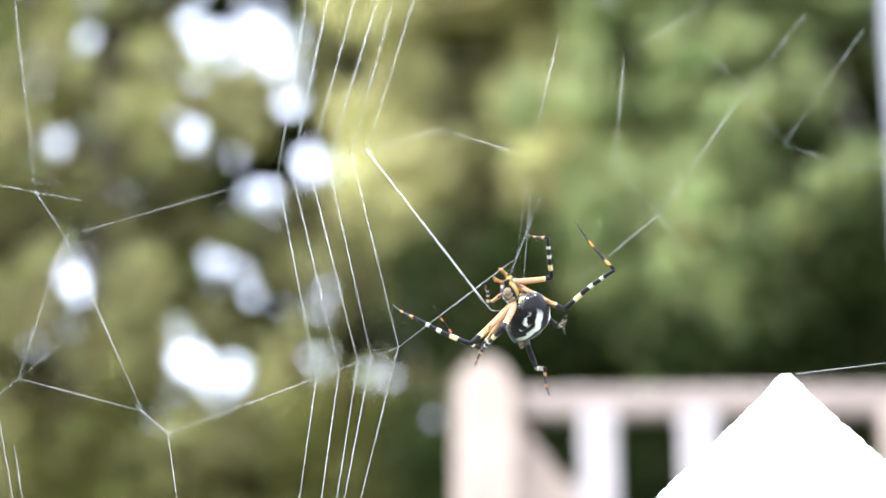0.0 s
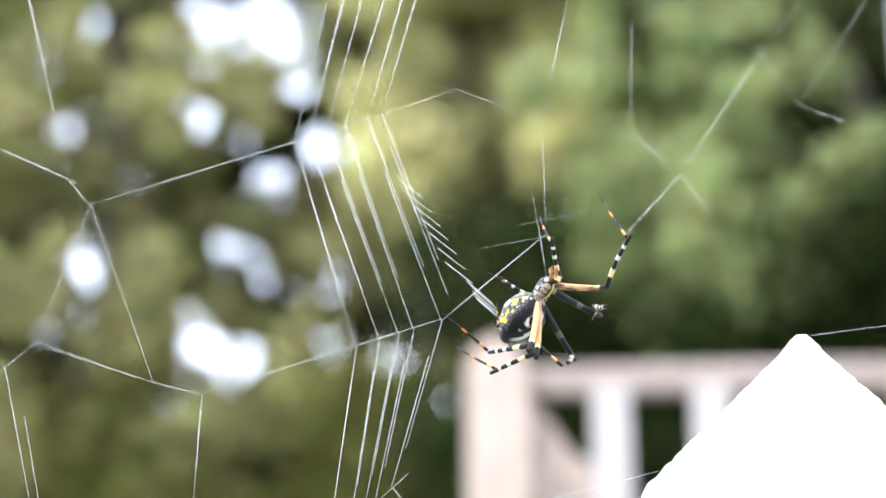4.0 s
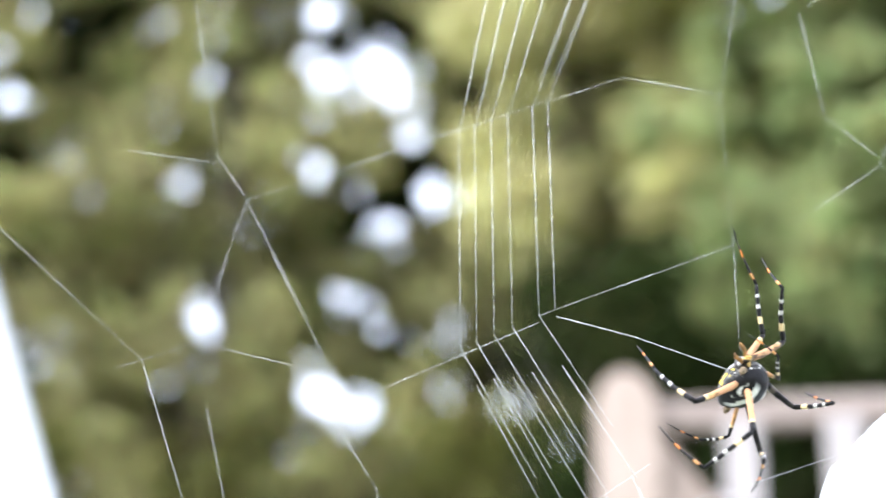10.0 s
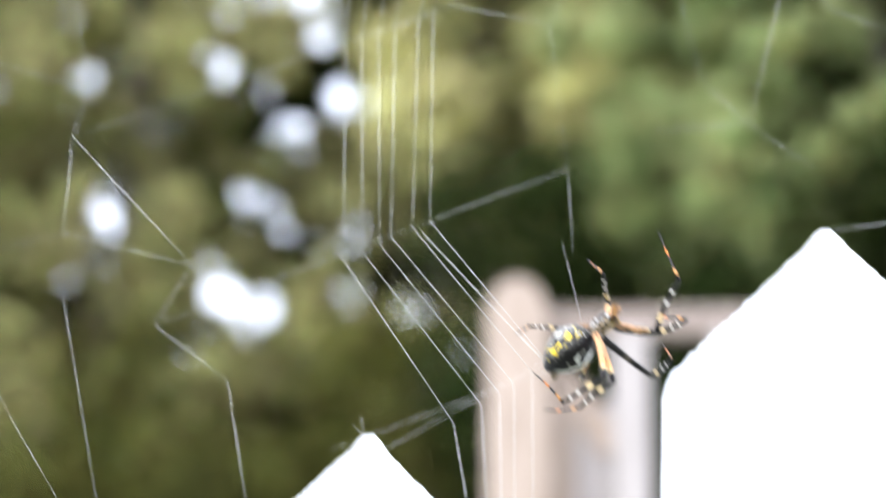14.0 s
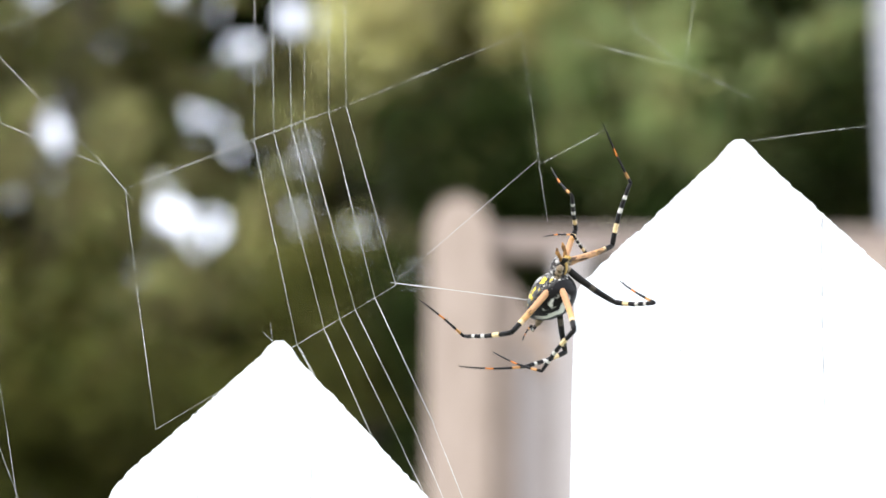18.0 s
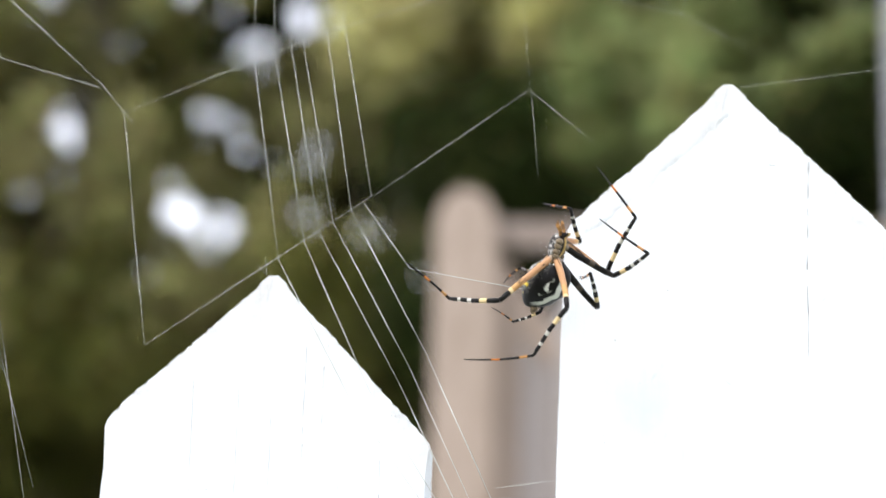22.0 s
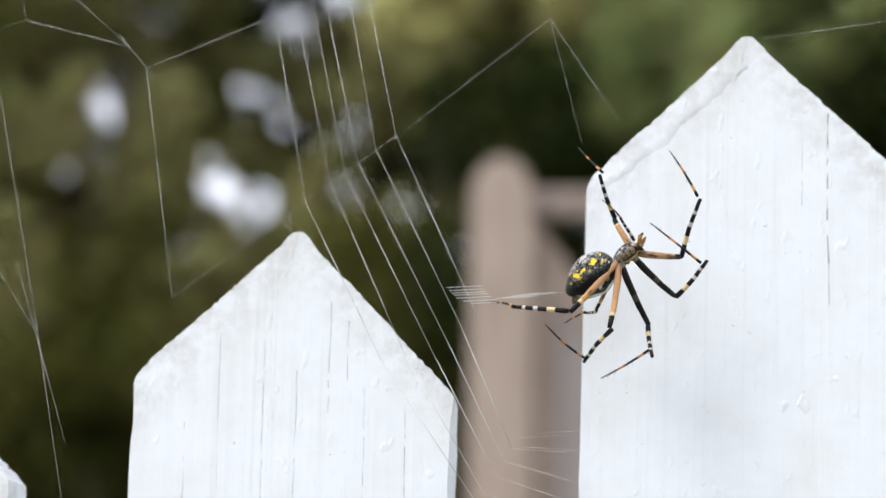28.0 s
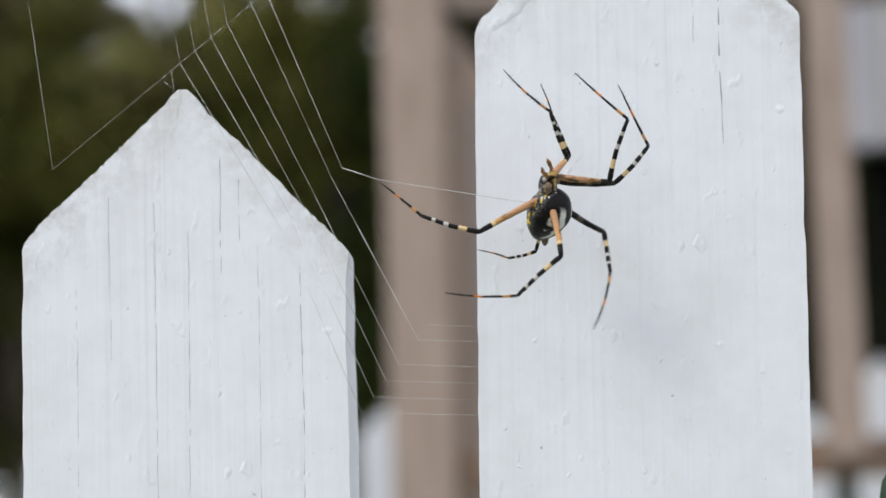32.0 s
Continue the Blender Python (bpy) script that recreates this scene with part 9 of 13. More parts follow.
    walk(THREADS[21], flat(-0.012, (0, -0.1166, 1.1201, 166.4), (1, -0.1116, 1.1180, 164.1), (2, -0.1127, 1.1180, 160.8), (3, -0.1137, 1.1188, 157.4), (6, -0.1104, 1.1098, 173.7), (8, -0.1159, 1.1171, 178.8), (9, -0.1142, 1.1181, 179.6), (11, -0.1245, 1.1122, 179.8), (12, -0.1159, 1.1045, 179.1), (13, -0.1292, 1.1054, 179.3), (14, -0.1131, 1.1141, 181.1), (14.5, -0.1131, 1.1141, 181.1), (16.5, -0.1138, 1.1194, 179.5), (17, -0.1138, 1.1194, 179.5), (19, -0.1140, 1.1211, 177.9), (21, -0.1132, 1.1240, 178.8), (23, -0.1150, 1.1274, 178.2), (25, -0.1154, 1.1277, 179.4), (26.5, -0.1152, 1.1281, 178.7), (28.5, -0.1146, 1.1270, 177.3), (29, -0.1147, 1.1271, 177.4), (30, -0.1150, 1.1318, 177.7), (31, -0.1147, 1.1271, 177.5), (32, -0.1147, 1.1271, 177.5)))
    walk(THREADS[22], flat(-0.012, (0, -0.1150, 1.1331, 144.1), (1, -0.1108, 1.1321, 150.8), (2, -0.1133, 1.1337, 158.3), (3, -0.1149, 1.1329, 157.3), (6, -0.1089, 1.1335, 172.9), (8, -0.1120, 1.1361, 178.2), (9, -0.1102, 1.1346, 179.4), (11, -0.1201, 1.1316, 179.7), (12, -0.1119, 1.1228, 178.9), (13, -0.1251, 1.1261, 179.2), (14, -0.1086, 1.1318, 180.5), (14.5, -0.1086, 1.1318, 180.5), (16.5, -0.1101, 1.1392, 178.6), (17, -0.1101, 1.1392, 178.6), (19, -0.1099, 1.1421, 177.9), (21, -0.1093, 1.1442, 178.1), (23, -0.1105, 1.1491, 178.3), (25, -0.1105, 1.1491, 179.5), (26, -0.1105, 1.1491, 178.5), (29, -0.1105, 1.1491, 177.5), (30, -0.1105, 1.1491, 179.2), (31, -0.1105, 1.1491, 178.1), (32, -0.1105, 1.1491, 178.1)))
    walk(THREADS[23], flat(-0.012, (0, -0.1091, 1.1248, 144.1), (1, -0.1061, 1.1236, 150.8), (2, -0.1108, 1.1276, 158.3), (3, -0.1128, 1.1280, 157.3), (6, -0.1059, 1.1099, 172.9), (8, -0.1115, 1.1184, 178.2), (9, -0.1100, 1.1193, 179.4), (11, -0.1200, 1.1134, 179.7), (12, -0.1116, 1.1057, 178.9), (13, -0.1248, 1.1067, 179.2), (14, -0.1087, 1.1153, 180.5), (14.5, -0.1087, 1.1153, 180.5), (16.5, -0.1096, 1.1207, 178.6), (17, -0.1096, 1.1207, 178.6), (19, -0.1092, 1.1228, 177.9), (21, -0.1087, 1.1253, 178.1), (23, -0.1099, 1.1290, 178.3), (25, -0.1103, 1.1291, 179.5), (26, -0.1100, 1.1300, 178.5), (26.5, -0.1100, 1.1300, 178.5), (28.5, -0.1096, 1.1286, 177.5), (29, -0.1096, 1.1286, 177.5), (30, -0.1103, 1.1359, 179.2), (31, -0.1098, 1.1284, 178.1), (32, -0.1098, 1.1284, 178.1)))
    walk(THREADS[24], flat(-0.012, (0, -0.1283, 1.0674, -173.1), (1, -0.1223, 1.0664, -176.5), (2, -0.1209, 1.0677, -174.7), (3, -0.1196, 1.0688, -170.4), (6, -0.1275, 1.0604, -182.9), (8, -0.1358, 1.0631, -195.7), (9, -0.1350, 1.0640, -200.2), (11, -0.1466, 1.0583, -213.3), (12, -0.1373, 1.0506, -207.5), (13, -0.1500, 1.0504, -220.2), (14, -0.1331, 1.0593, -213.8), (14.5, -0.1331, 1.0593, -213.8), (16.5, -0.1337, 1.0650, -194.4), (17, -0.1337, 1.0650, -194.4), (19, -0.1328, 1.0680, -191.0), (21, -0.1323, 1.0693, -188.7), (23, -0.1337, 1.0723, -189.7), (25, -0.1362, 1.0732, -189.8), (26, -0.1343, 1.0726, -189.6), (26.5, -0.1343, 1.0726, -189.6), (28.5, -0.1331, 1.0728, -191.1), (29, -0.1331, 1.0728, -191.1), (30, -0.1314, 1.0701, -187.2), (31, -0.1341, 1.0726, -189.8), (32, -0.1341, 1.0726, -189.5)))
    walk(THREADS[25], flat(-0.012, (0, -0.1297, 1.0558, -173.1), (1, -0.1230, 1.0540, -176.5), (2, -0.1221, 1.0552, -174.7), (3, -0.1214, 1.0582, -170.4), (6, -0.1270, 1.0520, -182.9), (8, -0.1335, 1.0547, -195.7), (9, -0.1319, 1.0555, -200.2), (10, -0.1365, 1.0526, -206.8), (11, -0.1407, 1.0494, -213.3), (12, -0.1373, 1.0506, -207.5), (13, -0.1451, 1.0446, -220.2), (14, -0.1253, 1.0477, -213.8), (14.5, -0.1253, 1.0477, -213.8), (16.5, -0.1295, 1.0488, -194.4), (17, -0.1295, 1.0488, -194.4), (19, -0.1294, 1.0507, -191.0), (21, -0.1299, 1.0536, -188.7), (23, -0.1310, 1.0564, -189.7), (25, -0.1332, 1.0558, -189.8), (26, -0.1315, 1.0561, -189.6), (26.5, -0.1315, 1.0561, -189.6), (28.5, -0.1305, 1.0593, -191.1), (29, -0.1305, 1.0593, -191.1), (30, -0.1303, 1.0618, -187.2), (31, -0.1319, 1.0599, -189.8), (32, -0.1317, 1.0583, -189.5)))
    walk(THREADS[26], flat(-0.012, (0, -0.1221, 1.0694, -173.2), (1, -0.1158, 1.0686, -174.9), (2, -0.1144, 1.0695, -172.7), (3, -0.1131, 1.0712, -169.3), (6, -0.1216, 1.0615, -184.0), (8, -0.1302, 1.0656, -197.6), (9, -0.1306, 1.0658, -200.7), (11, -0.1419, 1.0600, -213.8), (12, -0.1326, 1.0523, -208.0), (13, -0.1454, 1.0523, -220.7), (14, -0.1277, 1.0613, -217.4), (14.5, -0.1277, 1.0613, -217.4), (16.5, -0.1282, 1.0677, -196.5), (17, -0.1282, 1.0677, -196.5), (19, -0.1273, 1.0692, -193.3), (21, -0.1267, 1.0721, -190.5), (23, -0.1281, 1.0749, -191.4), (25, -0.1301, 1.0752, -190.9), (26, -0.1292, 1.0758, -191.7), (26.5, -0.1292, 1.0758, -191.7), (28.5, -0.1269, 1.0745, -192.4), (29, -0.1269, 1.0745, -192.4), (30, -0.1275, 1.0758, -190.6), (31, -0.1296, 1.0744, -189.8), (32, -0.1296, 1.0744, -189.3)))
    walk(THREADS[27], flat(-0.012, (0, -0.1237, 1.0565, -173.2), (1, -0.1170, 1.0555, -174.9), (2, -0.1160, 1.0573, -172.7), (3, -0.1153, 1.0596, -169.3), (6, -0.1213, 1.0582, -184.0), (8, -0.1282, 1.0593, -197.6), (9, -0.1273, 1.0571, -200.7), (10, -0.1318, 1.0543, -207.3), (11, -0.1360, 1.0511, -213.8), (12, -0.1327, 1.0524, -208.0), (13, -0.1404, 1.0464, -220.7), (14, -0.1195, 1.0506, -217.4), (14.5, -0.1195, 1.0506, -217.4), (16.5, -0.1235, 1.0519, -196.5), (17, -0.1235, 1.0519, -196.5), (19, -0.1238, 1.0545, -193.3), (21, -0.1241, 1.0579, -190.5), (23, -0.1253, 1.0608, -191.4), (25, -0.1272, 1.0601, -190.9), (26, -0.1260, 1.0605, -191.7), (26.5, -0.1260, 1.0605, -191.7), (28.5, -0.1246, 1.0639, -192.4), (29, -0.1246, 1.0639, -192.4), (30, -0.1258, 1.0666, -190.6), (31, -0.1276, 1.0627, -189.8), (32, -0.1274, 1.0610, -189.3)))
    walk(THREADS[28], flat(-0.012, (0, -0.1170, 1.0714, -172.1), (1, -0.1105, 1.0703, -172.4), (2, -0.1092, 1.0711, -170.4), (3, -0.1080, 1.0728, -167.3), (6, -0.1163, 1.0623, -182.0), (8, -0.1257, 1.0681, -197.0), (9, -0.1259, 1.0676, -201.2), (11, -0.1370, 1.0618, -214.2), (12, -0.1277, 1.0541, -208.5), (13, -0.1407, 1.0544, -221.3), (14, -0.1230, 1.0635, -218.2), (14.5, -0.1230, 1.0635, -218.2), (16.5, -0.1233, 1.0694, -196.1), (17, -0.1233, 1.0694, -196.1), (19, -0.1227, 1.0712, -192.9), (21, -0.1222, 1.0738, -190.0), (23, -0.1234, 1.0772, -190.8), (25, -0.1254, 1.0773, -190.0), (26, -0.1235, 1.0783, -190.1), (26.5, -0.1235, 1.0783, -190.1), (28.5, -0.1224, 1.0762, -192.2), (29, -0.1224, 1.0762, -192.2), (30, -0.1234, 1.0788, -190.6), (31, -0.1248, 1.0763, -189.8), (32, -0.1248, 1.0763, -189.2)))
    walk(THREADS[29], flat(-0.012, (0, -0.1189, 1.0578, -172.1), (1, -0.1124, 1.0566, -172.4), (2, -0.1115, 1.0576, -170.4), (3, -0.1107, 1.0606, -167.3), (6, -0.1162, 1.0600, -182.0), (8, -0.1238, 1.0618, -197.0), (9, -0.1224, 1.0586, -201.2), (11, -0.1308, 1.0528, -214.2), (12, -0.1277, 1.0540, -208.5), (13, -0.1352, 1.0481, -221.3), (14, -0.1145, 1.0527, -218.2), (14.5, -0.1145, 1.0527, -218.2), (16.5, -0.1187, 1.0536, -196.1), (17, -0.1187, 1.0536, -196.1), (19, -0.1193, 1.0564, -192.9), (21, -0.1197, 1.0599, -190.0), (23, -0.1207, 1.0628, -190.8), (25, -0.1227, 1.0620, -190.0), (26, -0.1207, 1.0626, -190.1), (26.5, -0.1207, 1.0626, -190.1), (28.5, -0.1202, 1.0662, -192.2), (29, -0.1202, 1.0662, -192.2), (30, -0.1215, 1.0686, -190.6), (31, -0.1229, 1.0655, -189.8), (32, -0.1227, 1.0636, -189.2)))
    walk(THREADS[30], flat(-0.012, (0, -0.1133, 1.0729, -170.1), (1, -0.1067, 1.0717, -170.7), (2, -0.1053, 1.0725, -168.8), (3, -0.1038, 1.0740, -165.8), (6, -0.1125, 1.0630, -181.8), (8, -0.1216, 1.0687, -197.8), (9, -0.1211, 1.0695, -201.7), (11, -0.1319, 1.0637, -214.7), (12, -0.1226, 1.0560, -209.0), (13, -0.1358, 1.0565, -222.0), (14, -0.1199, 1.0656, -219.2), (14.5, -0.1199, 1.0656, -219.2), (16.5, -0.1200, 1.0705, -197.5), (17, -0.1200, 1.0705, -197.5), (19, -0.1191, 1.0725, -193.5), (21, -0.1190, 1.0753, -191.0), (23, -0.1199, 1.0784, -191.4), (25, -0.1213, 1.0789, -189.8), (26, -0.1204, 1.0791, -190.8), (26.5, -0.1204, 1.0791, -190.8), (28.5, -0.1190, 1.0782, -192.7), (29, -0.1190, 1.0782, -192.7), (30, -0.1209, 1.0824, -191.9), (31, -0.1199, 1.0783, -189.9), (32, -0.1199, 1.0783, -189.1)))
    walk(THREADS[31], flat(-0.012, (0, -0.1158, 1.0588, -170.1), (1, -0.1091, 1.0569, -170.7), (2, -0.1080, 1.0587, -168.8), (3, -0.1070, 1.0616, -165.8), (6, -0.1125, 1.0626, -181.8), (8, -0.1202, 1.0644, -197.8), (9, -0.1174, 1.0601, -201.7), (11, -0.1255, 1.0544, -214.7), (12, -0.1224, 1.0557, -209.0), (13, -0.1298, 1.0498, -222.0), (14, -0.1105, 1.0541, -219.2), (14.5, -0.1105, 1.0541, -219.2), (16.5, -0.1152, 1.0554, -197.5), (17, -0.1152, 1.0554, -197.5), (19, -0.1157, 1.0581, -193.5), (21, -0.1164, 1.0618, -191.0), (23, -0.1171, 1.0644, -191.4), (25, -0.1187, 1.0640, -189.8), (26, -0.1176, 1.0642, -190.8), (26.5, -0.1176, 1.0642, -190.8), (28.5, -0.1168, 1.0682, -192.7), (29, -0.1168, 1.0682, -192.7), (30, -0.1185, 1.0712, -191.9), (31, -0.1182, 1.0683, -189.9), (32, -0.1180, 1.0662, -189.1)))
    walk(THREADS[32], flat(-0.012, (0, -0.1059, 1.0756, -166.7), (1, -0.0991, 1.0740, -165.0), (2, -0.0976, 1.0747, -163.7), (3, -0.0961, 1.0765, -161.7), (6, -0.1054, 1.0642, -178.0), (8, -0.1150, 1.0713, -195.6), (9, -0.1139, 1.0723, -202.5), (11, -0.1244, 1.0664, -215.5), (12, -0.1152, 1.0587, -210.1), (13, -0.1286, 1.0596, -223.0), (14, -0.1140, 1.0683, -218.8), (14.5, -0.1140, 1.0683, -218.8), (16.5, -0.1134, 1.0736, -196.1), (17, -0.1134, 1.0736, -196.1), (19, -0.1123, 1.0753, -192.0), (21, -0.1122, 1.0782, -189.0), (23, -0.1135, 1.0816, -190.1), (25, -0.1149, 1.0819, -188.4), (26, -0.1141, 1.0823, -189.8), (26.5, -0.1141, 1.0823, -189.8), (28.5, -0.1125, 1.0813, -191.0), (29, -0.1126, 1.0813, -191.1), (30, -0.1132, 1.0861, -188.8), (31, -0.1127, 1.0813, -189.9), (32, -0.1127, 1.0813, -188.9)))
    walk(THREADS[33], flat(-0.012, (0, -0.1097, 1.0593, -166.7), (1, -0.1036, 1.0571, -165.0), (2, -0.1022, 1.0588, -163.7), (3, -0.1007, 1.0625, -161.7), (6, -0.1054, 1.0641, -178.0), (8, -0.1137, 1.0666, -195.6), (9, -0.1096, 1.0618, -202.5), (11, -0.1172, 1.0563, -215.5), (12, -0.1145, 1.0575, -210.1), (13, -0.1213, 1.0518, -223.0), (14, -0.1041, 1.0560, -218.8), (14.5, -0.1041, 1.0560, -218.8), (16.5, -0.1086, 1.0568, -196.1), (17, -0.1086, 1.0568, -196.1), (19, -0.1089, 1.0595, -192.0), (21, -0.1098, 1.0628, -189.0), (23, -0.1107, 1.0660, -190.1), (25, -0.1124, 1.0651, -188.4), (26, -0.1113, 1.0659, -189.8), (26.5, -0.1113, 1.0659, -189.8), (28.5, -0.1103, 1.0700, -191.0), (29, -0.1104, 1.0700, -191.1), (30, -0.1111, 1.0727, -188.8), (31, -0.1110, 1.0718, -189.9), (32, -0.1109, 1.0695, -188.9)))
    walk(THREADS[34], flat(-0.012, (0, -0.1059, 1.0756, -166.7), (1, -0.0991, 1.0740, -165.0), (2, -0.0976, 1.0747, -163.7), (3, -0.0961, 1.0765, -161.7), (6, -0.1054, 1.0642, -178.0), (8, -0.1150, 1.0713, -195.6), (9, -0.1139, 1.0723, -202.5), (11, -0.1244, 1.0664, -215.5), (12, -0.1152, 1.0587, -210.1), (13, -0.1286, 1.0596, -223.0), (14, -0.1091, 1.0700, -218.8), (14.5, -0.1091, 1.0700, -218.8), (16.5, -0.1085, 1.0754, -197.6), (17, -0.1085, 1.0754, -197.6), (19, -0.1075, 1.0775, -192.9), (21, -0.1072, 1.0800, -190.0), (23, -0.1086, 1.0837, -190.9), (25, -0.1099, 1.0838, -189.0), (26, -0.1088, 1.0847, -190.3), (26.5, -0.1088, 1.0847, -190.3), (28.5, -0.1076, 1.0833, -192.2), (29, -0.1076, 1.0833, -192.2), (30, -0.1097, 1.0906, -191.0), (31, -0.1083, 1.0831, -190.0), (32, -0.1083, 1.0831, -188.8)))
    walk(THREADS[35], flat(-0.012, (0, -0.1103, 1.0568, -166.7), (1, -0.1043, 1.0546, -165.0), (2, -0.1030, 1.0563, -163.7), (3, -0.1015, 1.0600, -161.7), (6, -0.1055, 1.0615, -178.0), (8, -0.1130, 1.0641, -195.6), (9, -0.1086, 1.0594, -202.5), (11, -0.1157, 1.0542, -215.5), (12, -0.1132, 1.0552, -210.1), (13, -0.1196, 1.0499, -223.0), (14, -0.0985, 1.0568, -218.8), (14.5, -0.0985, 1.0568, -218.8), (16.5, -0.1027, 1.0570, -197.6), (17, -0.1027, 1.0570, -197.6), (19, -0.1036, 1.0606, -192.9), (21, -0.1044, 1.0644, -190.0), (23, -0.1055, 1.0674, -190.9), (25, -0.1072, 1.0668, -189.0), (26, -0.1056, 1.0673, -190.3), (26.5, -0.1056, 1.0673, -190.3), (28.5, -0.1051, 1.0716, -192.2), (29, -0.1051, 1.0716, -192.2), (30, -0.1066, 1.0746, -191.0), (31, -0.1065, 1.0726, -190.0), (32, -0.1063, 1.0701, -188.8)))
    walk(THREADS[36], flat(-0.012, (0, -0.1346, 1.0147, 135.2), (1, -0.1255, 1.0127, 141.3), (2, -0.1259, 1.0140, 141.9), (3, -0.1282, 1.0174, 142.2), (6, -0.1250, 1.0106, 140.2), (8, -0.1223, 1.0149, 146.0), (9, -0.1176, 1.0166, 152.0), (13, -0.1184, 1.0130, 148.9), (14, -0.1023, 1.0133, 170.2), (14.5, -0.1023, 1.0133, 170.2), (16.5, -0.1192, 1.0087, 158.6), (17, -0.1192, 1.0087, 158.6), (19, -0.1215, 1.0101, 143.3), (21, -0.1236, 1.0127, 153.1), (23, -0.1240, 1.0156, 146.0), (25, -0.1261, 1.0150, 136.7), (26, -0.1246, 1.0152, 142.5), (26.5, -0.1246, 1.0152, 142.5), (28.5, -0.1225, 1.0187, 155.3), (29, -0.1225, 1.0187, 155.3), (30, -0.1251, 1.0207, 158.6), (31, -0.1248, 1.0191, 151.5), (32, -0.1249, 1.0175, 150.3)))
    walk(THREADS[37], flat(-0.012, (0, -0.1227, 1.0026, 135.2), (1, -0.1196, 1.0053, 141.3), (3, -0.1192, 1.0057, 142.2), (6, -0.1202, 1.0049, 140.2), (8, -0.1171, 1.0072, 146.0), (9, -0.1137, 1.0092, 152.0), (13, -0.1155, 1.0082, 148.9), (14, -0.1023, 1.0131, 170.2), (14.5, -0.1023, 1.0131, 170.2), (16.5, -0.1201, 1.0110, 158.6), (17, -0.1201, 1.0110, 158.6), (19, -0.1186, 1.0062, 143.3), (21, -0.1219, 1.0094, 153.1), (23, -0.1179, 1.0066, 146.0), (25, -0.1141, 1.0023, 136.7), (26, -0.1203, 1.0097, 142.5), (26.5, -0.1203, 1.0097, 142.5), (28.5, -0.1174, 1.0076, 155.3), (29, -0.1174, 1.0076, 155.3), (30, -0.1192, 1.0056, 158.6), (31, -0.1172, 1.0049, 151.5), (32, -0.1170, 1.0036, 150.3)))
    walk(THREADS[38], flat(-0.012, (0, -0.1285, 1.0161, 136.6), (1, -0.1206, 1.0149, 142.7), (2, -0.1211, 1.0169, 143.6), (3, -0.1228, 1.0196, 143.9), (6, -0.1185, 1.0176, 146.7), (8, -0.1158, 1.0205, 151.2), (9, -0.1129, 1.0190, 153.5), (13, -0.1138, 1.0156, 150.5), (14, -0.0948, 1.0182, 176.9), (14.5, -0.0948, 1.0182, 176.9), (16.5, -0.1120, 1.0129, 161.4), (17, -0.1120, 1.0129, 161.4), (19, -0.1145, 1.0149, 149.2), (21, -0.1167, 1.0179, 155.6), (23, -0.1172, 1.0209, 150.7), (25, -0.1195, 1.0201, 138.9), (26, -0.1177, 1.0206, 149.0), (26.5, -0.1177, 1.0206, 149.0), (28.5, -0.1158, 1.0242, 156.8), (29, -0.1158, 1.0242, 156.8), (30, -0.1183, 1.0266, 158.8), (31, -0.1207, 1.0226, 152.8), (32, -0.1208, 1.0208, 151.7)))
    walk(THREADS[39], flat(-0.012, (0, -0.1186, 1.0057, 136.6), (1, -0.1155, 1.0083, 142.7), (2, -0.1150, 1.0086, 143.6), (3, -0.1149, 1.0087, 143.9), (6, -0.1134, 1.0098, 146.7), (9, -0.1094, 1.0120, 153.5), (13, -0.1112, 1.0111, 150.5), (14, -0.0947, 1.0159, 176.9), (14.5, -0.0947, 1.0159, 176.9), (16.5, -0.1123, 1.0139, 161.4), (17, -0.1123, 1.0139, 161.4), (19, -0.1120, 1.0107, 149.2), (21, -0.1143, 1.0126, 155.6), (23, -0.1118, 1.0113, 150.7), (25, -0.1091, 1.0082, 138.9), (26, -0.1120, 1.0111, 149.0), (26.5, -0.1120, 1.0111, 149.0), (28.5, -0.1095, 1.0094, 156.8), (29, -0.1095, 1.0094, 156.8), (30, -0.1112, 1.0084, 158.8), (31, -0.1133, 1.0083, 152.8), (32, -0.1132, 1.0068, 151.7)))
    walk(THREADS[40], flat(-0.012, (0, -0.1244, 1.0184, 136.8), (1, -0.1176, 1.0172, 142.0), (2, -0.1181, 1.0184, 142.4), (3, -0.1195, 1.0218, 143.5), (6, -0.1148, 1.0203, 147.0), (8, -0.1122, 1.0238, 151.9), (9, -0.1080, 1.0215, 155.3), (13, -0.1089, 1.0182, 152.3), (14, -0.0899, 1.0214, 179.2), (14.5, -0.0899, 1.0214, 179.2), (16.5, -0.1077, 1.0154, 156.6), (17, -0.1077, 1.0154, 156.6), (19, -0.1104, 1.0176, 150.1), (21, -0.1128, 1.0207, 152.3), (23, -0.1132, 1.0237, 146.5), (25, -0.1158, 1.0228, 134.9), (26, -0.1138, 1.0234, 146.9), (26.5, -0.1138, 1.0234, 146.9), (28.5, -0.1118, 1.0273, 154.5), (29, -0.1118, 1.0273, 154.5), (30, -0.1142, 1.0295, 156.9), (31, -0.1162, 1.0263, 154.2), (32, -0.1164, 1.0243, 153.1)))
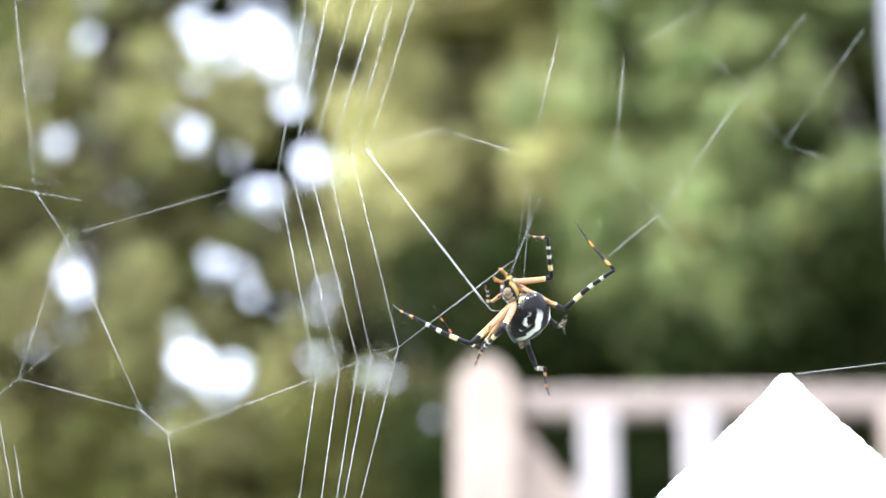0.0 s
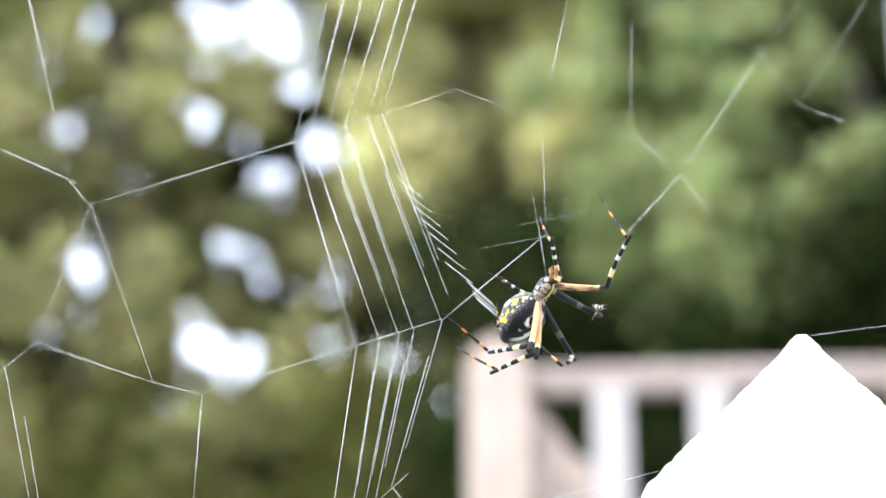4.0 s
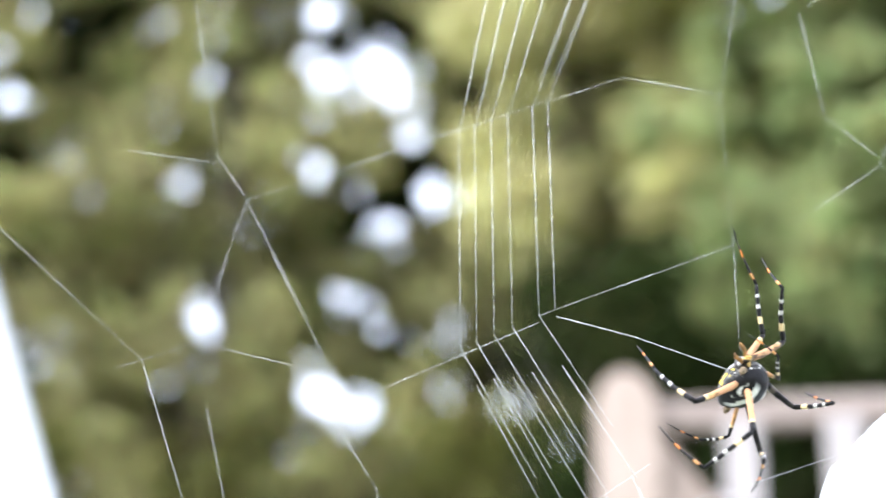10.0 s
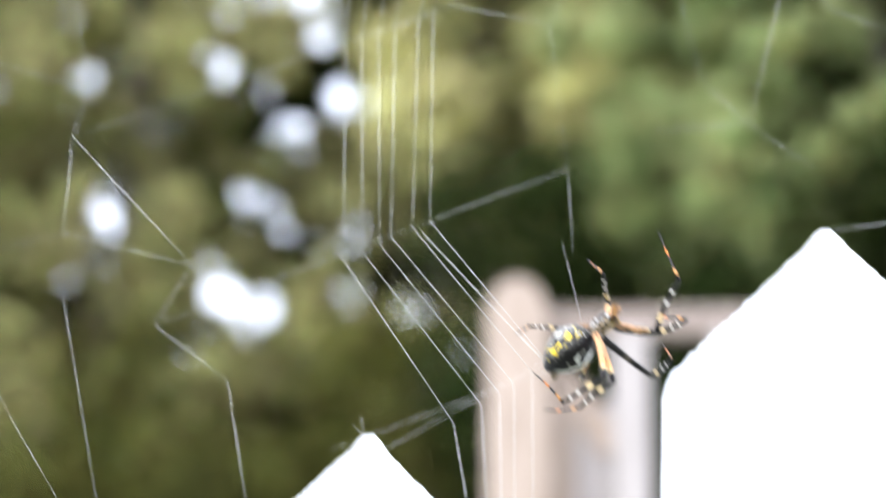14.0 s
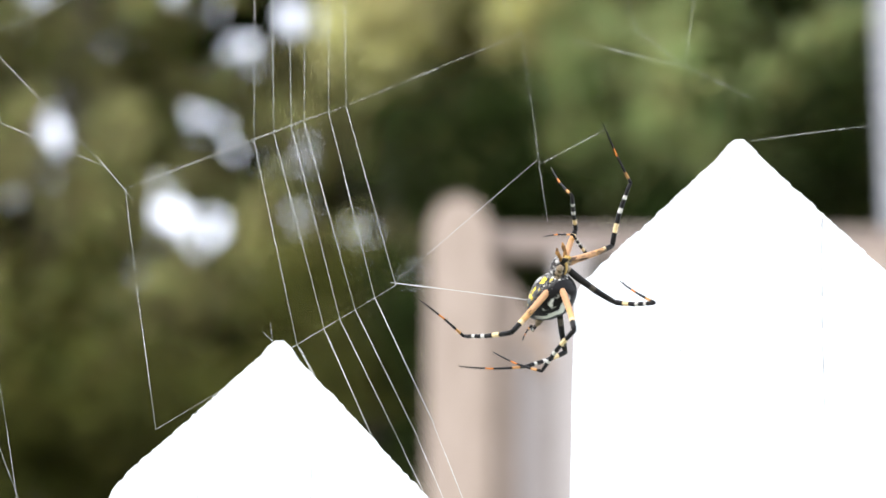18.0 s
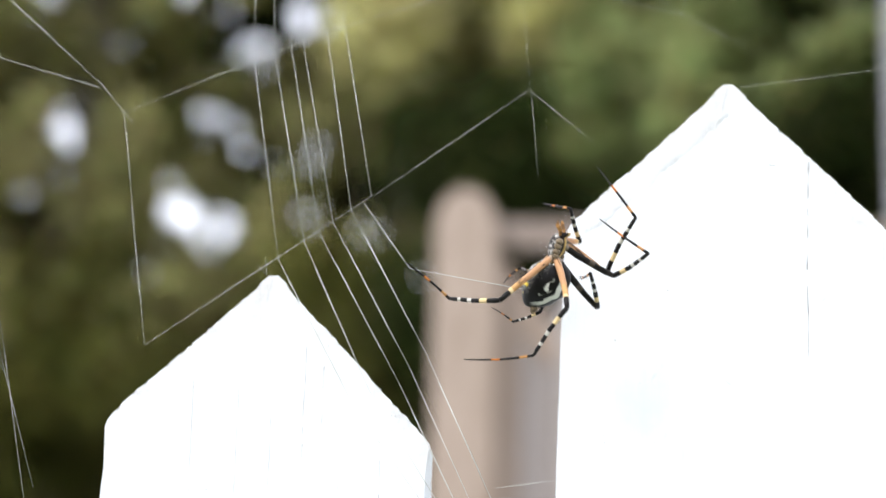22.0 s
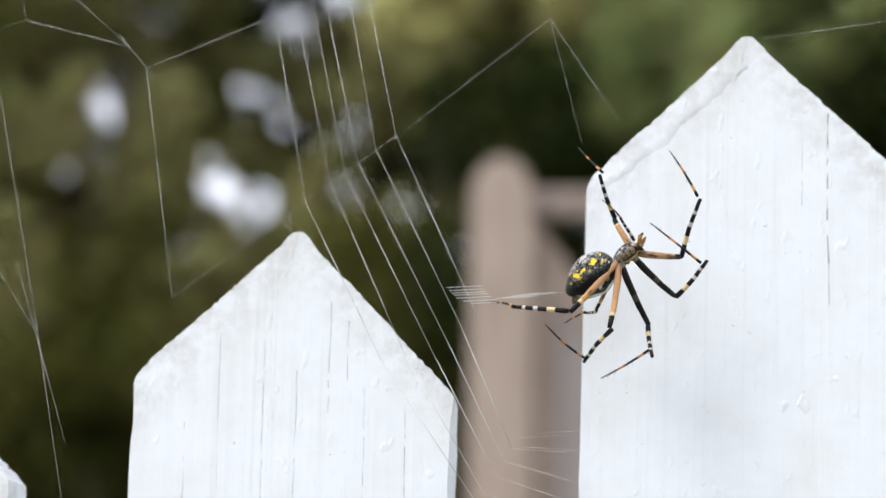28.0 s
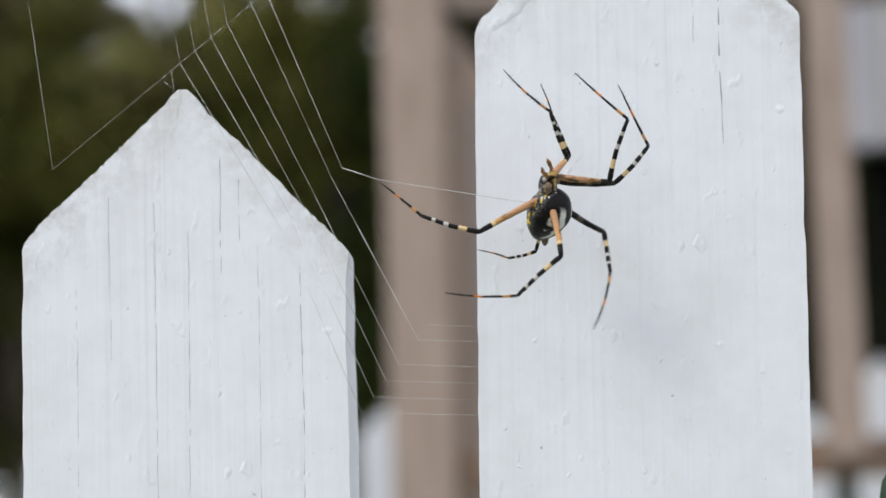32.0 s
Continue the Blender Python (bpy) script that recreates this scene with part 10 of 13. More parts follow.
    walk(THREADS[41], flat(-0.012, (0, -0.1150, 1.0083, 136.8), (1, -0.1124, 1.0105, 142.0), (2, -0.1122, 1.0107, 142.4), (6, -0.1098, 1.0125, 147.0), (8, -0.1070, 1.0141, 151.9), (9, -0.1050, 1.0151, 155.3), (13, -0.1068, 1.0142, 152.3), (14, -0.0899, 1.0185, 179.2), (14.5, -0.0899, 1.0185, 179.2), (16.5, -0.1077, 1.0154, 156.6), (17, -0.1077, 1.0154, 156.6), (19, -0.1080, 1.0135, 150.1), (21, -0.1094, 1.0142, 152.3), (23, -0.1059, 1.0126, 146.5), (25, -0.1061, 1.0132, 134.9), (26, -0.1052, 1.0103, 146.9), (26.5, -0.1052, 1.0103, 146.9), (28.5, -0.1031, 1.0090, 154.5), (29, -0.1031, 1.0090, 154.5), (30, -0.1073, 1.0135, 156.9), (31, -0.1092, 1.0119, 154.2), (32, -0.1092, 1.0101, 153.1)))
    walk(THREADS[42], flat(-0.012, (0, -0.1225, 1.0206, 135.3), (1, -0.1153, 1.0187, 139.9), (2, -0.1156, 1.0206, 141.2), (3, -0.1165, 1.0240, 142.8), (6, -0.1113, 1.0238, 147.7), (8, -0.1083, 1.0275, 153.0), (9, -0.1030, 1.0241, 157.1), (13, -0.1038, 1.0210, 154.4), (14, -0.0860, 1.0240, 180.0), (14.5, -0.0860, 1.0240, 180.0), (16.5, -0.1036, 1.0184, 156.1), (17, -0.1036, 1.0184, 156.1), (19, -0.1066, 1.0204, 150.6), (21, -0.1090, 1.0237, 152.7), (23, -0.1094, 1.0264, 146.4), (25, -0.1121, 1.0258, 133.8), (26, -0.1103, 1.0261, 146.3), (26.5, -0.1103, 1.0261, 146.3), (28.5, -0.1082, 1.0304, 154.2), (29, -0.1082, 1.0304, 154.2), (30, -0.1106, 1.0332, 157.1), (31, -0.1115, 1.0301, 155.7), (32, -0.1118, 1.0279, 154.8)))
    walk(THREADS[43], flat(-0.012, (0, -0.1130, 1.0110, 135.3), (1, -0.1107, 1.0131, 139.9), (6, -0.1065, 1.0162, 147.7), (8, -0.1034, 1.0179, 153.0), (9, -0.1009, 1.0191, 157.1), (13, -0.1025, 1.0183, 154.4), (14, -0.0860, 1.0221, 180.0), (14.5, -0.0860, 1.0221, 180.0), (16.5, -0.1038, 1.0188, 156.1), (17, -0.1038, 1.0188, 156.1), (19, -0.1048, 1.0172, 150.6), (21, -0.1061, 1.0180, 152.7), (23, -0.1032, 1.0171, 146.4), (25, -0.1037, 1.0177, 133.8), (26, -0.1024, 1.0144, 146.3), (26.5, -0.1024, 1.0144, 146.3), (28.5, -0.1000, 1.0135, 154.2), (29, -0.1000, 1.0135, 154.2), (30, -0.1043, 1.0183, 157.1), (31, -0.1053, 1.0164, 155.7), (32, -0.1054, 1.0143, 154.8)))
    walk(THREADS[44], flat(-0.012, (0, -0.1181, 1.0236, 133.9), (1, -0.1131, 1.0217, 136.5), (2, -0.1126, 1.0236, 138.5), (3, -0.1123, 1.0277, 141.8), (6, -0.1067, 1.0274, 147.0), (8, -0.1038, 1.0312, 152.3), (9, -0.0955, 1.0279, 160.1), (13, -0.0963, 1.0250, 157.6), (14, -0.0811, 1.0274, 179.9), (14.5, -0.0811, 1.0274, 179.9), (16.5, -0.0984, 1.0215, 158.6), (17, -0.0984, 1.0215, 158.6), (19, -0.1013, 1.0236, 150.4), (21, -0.1040, 1.0266, 152.5), (23, -0.1043, 1.0299, 147.0), (25, -0.1071, 1.0288, 133.2), (26, -0.1051, 1.0298, 147.5), (26.5, -0.1051, 1.0298, 147.5), (28.5, -0.1033, 1.0340, 155.0), (29, -0.1033, 1.0340, 155.0), (30, -0.1055, 1.0364, 157.7), (31, -0.1047, 1.0356, 157.9), (32, -0.1052, 1.0332, 157.0)))
    walk(THREADS[45], flat(-0.012, (0, -0.1083, 1.0142, 133.9), (2, -0.1061, 1.0163, 138.5), (3, -0.1044, 1.0177, 141.8), (6, -0.1016, 1.0197, 147.0), (8, -0.0986, 1.0214, 152.3), (9, -0.0939, 1.0235, 160.1), (13, -0.0954, 1.0229, 157.6), (14, -0.0811, 1.0258, 179.9), (14.5, -0.0811, 1.0258, 179.9), (16.5, -0.0991, 1.0232, 158.6), (17, -0.0991, 1.0232, 158.6), (19, -0.0997, 1.0208, 150.4), (21, -0.1012, 1.0212, 152.5), (23, -0.0985, 1.0210, 147.0), (25, -0.0995, 1.0217, 133.2), (26, -0.0971, 1.0172, 147.5), (26.5, -0.0971, 1.0172, 147.5), (28.5, -0.0957, 1.0177, 155.0), (29, -0.0957, 1.0177, 155.0), (30, -0.1000, 1.0231, 157.7), (31, -0.0990, 1.0217, 157.9), (32, -0.0993, 1.0193, 157.0)))
    walk(THREADS[46], flat(-0.012, (0, -0.1181, 1.0236, 133.9), (1, -0.1131, 1.0217, 136.5), (2, -0.1126, 1.0236, 138.5), (3, -0.1123, 1.0277, 141.8), (6, -0.1067, 1.0274, 147.0), (8, -0.1038, 1.0312, 152.3), (9, -0.0955, 1.0279, 160.1), (13, -0.0963, 1.0250, 157.6), (14, -0.0811, 1.0274, 179.9), (14.5, -0.0811, 1.0274, 179.9), (16.5, -0.0984, 1.0215, 158.6), (17, -0.0984, 1.0215, 158.6), (19, -0.1013, 1.0236, 150.4), (21, -0.1040, 1.0266, 152.5), (23, -0.1043, 1.0299, 147.0), (25, -0.1071, 1.0288, 133.2), (26, -0.0995, 1.0337, 149.2), (26.5, -0.0995, 1.0337, 149.2), (28.5, -0.0979, 1.0383, 156.4), (29, -0.0979, 1.0383, 156.4), (30, -0.1001, 1.0411, 159.8), (31, -0.1006, 1.0390, 159.3), (32, -0.1011, 1.0364, 158.5)))
    walk(THREADS[47], flat(-0.012, (0, -0.1079, 1.0138, 133.9), (2, -0.1057, 1.0158, 138.5), (3, -0.1041, 1.0172, 141.8), (6, -0.1013, 1.0192, 147.0), (8, -0.0984, 1.0209, 152.3), (9, -0.0937, 1.0230, 160.1), (13, -0.0952, 1.0224, 157.6), (14, -0.0811, 1.0252, 179.9), (14.5, -0.0811, 1.0252, 179.9), (16.5, -0.0988, 1.0226, 158.6), (17, -0.0988, 1.0226, 158.6), (19, -0.0994, 1.0203, 150.4), (21, -0.1009, 1.0207, 152.5), (23, -0.0982, 1.0205, 147.0), (25, -0.0991, 1.0213, 133.2), (26, -0.0943, 1.0250, 149.2), (26.5, -0.0943, 1.0250, 149.2), (28.5, -0.0905, 1.0214, 156.4), (29, -0.0905, 1.0214, 156.4), (30, -0.0949, 1.0270, 159.8), (32, -0.0954, 1.0219, 158.5)))
    walk(THREADS[48], flat(-0.012, (0, -0.0958, 0.9756, 151.8), (14.5, -0.0958, 0.9756, 151.8), (16.5, -0.1062, 0.9755, 141.5), (17, -0.1062, 0.9755, 141.5), (19, -0.0958, 0.9756, 151.8), (21, -0.1047, 0.9754, 142.7), (23, -0.0966, 0.9750, 147.6), (25, -0.0880, 0.9746, 164.1), (26, -0.0971, 0.9794, 155.4), (26.5, -0.0971, 0.9794, 155.4), (28.5, -0.1015, 0.9730, 144.1), (29, -0.1015, 0.9730, 148.1), (30, -0.1053, 0.9701, 148.4), (31, -0.0990, 0.9715, 157.5), (32, -0.0981, 0.9705, 158.0)))
    walk(THREADS[49], flat(-0.012, (0, -0.0917, 0.9680, 151.8), (14.5, -0.0917, 0.9680, 151.8), (16.5, -0.0973, 0.9643, 141.5), (17, -0.0973, 0.9643, 141.5), (19, -0.0917, 0.9680, 151.8), (21, -0.0967, 0.9648, 142.7), (23, -0.0914, 0.9667, 147.6), (25, -0.0868, 0.9704, 164.1), (26, -0.0921, 0.9684, 155.4), (26.5, -0.0921, 0.9684, 155.4), (28.5, -0.0960, 0.9653, 144.1), (29, -0.0958, 0.9639, 148.1), (30, -0.0980, 0.9582, 148.4), (31, -0.0935, 0.9583, 157.5), (32, -0.0922, 0.9558, 158.0)))
    walk(THREADS[50], flat(-0.012, (0, -0.0926, 0.9782, 153.6), (14.5, -0.0926, 0.9782, 153.6), (16.5, -0.1003, 0.9781, 145.4), (17, -0.1003, 0.9781, 145.4), (19, -0.0926, 0.9782, 153.6), (21, -0.0987, 0.9782, 147.0), (23, -0.0933, 0.9783, 149.2), (25, -0.0843, 0.9797, 162.3), (26, -0.0925, 0.9787, 152.7), (26.5, -0.0925, 0.9787, 152.7), (28.5, -0.0946, 0.9747, 149.1), (29, -0.0946, 0.9747, 152.5), (30, -0.0975, 0.9732, 148.9), (31, -0.0960, 0.9747, 157.1), (32, -0.0953, 0.9735, 157.1)))
    walk(THREADS[51], flat(-0.012, (0, -0.0889, 0.9708, 153.6), (14.5, -0.0889, 0.9708, 153.6), (16.5, -0.0934, 0.9681, 145.4), (17, -0.0934, 0.9681, 145.4), (19, -0.0889, 0.9708, 153.6), (21, -0.0926, 0.9687, 147.0), (23, -0.0880, 0.9694, 149.2), (25, -0.0810, 0.9695, 162.3), (26, -0.0866, 0.9671, 152.7), (26.5, -0.0866, 0.9671, 152.7), (28.5, -0.0914, 0.9694, 149.1), (29, -0.0913, 0.9683, 152.5), (30, -0.0931, 0.9658, 148.9), (31, -0.0907, 0.9621, 157.1), (32, -0.0892, 0.9590, 157.1)))
    walk(THREADS[52], flat(-0.012, (0, -0.0893, 0.9809, 155.5), (14.5, -0.0893, 0.9809, 155.5), (16.5, -0.0928, 0.9809, 151.5), (17, -0.0928, 0.9809, 151.5), (19, -0.0893, 0.9809, 155.5), (21, -0.0919, 0.9809, 152.5), (23, -0.0851, 0.9813, 155.9), (25, -0.0795, 0.9866, 160.7), (26, -0.0847, 0.9788, 150.2), (26.5, -0.0847, 0.9788, 150.2), (28.5, -0.0869, 0.9751, 155.2), (29, -0.0869, 0.9751, 158.0), (30, -0.0926, 0.9790, 149.3), (31, -0.0928, 0.9781, 156.7), (32, -0.0922, 0.9766, 156.3)))
    walk(THREADS[53], flat(-0.012, (0, -0.0861, 0.9738, 155.5), (14.5, -0.0861, 0.9738, 155.5), (16.5, -0.0883, 0.9727, 151.5), (17, -0.0883, 0.9727, 151.5), (19, -0.0861, 0.9738, 155.5), (21, -0.0878, 0.9729, 152.5), (23, -0.0818, 0.9739, 155.9), (25, -0.0762, 0.9773, 160.7), (26, -0.0822, 0.9746, 150.2), (26.5, -0.0822, 0.9746, 150.2), (28.5, -0.0863, 0.9737, 155.2), (29, -0.0860, 0.9730, 158.0), (30, -0.0891, 0.9730, 149.3), (31, -0.0877, 0.9662, 156.7), (32, -0.0860, 0.9625, 156.3)))
    walk(THREADS[54], flat(-0.012, (0, -0.0860, 0.9838, 157.6), (14.5, -0.0860, 0.9838, 157.6), (16.5, -0.0883, 0.9838, 154.8), (17, -0.0883, 0.9838, 154.8), (19, -0.0860, 0.9838, 157.6), (21, -0.0885, 0.9840, 154.7), (23, -0.0820, 0.9852, 154.4), (25, -0.0760, 0.9912, 156.3), (26, -0.0812, 0.9825, 142.7), (26.5, -0.0812, 0.9825, 142.7), (28.5, -0.0833, 0.9790, 158.6), (29, -0.0833, 0.9790, 160.4), (30, -0.0893, 0.9830, 148.2), (31, -0.0896, 0.9814, 156.1), (32, -0.0891, 0.9797, 155.3)))
    walk(THREADS[55], flat(-0.012, (0, -0.0831, 0.9767, 157.6), (14.5, -0.0831, 0.9767, 157.6), (16.5, -0.0846, 0.9760, 154.8), (17, -0.0846, 0.9760, 154.8), (19, -0.0831, 0.9767, 157.6), (21, -0.0847, 0.9760, 154.7), (23, -0.0787, 0.9782, 154.4), (25, -0.0741, 0.9868, 156.3), (26, -0.0813, 0.9826, 142.7), (26.5, -0.0813, 0.9826, 142.7), (28.5, -0.0825, 0.9770, 158.6), (29, -0.0825, 0.9767, 160.4), (30, -0.0867, 0.9788, 148.2), (31, -0.0847, 0.9703, 156.1), (32, -0.0828, 0.9660, 155.3)))
    walk(THREADS[56], flat(-0.012, (0, -0.0810, 0.9879, 160.7), (14.5, -0.0810, 0.9879, 160.7), (16.5, -0.0852, 0.9879, 155.4), (17, -0.0852, 0.9879, 155.4), (19, -0.0810, 0.9879, 160.7), (21, -0.0837, 0.9876, 157.1), (23, -0.0779, 0.9892, 153.5), (25, -0.0719, 0.9957, 158.4), (26, -0.0767, 0.9853, 144.2), (26.5, -0.0767, 0.9853, 144.2), (28.5, -0.0797, 0.9833, 160.2), (29, -0.0797, 0.9833, 160.8), (30, -0.0856, 0.9880, 150.0), (31, -0.0848, 0.9866, 155.3), (32, -0.0845, 0.9844, 153.7)))
    walk(THREADS[57], flat(-0.012, (0, -0.0786, 0.9812, 160.7), (14.5, -0.0786, 0.9812, 160.7), (16.5, -0.0816, 0.9800, 155.4), (17, -0.0816, 0.9800, 155.4), (19, -0.0786, 0.9812, 160.7), (21, -0.0806, 0.9804, 157.1), (23, -0.0754, 0.9842, 153.5), (25, -0.0697, 0.9901, 158.4), (26, -0.0772, 0.9860, 144.2), (26.5, -0.0772, 0.9860, 144.2), (28.5, -0.0789, 0.9811, 160.2), (29, -0.0791, 0.9817, 160.8), (30, -0.0835, 0.9843, 150.0), (31, -0.0802, 0.9765, 155.3), (32, -0.0780, 0.9711, 153.7)))
    walk(THREADS[58], flat(-0.012, (0, -0.0810, 0.9879, 160.7), (14.5, -0.0810, 0.9879, 160.7), (16.5, -0.0852, 0.9879, 155.4), (17, -0.0852, 0.9879, 155.4), (19, -0.0810, 0.9879, 160.7), (21, -0.0837, 0.9876, 157.1), (23, -0.0779, 0.9892, 153.5), (25, -0.0719, 0.9957, 158.4), (26, -0.0767, 0.9853, 144.2), (26.5, -0.0767, 0.9853, 144.2), (28.5, -0.0797, 0.9833, 160.2), (29, -0.0797, 0.9833, 160.8), (30, -0.0856, 0.9880, 150.0), (31, -0.0848, 0.9866, 155.3), (32, -0.0845, 0.9844, 153.7)))
    walk(THREADS[59], flat(-0.012, (0, -0.0785, 0.9807, 160.7), (14.5, -0.0785, 0.9807, 160.7), (16.5, -0.0814, 0.9795, 155.4), (17, -0.0814, 0.9795, 155.4), (19, -0.0785, 0.9807, 160.7), (21, -0.0804, 0.9799, 157.1), (23, -0.0752, 0.9837, 153.5), (25, -0.0695, 0.9896, 158.4), (26, -0.0769, 0.9856, 144.2), (26.5, -0.0769, 0.9856, 144.2), (28.5, -0.0787, 0.9806, 160.2), (29, -0.0790, 0.9812, 160.8), (30, -0.0832, 0.9839, 150.0), (31, -0.0800, 0.9761, 155.3), (32, -0.0777, 0.9707, 153.7)))
    walk(THREADS[60], flat(-0.012, (0, -0.0742, 0.9353, 112.9), (21, -0.0742, 0.9353, 112.9), (23, -0.0715, 0.9354, 115.4), (25, -0.0766, 0.9347, 110.0), (26.5, -0.0766, 0.9347, 110.0), (28.5, -0.0742, 0.9353, 112.9), (29, -0.0762, 0.9324, 106.2), (30, -0.0785, 0.9266, 94.5), (31, -0.0793, 0.9240, 93.7), (32, -0.0783, 0.9214, 93.2)))
    walk(THREADS[61], flat(-0.012, (0, -0.0688, 0.9330, 112.9), (21, -0.0688, 0.9330, 112.9), (23, -0.0684, 0.9339, 115.4), (25, -0.0692, 0.9320, 110.0), (26.5, -0.0692, 0.9320, 110.0), (28.5, -0.0688, 0.9330, 112.9), (29, -0.0694, 0.9304, 106.2), (30, -0.0705, 0.9260, 94.5), (32, -0.0705, 0.9210, 93.2)))
    walk(THREADS[62], flat(-0.012, (0, -0.0727, 0.9381, 108.9), (21, -0.0727, 0.9381, 108.9), (23, -0.0693, 0.9381, 111.5), (25, -0.0699, 0.9347, 103.1), (26.5, -0.0699, 0.9347, 103.1), (28.5, -0.0727, 0.9381, 108.9), (29, -0.0744, 0.9359, 103.4), (30, -0.0743, 0.9345, 100.5), (31, -0.0764, 0.9285, 93.7), (32, -0.0750, 0.9254, 93.5)))
    walk(THREADS[63], flat(-0.012, (0, -0.0678, 0.9364, 108.9), (21, -0.0678, 0.9364, 108.9), (23, -0.0674, 0.9374, 111.5), (25, -0.0684, 0.9343, 103.1), (26.5, -0.0684, 0.9343, 103.1), (28.5, -0.0678, 0.9364, 108.9), (29, -0.0682, 0.9344, 103.4), (30, -0.0685, 0.9335, 100.5), (31, -0.0688, 0.9280, 93.7), (32, -0.0688, 0.9250, 93.5)))
    walk(THREADS[64], flat(-0.012, (0, -0.0712, 0.9411, 103.5), (21, -0.0712, 0.9411, 103.5), (23, -0.0671, 0.9411, 106.3), (25, -0.0644, 0.9434, 115.5), (26.5, -0.0644, 0.9434, 115.5), (28.5, -0.0712, 0.9411, 103.5), (29, -0.0726, 0.9397, 99.7), (30, -0.0707, 0.9422, 106.3), (31, -0.0735, 0.9332, 93.2), (32, -0.0716, 0.9296, 93.5)))
    walk(THREADS[65], flat(-0.012, (0, -0.0665, 0.9400, 103.5), (21, -0.0665, 0.9400, 103.5), (23, -0.0663, 0.9409, 106.3), (25, -0.0652, 0.9438, 115.5), (26.5, -0.0652, 0.9438, 115.5), (28.5, -0.0665, 0.9400, 103.5), (29, -0.0667, 0.9387, 99.7), (30, -0.0662, 0.9408, 106.3), (31, -0.0670, 0.9328, 93.2), (32, -0.0670, 0.9293, 93.5)))
    walk(THREADS[66], flat(-0.012, (0, -0.0696, 0.9441, 97.5), (21, -0.0696, 0.9441, 97.5), (23, -0.0634, 0.9464, 108.2), (25, -0.0599, 0.9545, 136.9), (26.5, -0.0599, 0.9545, 136.9), (28.5, -0.0696, 0.9441, 97.5), (29, -0.0707, 0.9435, 95.6), (30, -0.0681, 0.9487, 110.1), (31, -0.0704, 0.9381, 92.9), (32, -0.0680, 0.9339, 93.8)))
    walk(THREADS[67], flat(-0.012, (0, -0.0650, 0.9435, 97.5), (21, -0.0650, 0.9435, 97.5), (23, -0.0643, 0.9467, 108.2), (25, -0.0595, 0.9541, 136.9), (26.5, -0.0595, 0.9541, 136.9), (28.5, -0.0650, 0.9435, 97.5), (29, -0.0651, 0.9429, 95.6), (30, -0.0641, 0.9473, 110.1), (31, -0.0652, 0.9378, 92.9), (32, -0.0652, 0.9337, 93.8)))
    walk(THREADS[68], flat(-0.012, (0, -0.0672, 0.9486, 86.3), (21, -0.0672, 0.9486, 86.3), (23, -0.0600, 0.9533, 105.0), (25, -0.0570, 0.9580, 130.3), (26.5, -0.0570, 0.9580, 130.3), (28.5, -0.0672, 0.9486, 86.3), (29, -0.0678, 0.9491, 87.7), (30, -0.0663, 0.9544, 103.4), (31, -0.0658, 0.9451, 91.7), (32, -0.0627, 0.9402, 93.8)))
    walk(THREADS[69], flat(-0.012, (0, -0.0624, 0.9489, 86.3), (21, -0.0624, 0.9489, 86.3), (23, -0.0619, 0.9538, 105.0), (25, -0.0588, 0.9596, 130.3), (26.5, -0.0588, 0.9596, 130.3), (28.5, -0.0624, 0.9489, 86.3), (29, -0.0624, 0.9493, 87.7), (30, -0.0621, 0.9535, 103.4), (31, -0.0625, 0.9451, 91.7), (32, -0.0625, 0.9402, 93.8)))
    walk(THREADS[70], flat(-0.012, (0, -0.0657, 0.9514, 78.4), (21, -0.0657, 0.9514, 78.4), (23, -0.0583, 0.9563, 96.0), (25, -0.0551, 0.9617, 130.2), (26.5, -0.0551, 0.9617, 130.2), (28.5, -0.0657, 0.9514, 78.4), (29, -0.0660, 0.9526, 82.1), (30, -0.0650, 0.9572, 96.6), (31, -0.0631, 0.9495, 91.3), (32, -0.0595, 0.9441, 94.2)))
    walk(THREADS[71], flat(-0.012, (0, -0.0592, 0.9527, 78.4), (21, -0.0592, 0.9527, 78.4), (23, -0.0594, 0.9564, 96.0), (25, -0.0566, 0.9630, 130.2), (26.5, -0.0566, 0.9630, 130.2), (28.5, -0.0592, 0.9527, 78.4), (29, -0.0593, 0.9535, 82.1), (30, -0.0593, 0.9566, 96.6), (31, -0.0595, 0.9494, 91.3), (32, -0.0595, 0.9441, 94.2)))
    walk(THREADS[72], flat(-0.012, (0, -0.2001, 1.1089, 74.1), (1, -0.1991, 1.1088, 75.3), (2, -0.1980, 1.1088, 73.6), (3, -0.1970, 1.1087, 73.6), (6, -0.1923, 1.1095, 74.0), (8, -0.1930, 1.1094, 71.8), (9, -0.1934, 1.1094, 73.1), (11, -0.2075, 1.1049, 73.0), (12, -0.1974, 1.0968, 73.1), (13, -0.2107, 1.0960, 70.6), (14.5, -0.2107, 1.0960, 70.7), (16.5, -0.2107, 1.0960, 66.8), (21, -0.2107, 1.0960, 64.6), (23, -0.2107, 1.0960, 62.1), (32, -0.2107, 1.0960, 62.1)))
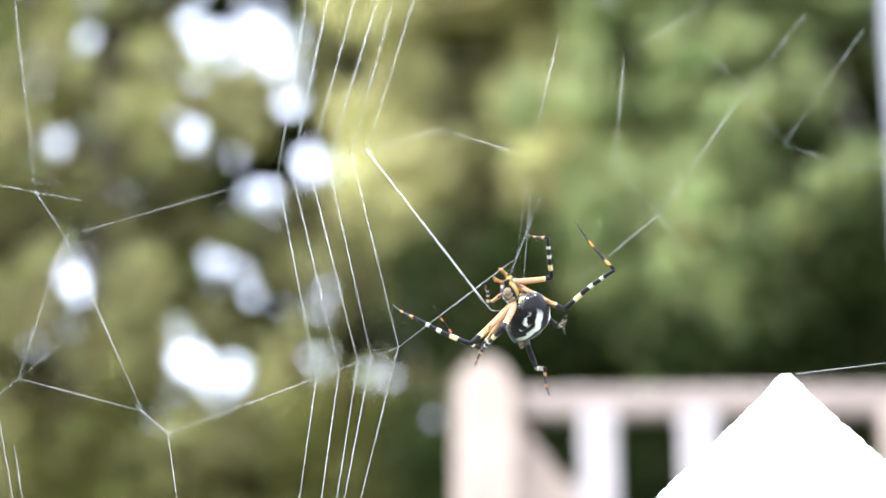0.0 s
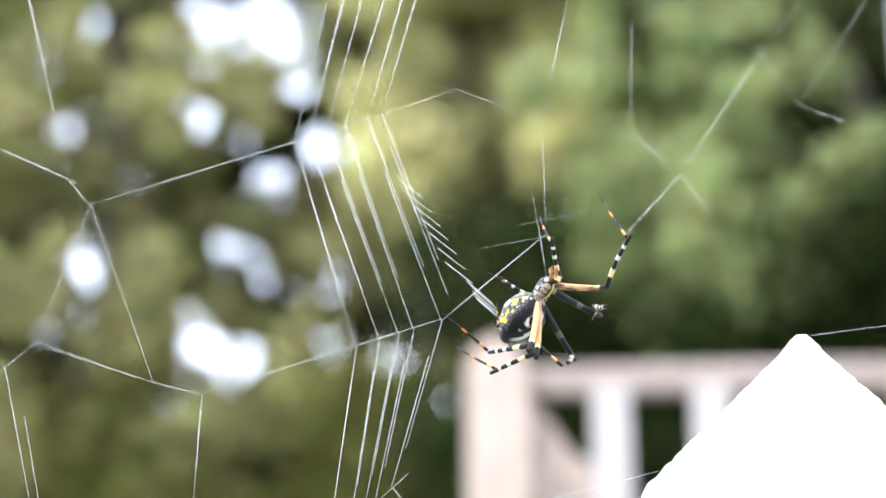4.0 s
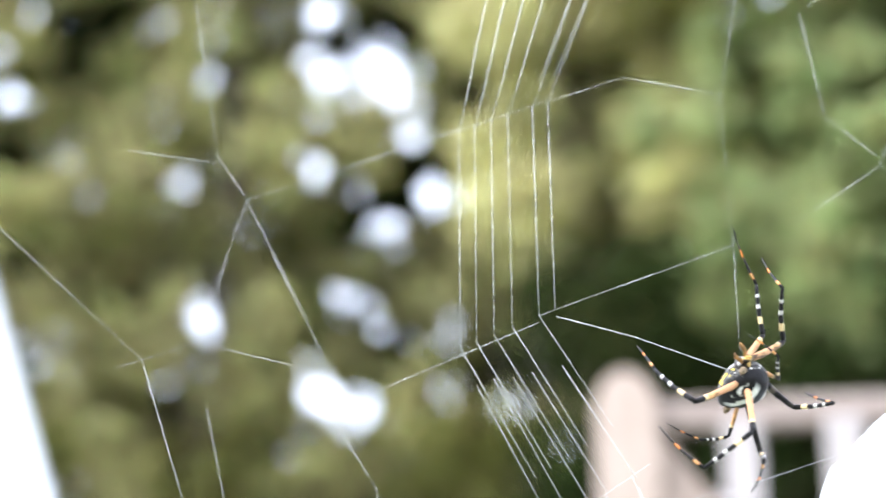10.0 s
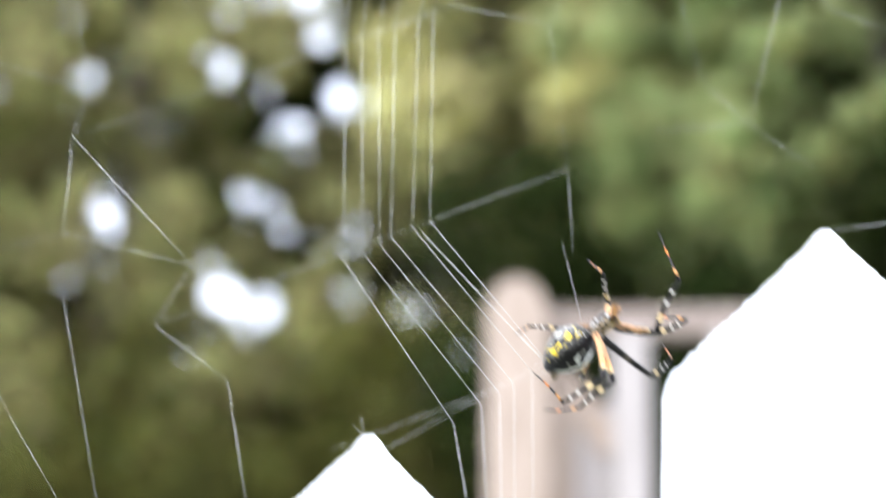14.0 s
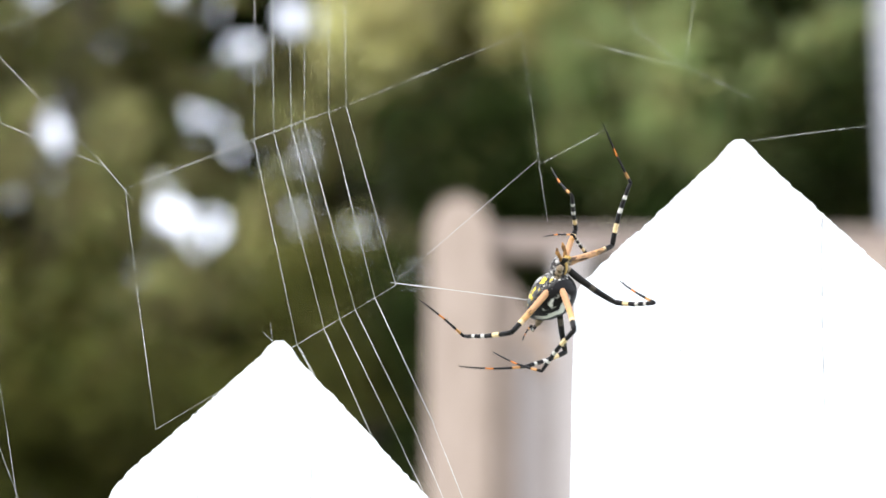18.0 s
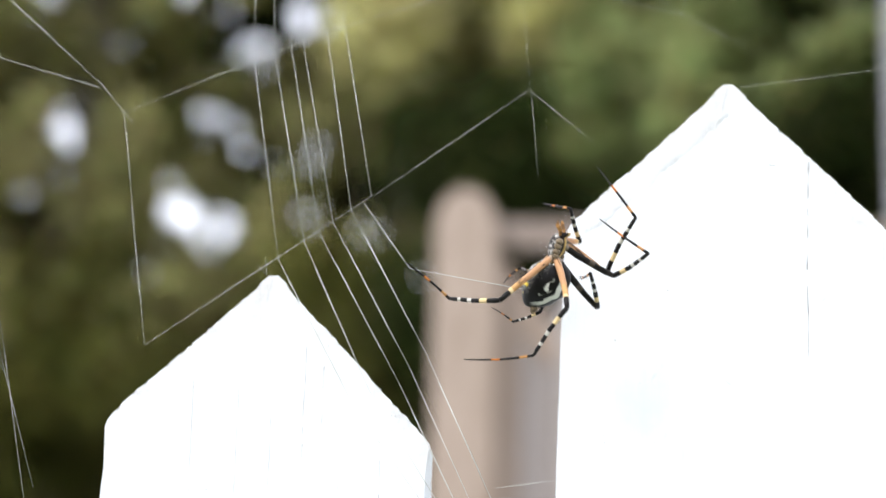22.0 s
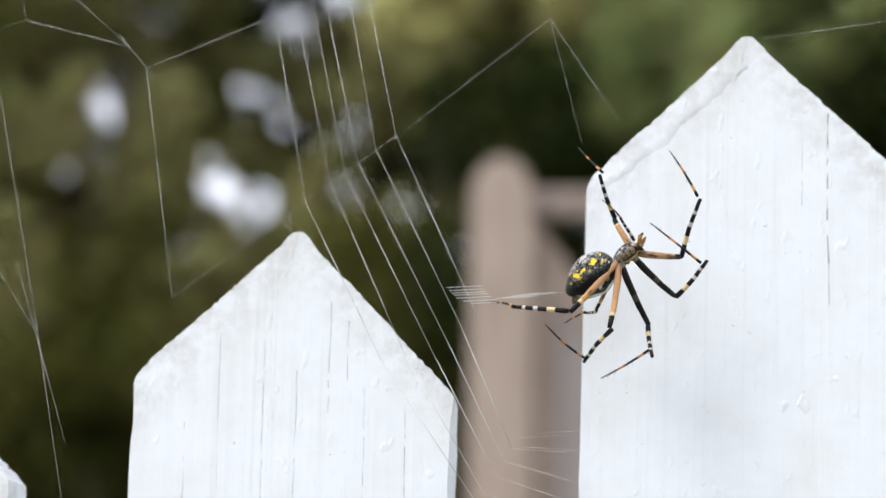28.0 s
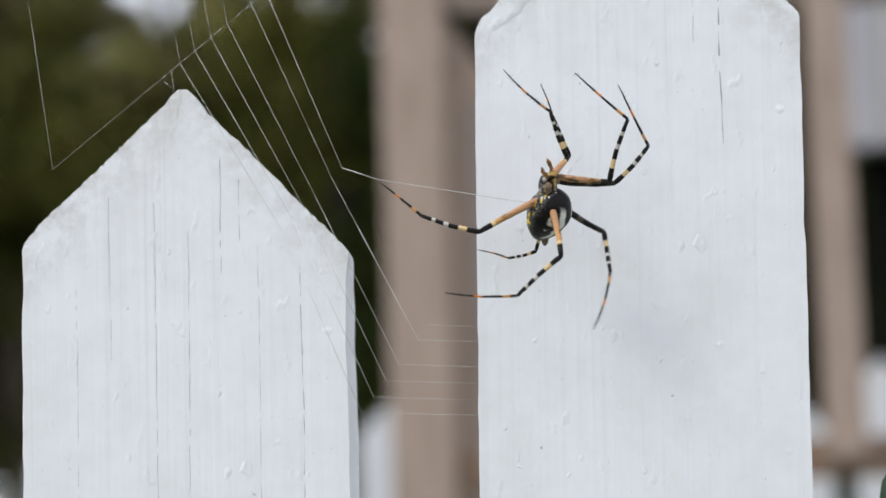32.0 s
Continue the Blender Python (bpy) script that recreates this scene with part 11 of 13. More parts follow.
    walk(THREADS[73], flat(-0.012, (0, -0.1766, 1.1156, 74.1), (1, -0.1727, 1.1158, 75.3), (2, -0.1747, 1.1156, 73.6), (3, -0.1763, 1.1148, 73.6), (6, -0.1704, 1.1158, 74.0), (8, -0.1728, 1.1161, 71.8), (9, -0.1715, 1.1160, 73.1), (11, -0.1813, 1.1129, 73.0), (12, -0.1731, 1.1042, 73.1), (13, -0.1855, 1.1049, 70.6), (14, -0.1690, 1.1106, 70.7), (14.5, -0.1690, 1.1106, 70.7), (16.5, -0.1689, 1.1139, 66.8), (17, -0.1689, 1.1139, 66.8), (21, -0.1671, 1.1167, 64.6), (23, -0.1671, 1.1191, 62.1), (32, -0.1671, 1.1191, 62.1)))
    walk(THREADS[74], flat(-0.012, (0, -0.1150, 1.1331, 73.8), (1, -0.1108, 1.1321, 66.1), (2, -0.1133, 1.1337, 72.7), (3, -0.1149, 1.1329, 71.3), (6, -0.1089, 1.1335, 72.1), (8, -0.1120, 1.1361, 79.1), (9, -0.1102, 1.1346, 73.6), (11, -0.1201, 1.1316, 74.2), (12, -0.1119, 1.1228, 74.4), (13, -0.1251, 1.1261, 70.2), (14, -0.1086, 1.1318, 67.3), (14.5, -0.1086, 1.1318, 67.3), (16.5, -0.1101, 1.1392, 131.3), (17, -0.1101, 1.1392, 131.3), (19, -0.1099, 1.1421, 144.2), (21, -0.1093, 1.1442, 152.2), (23, -0.1105, 1.1491, 156.7), (32, -0.1105, 1.1491, 156.7)))
    walk(THREADS[75], flat(-0.012, (0, -0.1094, 1.1347, 73.8), (1, -0.1088, 1.1329, 66.1), (2, -0.1095, 1.1349, 72.7), (3, -0.1095, 1.1348, 71.3), (6, -0.1031, 1.1353, 72.1), (8, -0.1046, 1.1375, 79.1), (9, -0.1047, 1.1362, 73.6), (11, -0.1141, 1.1333, 74.2), (12, -0.1063, 1.1244, 74.4), (13, -0.1187, 1.1284, 70.2), (14, -0.1184, 1.1277, 67.3), (14.5, -0.1184, 1.1277, 67.3), (16.5, -0.1157, 1.1442, 131.3), (17, -0.1157, 1.1442, 131.3), (19, -0.1131, 1.1466, 144.2), (21, -0.1112, 1.1478, 152.2), (23, -0.1101, 1.1482, 156.7), (32, -0.1101, 1.1482, 156.7)))
    walk(THREADS[76], flat(-0.012, (0, -0.0942, 1.1392, 109.5), (3, -0.0945, 1.1398, 114.5), (6, -0.0881, 1.1402, 105.2), (9, -0.0895, 1.1407, 104.9), (11, -0.0989, 1.1376, 103.4), (12, -0.0911, 1.1286, 101.2), (13, -0.1039, 1.1337, 102.1), (32, -0.1039, 1.1337, 102.1)))
    walk(THREADS[77], flat(-0.012, (0, -0.0884, 1.1371, 109.5), (3, -0.0896, 1.1375, 114.5), (6, -0.0824, 1.1386, 105.2), (9, -0.0833, 1.1390, 104.9), (11, -0.0904, 1.1356, 103.4), (12, -0.0831, 1.1270, 101.2), (13, -0.0957, 1.1320, 102.1), (32, -0.0957, 1.1320, 102.1)))
    walk(THREADS[78], flat(-0.012, (0, -0.1687, 1.0521, 69.5), (1, -0.1663, 1.0532, 72.8), (2, -0.1640, 1.0542, 72.9), (3, -0.1616, 1.0553, 72.1), (6, -0.1646, 1.0511, 77.5), (8, -0.1687, 1.0504, 68.7), (9, -0.1707, 1.0500, 68.6), (11, -0.1830, 1.0433, 68.5), (12, -0.1867, 1.0404, 75.6), (13, -0.1904, 1.0376, 70.4), (14, -0.1851, 1.0411, 69.1), (14.5, -0.1824, 1.0428, 69.6), (16.5, -0.1717, 1.0497, 67.7), (17, -0.1690, 1.0514, 68.2), (19, -0.1683, 1.0529, 68.2), (21, -0.1686, 1.0548, 67.5), (23, -0.1689, 1.0567, 65.8), (26.5, -0.1695, 1.0570, 65.4), (28.5, -0.1694, 1.0574, 67.2), (29, -0.1694, 1.0574, 67.2), (30, -0.1694, 1.0574, 63.0), (31, -0.1694, 1.0574, 67.1), (32, -0.1694, 1.0574, 67.1)))
    walk(THREADS[79], flat(-0.012, (0, -0.1574, 1.0563, 69.5), (1, -0.1516, 1.0577, 72.8), (2, -0.1501, 1.0585, 72.9), (3, -0.1484, 1.0596, 72.1), (6, -0.1591, 1.0523, 77.5), (8, -0.1662, 1.0513, 68.7), (9, -0.1651, 1.0522, 68.6), (11, -0.1756, 1.0462, 68.5), (12, -0.1685, 1.0451, 75.6), (13, -0.1804, 1.0412, 70.4), (14, -0.1654, 1.0486, 69.1), (14.5, -0.1655, 1.0491, 69.6), (16.5, -0.1643, 1.0527, 67.7), (17, -0.1645, 1.0532, 68.2), (19, -0.1634, 1.0549, 68.2), (21, -0.1630, 1.0571, 67.5), (23, -0.1637, 1.0591, 65.8), (25, -0.1649, 1.0589, 65.3), (26, -0.1641, 1.0594, 65.4), (26.5, -0.1642, 1.0594, 65.4), (28.5, -0.1632, 1.0600, 67.2), (29, -0.1633, 1.0600, 67.2), (30, -0.1622, 1.0611, 63.0), (31, -0.1634, 1.0599, 67.1), (32, -0.1634, 1.0599, 67.1)))
    walk(THREADS[80], flat(-0.012, (0, -0.1059, 1.0756, 52.4), (1, -0.0991, 1.0740, 45.5), (2, -0.0976, 1.0747, 46.2), (3, -0.0961, 1.0765, 48.0), (6, -0.1054, 1.0642, 60.0), (8, -0.1150, 1.0713, 70.7), (9, -0.1139, 1.0723, 71.1), (11, -0.1244, 1.0664, 72.0), (12, -0.1152, 1.0587, 70.3), (13, -0.1286, 1.0596, 68.6), (14, -0.1140, 1.0683, 69.4), (14.5, -0.1140, 1.0683, 68.2), (16.5, -0.1134, 1.0736, 68.8), (17, -0.1134, 1.0736, 67.7), (19, -0.1123, 1.0753, 67.1), (21, -0.1122, 1.0782, 69.7), (23, -0.1135, 1.0816, 73.2), (25, -0.1149, 1.0819, 74.0), (26, -0.1141, 1.0823, 74.2), (26.5, -0.1141, 1.0823, 74.2), (28.5, -0.1125, 1.0813, 72.8), (29, -0.1126, 1.0813, 72.8), (30, -0.1132, 1.0861, 77.6), (31, -0.1127, 1.0813, 72.9), (32, -0.1127, 1.0813, 72.9)))
    walk(THREADS[81], flat(-0.012, (0, -0.0991, 1.0808, 52.4), (1, -0.0959, 1.0771, 45.5), (2, -0.0956, 1.0766, 46.2), (3, -0.0957, 1.0768, 48.0), (6, -0.0894, 1.0735, 60.0), (8, -0.0928, 1.0791, 70.7), (9, -0.0933, 1.0793, 71.1), (11, -0.1005, 1.0742, 72.0), (12, -0.0918, 1.0671, 70.3), (13, -0.1050, 1.0689, 68.6), (14, -0.1017, 1.0729, 69.4), (14.5, -0.0998, 1.0740, 68.2), (16.5, -0.0931, 1.0815, 68.8), (17, -0.0912, 1.0827, 67.7), (19, -0.0898, 1.0848, 67.1), (21, -0.0891, 1.0867, 69.7), (23, -0.0898, 1.0887, 73.2), (26.5, -0.0900, 1.0891, 74.2), (28.5, -0.0897, 1.0884, 72.8), (29, -0.0897, 1.0884, 72.8), (30, -0.0904, 1.0911, 77.6), (31, -0.0897, 1.0884, 72.9), (32, -0.0897, 1.0884, 72.9)))
    walk(THREADS[82], flat(-0.012, (0, -0.1571, 0.9863, 45.9), (1, -0.1571, 0.9863, 50.3), (3, -0.1571, 0.9863, 47.4), (6, -0.1571, 0.9863, 50.3), (8, -0.1571, 0.9863, 50.2), (9, -0.1571, 0.9863, 56.3), (13, -0.1571, 0.9863, 57.7), (14, -0.1571, 0.9863, 61.2), (14.5, -0.1571, 0.9863, 61.2), (16.5, -0.1571, 0.9863, 59.4), (17, -0.1571, 0.9863, 59.4), (19, -0.1577, 0.9860, 56.1), (21, -0.1587, 0.9885, 54.9), (23, -0.1596, 0.9910, 54.7), (25, -0.1600, 0.9908, 53.9), (26.5, -0.1600, 0.9909, 54.7), (28.5, -0.1591, 0.9915, 52.6), (29, -0.1596, 0.9920, 53.1), (30, -0.1607, 0.9930, 51.5), (32, -0.1600, 0.9897, 51.6)))
    walk(THREADS[83], flat(-0.012, (0, -0.1553, 0.9880, 45.9), (1, -0.1536, 0.9892, 50.3), (2, -0.1520, 0.9907, 48.7), (3, -0.1498, 0.9931, 47.4), (6, -0.1462, 0.9954, 50.3), (8, -0.1426, 0.9984, 50.2), (9, -0.1372, 0.9995, 56.3), (13, -0.1388, 0.9979, 57.7), (14, -0.1258, 1.0035, 61.2), (14.5, -0.1258, 1.0035, 61.2), (16.5, -0.1402, 0.9963, 59.4), (17, -0.1402, 0.9963, 59.4), (19, -0.1421, 0.9965, 56.1), (21, -0.1439, 0.9989, 54.9), (23, -0.1443, 1.0018, 54.7), (25, -0.1468, 1.0004, 53.9), (26, -0.1448, 1.0016, 54.7), (26.5, -0.1448, 1.0016, 54.7), (28.5, -0.1420, 1.0046, 52.6), (29, -0.1423, 1.0050, 53.1), (30, -0.1436, 1.0066, 51.5), (32, -0.1446, 1.0019, 51.6)))
    walk(THREADS[84], flat(-0.012, (0, -0.1153, 1.0115, 75.8), (6, -0.1132, 1.0127, 75.8), (9, -0.1139, 1.0132, 77.6), (13, -0.1496, 1.0001, 76.7), (14, -0.1354, 1.0063, 69.7), (15.5, -0.1140, 1.0155, 58.2), (17, -0.0927, 1.0247, 46.2), (19, -0.0958, 1.0271, 52.7), (20, -0.0968, 1.0293, 55.7), (21, -0.0975, 1.0308, 55.3), (23, -0.0990, 1.0337, 53.2), (26, -0.0995, 1.0337, 53.1), (28.5, -0.0987, 1.0366, 50.9), (32, -0.0987, 1.0366, 50.9)))
    walk(THREADS[85], flat(-0.012, (0, -0.1014, 1.0150, 75.8), (6, -0.1003, 1.0159, 75.8), (9, -0.1032, 1.0155, 77.6), (13, -0.1332, 1.0040, 76.7), (14, -0.1221, 1.0112, 69.7), (15.5, -0.1039, 1.0217, 58.2), (17, -0.0842, 1.0328, 46.2), (19, -0.0854, 1.0351, 52.7), (20, -0.0852, 1.0372, 55.7), (21, -0.0863, 1.0385, 55.3), (23, -0.0873, 1.0425, 53.2), (26, -0.0877, 1.0426, 53.1), (28.5, -0.0856, 1.0472, 50.9), (32, -0.0856, 1.0472, 50.9)))
    walk(THREADS[86], flat(-0.012, (0, -0.0633, 1.0247, 78.4), (6, -0.0623, 1.0256, 75.6), (9, -0.0649, 1.0240, 73.2), (13, -0.0950, 1.0131, 77.5), (14, -0.0852, 1.0248, 74.2), (15.5, -0.0705, 1.0424, 68.4), (17, -0.0559, 1.0600, 61.1), (19, -0.0541, 1.0589, 62.5), (20, -0.0527, 1.0593, 81.5), (21, -0.0540, 1.0609, 108.1), (22, -0.0549, 1.0634, 129.7), (23, -0.0559, 1.0660, 142.4), (26, -0.0563, 1.0662, 140.5), (27.2, -0.0557, 1.0690, 144.3), (28.5, -0.0551, 1.0720, 148.0), (32, -0.0551, 1.0720, 148.0)))
    walk(THREADS[87], flat(-0.012, (0, -0.0560, 1.0262, 78.4), (6, -0.0553, 1.0274, 75.6), (9, -0.0552, 1.0269, 73.2), (13, -0.0868, 1.0149, 77.5), (14, -0.0790, 1.0266, 74.2), (15.5, -0.0670, 1.0438, 68.4), (17, -0.0546, 1.0607, 61.1), (19, -0.0527, 1.0596, 62.5), (20, -0.0549, 1.0590, 81.5), (21, -0.0546, 1.0611, 108.1), (22, -0.0517, 1.0607, 129.7), (23, -0.0492, 1.0573, 142.4), (26, -0.0477, 1.0557, 140.5), (27.2, -0.0467, 1.0564, 144.3), (28.5, -0.0458, 1.0571, 148.0), (32, -0.0458, 1.0571, 148.0)))
    walk(THREADS[88], flat(-0.012, (0, -0.0602, 1.1679, -166.7), (3, -0.0602, 1.1679, -164.6), (4.5, -0.0602, 1.1679, -169.9), (6, -0.0602, 1.1679, -176.0), (9, -0.0602, 1.1679, -174.5), (10, -0.0602, 1.1679, -169.2), (11, -0.0602, 1.1679, -164.5), (11.5, -0.0602, 1.1679, -170.9), (12, -0.0602, 1.1679, -176.5), (12.5, -0.0602, 1.1679, -167.9), (13, -0.0602, 1.1679, -159.0), (32, -0.0602, 1.1679, -159.0)))
    walk(THREADS[89], flat(-0.012, (0, -0.0618, 1.1609, -166.7), (3, -0.0625, 1.1593, -164.6), (4.5, -0.0612, 1.1621, -169.9), (6, -0.0604, 1.1646, -176.0), (9, -0.0604, 1.1651, -174.5), (10, -0.0611, 1.1632, -169.2), (11, -0.0620, 1.1611, -164.5), (11.5, -0.0617, 1.1580, -170.9), (12, -0.0610, 1.1545, -176.5), (12.5, -0.0627, 1.1561, -167.9), (13, -0.0643, 1.1570, -159.0), (32, -0.0643, 1.1570, -159.0)))
    walk(THREADS[90], flat(-0.012, (0, -0.0691, 1.1303, -172.3), (3, -0.0709, 1.1290, -179.3), (4.5, -0.0667, 1.1311, -181.1), (6, -0.0626, 1.1333, -182.4), (9, -0.0635, 1.1338, -181.7), (11, -0.0704, 1.1308, -181.6), (12, -0.0629, 1.1231, -182.8), (13, -0.0756, 1.1277, -181.6), (14, -0.0756, 1.1277, -186.2), (15.5, -0.0756, 1.1277, -194.6), (17, -0.0756, 1.1277, -204.7), (19, -0.0756, 1.1277, -208.3), (20, -0.0756, 1.1277, -210.6), (32, -0.0756, 1.1277, -210.6)))
    walk(THREADS[91], flat(-0.012, (0, -0.0691, 1.1303, -172.3), (3, -0.0709, 1.1284, -179.3), (4.5, -0.0666, 1.1239, -181.1), (6, -0.0620, 1.1194, -182.4), (9, -0.0630, 1.1195, -181.7), (11, -0.0700, 1.1139, -181.6), (12, -0.0622, 1.1077, -182.8), (13, -0.0751, 1.1105, -181.6), (14, -0.0741, 1.1139, -186.2), (15.5, -0.0732, 1.1185, -194.6), (17, -0.0731, 1.1221, -204.7), (19, -0.0734, 1.1236, -208.3), (20, -0.0732, 1.1236, -210.6), (32, -0.0732, 1.1236, -210.6)))
    walk(THREADS[92], flat(-0.012, (0, -0.0730, 1.1010, 21.0), (3, -0.0713, 1.0989, -18.7), (4.5, -0.0660, 1.0944, -138.1), (6, -0.0608, 1.0899, -182.7), (9, -0.0621, 1.0899, -181.9), (10, -0.0656, 1.0872, -179.6), (11, -0.0691, 1.0844, -177.9), (11.5, -0.0649, 1.0812, -159.6), (12, -0.0607, 1.0781, -142.7), (12.5, -0.0675, 1.0795, -162.8), (13, -0.0743, 1.0809, -180.2), (14, -0.0709, 1.0845, -182.9), (15.5, -0.0658, 1.0899, -185.8), (17, -0.0607, 1.0953, -187.8), (19, -0.0594, 1.0976, -187.8), (20, -0.0582, 1.0982, -188.0), (21, -0.0582, 1.0982, -186.4), (23, -0.0582, 1.0982, -184.1), (26, -0.0582, 1.0982, -183.4), (28.5, -0.0582, 1.0982, -186.7), (32, -0.0582, 1.0982, -186.7)))
    walk(THREADS[93], flat(-0.012, (0, -0.0771, 1.0905, 21.0), (1, -0.0740, 1.0887, 7.9), (2, -0.0707, 1.0880, -5.8), (3, -0.0677, 1.0883, -18.7), (4.5, -0.0539, 1.1079, -138.1), (6, -0.0612, 1.0990, -182.7), (9, -0.0624, 1.0967, -181.9), (10, -0.0656, 1.0918, -179.6), (11, -0.0690, 1.0869, -177.9), (11.5, -0.0640, 1.0838, -159.6), (12, -0.0600, 1.0791, -142.7), (12.5, -0.0672, 1.0804, -162.8), (13, -0.0743, 1.0794, -180.2), (14, -0.0706, 1.0795, -182.9), (15.5, -0.0647, 1.0796, -185.8), (17, -0.0586, 1.0797, -187.8), (19, -0.0568, 1.0785, -187.8), (20, -0.0555, 1.0790, -188.0), (21, -0.0562, 1.0806, -186.4), (23, -0.0573, 1.0858, -184.1), (26, -0.0575, 1.0859, -183.4), (27.2, -0.0574, 1.0887, -184.8), (28.5, -0.0574, 1.0917, -186.7), (32, -0.0574, 1.0917, -186.7)))
    walk(THREADS[94], flat(-0.012, (0, -0.0700, 1.1090, -174.8), (1, -0.0713, 1.1083, -179.4), (2, -0.0727, 1.1077, -183.4), (3, -0.0740, 1.1071, -186.9), (6, -0.0603, 1.0792, -187.7), (8, -0.0612, 1.0776, -185.2), (9, -0.0617, 1.0769, -183.3), (9.5, -0.0637, 1.0745, -181.9), (10, -0.0657, 1.0720, -181.0), (11, -0.0698, 1.0671, -179.8), (11.5, -0.0709, 1.0652, -183.7), (12, -0.0720, 1.0633, -187.1), (12.5, -0.0731, 1.0615, -190.0), (13, -0.0742, 1.0596, -192.7), (15.5, -0.0627, 1.0599, -191.5), (17, -0.0559, 1.0600, -190.4), (18, -0.0550, 1.0594, -188.3), (19, -0.0541, 1.0589, -186.7), (20, -0.0527, 1.0593, -180.5), (21, -0.0540, 1.0609, -183.7), (22, -0.0549, 1.0634, -185.0), (23, -0.0559, 1.0660, -185.9), (26, -0.0563, 1.0662, -187.5), (27.2, -0.0557, 1.0690, -191.3), (28.5, -0.0551, 1.0720, -194.5), (32, -0.0551, 1.0720, -194.5)))
    walk(THREADS[95], flat(-0.012, (0, -0.0690, 1.1202, -174.8), (1, -0.0712, 1.1191, -179.4), (2, -0.0733, 1.1178, -183.4), (3, -0.0752, 1.1165, -186.9), (6, -0.0616, 1.0889, -187.7), (7, -0.0620, 1.0892, -186.6), (8, -0.0623, 1.0896, -185.2), (9, -0.0625, 1.0899, -183.3), (9.5, -0.0641, 1.0859, -181.9), (10, -0.0659, 1.0819, -181.0), (11, -0.0697, 1.0739, -179.8), (11.5, -0.0713, 1.0711, -183.7), (12, -0.0726, 1.0683, -187.1), (12.5, -0.0738, 1.0654, -190.0), (13, -0.0749, 1.0625, -192.7), (15.5, -0.0641, 1.0664, -191.5), (17, -0.0575, 1.0687, -190.4), (18, -0.0560, 1.0665, -188.3), (19, -0.0547, 1.0642, -186.7), (20, -0.0528, 1.0624, -180.5), (21, -0.0540, 1.0605, -183.7), (22, -0.0545, 1.0586, -185.0), (23, -0.0549, 1.0567, -185.9), (26, -0.0550, 1.0560, -187.5), (27.2, -0.0529, 1.0549, -191.3), (28.5, -0.0504, 1.0536, -194.5), (32, -0.0504, 1.0536, -194.5)))
    walk(THREADS[96], flat(-0.012, (0, -0.2195, 1.1243, 102.0), (1, -0.2196, 1.1246, 109.0), (2, -0.2197, 1.1248, 113.6), (3, -0.2197, 1.1250, 116.7), (9, -0.2201, 1.1264, 101.5), (11, -0.2515, 1.1254, 102.3), (11.5, -0.2515, 1.1254, 106.5), (12, -0.2515, 1.1254, 109.6), (32, -0.2515, 1.1254, 109.6)))
    walk(THREADS[97], flat(-0.012, (0, -0.2325, 1.1271, 102.0), (1, -0.2295, 1.1280, 109.0), (2, -0.2266, 1.1278, 113.6), (3, -0.2238, 1.1271, 116.7), (6, -0.2244, 1.1273, 109.1), (9, -0.2246, 1.1273, 101.5), (10, -0.2323, 1.1252, 102.0), (11, -0.2400, 1.1229, 102.3), (11.5, -0.2347, 1.1205, 106.5), (12, -0.2294, 1.1176, 109.6), (32, -0.2294, 1.1176, 109.6)))
    walk(THREADS[98], flat(-0.012, (0, -0.2202, 1.1909, 170.9), (3, -0.2202, 1.1909, 166.7), (9, -0.2202, 1.1909, 164.5), (11, -0.2202, 1.1909, 177.3), (11.5, -0.2202, 1.1909, 173.8), (12, -0.2202, 1.1909, 170.8), (32, -0.2202, 1.1909, 170.8)))
    walk(THREADS[99], flat(-0.012, (0, -0.2183, 1.1791, 170.9), (1, -0.2176, 1.1769, 169.4), (3, -0.2158, 1.1725, 166.7), (9, -0.2166, 1.1781, 164.5), (10, -0.2180, 1.1772, 171.0), (11, -0.2194, 1.1755, 177.3), (11.5, -0.2180, 1.1711, 173.8), (12, -0.2162, 1.1665, 170.8), (32, -0.2162, 1.1665, 170.8)))
    walk(THREADS[100], flat(-0.012, (0, -0.2092, 1.1221, 145.4), (3, -0.2025, 1.1163, 144.5), (4.5, -0.2022, 1.1179, 139.6), (6, -0.2018, 1.1194, 136.3), (7, -0.2016, 1.1205, 140.9), (9, -0.2012, 1.1225, 149.2), (11, -0.2167, 1.1179, 144.6), (12, -0.2069, 1.1096, 143.3), (12.5, -0.2069, 1.1096, 167.9), (13, -0.2069, 1.1096, 195.8), (32, -0.2069, 1.1096, 195.8)))
    walk(THREADS[101], flat(-0.012, (0, -0.2054, 1.1166, 145.4), (3, -0.2025, 1.1163, 144.5), (4.5, -0.2007, 1.1162, 139.6), (6, -0.1988, 1.1162, 136.3), (7, -0.1985, 1.1167, 140.9), (8, -0.1983, 1.1171, 145.2), (9, -0.1981, 1.1175, 149.2), (11, -0.2129, 1.1125, 144.6), (12, -0.2030, 1.1043, 143.3), (12.5, -0.2061, 1.1056, 167.9), (13, -0.2082, 1.1050, 195.8), (32, -0.2082, 1.1050, 195.8)))
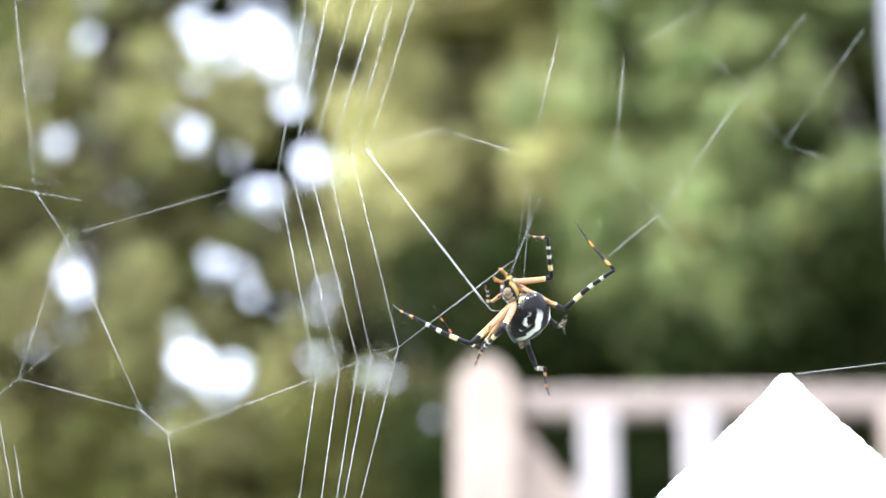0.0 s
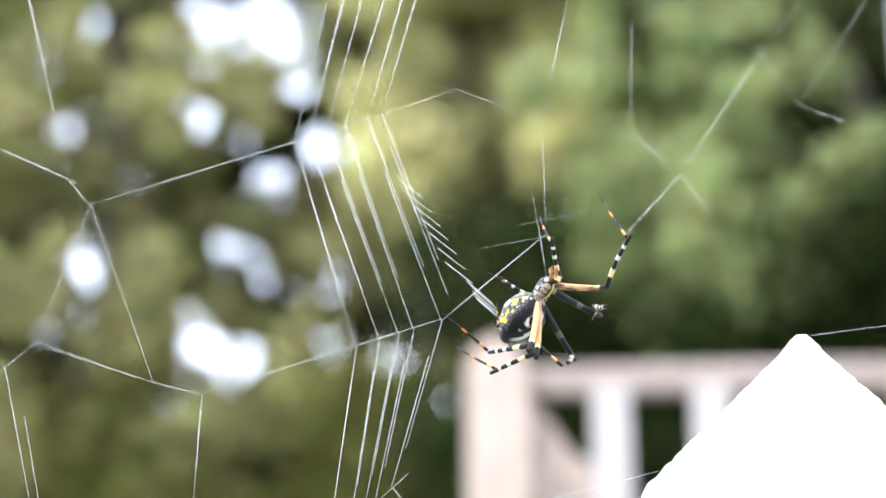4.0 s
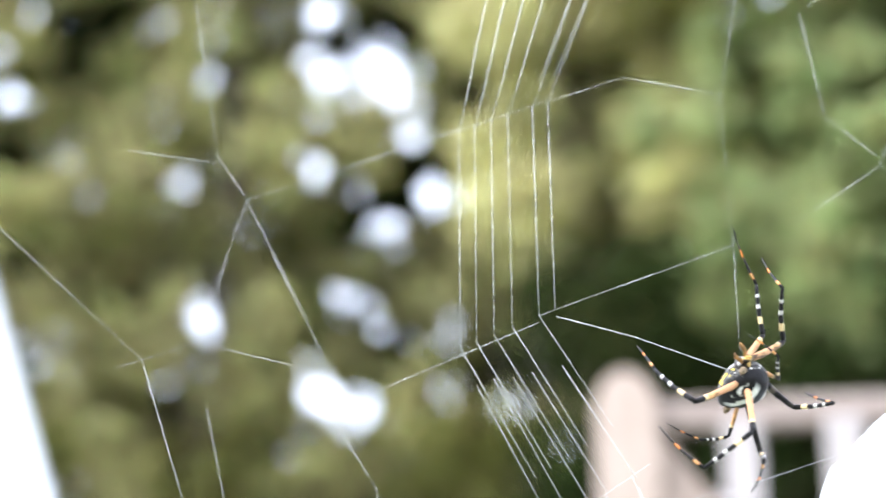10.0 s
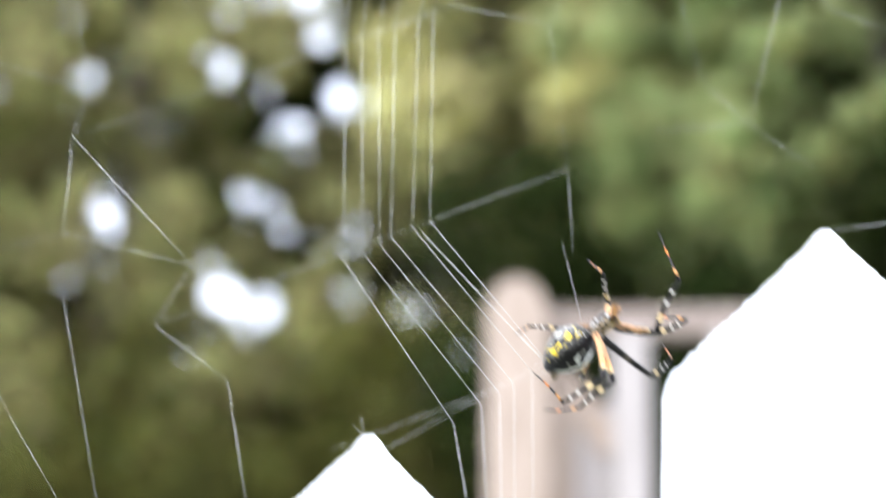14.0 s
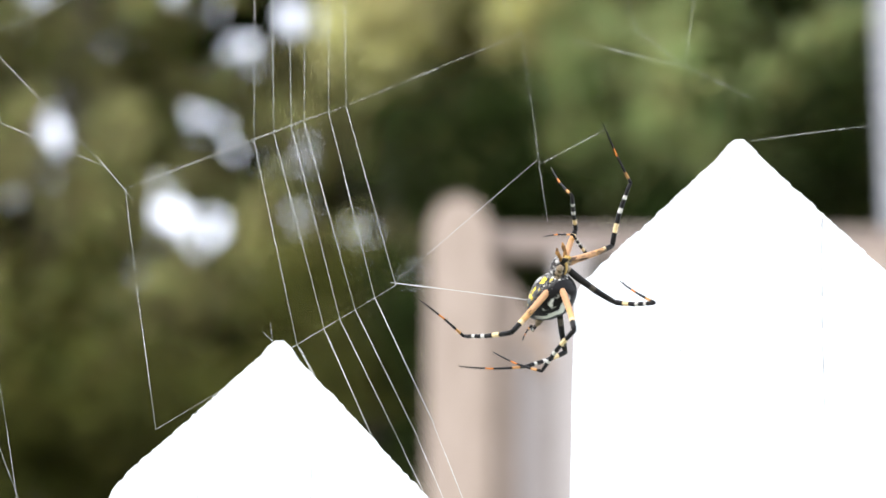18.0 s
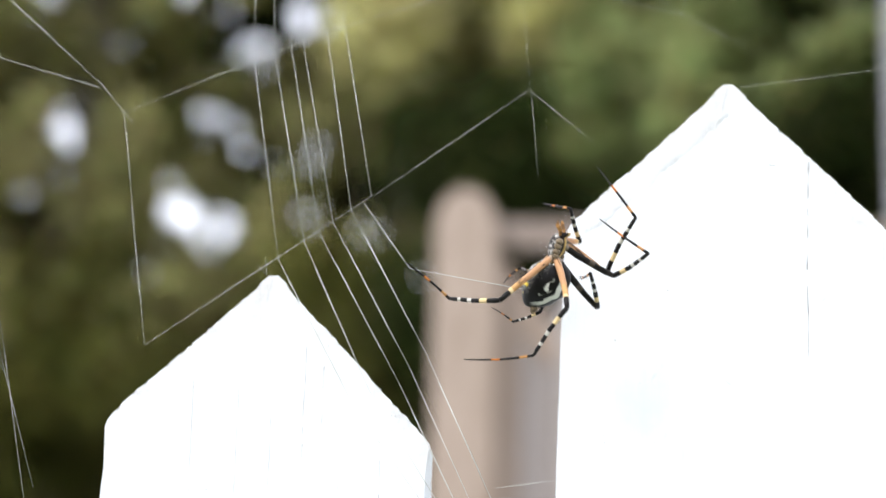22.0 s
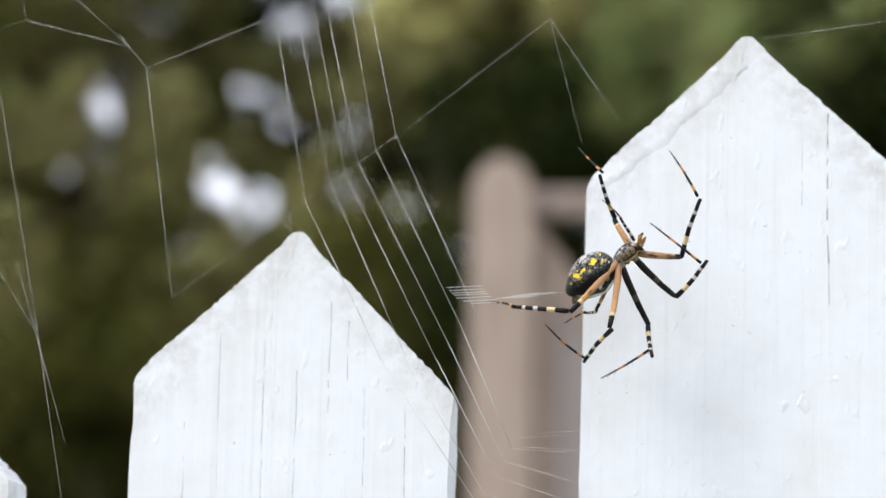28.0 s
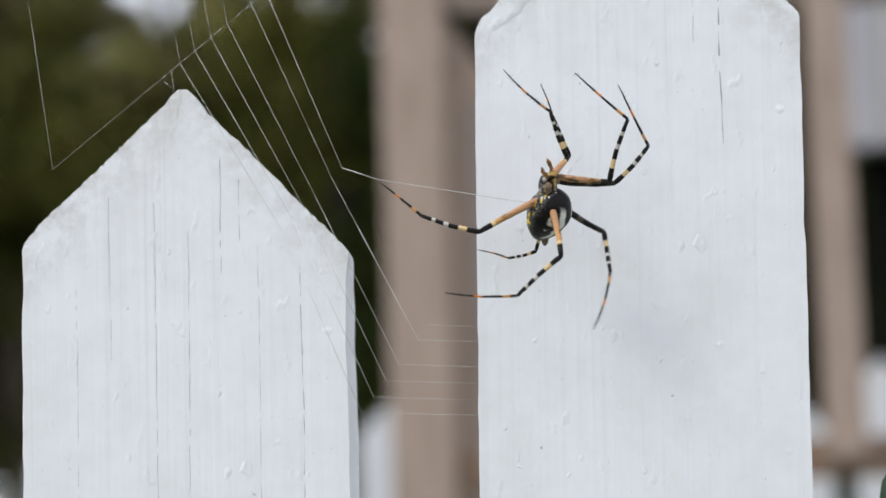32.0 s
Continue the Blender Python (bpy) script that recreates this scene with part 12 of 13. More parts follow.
    walk(THREADS[102], flat(-0.012, (0, -0.2001, 1.1089, 154.5), (3, -0.1970, 1.1087, 157.4), (6, -0.1923, 1.1095, 162.5), (9, -0.1934, 1.1094, 161.5), (11, -0.2075, 1.1049, 146.1), (11.5, -0.2025, 1.1009, 148.2), (12, -0.1974, 1.0968, 150.8), (12.5, -0.2041, 1.0964, 143.5), (13, -0.2107, 1.0960, 137.2), (17, -0.2107, 1.0960, 136.1), (19, -0.2107, 1.0960, 134.9), (23, -0.2107, 1.0960, 131.8), (32, -0.2107, 1.0960, 131.8)))
    walk(THREADS[103], flat(-0.012, (0, -0.1932, 1.0946, 154.5), (3, -0.1913, 1.0949, 157.4), (6, -0.1879, 1.0956, 162.5), (9, -0.1885, 1.0949, 161.5), (10, -0.1935, 1.0931, 153.7), (10.5, -0.1958, 1.0919, 149.9), (11, -0.1979, 1.0906, 146.1), (11.5, -0.1967, 1.0915, 148.2), (12, -0.1951, 1.0926, 150.8), (12.5, -0.1993, 1.0899, 143.5), (13, -0.2026, 1.0872, 137.2), (17, -0.2027, 1.0877, 136.1), (19, -0.2020, 1.0873, 134.9), (23, -0.2044, 1.0903, 131.8), (26, -0.2046, 1.0905, 131.8), (32, -0.2046, 1.0905, 131.8)))
    walk(THREADS[104], flat(-0.012, (0, -0.2001, 1.1089, -165.3), (3, -0.1970, 1.1087, -162.7), (6, -0.1923, 1.1095, -158.2), (9, -0.1934, 1.1094, -160.8), (11, -0.2075, 1.1049, -161.0), (11.5, -0.2025, 1.1009, -154.1), (12, -0.1974, 1.0968, -146.2), (12.5, -0.2041, 1.0964, -157.4), (13, -0.2107, 1.0960, -171.6), (14, -0.2107, 1.0960, -177.6), (15.5, -0.2107, 1.0960, -187.3), (17, -0.2107, 1.0960, -197.6), (19, -0.2107, 1.0960, -193.7), (32, -0.2107, 1.0960, -193.7)))
    walk(THREADS[105], flat(-0.012, (0, -0.2045, 1.0922, -165.3), (3, -0.2020, 1.0928, -162.7), (6, -0.1988, 1.0932, -158.2), (9, -0.1985, 1.0946, -160.8), (11, -0.2131, 1.0886, -161.0), (11.5, -0.2088, 1.0879, -154.1), (12, -0.2043, 1.0866, -146.2), (12.5, -0.2070, 1.0894, -157.4), (13, -0.2114, 1.0915, -171.6), (14, -0.2109, 1.0926, -177.6), (15.5, -0.2105, 1.0938, -187.3), (17, -0.2102, 1.0942, -197.6), (19, -0.2107, 1.0960, -193.7), (32, -0.2107, 1.0960, -193.7)))
    walk(THREADS[106], flat(-0.012, (0, -0.1760, 1.0584, 131.2), (1, -0.1760, 1.0583, 118.0), (2, -0.1759, 1.0581, 107.9), (3, -0.1759, 1.0579, 100.3), (4.5, -0.1759, 1.0577, 109.2), (6, -0.1759, 1.0574, 119.2), (7, -0.1759, 1.0572, 125.1), (8, -0.1758, 1.0571, 132.9), (9, -0.1758, 1.0569, 143.1), (9.5, -0.1758, 1.0570, 166.8), (10, -0.1757, 1.0571, 185.9), (10.5, -0.1757, 1.0573, 198.9), (11, -0.1756, 1.0574, 207.5), (11.5, -0.1756, 1.0575, 210.6), (12, -0.1755, 1.0576, 213.0), (12.5, -0.1755, 1.0577, 214.9), (13, -0.1754, 1.0579, 216.5), (14, -0.1753, 1.0581, 209.7), (15.5, -0.1751, 1.0585, 188.7), (17, -0.1750, 1.0588, 141.3), (19, -0.1737, 1.0590, 138.6), (23, -0.1745, 1.0636, 140.9), (26, -0.1748, 1.0639, 143.0), (28.5, -0.1748, 1.0639, 140.0), (32, -0.1748, 1.0639, 140.0)))
    walk(THREADS[107], flat(-0.012, (0, -0.1783, 1.0605, 131.2), (1, -0.1776, 1.0591, 118.0), (2, -0.1761, 1.0581, 107.9), (3, -0.1741, 1.0576, 100.3), (4.5, -0.1751, 1.0574, 109.2), (6, -0.1757, 1.0573, 119.2), (7, -0.1770, 1.0581, 125.1), (8, -0.1780, 1.0590, 132.9), (9, -0.1783, 1.0602, 143.1), (9.5, -0.1766, 1.0607, 166.8), (10, -0.1755, 1.0593, 185.9), (10.5, -0.1758, 1.0570, 198.9), (11, -0.1771, 1.0546, 207.5), (11.5, -0.1783, 1.0528, 210.6), (12, -0.1797, 1.0511, 213.0), (12.5, -0.1812, 1.0495, 214.9), (13, -0.1828, 1.0478, 216.5), (14, -0.1787, 1.0521, 209.7), (15.5, -0.1751, 1.0588, 188.7), (17, -0.1769, 1.0613, 141.3), (19, -0.1767, 1.0624, 138.6), (23, -0.1769, 1.0666, 140.9), (26, -0.1772, 1.0671, 143.0), (28.5, -0.1776, 1.0672, 140.0), (32, -0.1776, 1.0672, 140.0)))
    walk(THREADS[108], flat(-0.012, (0, -0.2108, 1.0680, 105.4), (9, -0.2068, 1.0710, 114.5), (9.5, -0.2104, 1.0695, 109.8), (10, -0.2140, 1.0680, 105.8), (10.5, -0.2176, 1.0665, 102.3), (11, -0.2213, 1.0649, 99.4), (12.5, -0.2166, 1.0663, 101.8), (14, -0.2119, 1.0677, 104.7), (15.5, -0.2073, 1.0691, 108.3), (17, -0.2026, 1.0704, 112.8), (19, -0.2048, 1.0717, 112.2), (23, -0.2048, 1.0717, 105.0), (26, -0.2048, 1.0717, 104.7), (32, -0.2048, 1.0717, 104.7)))
    walk(THREADS[109], flat(-0.012, (0, -0.2049, 1.0664, 105.4), (4.5, -0.2041, 1.0678, 109.8), (9, -0.2031, 1.0693, 114.5), (9.5, -0.2040, 1.0672, 109.8), (10, -0.2046, 1.0653, 105.8), (10.5, -0.2050, 1.0637, 102.3), (11, -0.2052, 1.0623, 99.4), (12.5, -0.2048, 1.0639, 101.8), (14, -0.2043, 1.0657, 104.7), (15.5, -0.2036, 1.0679, 108.3), (17, -0.2026, 1.0704, 112.8), (19, -0.2014, 1.0703, 112.2), (21, -0.2025, 1.0709, 108.7), (23, -0.2035, 1.0714, 105.0), (26, -0.2038, 1.0715, 104.7), (32, -0.2038, 1.0715, 104.7)))
    walk(THREADS[110], flat(-0.012, (0, -0.2108, 1.0680, -130.5), (4.5, -0.2088, 1.0695, -129.5), (9, -0.2068, 1.0710, -128.9), (9.5, -0.2104, 1.0695, -116.0), (10, -0.2140, 1.0680, -105.6), (10.5, -0.2176, 1.0665, -97.6), (11, -0.2213, 1.0649, -91.3), (11.5, -0.2197, 1.0654, -95.4), (12, -0.2182, 1.0659, -98.5), (12.5, -0.2166, 1.0663, -100.9), (13, -0.2151, 1.0668, -102.9), (17, -0.2026, 1.0704, -103.8), (19, -0.2048, 1.0717, -106.1), (32, -0.2048, 1.0717, -106.1)))
    walk(THREADS[111], flat(-0.012, (0, -0.1987, 1.0783, -130.5), (4.5, -0.1985, 1.0780, -129.5), (9, -0.1983, 1.0778, -128.9), (9.5, -0.2017, 1.0737, -116.0), (10, -0.2065, 1.0701, -105.6), (10.5, -0.2121, 1.0672, -97.6), (11, -0.2182, 1.0650, -91.3), (11.5, -0.2199, 1.0654, -95.4), (12, -0.2217, 1.0653, -98.5), (12.5, -0.2235, 1.0650, -100.9), (13, -0.2252, 1.0645, -102.9), (17, -0.2253, 1.0649, -103.8), (19, -0.2256, 1.0658, -106.1), (32, -0.2256, 1.0658, -106.1)))
    walk(THREADS[112], flat(-0.012, (0, -0.2169, 1.0628, -50.6), (9, -0.2169, 1.0628, -50.6), (10, -0.2295, 1.0636, -46.5), (11, -0.2421, 1.0645, -41.6), (12, -0.2453, 1.0618, -38.1), (13, -0.2485, 1.0591, -35.7), (32, -0.2485, 1.0591, -35.7)))
    walk(THREADS[113], flat(-0.012, (0, -0.2432, 1.0844, -50.6), (9, -0.2432, 1.0844, -50.6), (9.5, -0.2450, 1.0824, -48.7), (10, -0.2470, 1.0802, -46.5), (10.5, -0.2492, 1.0779, -44.2), (11, -0.2518, 1.0755, -41.6), (12, -0.2563, 1.0759, -38.1), (13, -0.2590, 1.0738, -35.7), (32, -0.2590, 1.0738, -35.7)))
    walk(THREADS[114], flat(-0.012, (0, -0.2169, 1.0628, 167.0), (9, -0.2169, 1.0628, 167.0), (10, -0.2295, 1.0636, 162.3), (10.5, -0.2358, 1.0641, 159.5), (11, -0.2421, 1.0645, 156.3), (13, -0.2485, 1.0591, 151.7), (14, -0.2485, 1.0591, 150.2), (15.5, -0.2485, 1.0591, 148.5), (17, -0.2485, 1.0591, 147.4), (19, -0.2485, 1.0591, 146.4), (32, -0.2485, 1.0591, 146.4)))
    walk(THREADS[115], flat(-0.012, (0, -0.2148, 1.0537, 167.0), (9, -0.2148, 1.0537, 167.0), (9.5, -0.2216, 1.0573, 164.8), (10, -0.2285, 1.0607, 162.3), (10.5, -0.2357, 1.0639, 159.5), (11, -0.2431, 1.0669, 156.3), (13, -0.2495, 1.0610, 151.7), (14, -0.2456, 1.0541, 150.2), (15.5, -0.2392, 1.0439, 148.5), (17, -0.2324, 1.0339, 147.4), (19, -0.2230, 1.0208, 146.4), (32, -0.2230, 1.0208, 146.4)))
    walk(THREADS[116], flat(-0.012, (0, -0.2042, 1.0079, 164.8), (9, -0.2042, 1.0079, 164.8), (9.5, -0.2092, 1.0119, 160.2), (10, -0.2142, 1.0159, 156.5), (10.5, -0.2192, 1.0199, 153.6), (11, -0.2242, 1.0239, 151.2), (13, -0.2273, 1.0196, 146.8), (14, -0.2222, 1.0133, 147.6), (15.5, -0.2147, 1.0038, 149.4), (17, -0.2071, 0.9943, 152.6), (18, -0.2020, 0.9880, 156.7), (19, -0.1970, 0.9816, 165.2), (23, -0.1970, 0.9816, 162.0), (32, -0.1970, 0.9816, 162.0)))
    walk(THREADS[117], flat(-0.012, (0, -0.2018, 0.9990, 164.8), (9, -0.2018, 0.9990, 164.8), (9.5, -0.2043, 0.9982, 160.2), (10, -0.2062, 0.9974, 156.5), (10.5, -0.2077, 0.9967, 153.6), (11, -0.2089, 0.9961, 151.2), (13, -0.2110, 0.9948, 146.8), (14, -0.2107, 0.9951, 147.6), (15.5, -0.2098, 0.9956, 149.4), (17, -0.2082, 0.9965, 152.6), (18, -0.2061, 0.9975, 156.7), (19, -0.2016, 0.9991, 165.2), (21, -0.2023, 1.0000, 163.8), (23, -0.2033, 1.0009, 162.0), (32, -0.2033, 1.0009, 162.0)))
    walk(THREADS[118], flat(-0.012, (0, -0.1687, 1.0521, 170.0), (1, -0.1664, 1.0531, 175.2), (2, -0.1640, 1.0542, 180.1), (3, -0.1616, 1.0553, 184.7), (4.5, -0.1631, 1.0532, 181.9), (6, -0.1646, 1.0511, 178.7), (8, -0.1686, 1.0504, 169.5), (9, -0.1707, 1.0500, 164.9), (10, -0.1768, 1.0467, 148.9), (10.5, -0.1799, 1.0450, 140.9), (11, -0.1830, 1.0433, 133.2), (12, -0.1867, 1.0404, 123.4), (13, -0.1904, 1.0376, 114.7), (14, -0.1850, 1.0410, 126.5), (15.5, -0.1770, 1.0462, 148.0), (17, -0.1690, 1.0514, 169.2), (19, -0.1683, 1.0529, 171.2), (23, -0.1689, 1.0567, 172.2), (26, -0.1695, 1.0569, 170.8), (28.5, -0.1694, 1.0574, 171.4), (32, -0.1694, 1.0574, 171.4)))
    walk(THREADS[119], flat(-0.012, (0, -0.1677, 1.0461, 170.0), (1, -0.1658, 1.0464, 175.2), (2, -0.1640, 1.0464, 180.1), (3, -0.1624, 1.0464, 184.7), (4.5, -0.1634, 1.0464, 181.9), (6, -0.1645, 1.0464, 178.7), (7, -0.1662, 1.0463, 174.2), (9, -0.1695, 1.0457, 164.9), (9.5, -0.1722, 1.0448, 157.0), (10, -0.1749, 1.0434, 148.9), (10.5, -0.1773, 1.0418, 140.9), (11, -0.1793, 1.0399, 133.2), (11.5, -0.1805, 1.0385, 128.2), (12, -0.1815, 1.0370, 123.4), (12.5, -0.1824, 1.0356, 118.9), (13, -0.1831, 1.0342, 114.7), (14, -0.1809, 1.0380, 126.5), (15.5, -0.1752, 1.0433, 148.0), (17, -0.1680, 1.0461, 169.2), (19, -0.1673, 1.0462, 171.2), (23, -0.1681, 1.0513, 172.2), (26, -0.1686, 1.0512, 170.8), (28.5, -0.1684, 1.0512, 171.4), (32, -0.1684, 1.0512, 171.4)))
    walk(THREADS[120], flat(-0.012, (0, -0.1641, 1.0255, 169.9), (17, -0.1641, 1.0255, 169.9), (19, -0.1641, 1.0255, 170.9), (23, -0.1653, 1.0305, 171.9), (26, -0.1653, 1.0305, 172.8), (28.5, -0.1653, 1.0305, 170.9), (30, -0.1653, 1.0305, 173.0), (32, -0.1653, 1.0305, 172.6)))
    walk(THREADS[121], flat(-0.012, (0, -0.1621, 1.0146, 169.9), (17, -0.1621, 1.0146, 169.9), (19, -0.1623, 1.0145, 170.9), (23, -0.1637, 1.0196, 171.9), (26, -0.1638, 1.0193, 172.8), (28.5, -0.1636, 1.0200, 170.9), (30, -0.1642, 1.0216, 173.0), (32, -0.1637, 1.0183, 172.6)))
    walk(THREADS[126], flat(0.020, (0, -0.0133, 1.1910, -123.6), (2, -0.0204, 1.1858, -124.9), (3, -0.0239, 1.1833, -125.9), (32, -0.0239, 1.1833, -125.9)))
    walk(THREADS[127], flat(0.020, (0, -0.0224, 1.1850, -123.6), (2, -0.0233, 1.1838, -124.9), (3, -0.0239, 1.1833, -125.9), (32, -0.0239, 1.1833, -125.9)))
    walk(THREADS[128], flat(0.020, (0, -0.0403, 1.1731, -173.9), (3, -0.0413, 1.1707, -175.7), (9, -0.0413, 1.1707, -188.0), (11.5, -0.0413, 1.1707, -190.3), (14, -0.0413, 1.1707, -191.8), (19, -0.0413, 1.1707, -193.9), (32, -0.0413, 1.1707, -193.9)))
    walk(THREADS[129], flat(0.020, (0, -0.0405, 1.1709, -173.9), (3, -0.0413, 1.1705, -175.7), (6, -0.0413, 1.1707, -181.8), (9, -0.0412, 1.1705, -188.0), (10.5, -0.0403, 1.1651, -189.5), (12.5, -0.0388, 1.1580, -190.9), (14, -0.0375, 1.1526, -191.8), (17, -0.0347, 1.1420, -193.0), (19, -0.0339, 1.1409, -193.9), (32, -0.0339, 1.1409, -193.9)))
    walk(THREADS[130], flat(0.020, (0, -0.0441, 1.1380, 140.7), (3, -0.0438, 1.1374, 136.1), (9, -0.0366, 1.1377, 132.7), (17, -0.0272, 1.1097, 133.4), (18, -0.0266, 1.1092, 129.3), (19, -0.0259, 1.1088, 125.6), (32, -0.0259, 1.1088, 125.6)))
    walk(THREADS[131], flat(0.020, (0, -0.0404, 1.1335, 140.7), (3, -0.0397, 1.1332, 136.1), (9, -0.0325, 1.1339, 132.7), (17, -0.0245, 1.1072, 133.4), (18, -0.0231, 1.1064, 129.3), (19, -0.0215, 1.1056, 125.6), (32, -0.0215, 1.1056, 125.6)))
    walk(THREADS[132], flat(0.020, (0, -0.0317, 1.1228, 145.3), (3, -0.0301, 1.1232, 145.1), (6, -0.0262, 1.1239, 147.6), (9, -0.0223, 1.1245, 149.7), (11, -0.0204, 1.1178, 140.1), (13, -0.0184, 1.1111, 131.3), (14, -0.0174, 1.1077, 127.2), (15.5, -0.0160, 1.1027, 121.6), (17, -0.0145, 1.0977, 116.6), (19, -0.0103, 1.0976, 117.1), (32, -0.0103, 1.0976, 117.1)))
    walk(THREADS[133], flat(0.020, (0, -0.0317, 1.1228, 145.3), (3, -0.0284, 1.1209, 145.1), (6, -0.0237, 1.1199, 147.6), (9, -0.0191, 1.1189, 149.7), (11, -0.0159, 1.1124, 140.1), (12, -0.0142, 1.1091, 135.6), (13, -0.0123, 1.1058, 131.3), (14, -0.0104, 1.1024, 127.2), (15.5, -0.0074, 1.0974, 121.6), (17, -0.0042, 1.0925, 116.6), (19, -0.0043, 1.0945, 117.1), (32, -0.0043, 1.0945, 117.1)))
    walk(THREADS[134], flat(0.020, (0, -0.0317, 1.1228, 35.3), (3, -0.0301, 1.1232, 35.2), (6, -0.0262, 1.1239, 31.5), (9, -0.0223, 1.1245, 27.4), (10.5, -0.0209, 1.1195, 22.7), (12.5, -0.0189, 1.1128, 17.7), (14, -0.0174, 1.1077, 14.7), (15.5, -0.0160, 1.1027, 12.1), (17, -0.0145, 1.0977, 9.8), (19, -0.0103, 1.0976, 6.1), (32, -0.0103, 1.0976, 6.1)))
    walk(THREADS[135], flat(0.020, (0, -0.0279, 1.1281, 35.3), (3, -0.0271, 1.1274, 35.2), (6, -0.0249, 1.1260, 31.5), (9, -0.0223, 1.1245, 27.4), (10, -0.0203, 1.1235, 24.2), (11, -0.0184, 1.1228, 21.4), (12, -0.0168, 1.1222, 18.9), (13, -0.0153, 1.1217, 16.6), (14, -0.0139, 1.1213, 14.7), (15.5, -0.0121, 1.1209, 12.1), (17, -0.0105, 1.1206, 9.8), (19, -0.0079, 1.1202, 6.1), (32, -0.0079, 1.1202, 6.1)))
    walk(THREADS[136], flat(0.020, (0, -0.0044, 1.1615, 38.1), (3, -0.0036, 1.1608, 39.4), (32, -0.0036, 1.1608, 39.4)))
    walk(THREADS[137], flat(0.020, (0, -0.0132, 1.1716, 138.9), (3, -0.0135, 1.1698, 132.1), (32, -0.0135, 1.1698, 132.1)))
    walk(THREADS[138], flat(0.020, (0, -0.0044, 1.1615, 148.4), (3, -0.0036, 1.1608, 148.4), (32, -0.0036, 1.1608, 148.4)))
    walk(THREADS[139], flat(0.020, (0, 0.0062, 1.1442, 112.1), (3, 0.0068, 1.1439, 113.6), (32, 0.0068, 1.1439, 113.6)))
    walk(THREADS[140], flat(0.020, (0, 0.0117, 1.1420, 112.1), (3, 0.0111, 1.1421, 113.6), (32, 0.0111, 1.1421, 113.6)))
    walk(THREADS[141], flat(0.020, (0, 0.0245, 1.1368, 92.8), (3, 0.0237, 1.1366, 92.6), (32, 0.0237, 1.1366, 92.6)))
    walk(THREADS[142], flat(0.020, (0, 0.0062, 1.1442, 35.2), (3, 0.0068, 1.1439, 33.6), (32, 0.0068, 1.1439, 33.6)))
    walk(THREADS[143], flat(0.020, (0, -0.0561, 1.1024, 50.2), (1, -0.0525, 1.1036, 47.8), (2, -0.0488, 1.1047, 44.8), (3, -0.0452, 1.1059, 41.1), (4.5, -0.0452, 1.1059, 44.0), (6, -0.0452, 1.1059, 46.5), (9, -0.0452, 1.1059, 50.8), (10, -0.0452, 1.1059, 57.3), (11, -0.0452, 1.1059, 64.3), (13, -0.0452, 1.1059, 78.9), (14, -0.0452, 1.1059, 86.1), (15.5, -0.0452, 1.1059, 96.2), (17, -0.0452, 1.1059, 105.0), (19, -0.0452, 1.1059, 103.4), (32, -0.0452, 1.1059, 103.4)))
    walk(THREADS[144], flat(0.020, (0, -0.0493, 1.1081, 50.2), (1, -0.0482, 1.1075, 47.8), (2, -0.0468, 1.1068, 44.8), (3, -0.0452, 1.1059, 41.1), (4.5, -0.0441, 1.1070, 44.0), (6, -0.0429, 1.1080, 46.5), (7, -0.0421, 1.1087, 48.0), (9, -0.0402, 1.1100, 50.8), (10, -0.0407, 1.1087, 57.3), (11, -0.0411, 1.1078, 64.3), (12, -0.0413, 1.1072, 71.6), (13, -0.0410, 1.1067, 78.9), (14, -0.0404, 1.1062, 86.1), (15.5, -0.0389, 1.1052, 96.2), (17, -0.0368, 1.1036, 105.0), (19, -0.0327, 1.1029, 103.4), (32, -0.0327, 1.1029, 103.4)))
    walk(THREADS[145], [(0, pose(0.0041, 0.0040, 1.0706, 92.6, 56.5, 58.8)), (6, pose(0.0040, 0.0040, 1.0705, 94.6, 56.5, 59.4)), (11, pose(0.0037, 0.0040, 1.0706, 92.8, 56.4, 62.4)), (17, pose(0.0032, 0.0040, 1.0707, 91.0, 56.4, 65.1)), (18, pose(0.0045, 0.0040, 1.0705, 90.9, 56.4, 62.9)), (19, pose(0.0058, 0.0040, 1.0704, 90.7, 56.4, 60.3)), (20, pose(0.0054, 0.0040, 1.0703, 89.6, 56.4, 62.4)), (21, pose(0.0050, 0.0040, 1.0703, 88.7, 56.4, 64.2)), (23, pose(0.0041, 0.0040, 1.0702, 87.2, 56.5, 67.0)), (32, pose(0.0041, 0.0040, 1.0702, 87.2, 56.5, 67.0))])
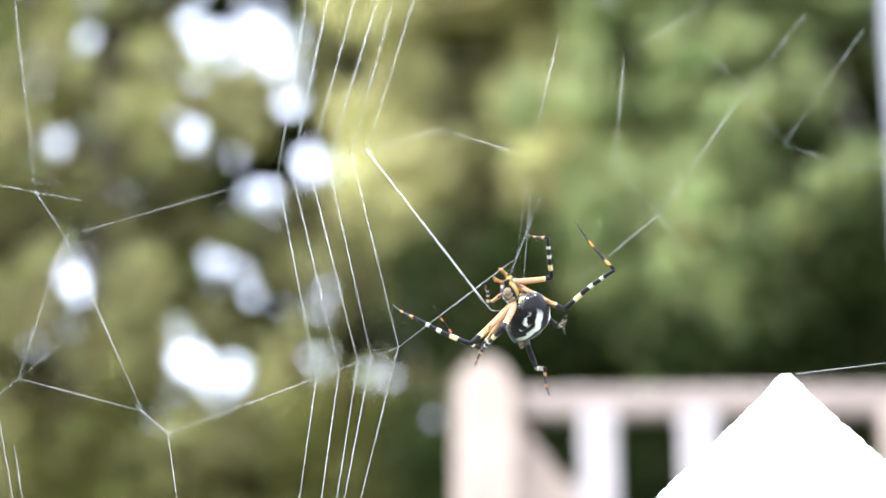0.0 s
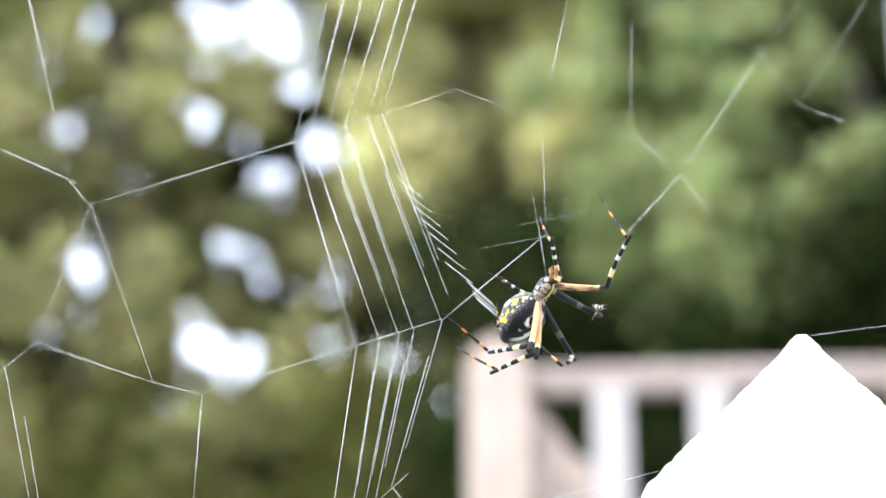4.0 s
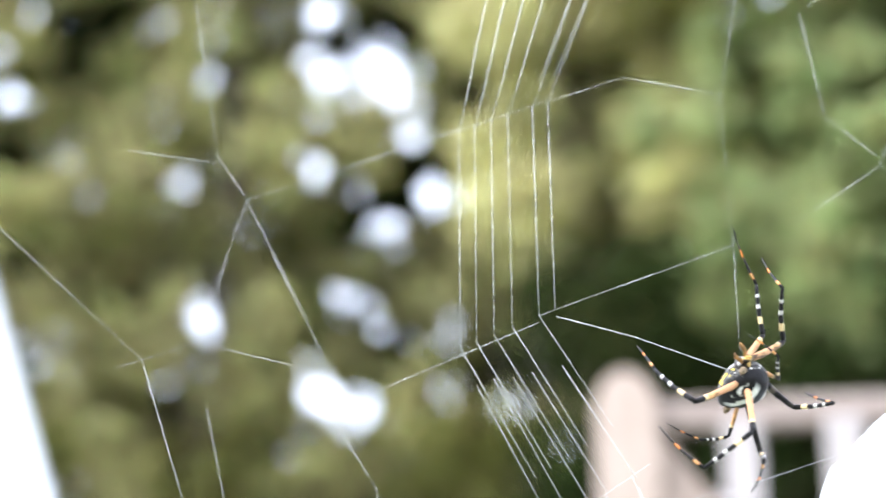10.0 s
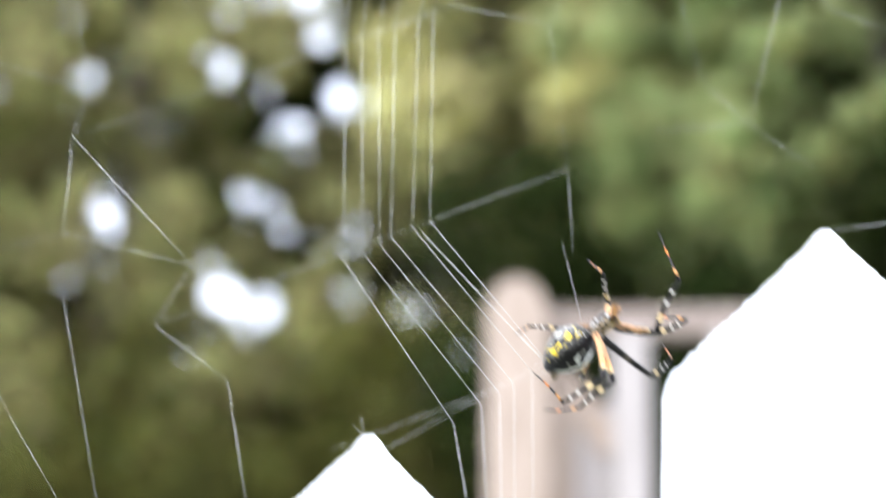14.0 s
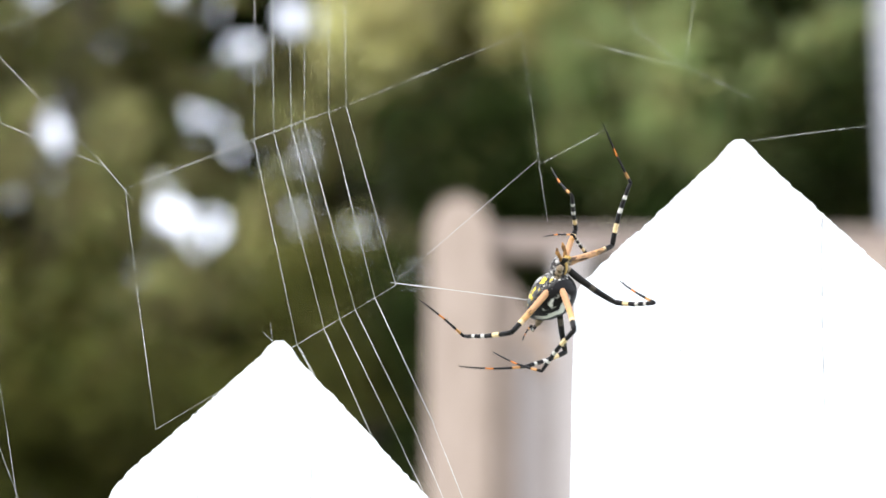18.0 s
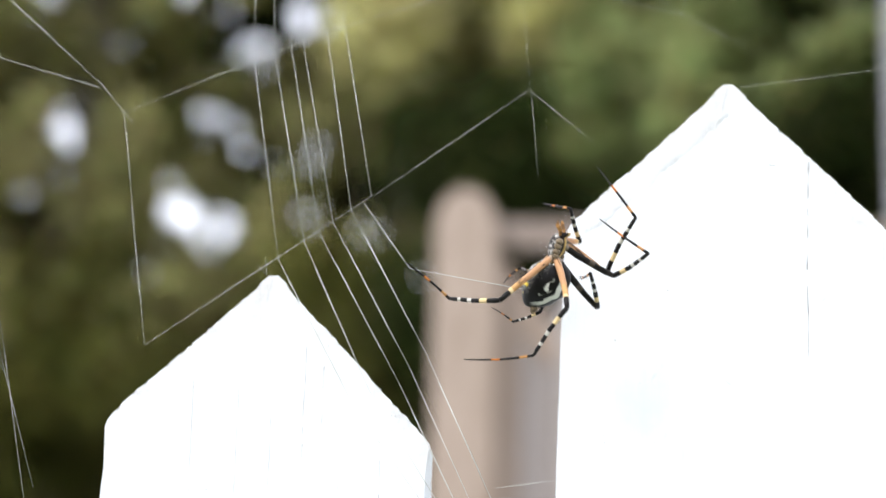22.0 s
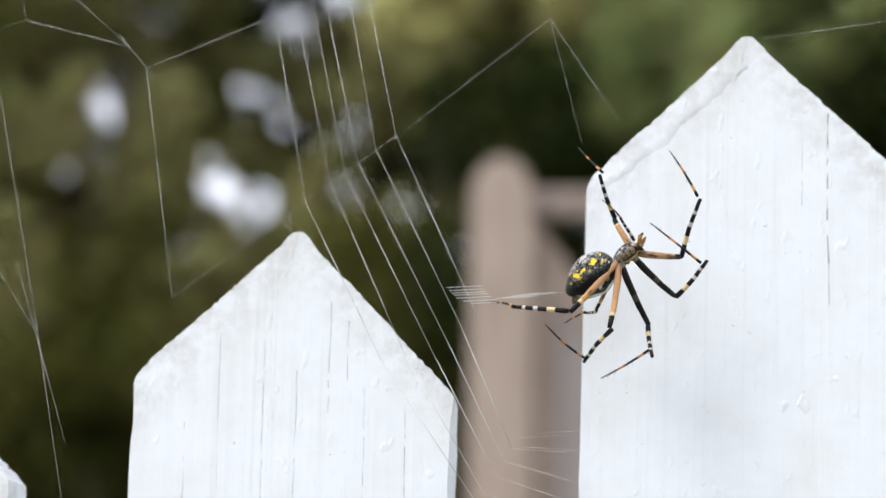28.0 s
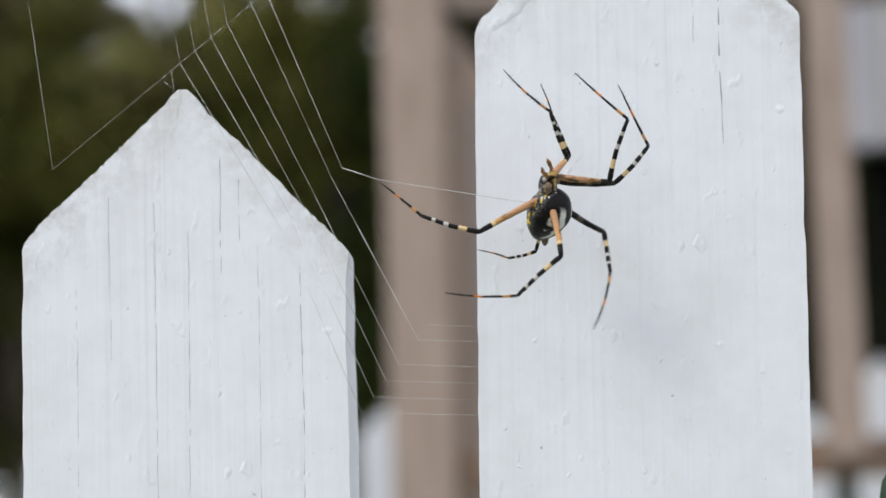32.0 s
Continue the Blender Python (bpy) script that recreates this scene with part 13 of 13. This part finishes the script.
    walk(THREADS[146], [(0, pose(0.0047, 0.0036, 1.0705, 92.6, 56.5, 58.8)), (6, pose(0.0040, 0.0040, 1.0705, 94.6, 56.5, 59.4)), (8, pose(0.0052, 0.0032, 1.0705, 93.8, 56.5, 60.7)), (11, pose(0.0070, 0.0021, 1.0705, 92.8, 56.4, 62.4)), (14, pose(0.0089, 0.0012, 1.0705, 91.8, 56.4, 63.8)), (17, pose(0.0109, 0.0003, 1.0706, 91.0, 56.4, 65.1)), (18, pose(0.0098, 0.0012, 1.0705, 90.9, 56.4, 62.9)), (19, pose(0.0087, 0.0023, 1.0703, 90.7, 56.4, 60.3)), (20, pose(0.0113, 0.0010, 1.0704, 89.6, 56.4, 62.4)), (21, pose(0.0141, -0.0002, 1.0704, 88.7, 56.4, 64.2)), (22, pose(0.0170, -0.0012, 1.0705, 87.9, 56.4, 65.7)), (23, pose(0.0200, -0.0020, 1.0707, 87.2, 56.5, 67.0)), (32, pose(0.0200, -0.0020, 1.0707, 87.2, 56.5, 67.0))])
    walk(STRAND[0], flat(-0.016, (0, -0.1147, 1.1313, 143.5), (1, -0.1105, 1.1301, 150.5), (2, -0.1111, 1.1304, 160.3), (3, -0.1146, 1.1314, 157.2), (5.5, -0.0984, 1.0676, 88.9), (6, -0.0999, 1.0637, 90.8), (7, -0.1050, 1.0669, 98.4), (8, -0.1099, 1.0724, 100.3), (9, -0.1093, 1.0729, 99.0), (10, -0.1142, 1.0700, 107.8), (11, -0.1197, 1.0670, 129.0), (12.5, -0.1138, 1.0562, 132.3), (13, -0.1240, 1.0603, 139.0), (14, -0.1110, 1.0657, 137.8), (16.5, -0.0882, 1.0250, 73.7), (17, -0.0925, 1.0239, 77.1), (18, -0.0950, 1.0255, 96.8), (19, -0.0955, 1.0263, 101.3), (20, -0.0965, 1.0284, 94.3), (21, -0.1014, 1.0316, 114.8), (22, -0.1002, 1.0297, 144.5), (23, -0.0986, 1.0327, 133.1), (24, -0.1012, 1.0350, 135.3), (25, -0.1014, 1.0325, 136.6), (26, -0.0991, 1.0326, 148.7), (28.5, -0.0785, 0.9874, 80.3), (29, -0.0757, 0.9867, 87.1), (30, -0.0817, 0.9911, 86.5), (31, -0.0814, 0.9887, 88.4), (32, -0.0814, 0.9866, 110.1)))
    walk(STRAND[1], flat(-0.016, (0, -0.1099, 1.1248, 143.5), (1, -0.1068, 1.1236, 150.5), (2, -0.1090, 1.1246, 160.3), (3, -0.1121, 1.1254, 157.2), (5.5, -0.0969, 1.0676, 88.9), (6, -0.0984, 1.0637, 90.8), (7, -0.1033, 1.0667, 98.4), (8, -0.1081, 1.0721, 100.3), (9, -0.1054, 1.0723, 99.0), (10, -0.1122, 1.0694, 107.8), (11, -0.1186, 1.0661, 129.0), (12.5, -0.1113, 1.0539, 132.3), (13, -0.1205, 1.0563, 139.0), (14, -0.1078, 1.0622, 137.8), (16.5, -0.0881, 1.0250, 73.7), (17, -0.0919, 1.0240, 77.1), (18, -0.0938, 1.0254, 96.8), (19, -0.0918, 1.0255, 101.3), (20, -0.0948, 1.0282, 94.3), (21, -0.1005, 1.0312, 114.8), (22, -0.0990, 1.0280, 144.5), (23, -0.0949, 1.0291, 133.1), (24, -0.0981, 1.0318, 135.3), (25, -0.0986, 1.0296, 136.6), (26, -0.0958, 1.0272, 148.7), (28.5, -0.0779, 0.9875, 80.3), (29, -0.0747, 0.9867, 87.1), (30, -0.0798, 0.9913, 86.5), (31, -0.0810, 0.9888, 88.4), (32, -0.0813, 0.9866, 110.1)))
    walk(STRAND[2], flat(-0.016, (0, -0.1050, 1.1183, 143.5), (1, -0.1031, 1.1172, 150.5), (2, -0.1070, 1.1189, 160.3), (3, -0.1096, 1.1194, 157.2), (5.5, -0.0953, 1.0677, 88.9), (6, -0.0969, 1.0637, 90.8), (7, -0.1016, 1.0664, 98.4), (8, -0.1062, 1.0717, 100.3), (9, -0.1016, 1.0717, 99.0), (10, -0.1102, 1.0688, 107.8), (11, -0.1175, 1.0652, 129.0), (12.5, -0.1088, 1.0517, 132.3), (13, -0.1170, 1.0523, 139.0), (14, -0.1046, 1.0587, 137.8), (16.5, -0.0880, 1.0250, 73.7), (17, -0.0914, 1.0241, 77.1), (18, -0.0926, 1.0252, 96.8), (19, -0.0882, 1.0248, 101.3), (20, -0.0931, 1.0281, 94.3), (21, -0.0996, 1.0308, 114.8), (22, -0.0977, 1.0262, 144.5), (23, -0.0911, 1.0256, 133.1), (24, -0.0949, 1.0286, 135.3), (25, -0.0958, 1.0266, 136.6), (26, -0.0925, 1.0217, 148.7), (28.5, -0.0773, 0.9876, 80.3), (29, -0.0737, 0.9868, 87.1), (30, -0.0778, 0.9914, 86.5), (31, -0.0807, 0.9888, 88.4), (32, -0.0812, 0.9865, 110.1)))
    walk(STRAND[3], flat(-0.016, (0, -0.1002, 1.1118, 143.5), (1, -0.0995, 1.1107, 150.5), (2, -0.1049, 1.1131, 160.3), (3, -0.1070, 1.1134, 157.2), (5.5, -0.0938, 1.0677, 88.9), (6, -0.0954, 1.0636, 90.8), (7, -0.0999, 1.0661, 98.4), (8, -0.1044, 1.0714, 100.3), (9, -0.0977, 1.0711, 99.0), (10, -0.1082, 1.0681, 107.8), (11, -0.1164, 1.0643, 129.0), (12.5, -0.1063, 1.0494, 132.3), (13, -0.1136, 1.0483, 139.0), (14, -0.1014, 1.0552, 137.8), (16.5, -0.0879, 1.0250, 73.7), (17, -0.0908, 1.0243, 77.1), (18, -0.0914, 1.0251, 96.8), (19, -0.0845, 1.0241, 101.3), (20, -0.0913, 1.0280, 94.3), (21, -0.0987, 1.0304, 114.8), (22, -0.0965, 1.0245, 144.5), (23, -0.0874, 1.0221, 133.1), (24, -0.0917, 1.0254, 135.3), (25, -0.0930, 1.0236, 136.6), (26, -0.0892, 1.0162, 148.7), (28.5, -0.0767, 0.9878, 80.3), (29, -0.0727, 0.9868, 87.1), (30, -0.0758, 0.9915, 86.5), (31, -0.0803, 0.9888, 88.4), (32, -0.0810, 0.9865, 110.1)))
    walk(STRAND[4], flat(-0.016, (0, -0.0954, 1.1053, 143.5), (1, -0.0958, 1.1043, 150.5), (2, -0.1028, 1.1073, 160.3), (3, -0.1045, 1.1074, 157.2), (5.5, -0.0923, 1.0677, 88.9), (6, -0.0940, 1.0636, 90.8), (7, -0.0981, 1.0659, 98.4), (8, -0.1026, 1.0711, 100.3), (9, -0.0938, 1.0704, 99.0), (10, -0.1062, 1.0675, 107.8), (11, -0.1153, 1.0634, 129.0), (12.5, -0.1038, 1.0471, 132.3), (13, -0.1101, 1.0443, 139.0), (14, -0.0983, 1.0517, 137.8), (16.5, -0.0878, 1.0251, 73.7), (17, -0.0903, 1.0244, 77.1), (18, -0.0902, 1.0249, 96.8), (19, -0.0808, 1.0233, 101.3), (20, -0.0896, 1.0279, 94.3), (21, -0.0978, 1.0300, 114.8), (22, -0.0953, 1.0228, 144.5), (23, -0.0836, 1.0186, 133.1), (24, -0.0885, 1.0222, 135.3), (25, -0.0901, 1.0206, 136.6), (26, -0.0858, 1.0108, 148.7), (28.5, -0.0761, 0.9879, 80.3), (29, -0.0717, 0.9869, 87.1), (30, -0.0738, 0.9916, 86.5), (31, -0.0799, 0.9888, 88.4), (32, -0.0809, 0.9864, 110.1)))
    walk(STRAND[5], flat(-0.016, (0, -0.0906, 1.0987, 143.5), (1, -0.0922, 1.0978, 150.5), (2, -0.1008, 1.1016, 160.3), (3, -0.1020, 1.1014, 157.2), (5.5, -0.0908, 1.0677, 88.9), (6, -0.0925, 1.0636, 90.8), (7, -0.0964, 1.0656, 98.4), (8, -0.1008, 1.0707, 100.3), (9, -0.0900, 1.0698, 99.0), (10, -0.1042, 1.0668, 107.8), (11, -0.1143, 1.0625, 129.0), (12.5, -0.1014, 1.0449, 132.3), (13, -0.1066, 1.0403, 139.0), (14, -0.0951, 1.0482, 137.8), (16.5, -0.0877, 1.0251, 73.7), (17, -0.0897, 1.0245, 77.1), (18, -0.0890, 1.0248, 96.8), (19, -0.0771, 1.0226, 101.3), (20, -0.0878, 1.0277, 94.3), (21, -0.0969, 1.0295, 114.8), (22, -0.0941, 1.0211, 144.5), (23, -0.0799, 1.0151, 133.1), (24, -0.0854, 1.0190, 135.3), (25, -0.0873, 1.0177, 136.6), (26, -0.0825, 1.0053, 148.7), (28.5, -0.0755, 0.9880, 80.3), (29, -0.0707, 0.9869, 87.1), (30, -0.0719, 0.9917, 86.5), (31, -0.0795, 0.9888, 88.4), (32, -0.0808, 0.9864, 110.1)))
    walk(STRAND[6], flat(-0.016, (0, -0.0858, 1.0922, 143.5), (1, -0.0885, 1.0913, 150.5), (2, -0.0987, 1.0958, 160.3), (3, -0.0995, 1.0954, 157.2), (5.5, -0.0893, 1.0678, 88.9), (6, -0.0910, 1.0636, 90.8), (7, -0.0947, 1.0654, 98.4), (8, -0.0990, 1.0704, 100.3), (9, -0.0861, 1.0692, 99.0), (10, -0.1022, 1.0662, 107.8), (11, -0.1132, 1.0616, 129.0), (12.5, -0.0989, 1.0426, 132.3), (13, -0.1031, 1.0363, 139.0), (14, -0.0919, 1.0447, 137.8), (16.5, -0.0876, 1.0251, 73.7), (17, -0.0892, 1.0246, 77.1), (18, -0.0878, 1.0246, 96.8), (19, -0.0734, 1.0219, 101.3), (20, -0.0861, 1.0276, 94.3), (21, -0.0960, 1.0291, 114.8), (22, -0.0928, 1.0194, 144.5), (23, -0.0761, 1.0116, 133.1), (24, -0.0822, 1.0158, 135.3), (25, -0.0845, 1.0147, 136.6), (26, -0.0792, 0.9998, 148.7), (28.5, -0.0748, 0.9881, 80.3), (29, -0.0696, 0.9870, 87.1), (30, -0.0699, 0.9919, 86.5), (31, -0.0791, 0.9888, 88.4), (32, -0.0806, 0.9863, 110.1)))
    walk(STRAND[7], flat(-0.016, (0, -0.0801, 1.0846, 93.3), (1, -0.0838, 1.0831, 89.0), (2, -0.0955, 1.0868, 125.7), (3, -0.0958, 1.0866, 146.0), (5.5, -0.0798, 1.0679, 100.2), (6, -0.0815, 1.0634, 96.6), (7, -0.0853, 1.0640, 95.4), (8, -0.0896, 1.0687, 101.1), (9, -0.0767, 1.0677, 118.1), (10, -0.0932, 1.0633, 112.5), (11, -0.1058, 1.0557, 113.6), (12.5, -0.0918, 1.0362, 113.5), (13, -0.0969, 1.0292, 98.7), (14, -0.0855, 1.0377, 137.0), (16.5, -0.0785, 1.0278, 84.8), (17, -0.0799, 1.0268, 90.7), (18, -0.0783, 1.0235, 97.6), (19, -0.0641, 1.0200, 108.4), (20, -0.0766, 1.0269, 108.9), (21, -0.0874, 1.0252, 110.5), (22, -0.0873, 1.0116, 99.8), (23, -0.0692, 1.0051, 102.3), (24, -0.0755, 1.0090, 117.6), (25, -0.0780, 1.0078, 131.6), (26, -0.0742, 0.9917, 63.2), (28.5, -0.0655, 0.9897, 91.8), (29, -0.0602, 0.9874, 93.3), (30, -0.0604, 0.9924, 103.4), (31, -0.0696, 0.9891, 102.4), (32, -0.0717, 0.9831, 101.1)))
    walk(STRAND[8], flat(-0.016, (0, -0.0801, 1.0846, 93.3), (1, -0.0826, 1.0831, 89.0), (2, -0.0941, 1.0859, 125.7), (3, -0.0948, 1.0851, 146.0), (5.5, -0.0784, 1.0677, 100.2), (6, -0.0789, 1.0631, 96.6), (7, -0.0814, 1.0636, 95.4), (8, -0.0851, 1.0678, 101.1), (9, -0.0751, 1.0669, 118.1), (10, -0.0887, 1.0614, 112.5), (11, -0.0995, 1.0529, 113.6), (12.5, -0.0885, 1.0348, 113.5), (13, -0.0964, 1.0291, 98.7), (14, -0.0849, 1.0370, 137.0), (16.5, -0.0762, 1.0280, 84.8), (17, -0.0767, 1.0267, 90.7), (18, -0.0745, 1.0230, 97.6), (19, -0.0626, 1.0195, 108.4), (20, -0.0720, 1.0253, 108.9), (21, -0.0807, 1.0227, 110.5), (22, -0.0809, 1.0105, 99.8), (23, -0.0679, 1.0048, 102.3), (24, -0.0735, 1.0080, 117.6), (25, -0.0764, 1.0064, 131.6), (26, -0.0722, 0.9927, 63.2), (28.5, -0.0633, 0.9896, 91.8), (29, -0.0574, 0.9873, 93.3), (30, -0.0568, 0.9916, 103.4), (31, -0.0630, 0.9876, 102.4), (32, -0.0633, 0.9814, 101.1)))
    walk(STRAND[9], flat(-0.016, (0, -0.0801, 1.0846, 93.3), (1, -0.0813, 1.0831, 89.0), (2, -0.0928, 1.0849, 125.7), (3, -0.0938, 1.0836, 146.0), (5.5, -0.0770, 1.0674, 100.2), (6, -0.0763, 1.0628, 96.6), (7, -0.0774, 1.0632, 95.4), (8, -0.0806, 1.0670, 101.1), (9, -0.0734, 1.0660, 118.1), (10, -0.0842, 1.0596, 112.5), (11, -0.0933, 1.0502, 113.6), (12.5, -0.0852, 1.0333, 113.5), (13, -0.0960, 1.0290, 98.7), (14, -0.0842, 1.0363, 137.0), (16.5, -0.0739, 1.0282, 84.8), (17, -0.0734, 1.0267, 90.7), (18, -0.0706, 1.0225, 97.6), (19, -0.0612, 1.0190, 108.4), (20, -0.0674, 1.0237, 108.9), (21, -0.0741, 1.0202, 110.5), (22, -0.0745, 1.0094, 99.8), (23, -0.0665, 1.0045, 102.3), (24, -0.0715, 1.0070, 117.6), (25, -0.0747, 1.0049, 131.6), (26, -0.0701, 0.9938, 63.2), (28.5, -0.0612, 0.9895, 91.8), (29, -0.0545, 0.9871, 93.3), (30, -0.0532, 0.9907, 103.4), (31, -0.0563, 0.9861, 102.4), (32, -0.0548, 0.9798, 101.1)))
    walk(STRAND[10], flat(-0.016, (0, -0.0801, 1.0846, 93.3), (1, -0.0801, 1.0831, 89.0), (2, -0.0914, 1.0839, 125.7), (3, -0.0928, 1.0821, 146.0), (5.5, -0.0756, 1.0672, 100.2), (6, -0.0736, 1.0625, 96.6), (7, -0.0735, 1.0629, 95.4), (8, -0.0761, 1.0661, 101.1), (9, -0.0718, 1.0651, 118.1), (10, -0.0798, 1.0577, 112.5), (11, -0.0870, 1.0475, 113.6), (12.5, -0.0818, 1.0319, 113.5), (13, -0.0955, 1.0290, 98.7), (14, -0.0836, 1.0356, 137.0), (16.5, -0.0716, 1.0284, 84.8), (17, -0.0702, 1.0266, 90.7), (18, -0.0667, 1.0220, 97.6), (19, -0.0598, 1.0186, 108.4), (20, -0.0628, 1.0222, 108.9), (21, -0.0674, 1.0177, 110.5), (22, -0.0681, 1.0083, 99.8), (23, -0.0652, 1.0043, 102.3), (24, -0.0695, 1.0059, 117.6), (25, -0.0731, 1.0035, 131.6), (26, -0.0681, 0.9948, 63.2), (28.5, -0.0590, 0.9895, 91.8), (29, -0.0517, 0.9870, 93.3), (30, -0.0496, 0.9899, 103.4), (31, -0.0497, 0.9847, 102.4), (32, -0.0464, 0.9781, 101.1)))
    walk(STRAND[11], flat(-0.016, (0, -0.0801, 1.0846, 93.3), (1, -0.0788, 1.0832, 89.0), (2, -0.0900, 1.0829, 125.7), (3, -0.0918, 1.0806, 146.0), (5.5, -0.0742, 1.0669, 100.2), (6, -0.0710, 1.0622, 96.6), (7, -0.0696, 1.0625, 95.4), (8, -0.0717, 1.0652, 101.1), (9, -0.0701, 1.0642, 118.1), (10, -0.0753, 1.0559, 112.5), (11, -0.0807, 1.0447, 113.6), (12.5, -0.0785, 1.0304, 113.5), (13, -0.0950, 1.0289, 98.7), (14, -0.0829, 1.0349, 137.0), (16.5, -0.0693, 1.0286, 84.8), (17, -0.0669, 1.0266, 90.7), (18, -0.0628, 1.0214, 97.6), (19, -0.0584, 1.0181, 108.4), (20, -0.0582, 1.0206, 108.9), (21, -0.0608, 1.0152, 110.5), (22, -0.0617, 1.0072, 99.8), (23, -0.0639, 1.0040, 102.3), (24, -0.0675, 1.0049, 117.6), (25, -0.0715, 1.0020, 131.6), (26, -0.0660, 0.9959, 63.2), (28.5, -0.0569, 0.9894, 91.8), (29, -0.0489, 0.9868, 93.3), (30, -0.0460, 0.9890, 103.4), (31, -0.0430, 0.9832, 102.4), (32, -0.0380, 0.9765, 101.1)))


motions()
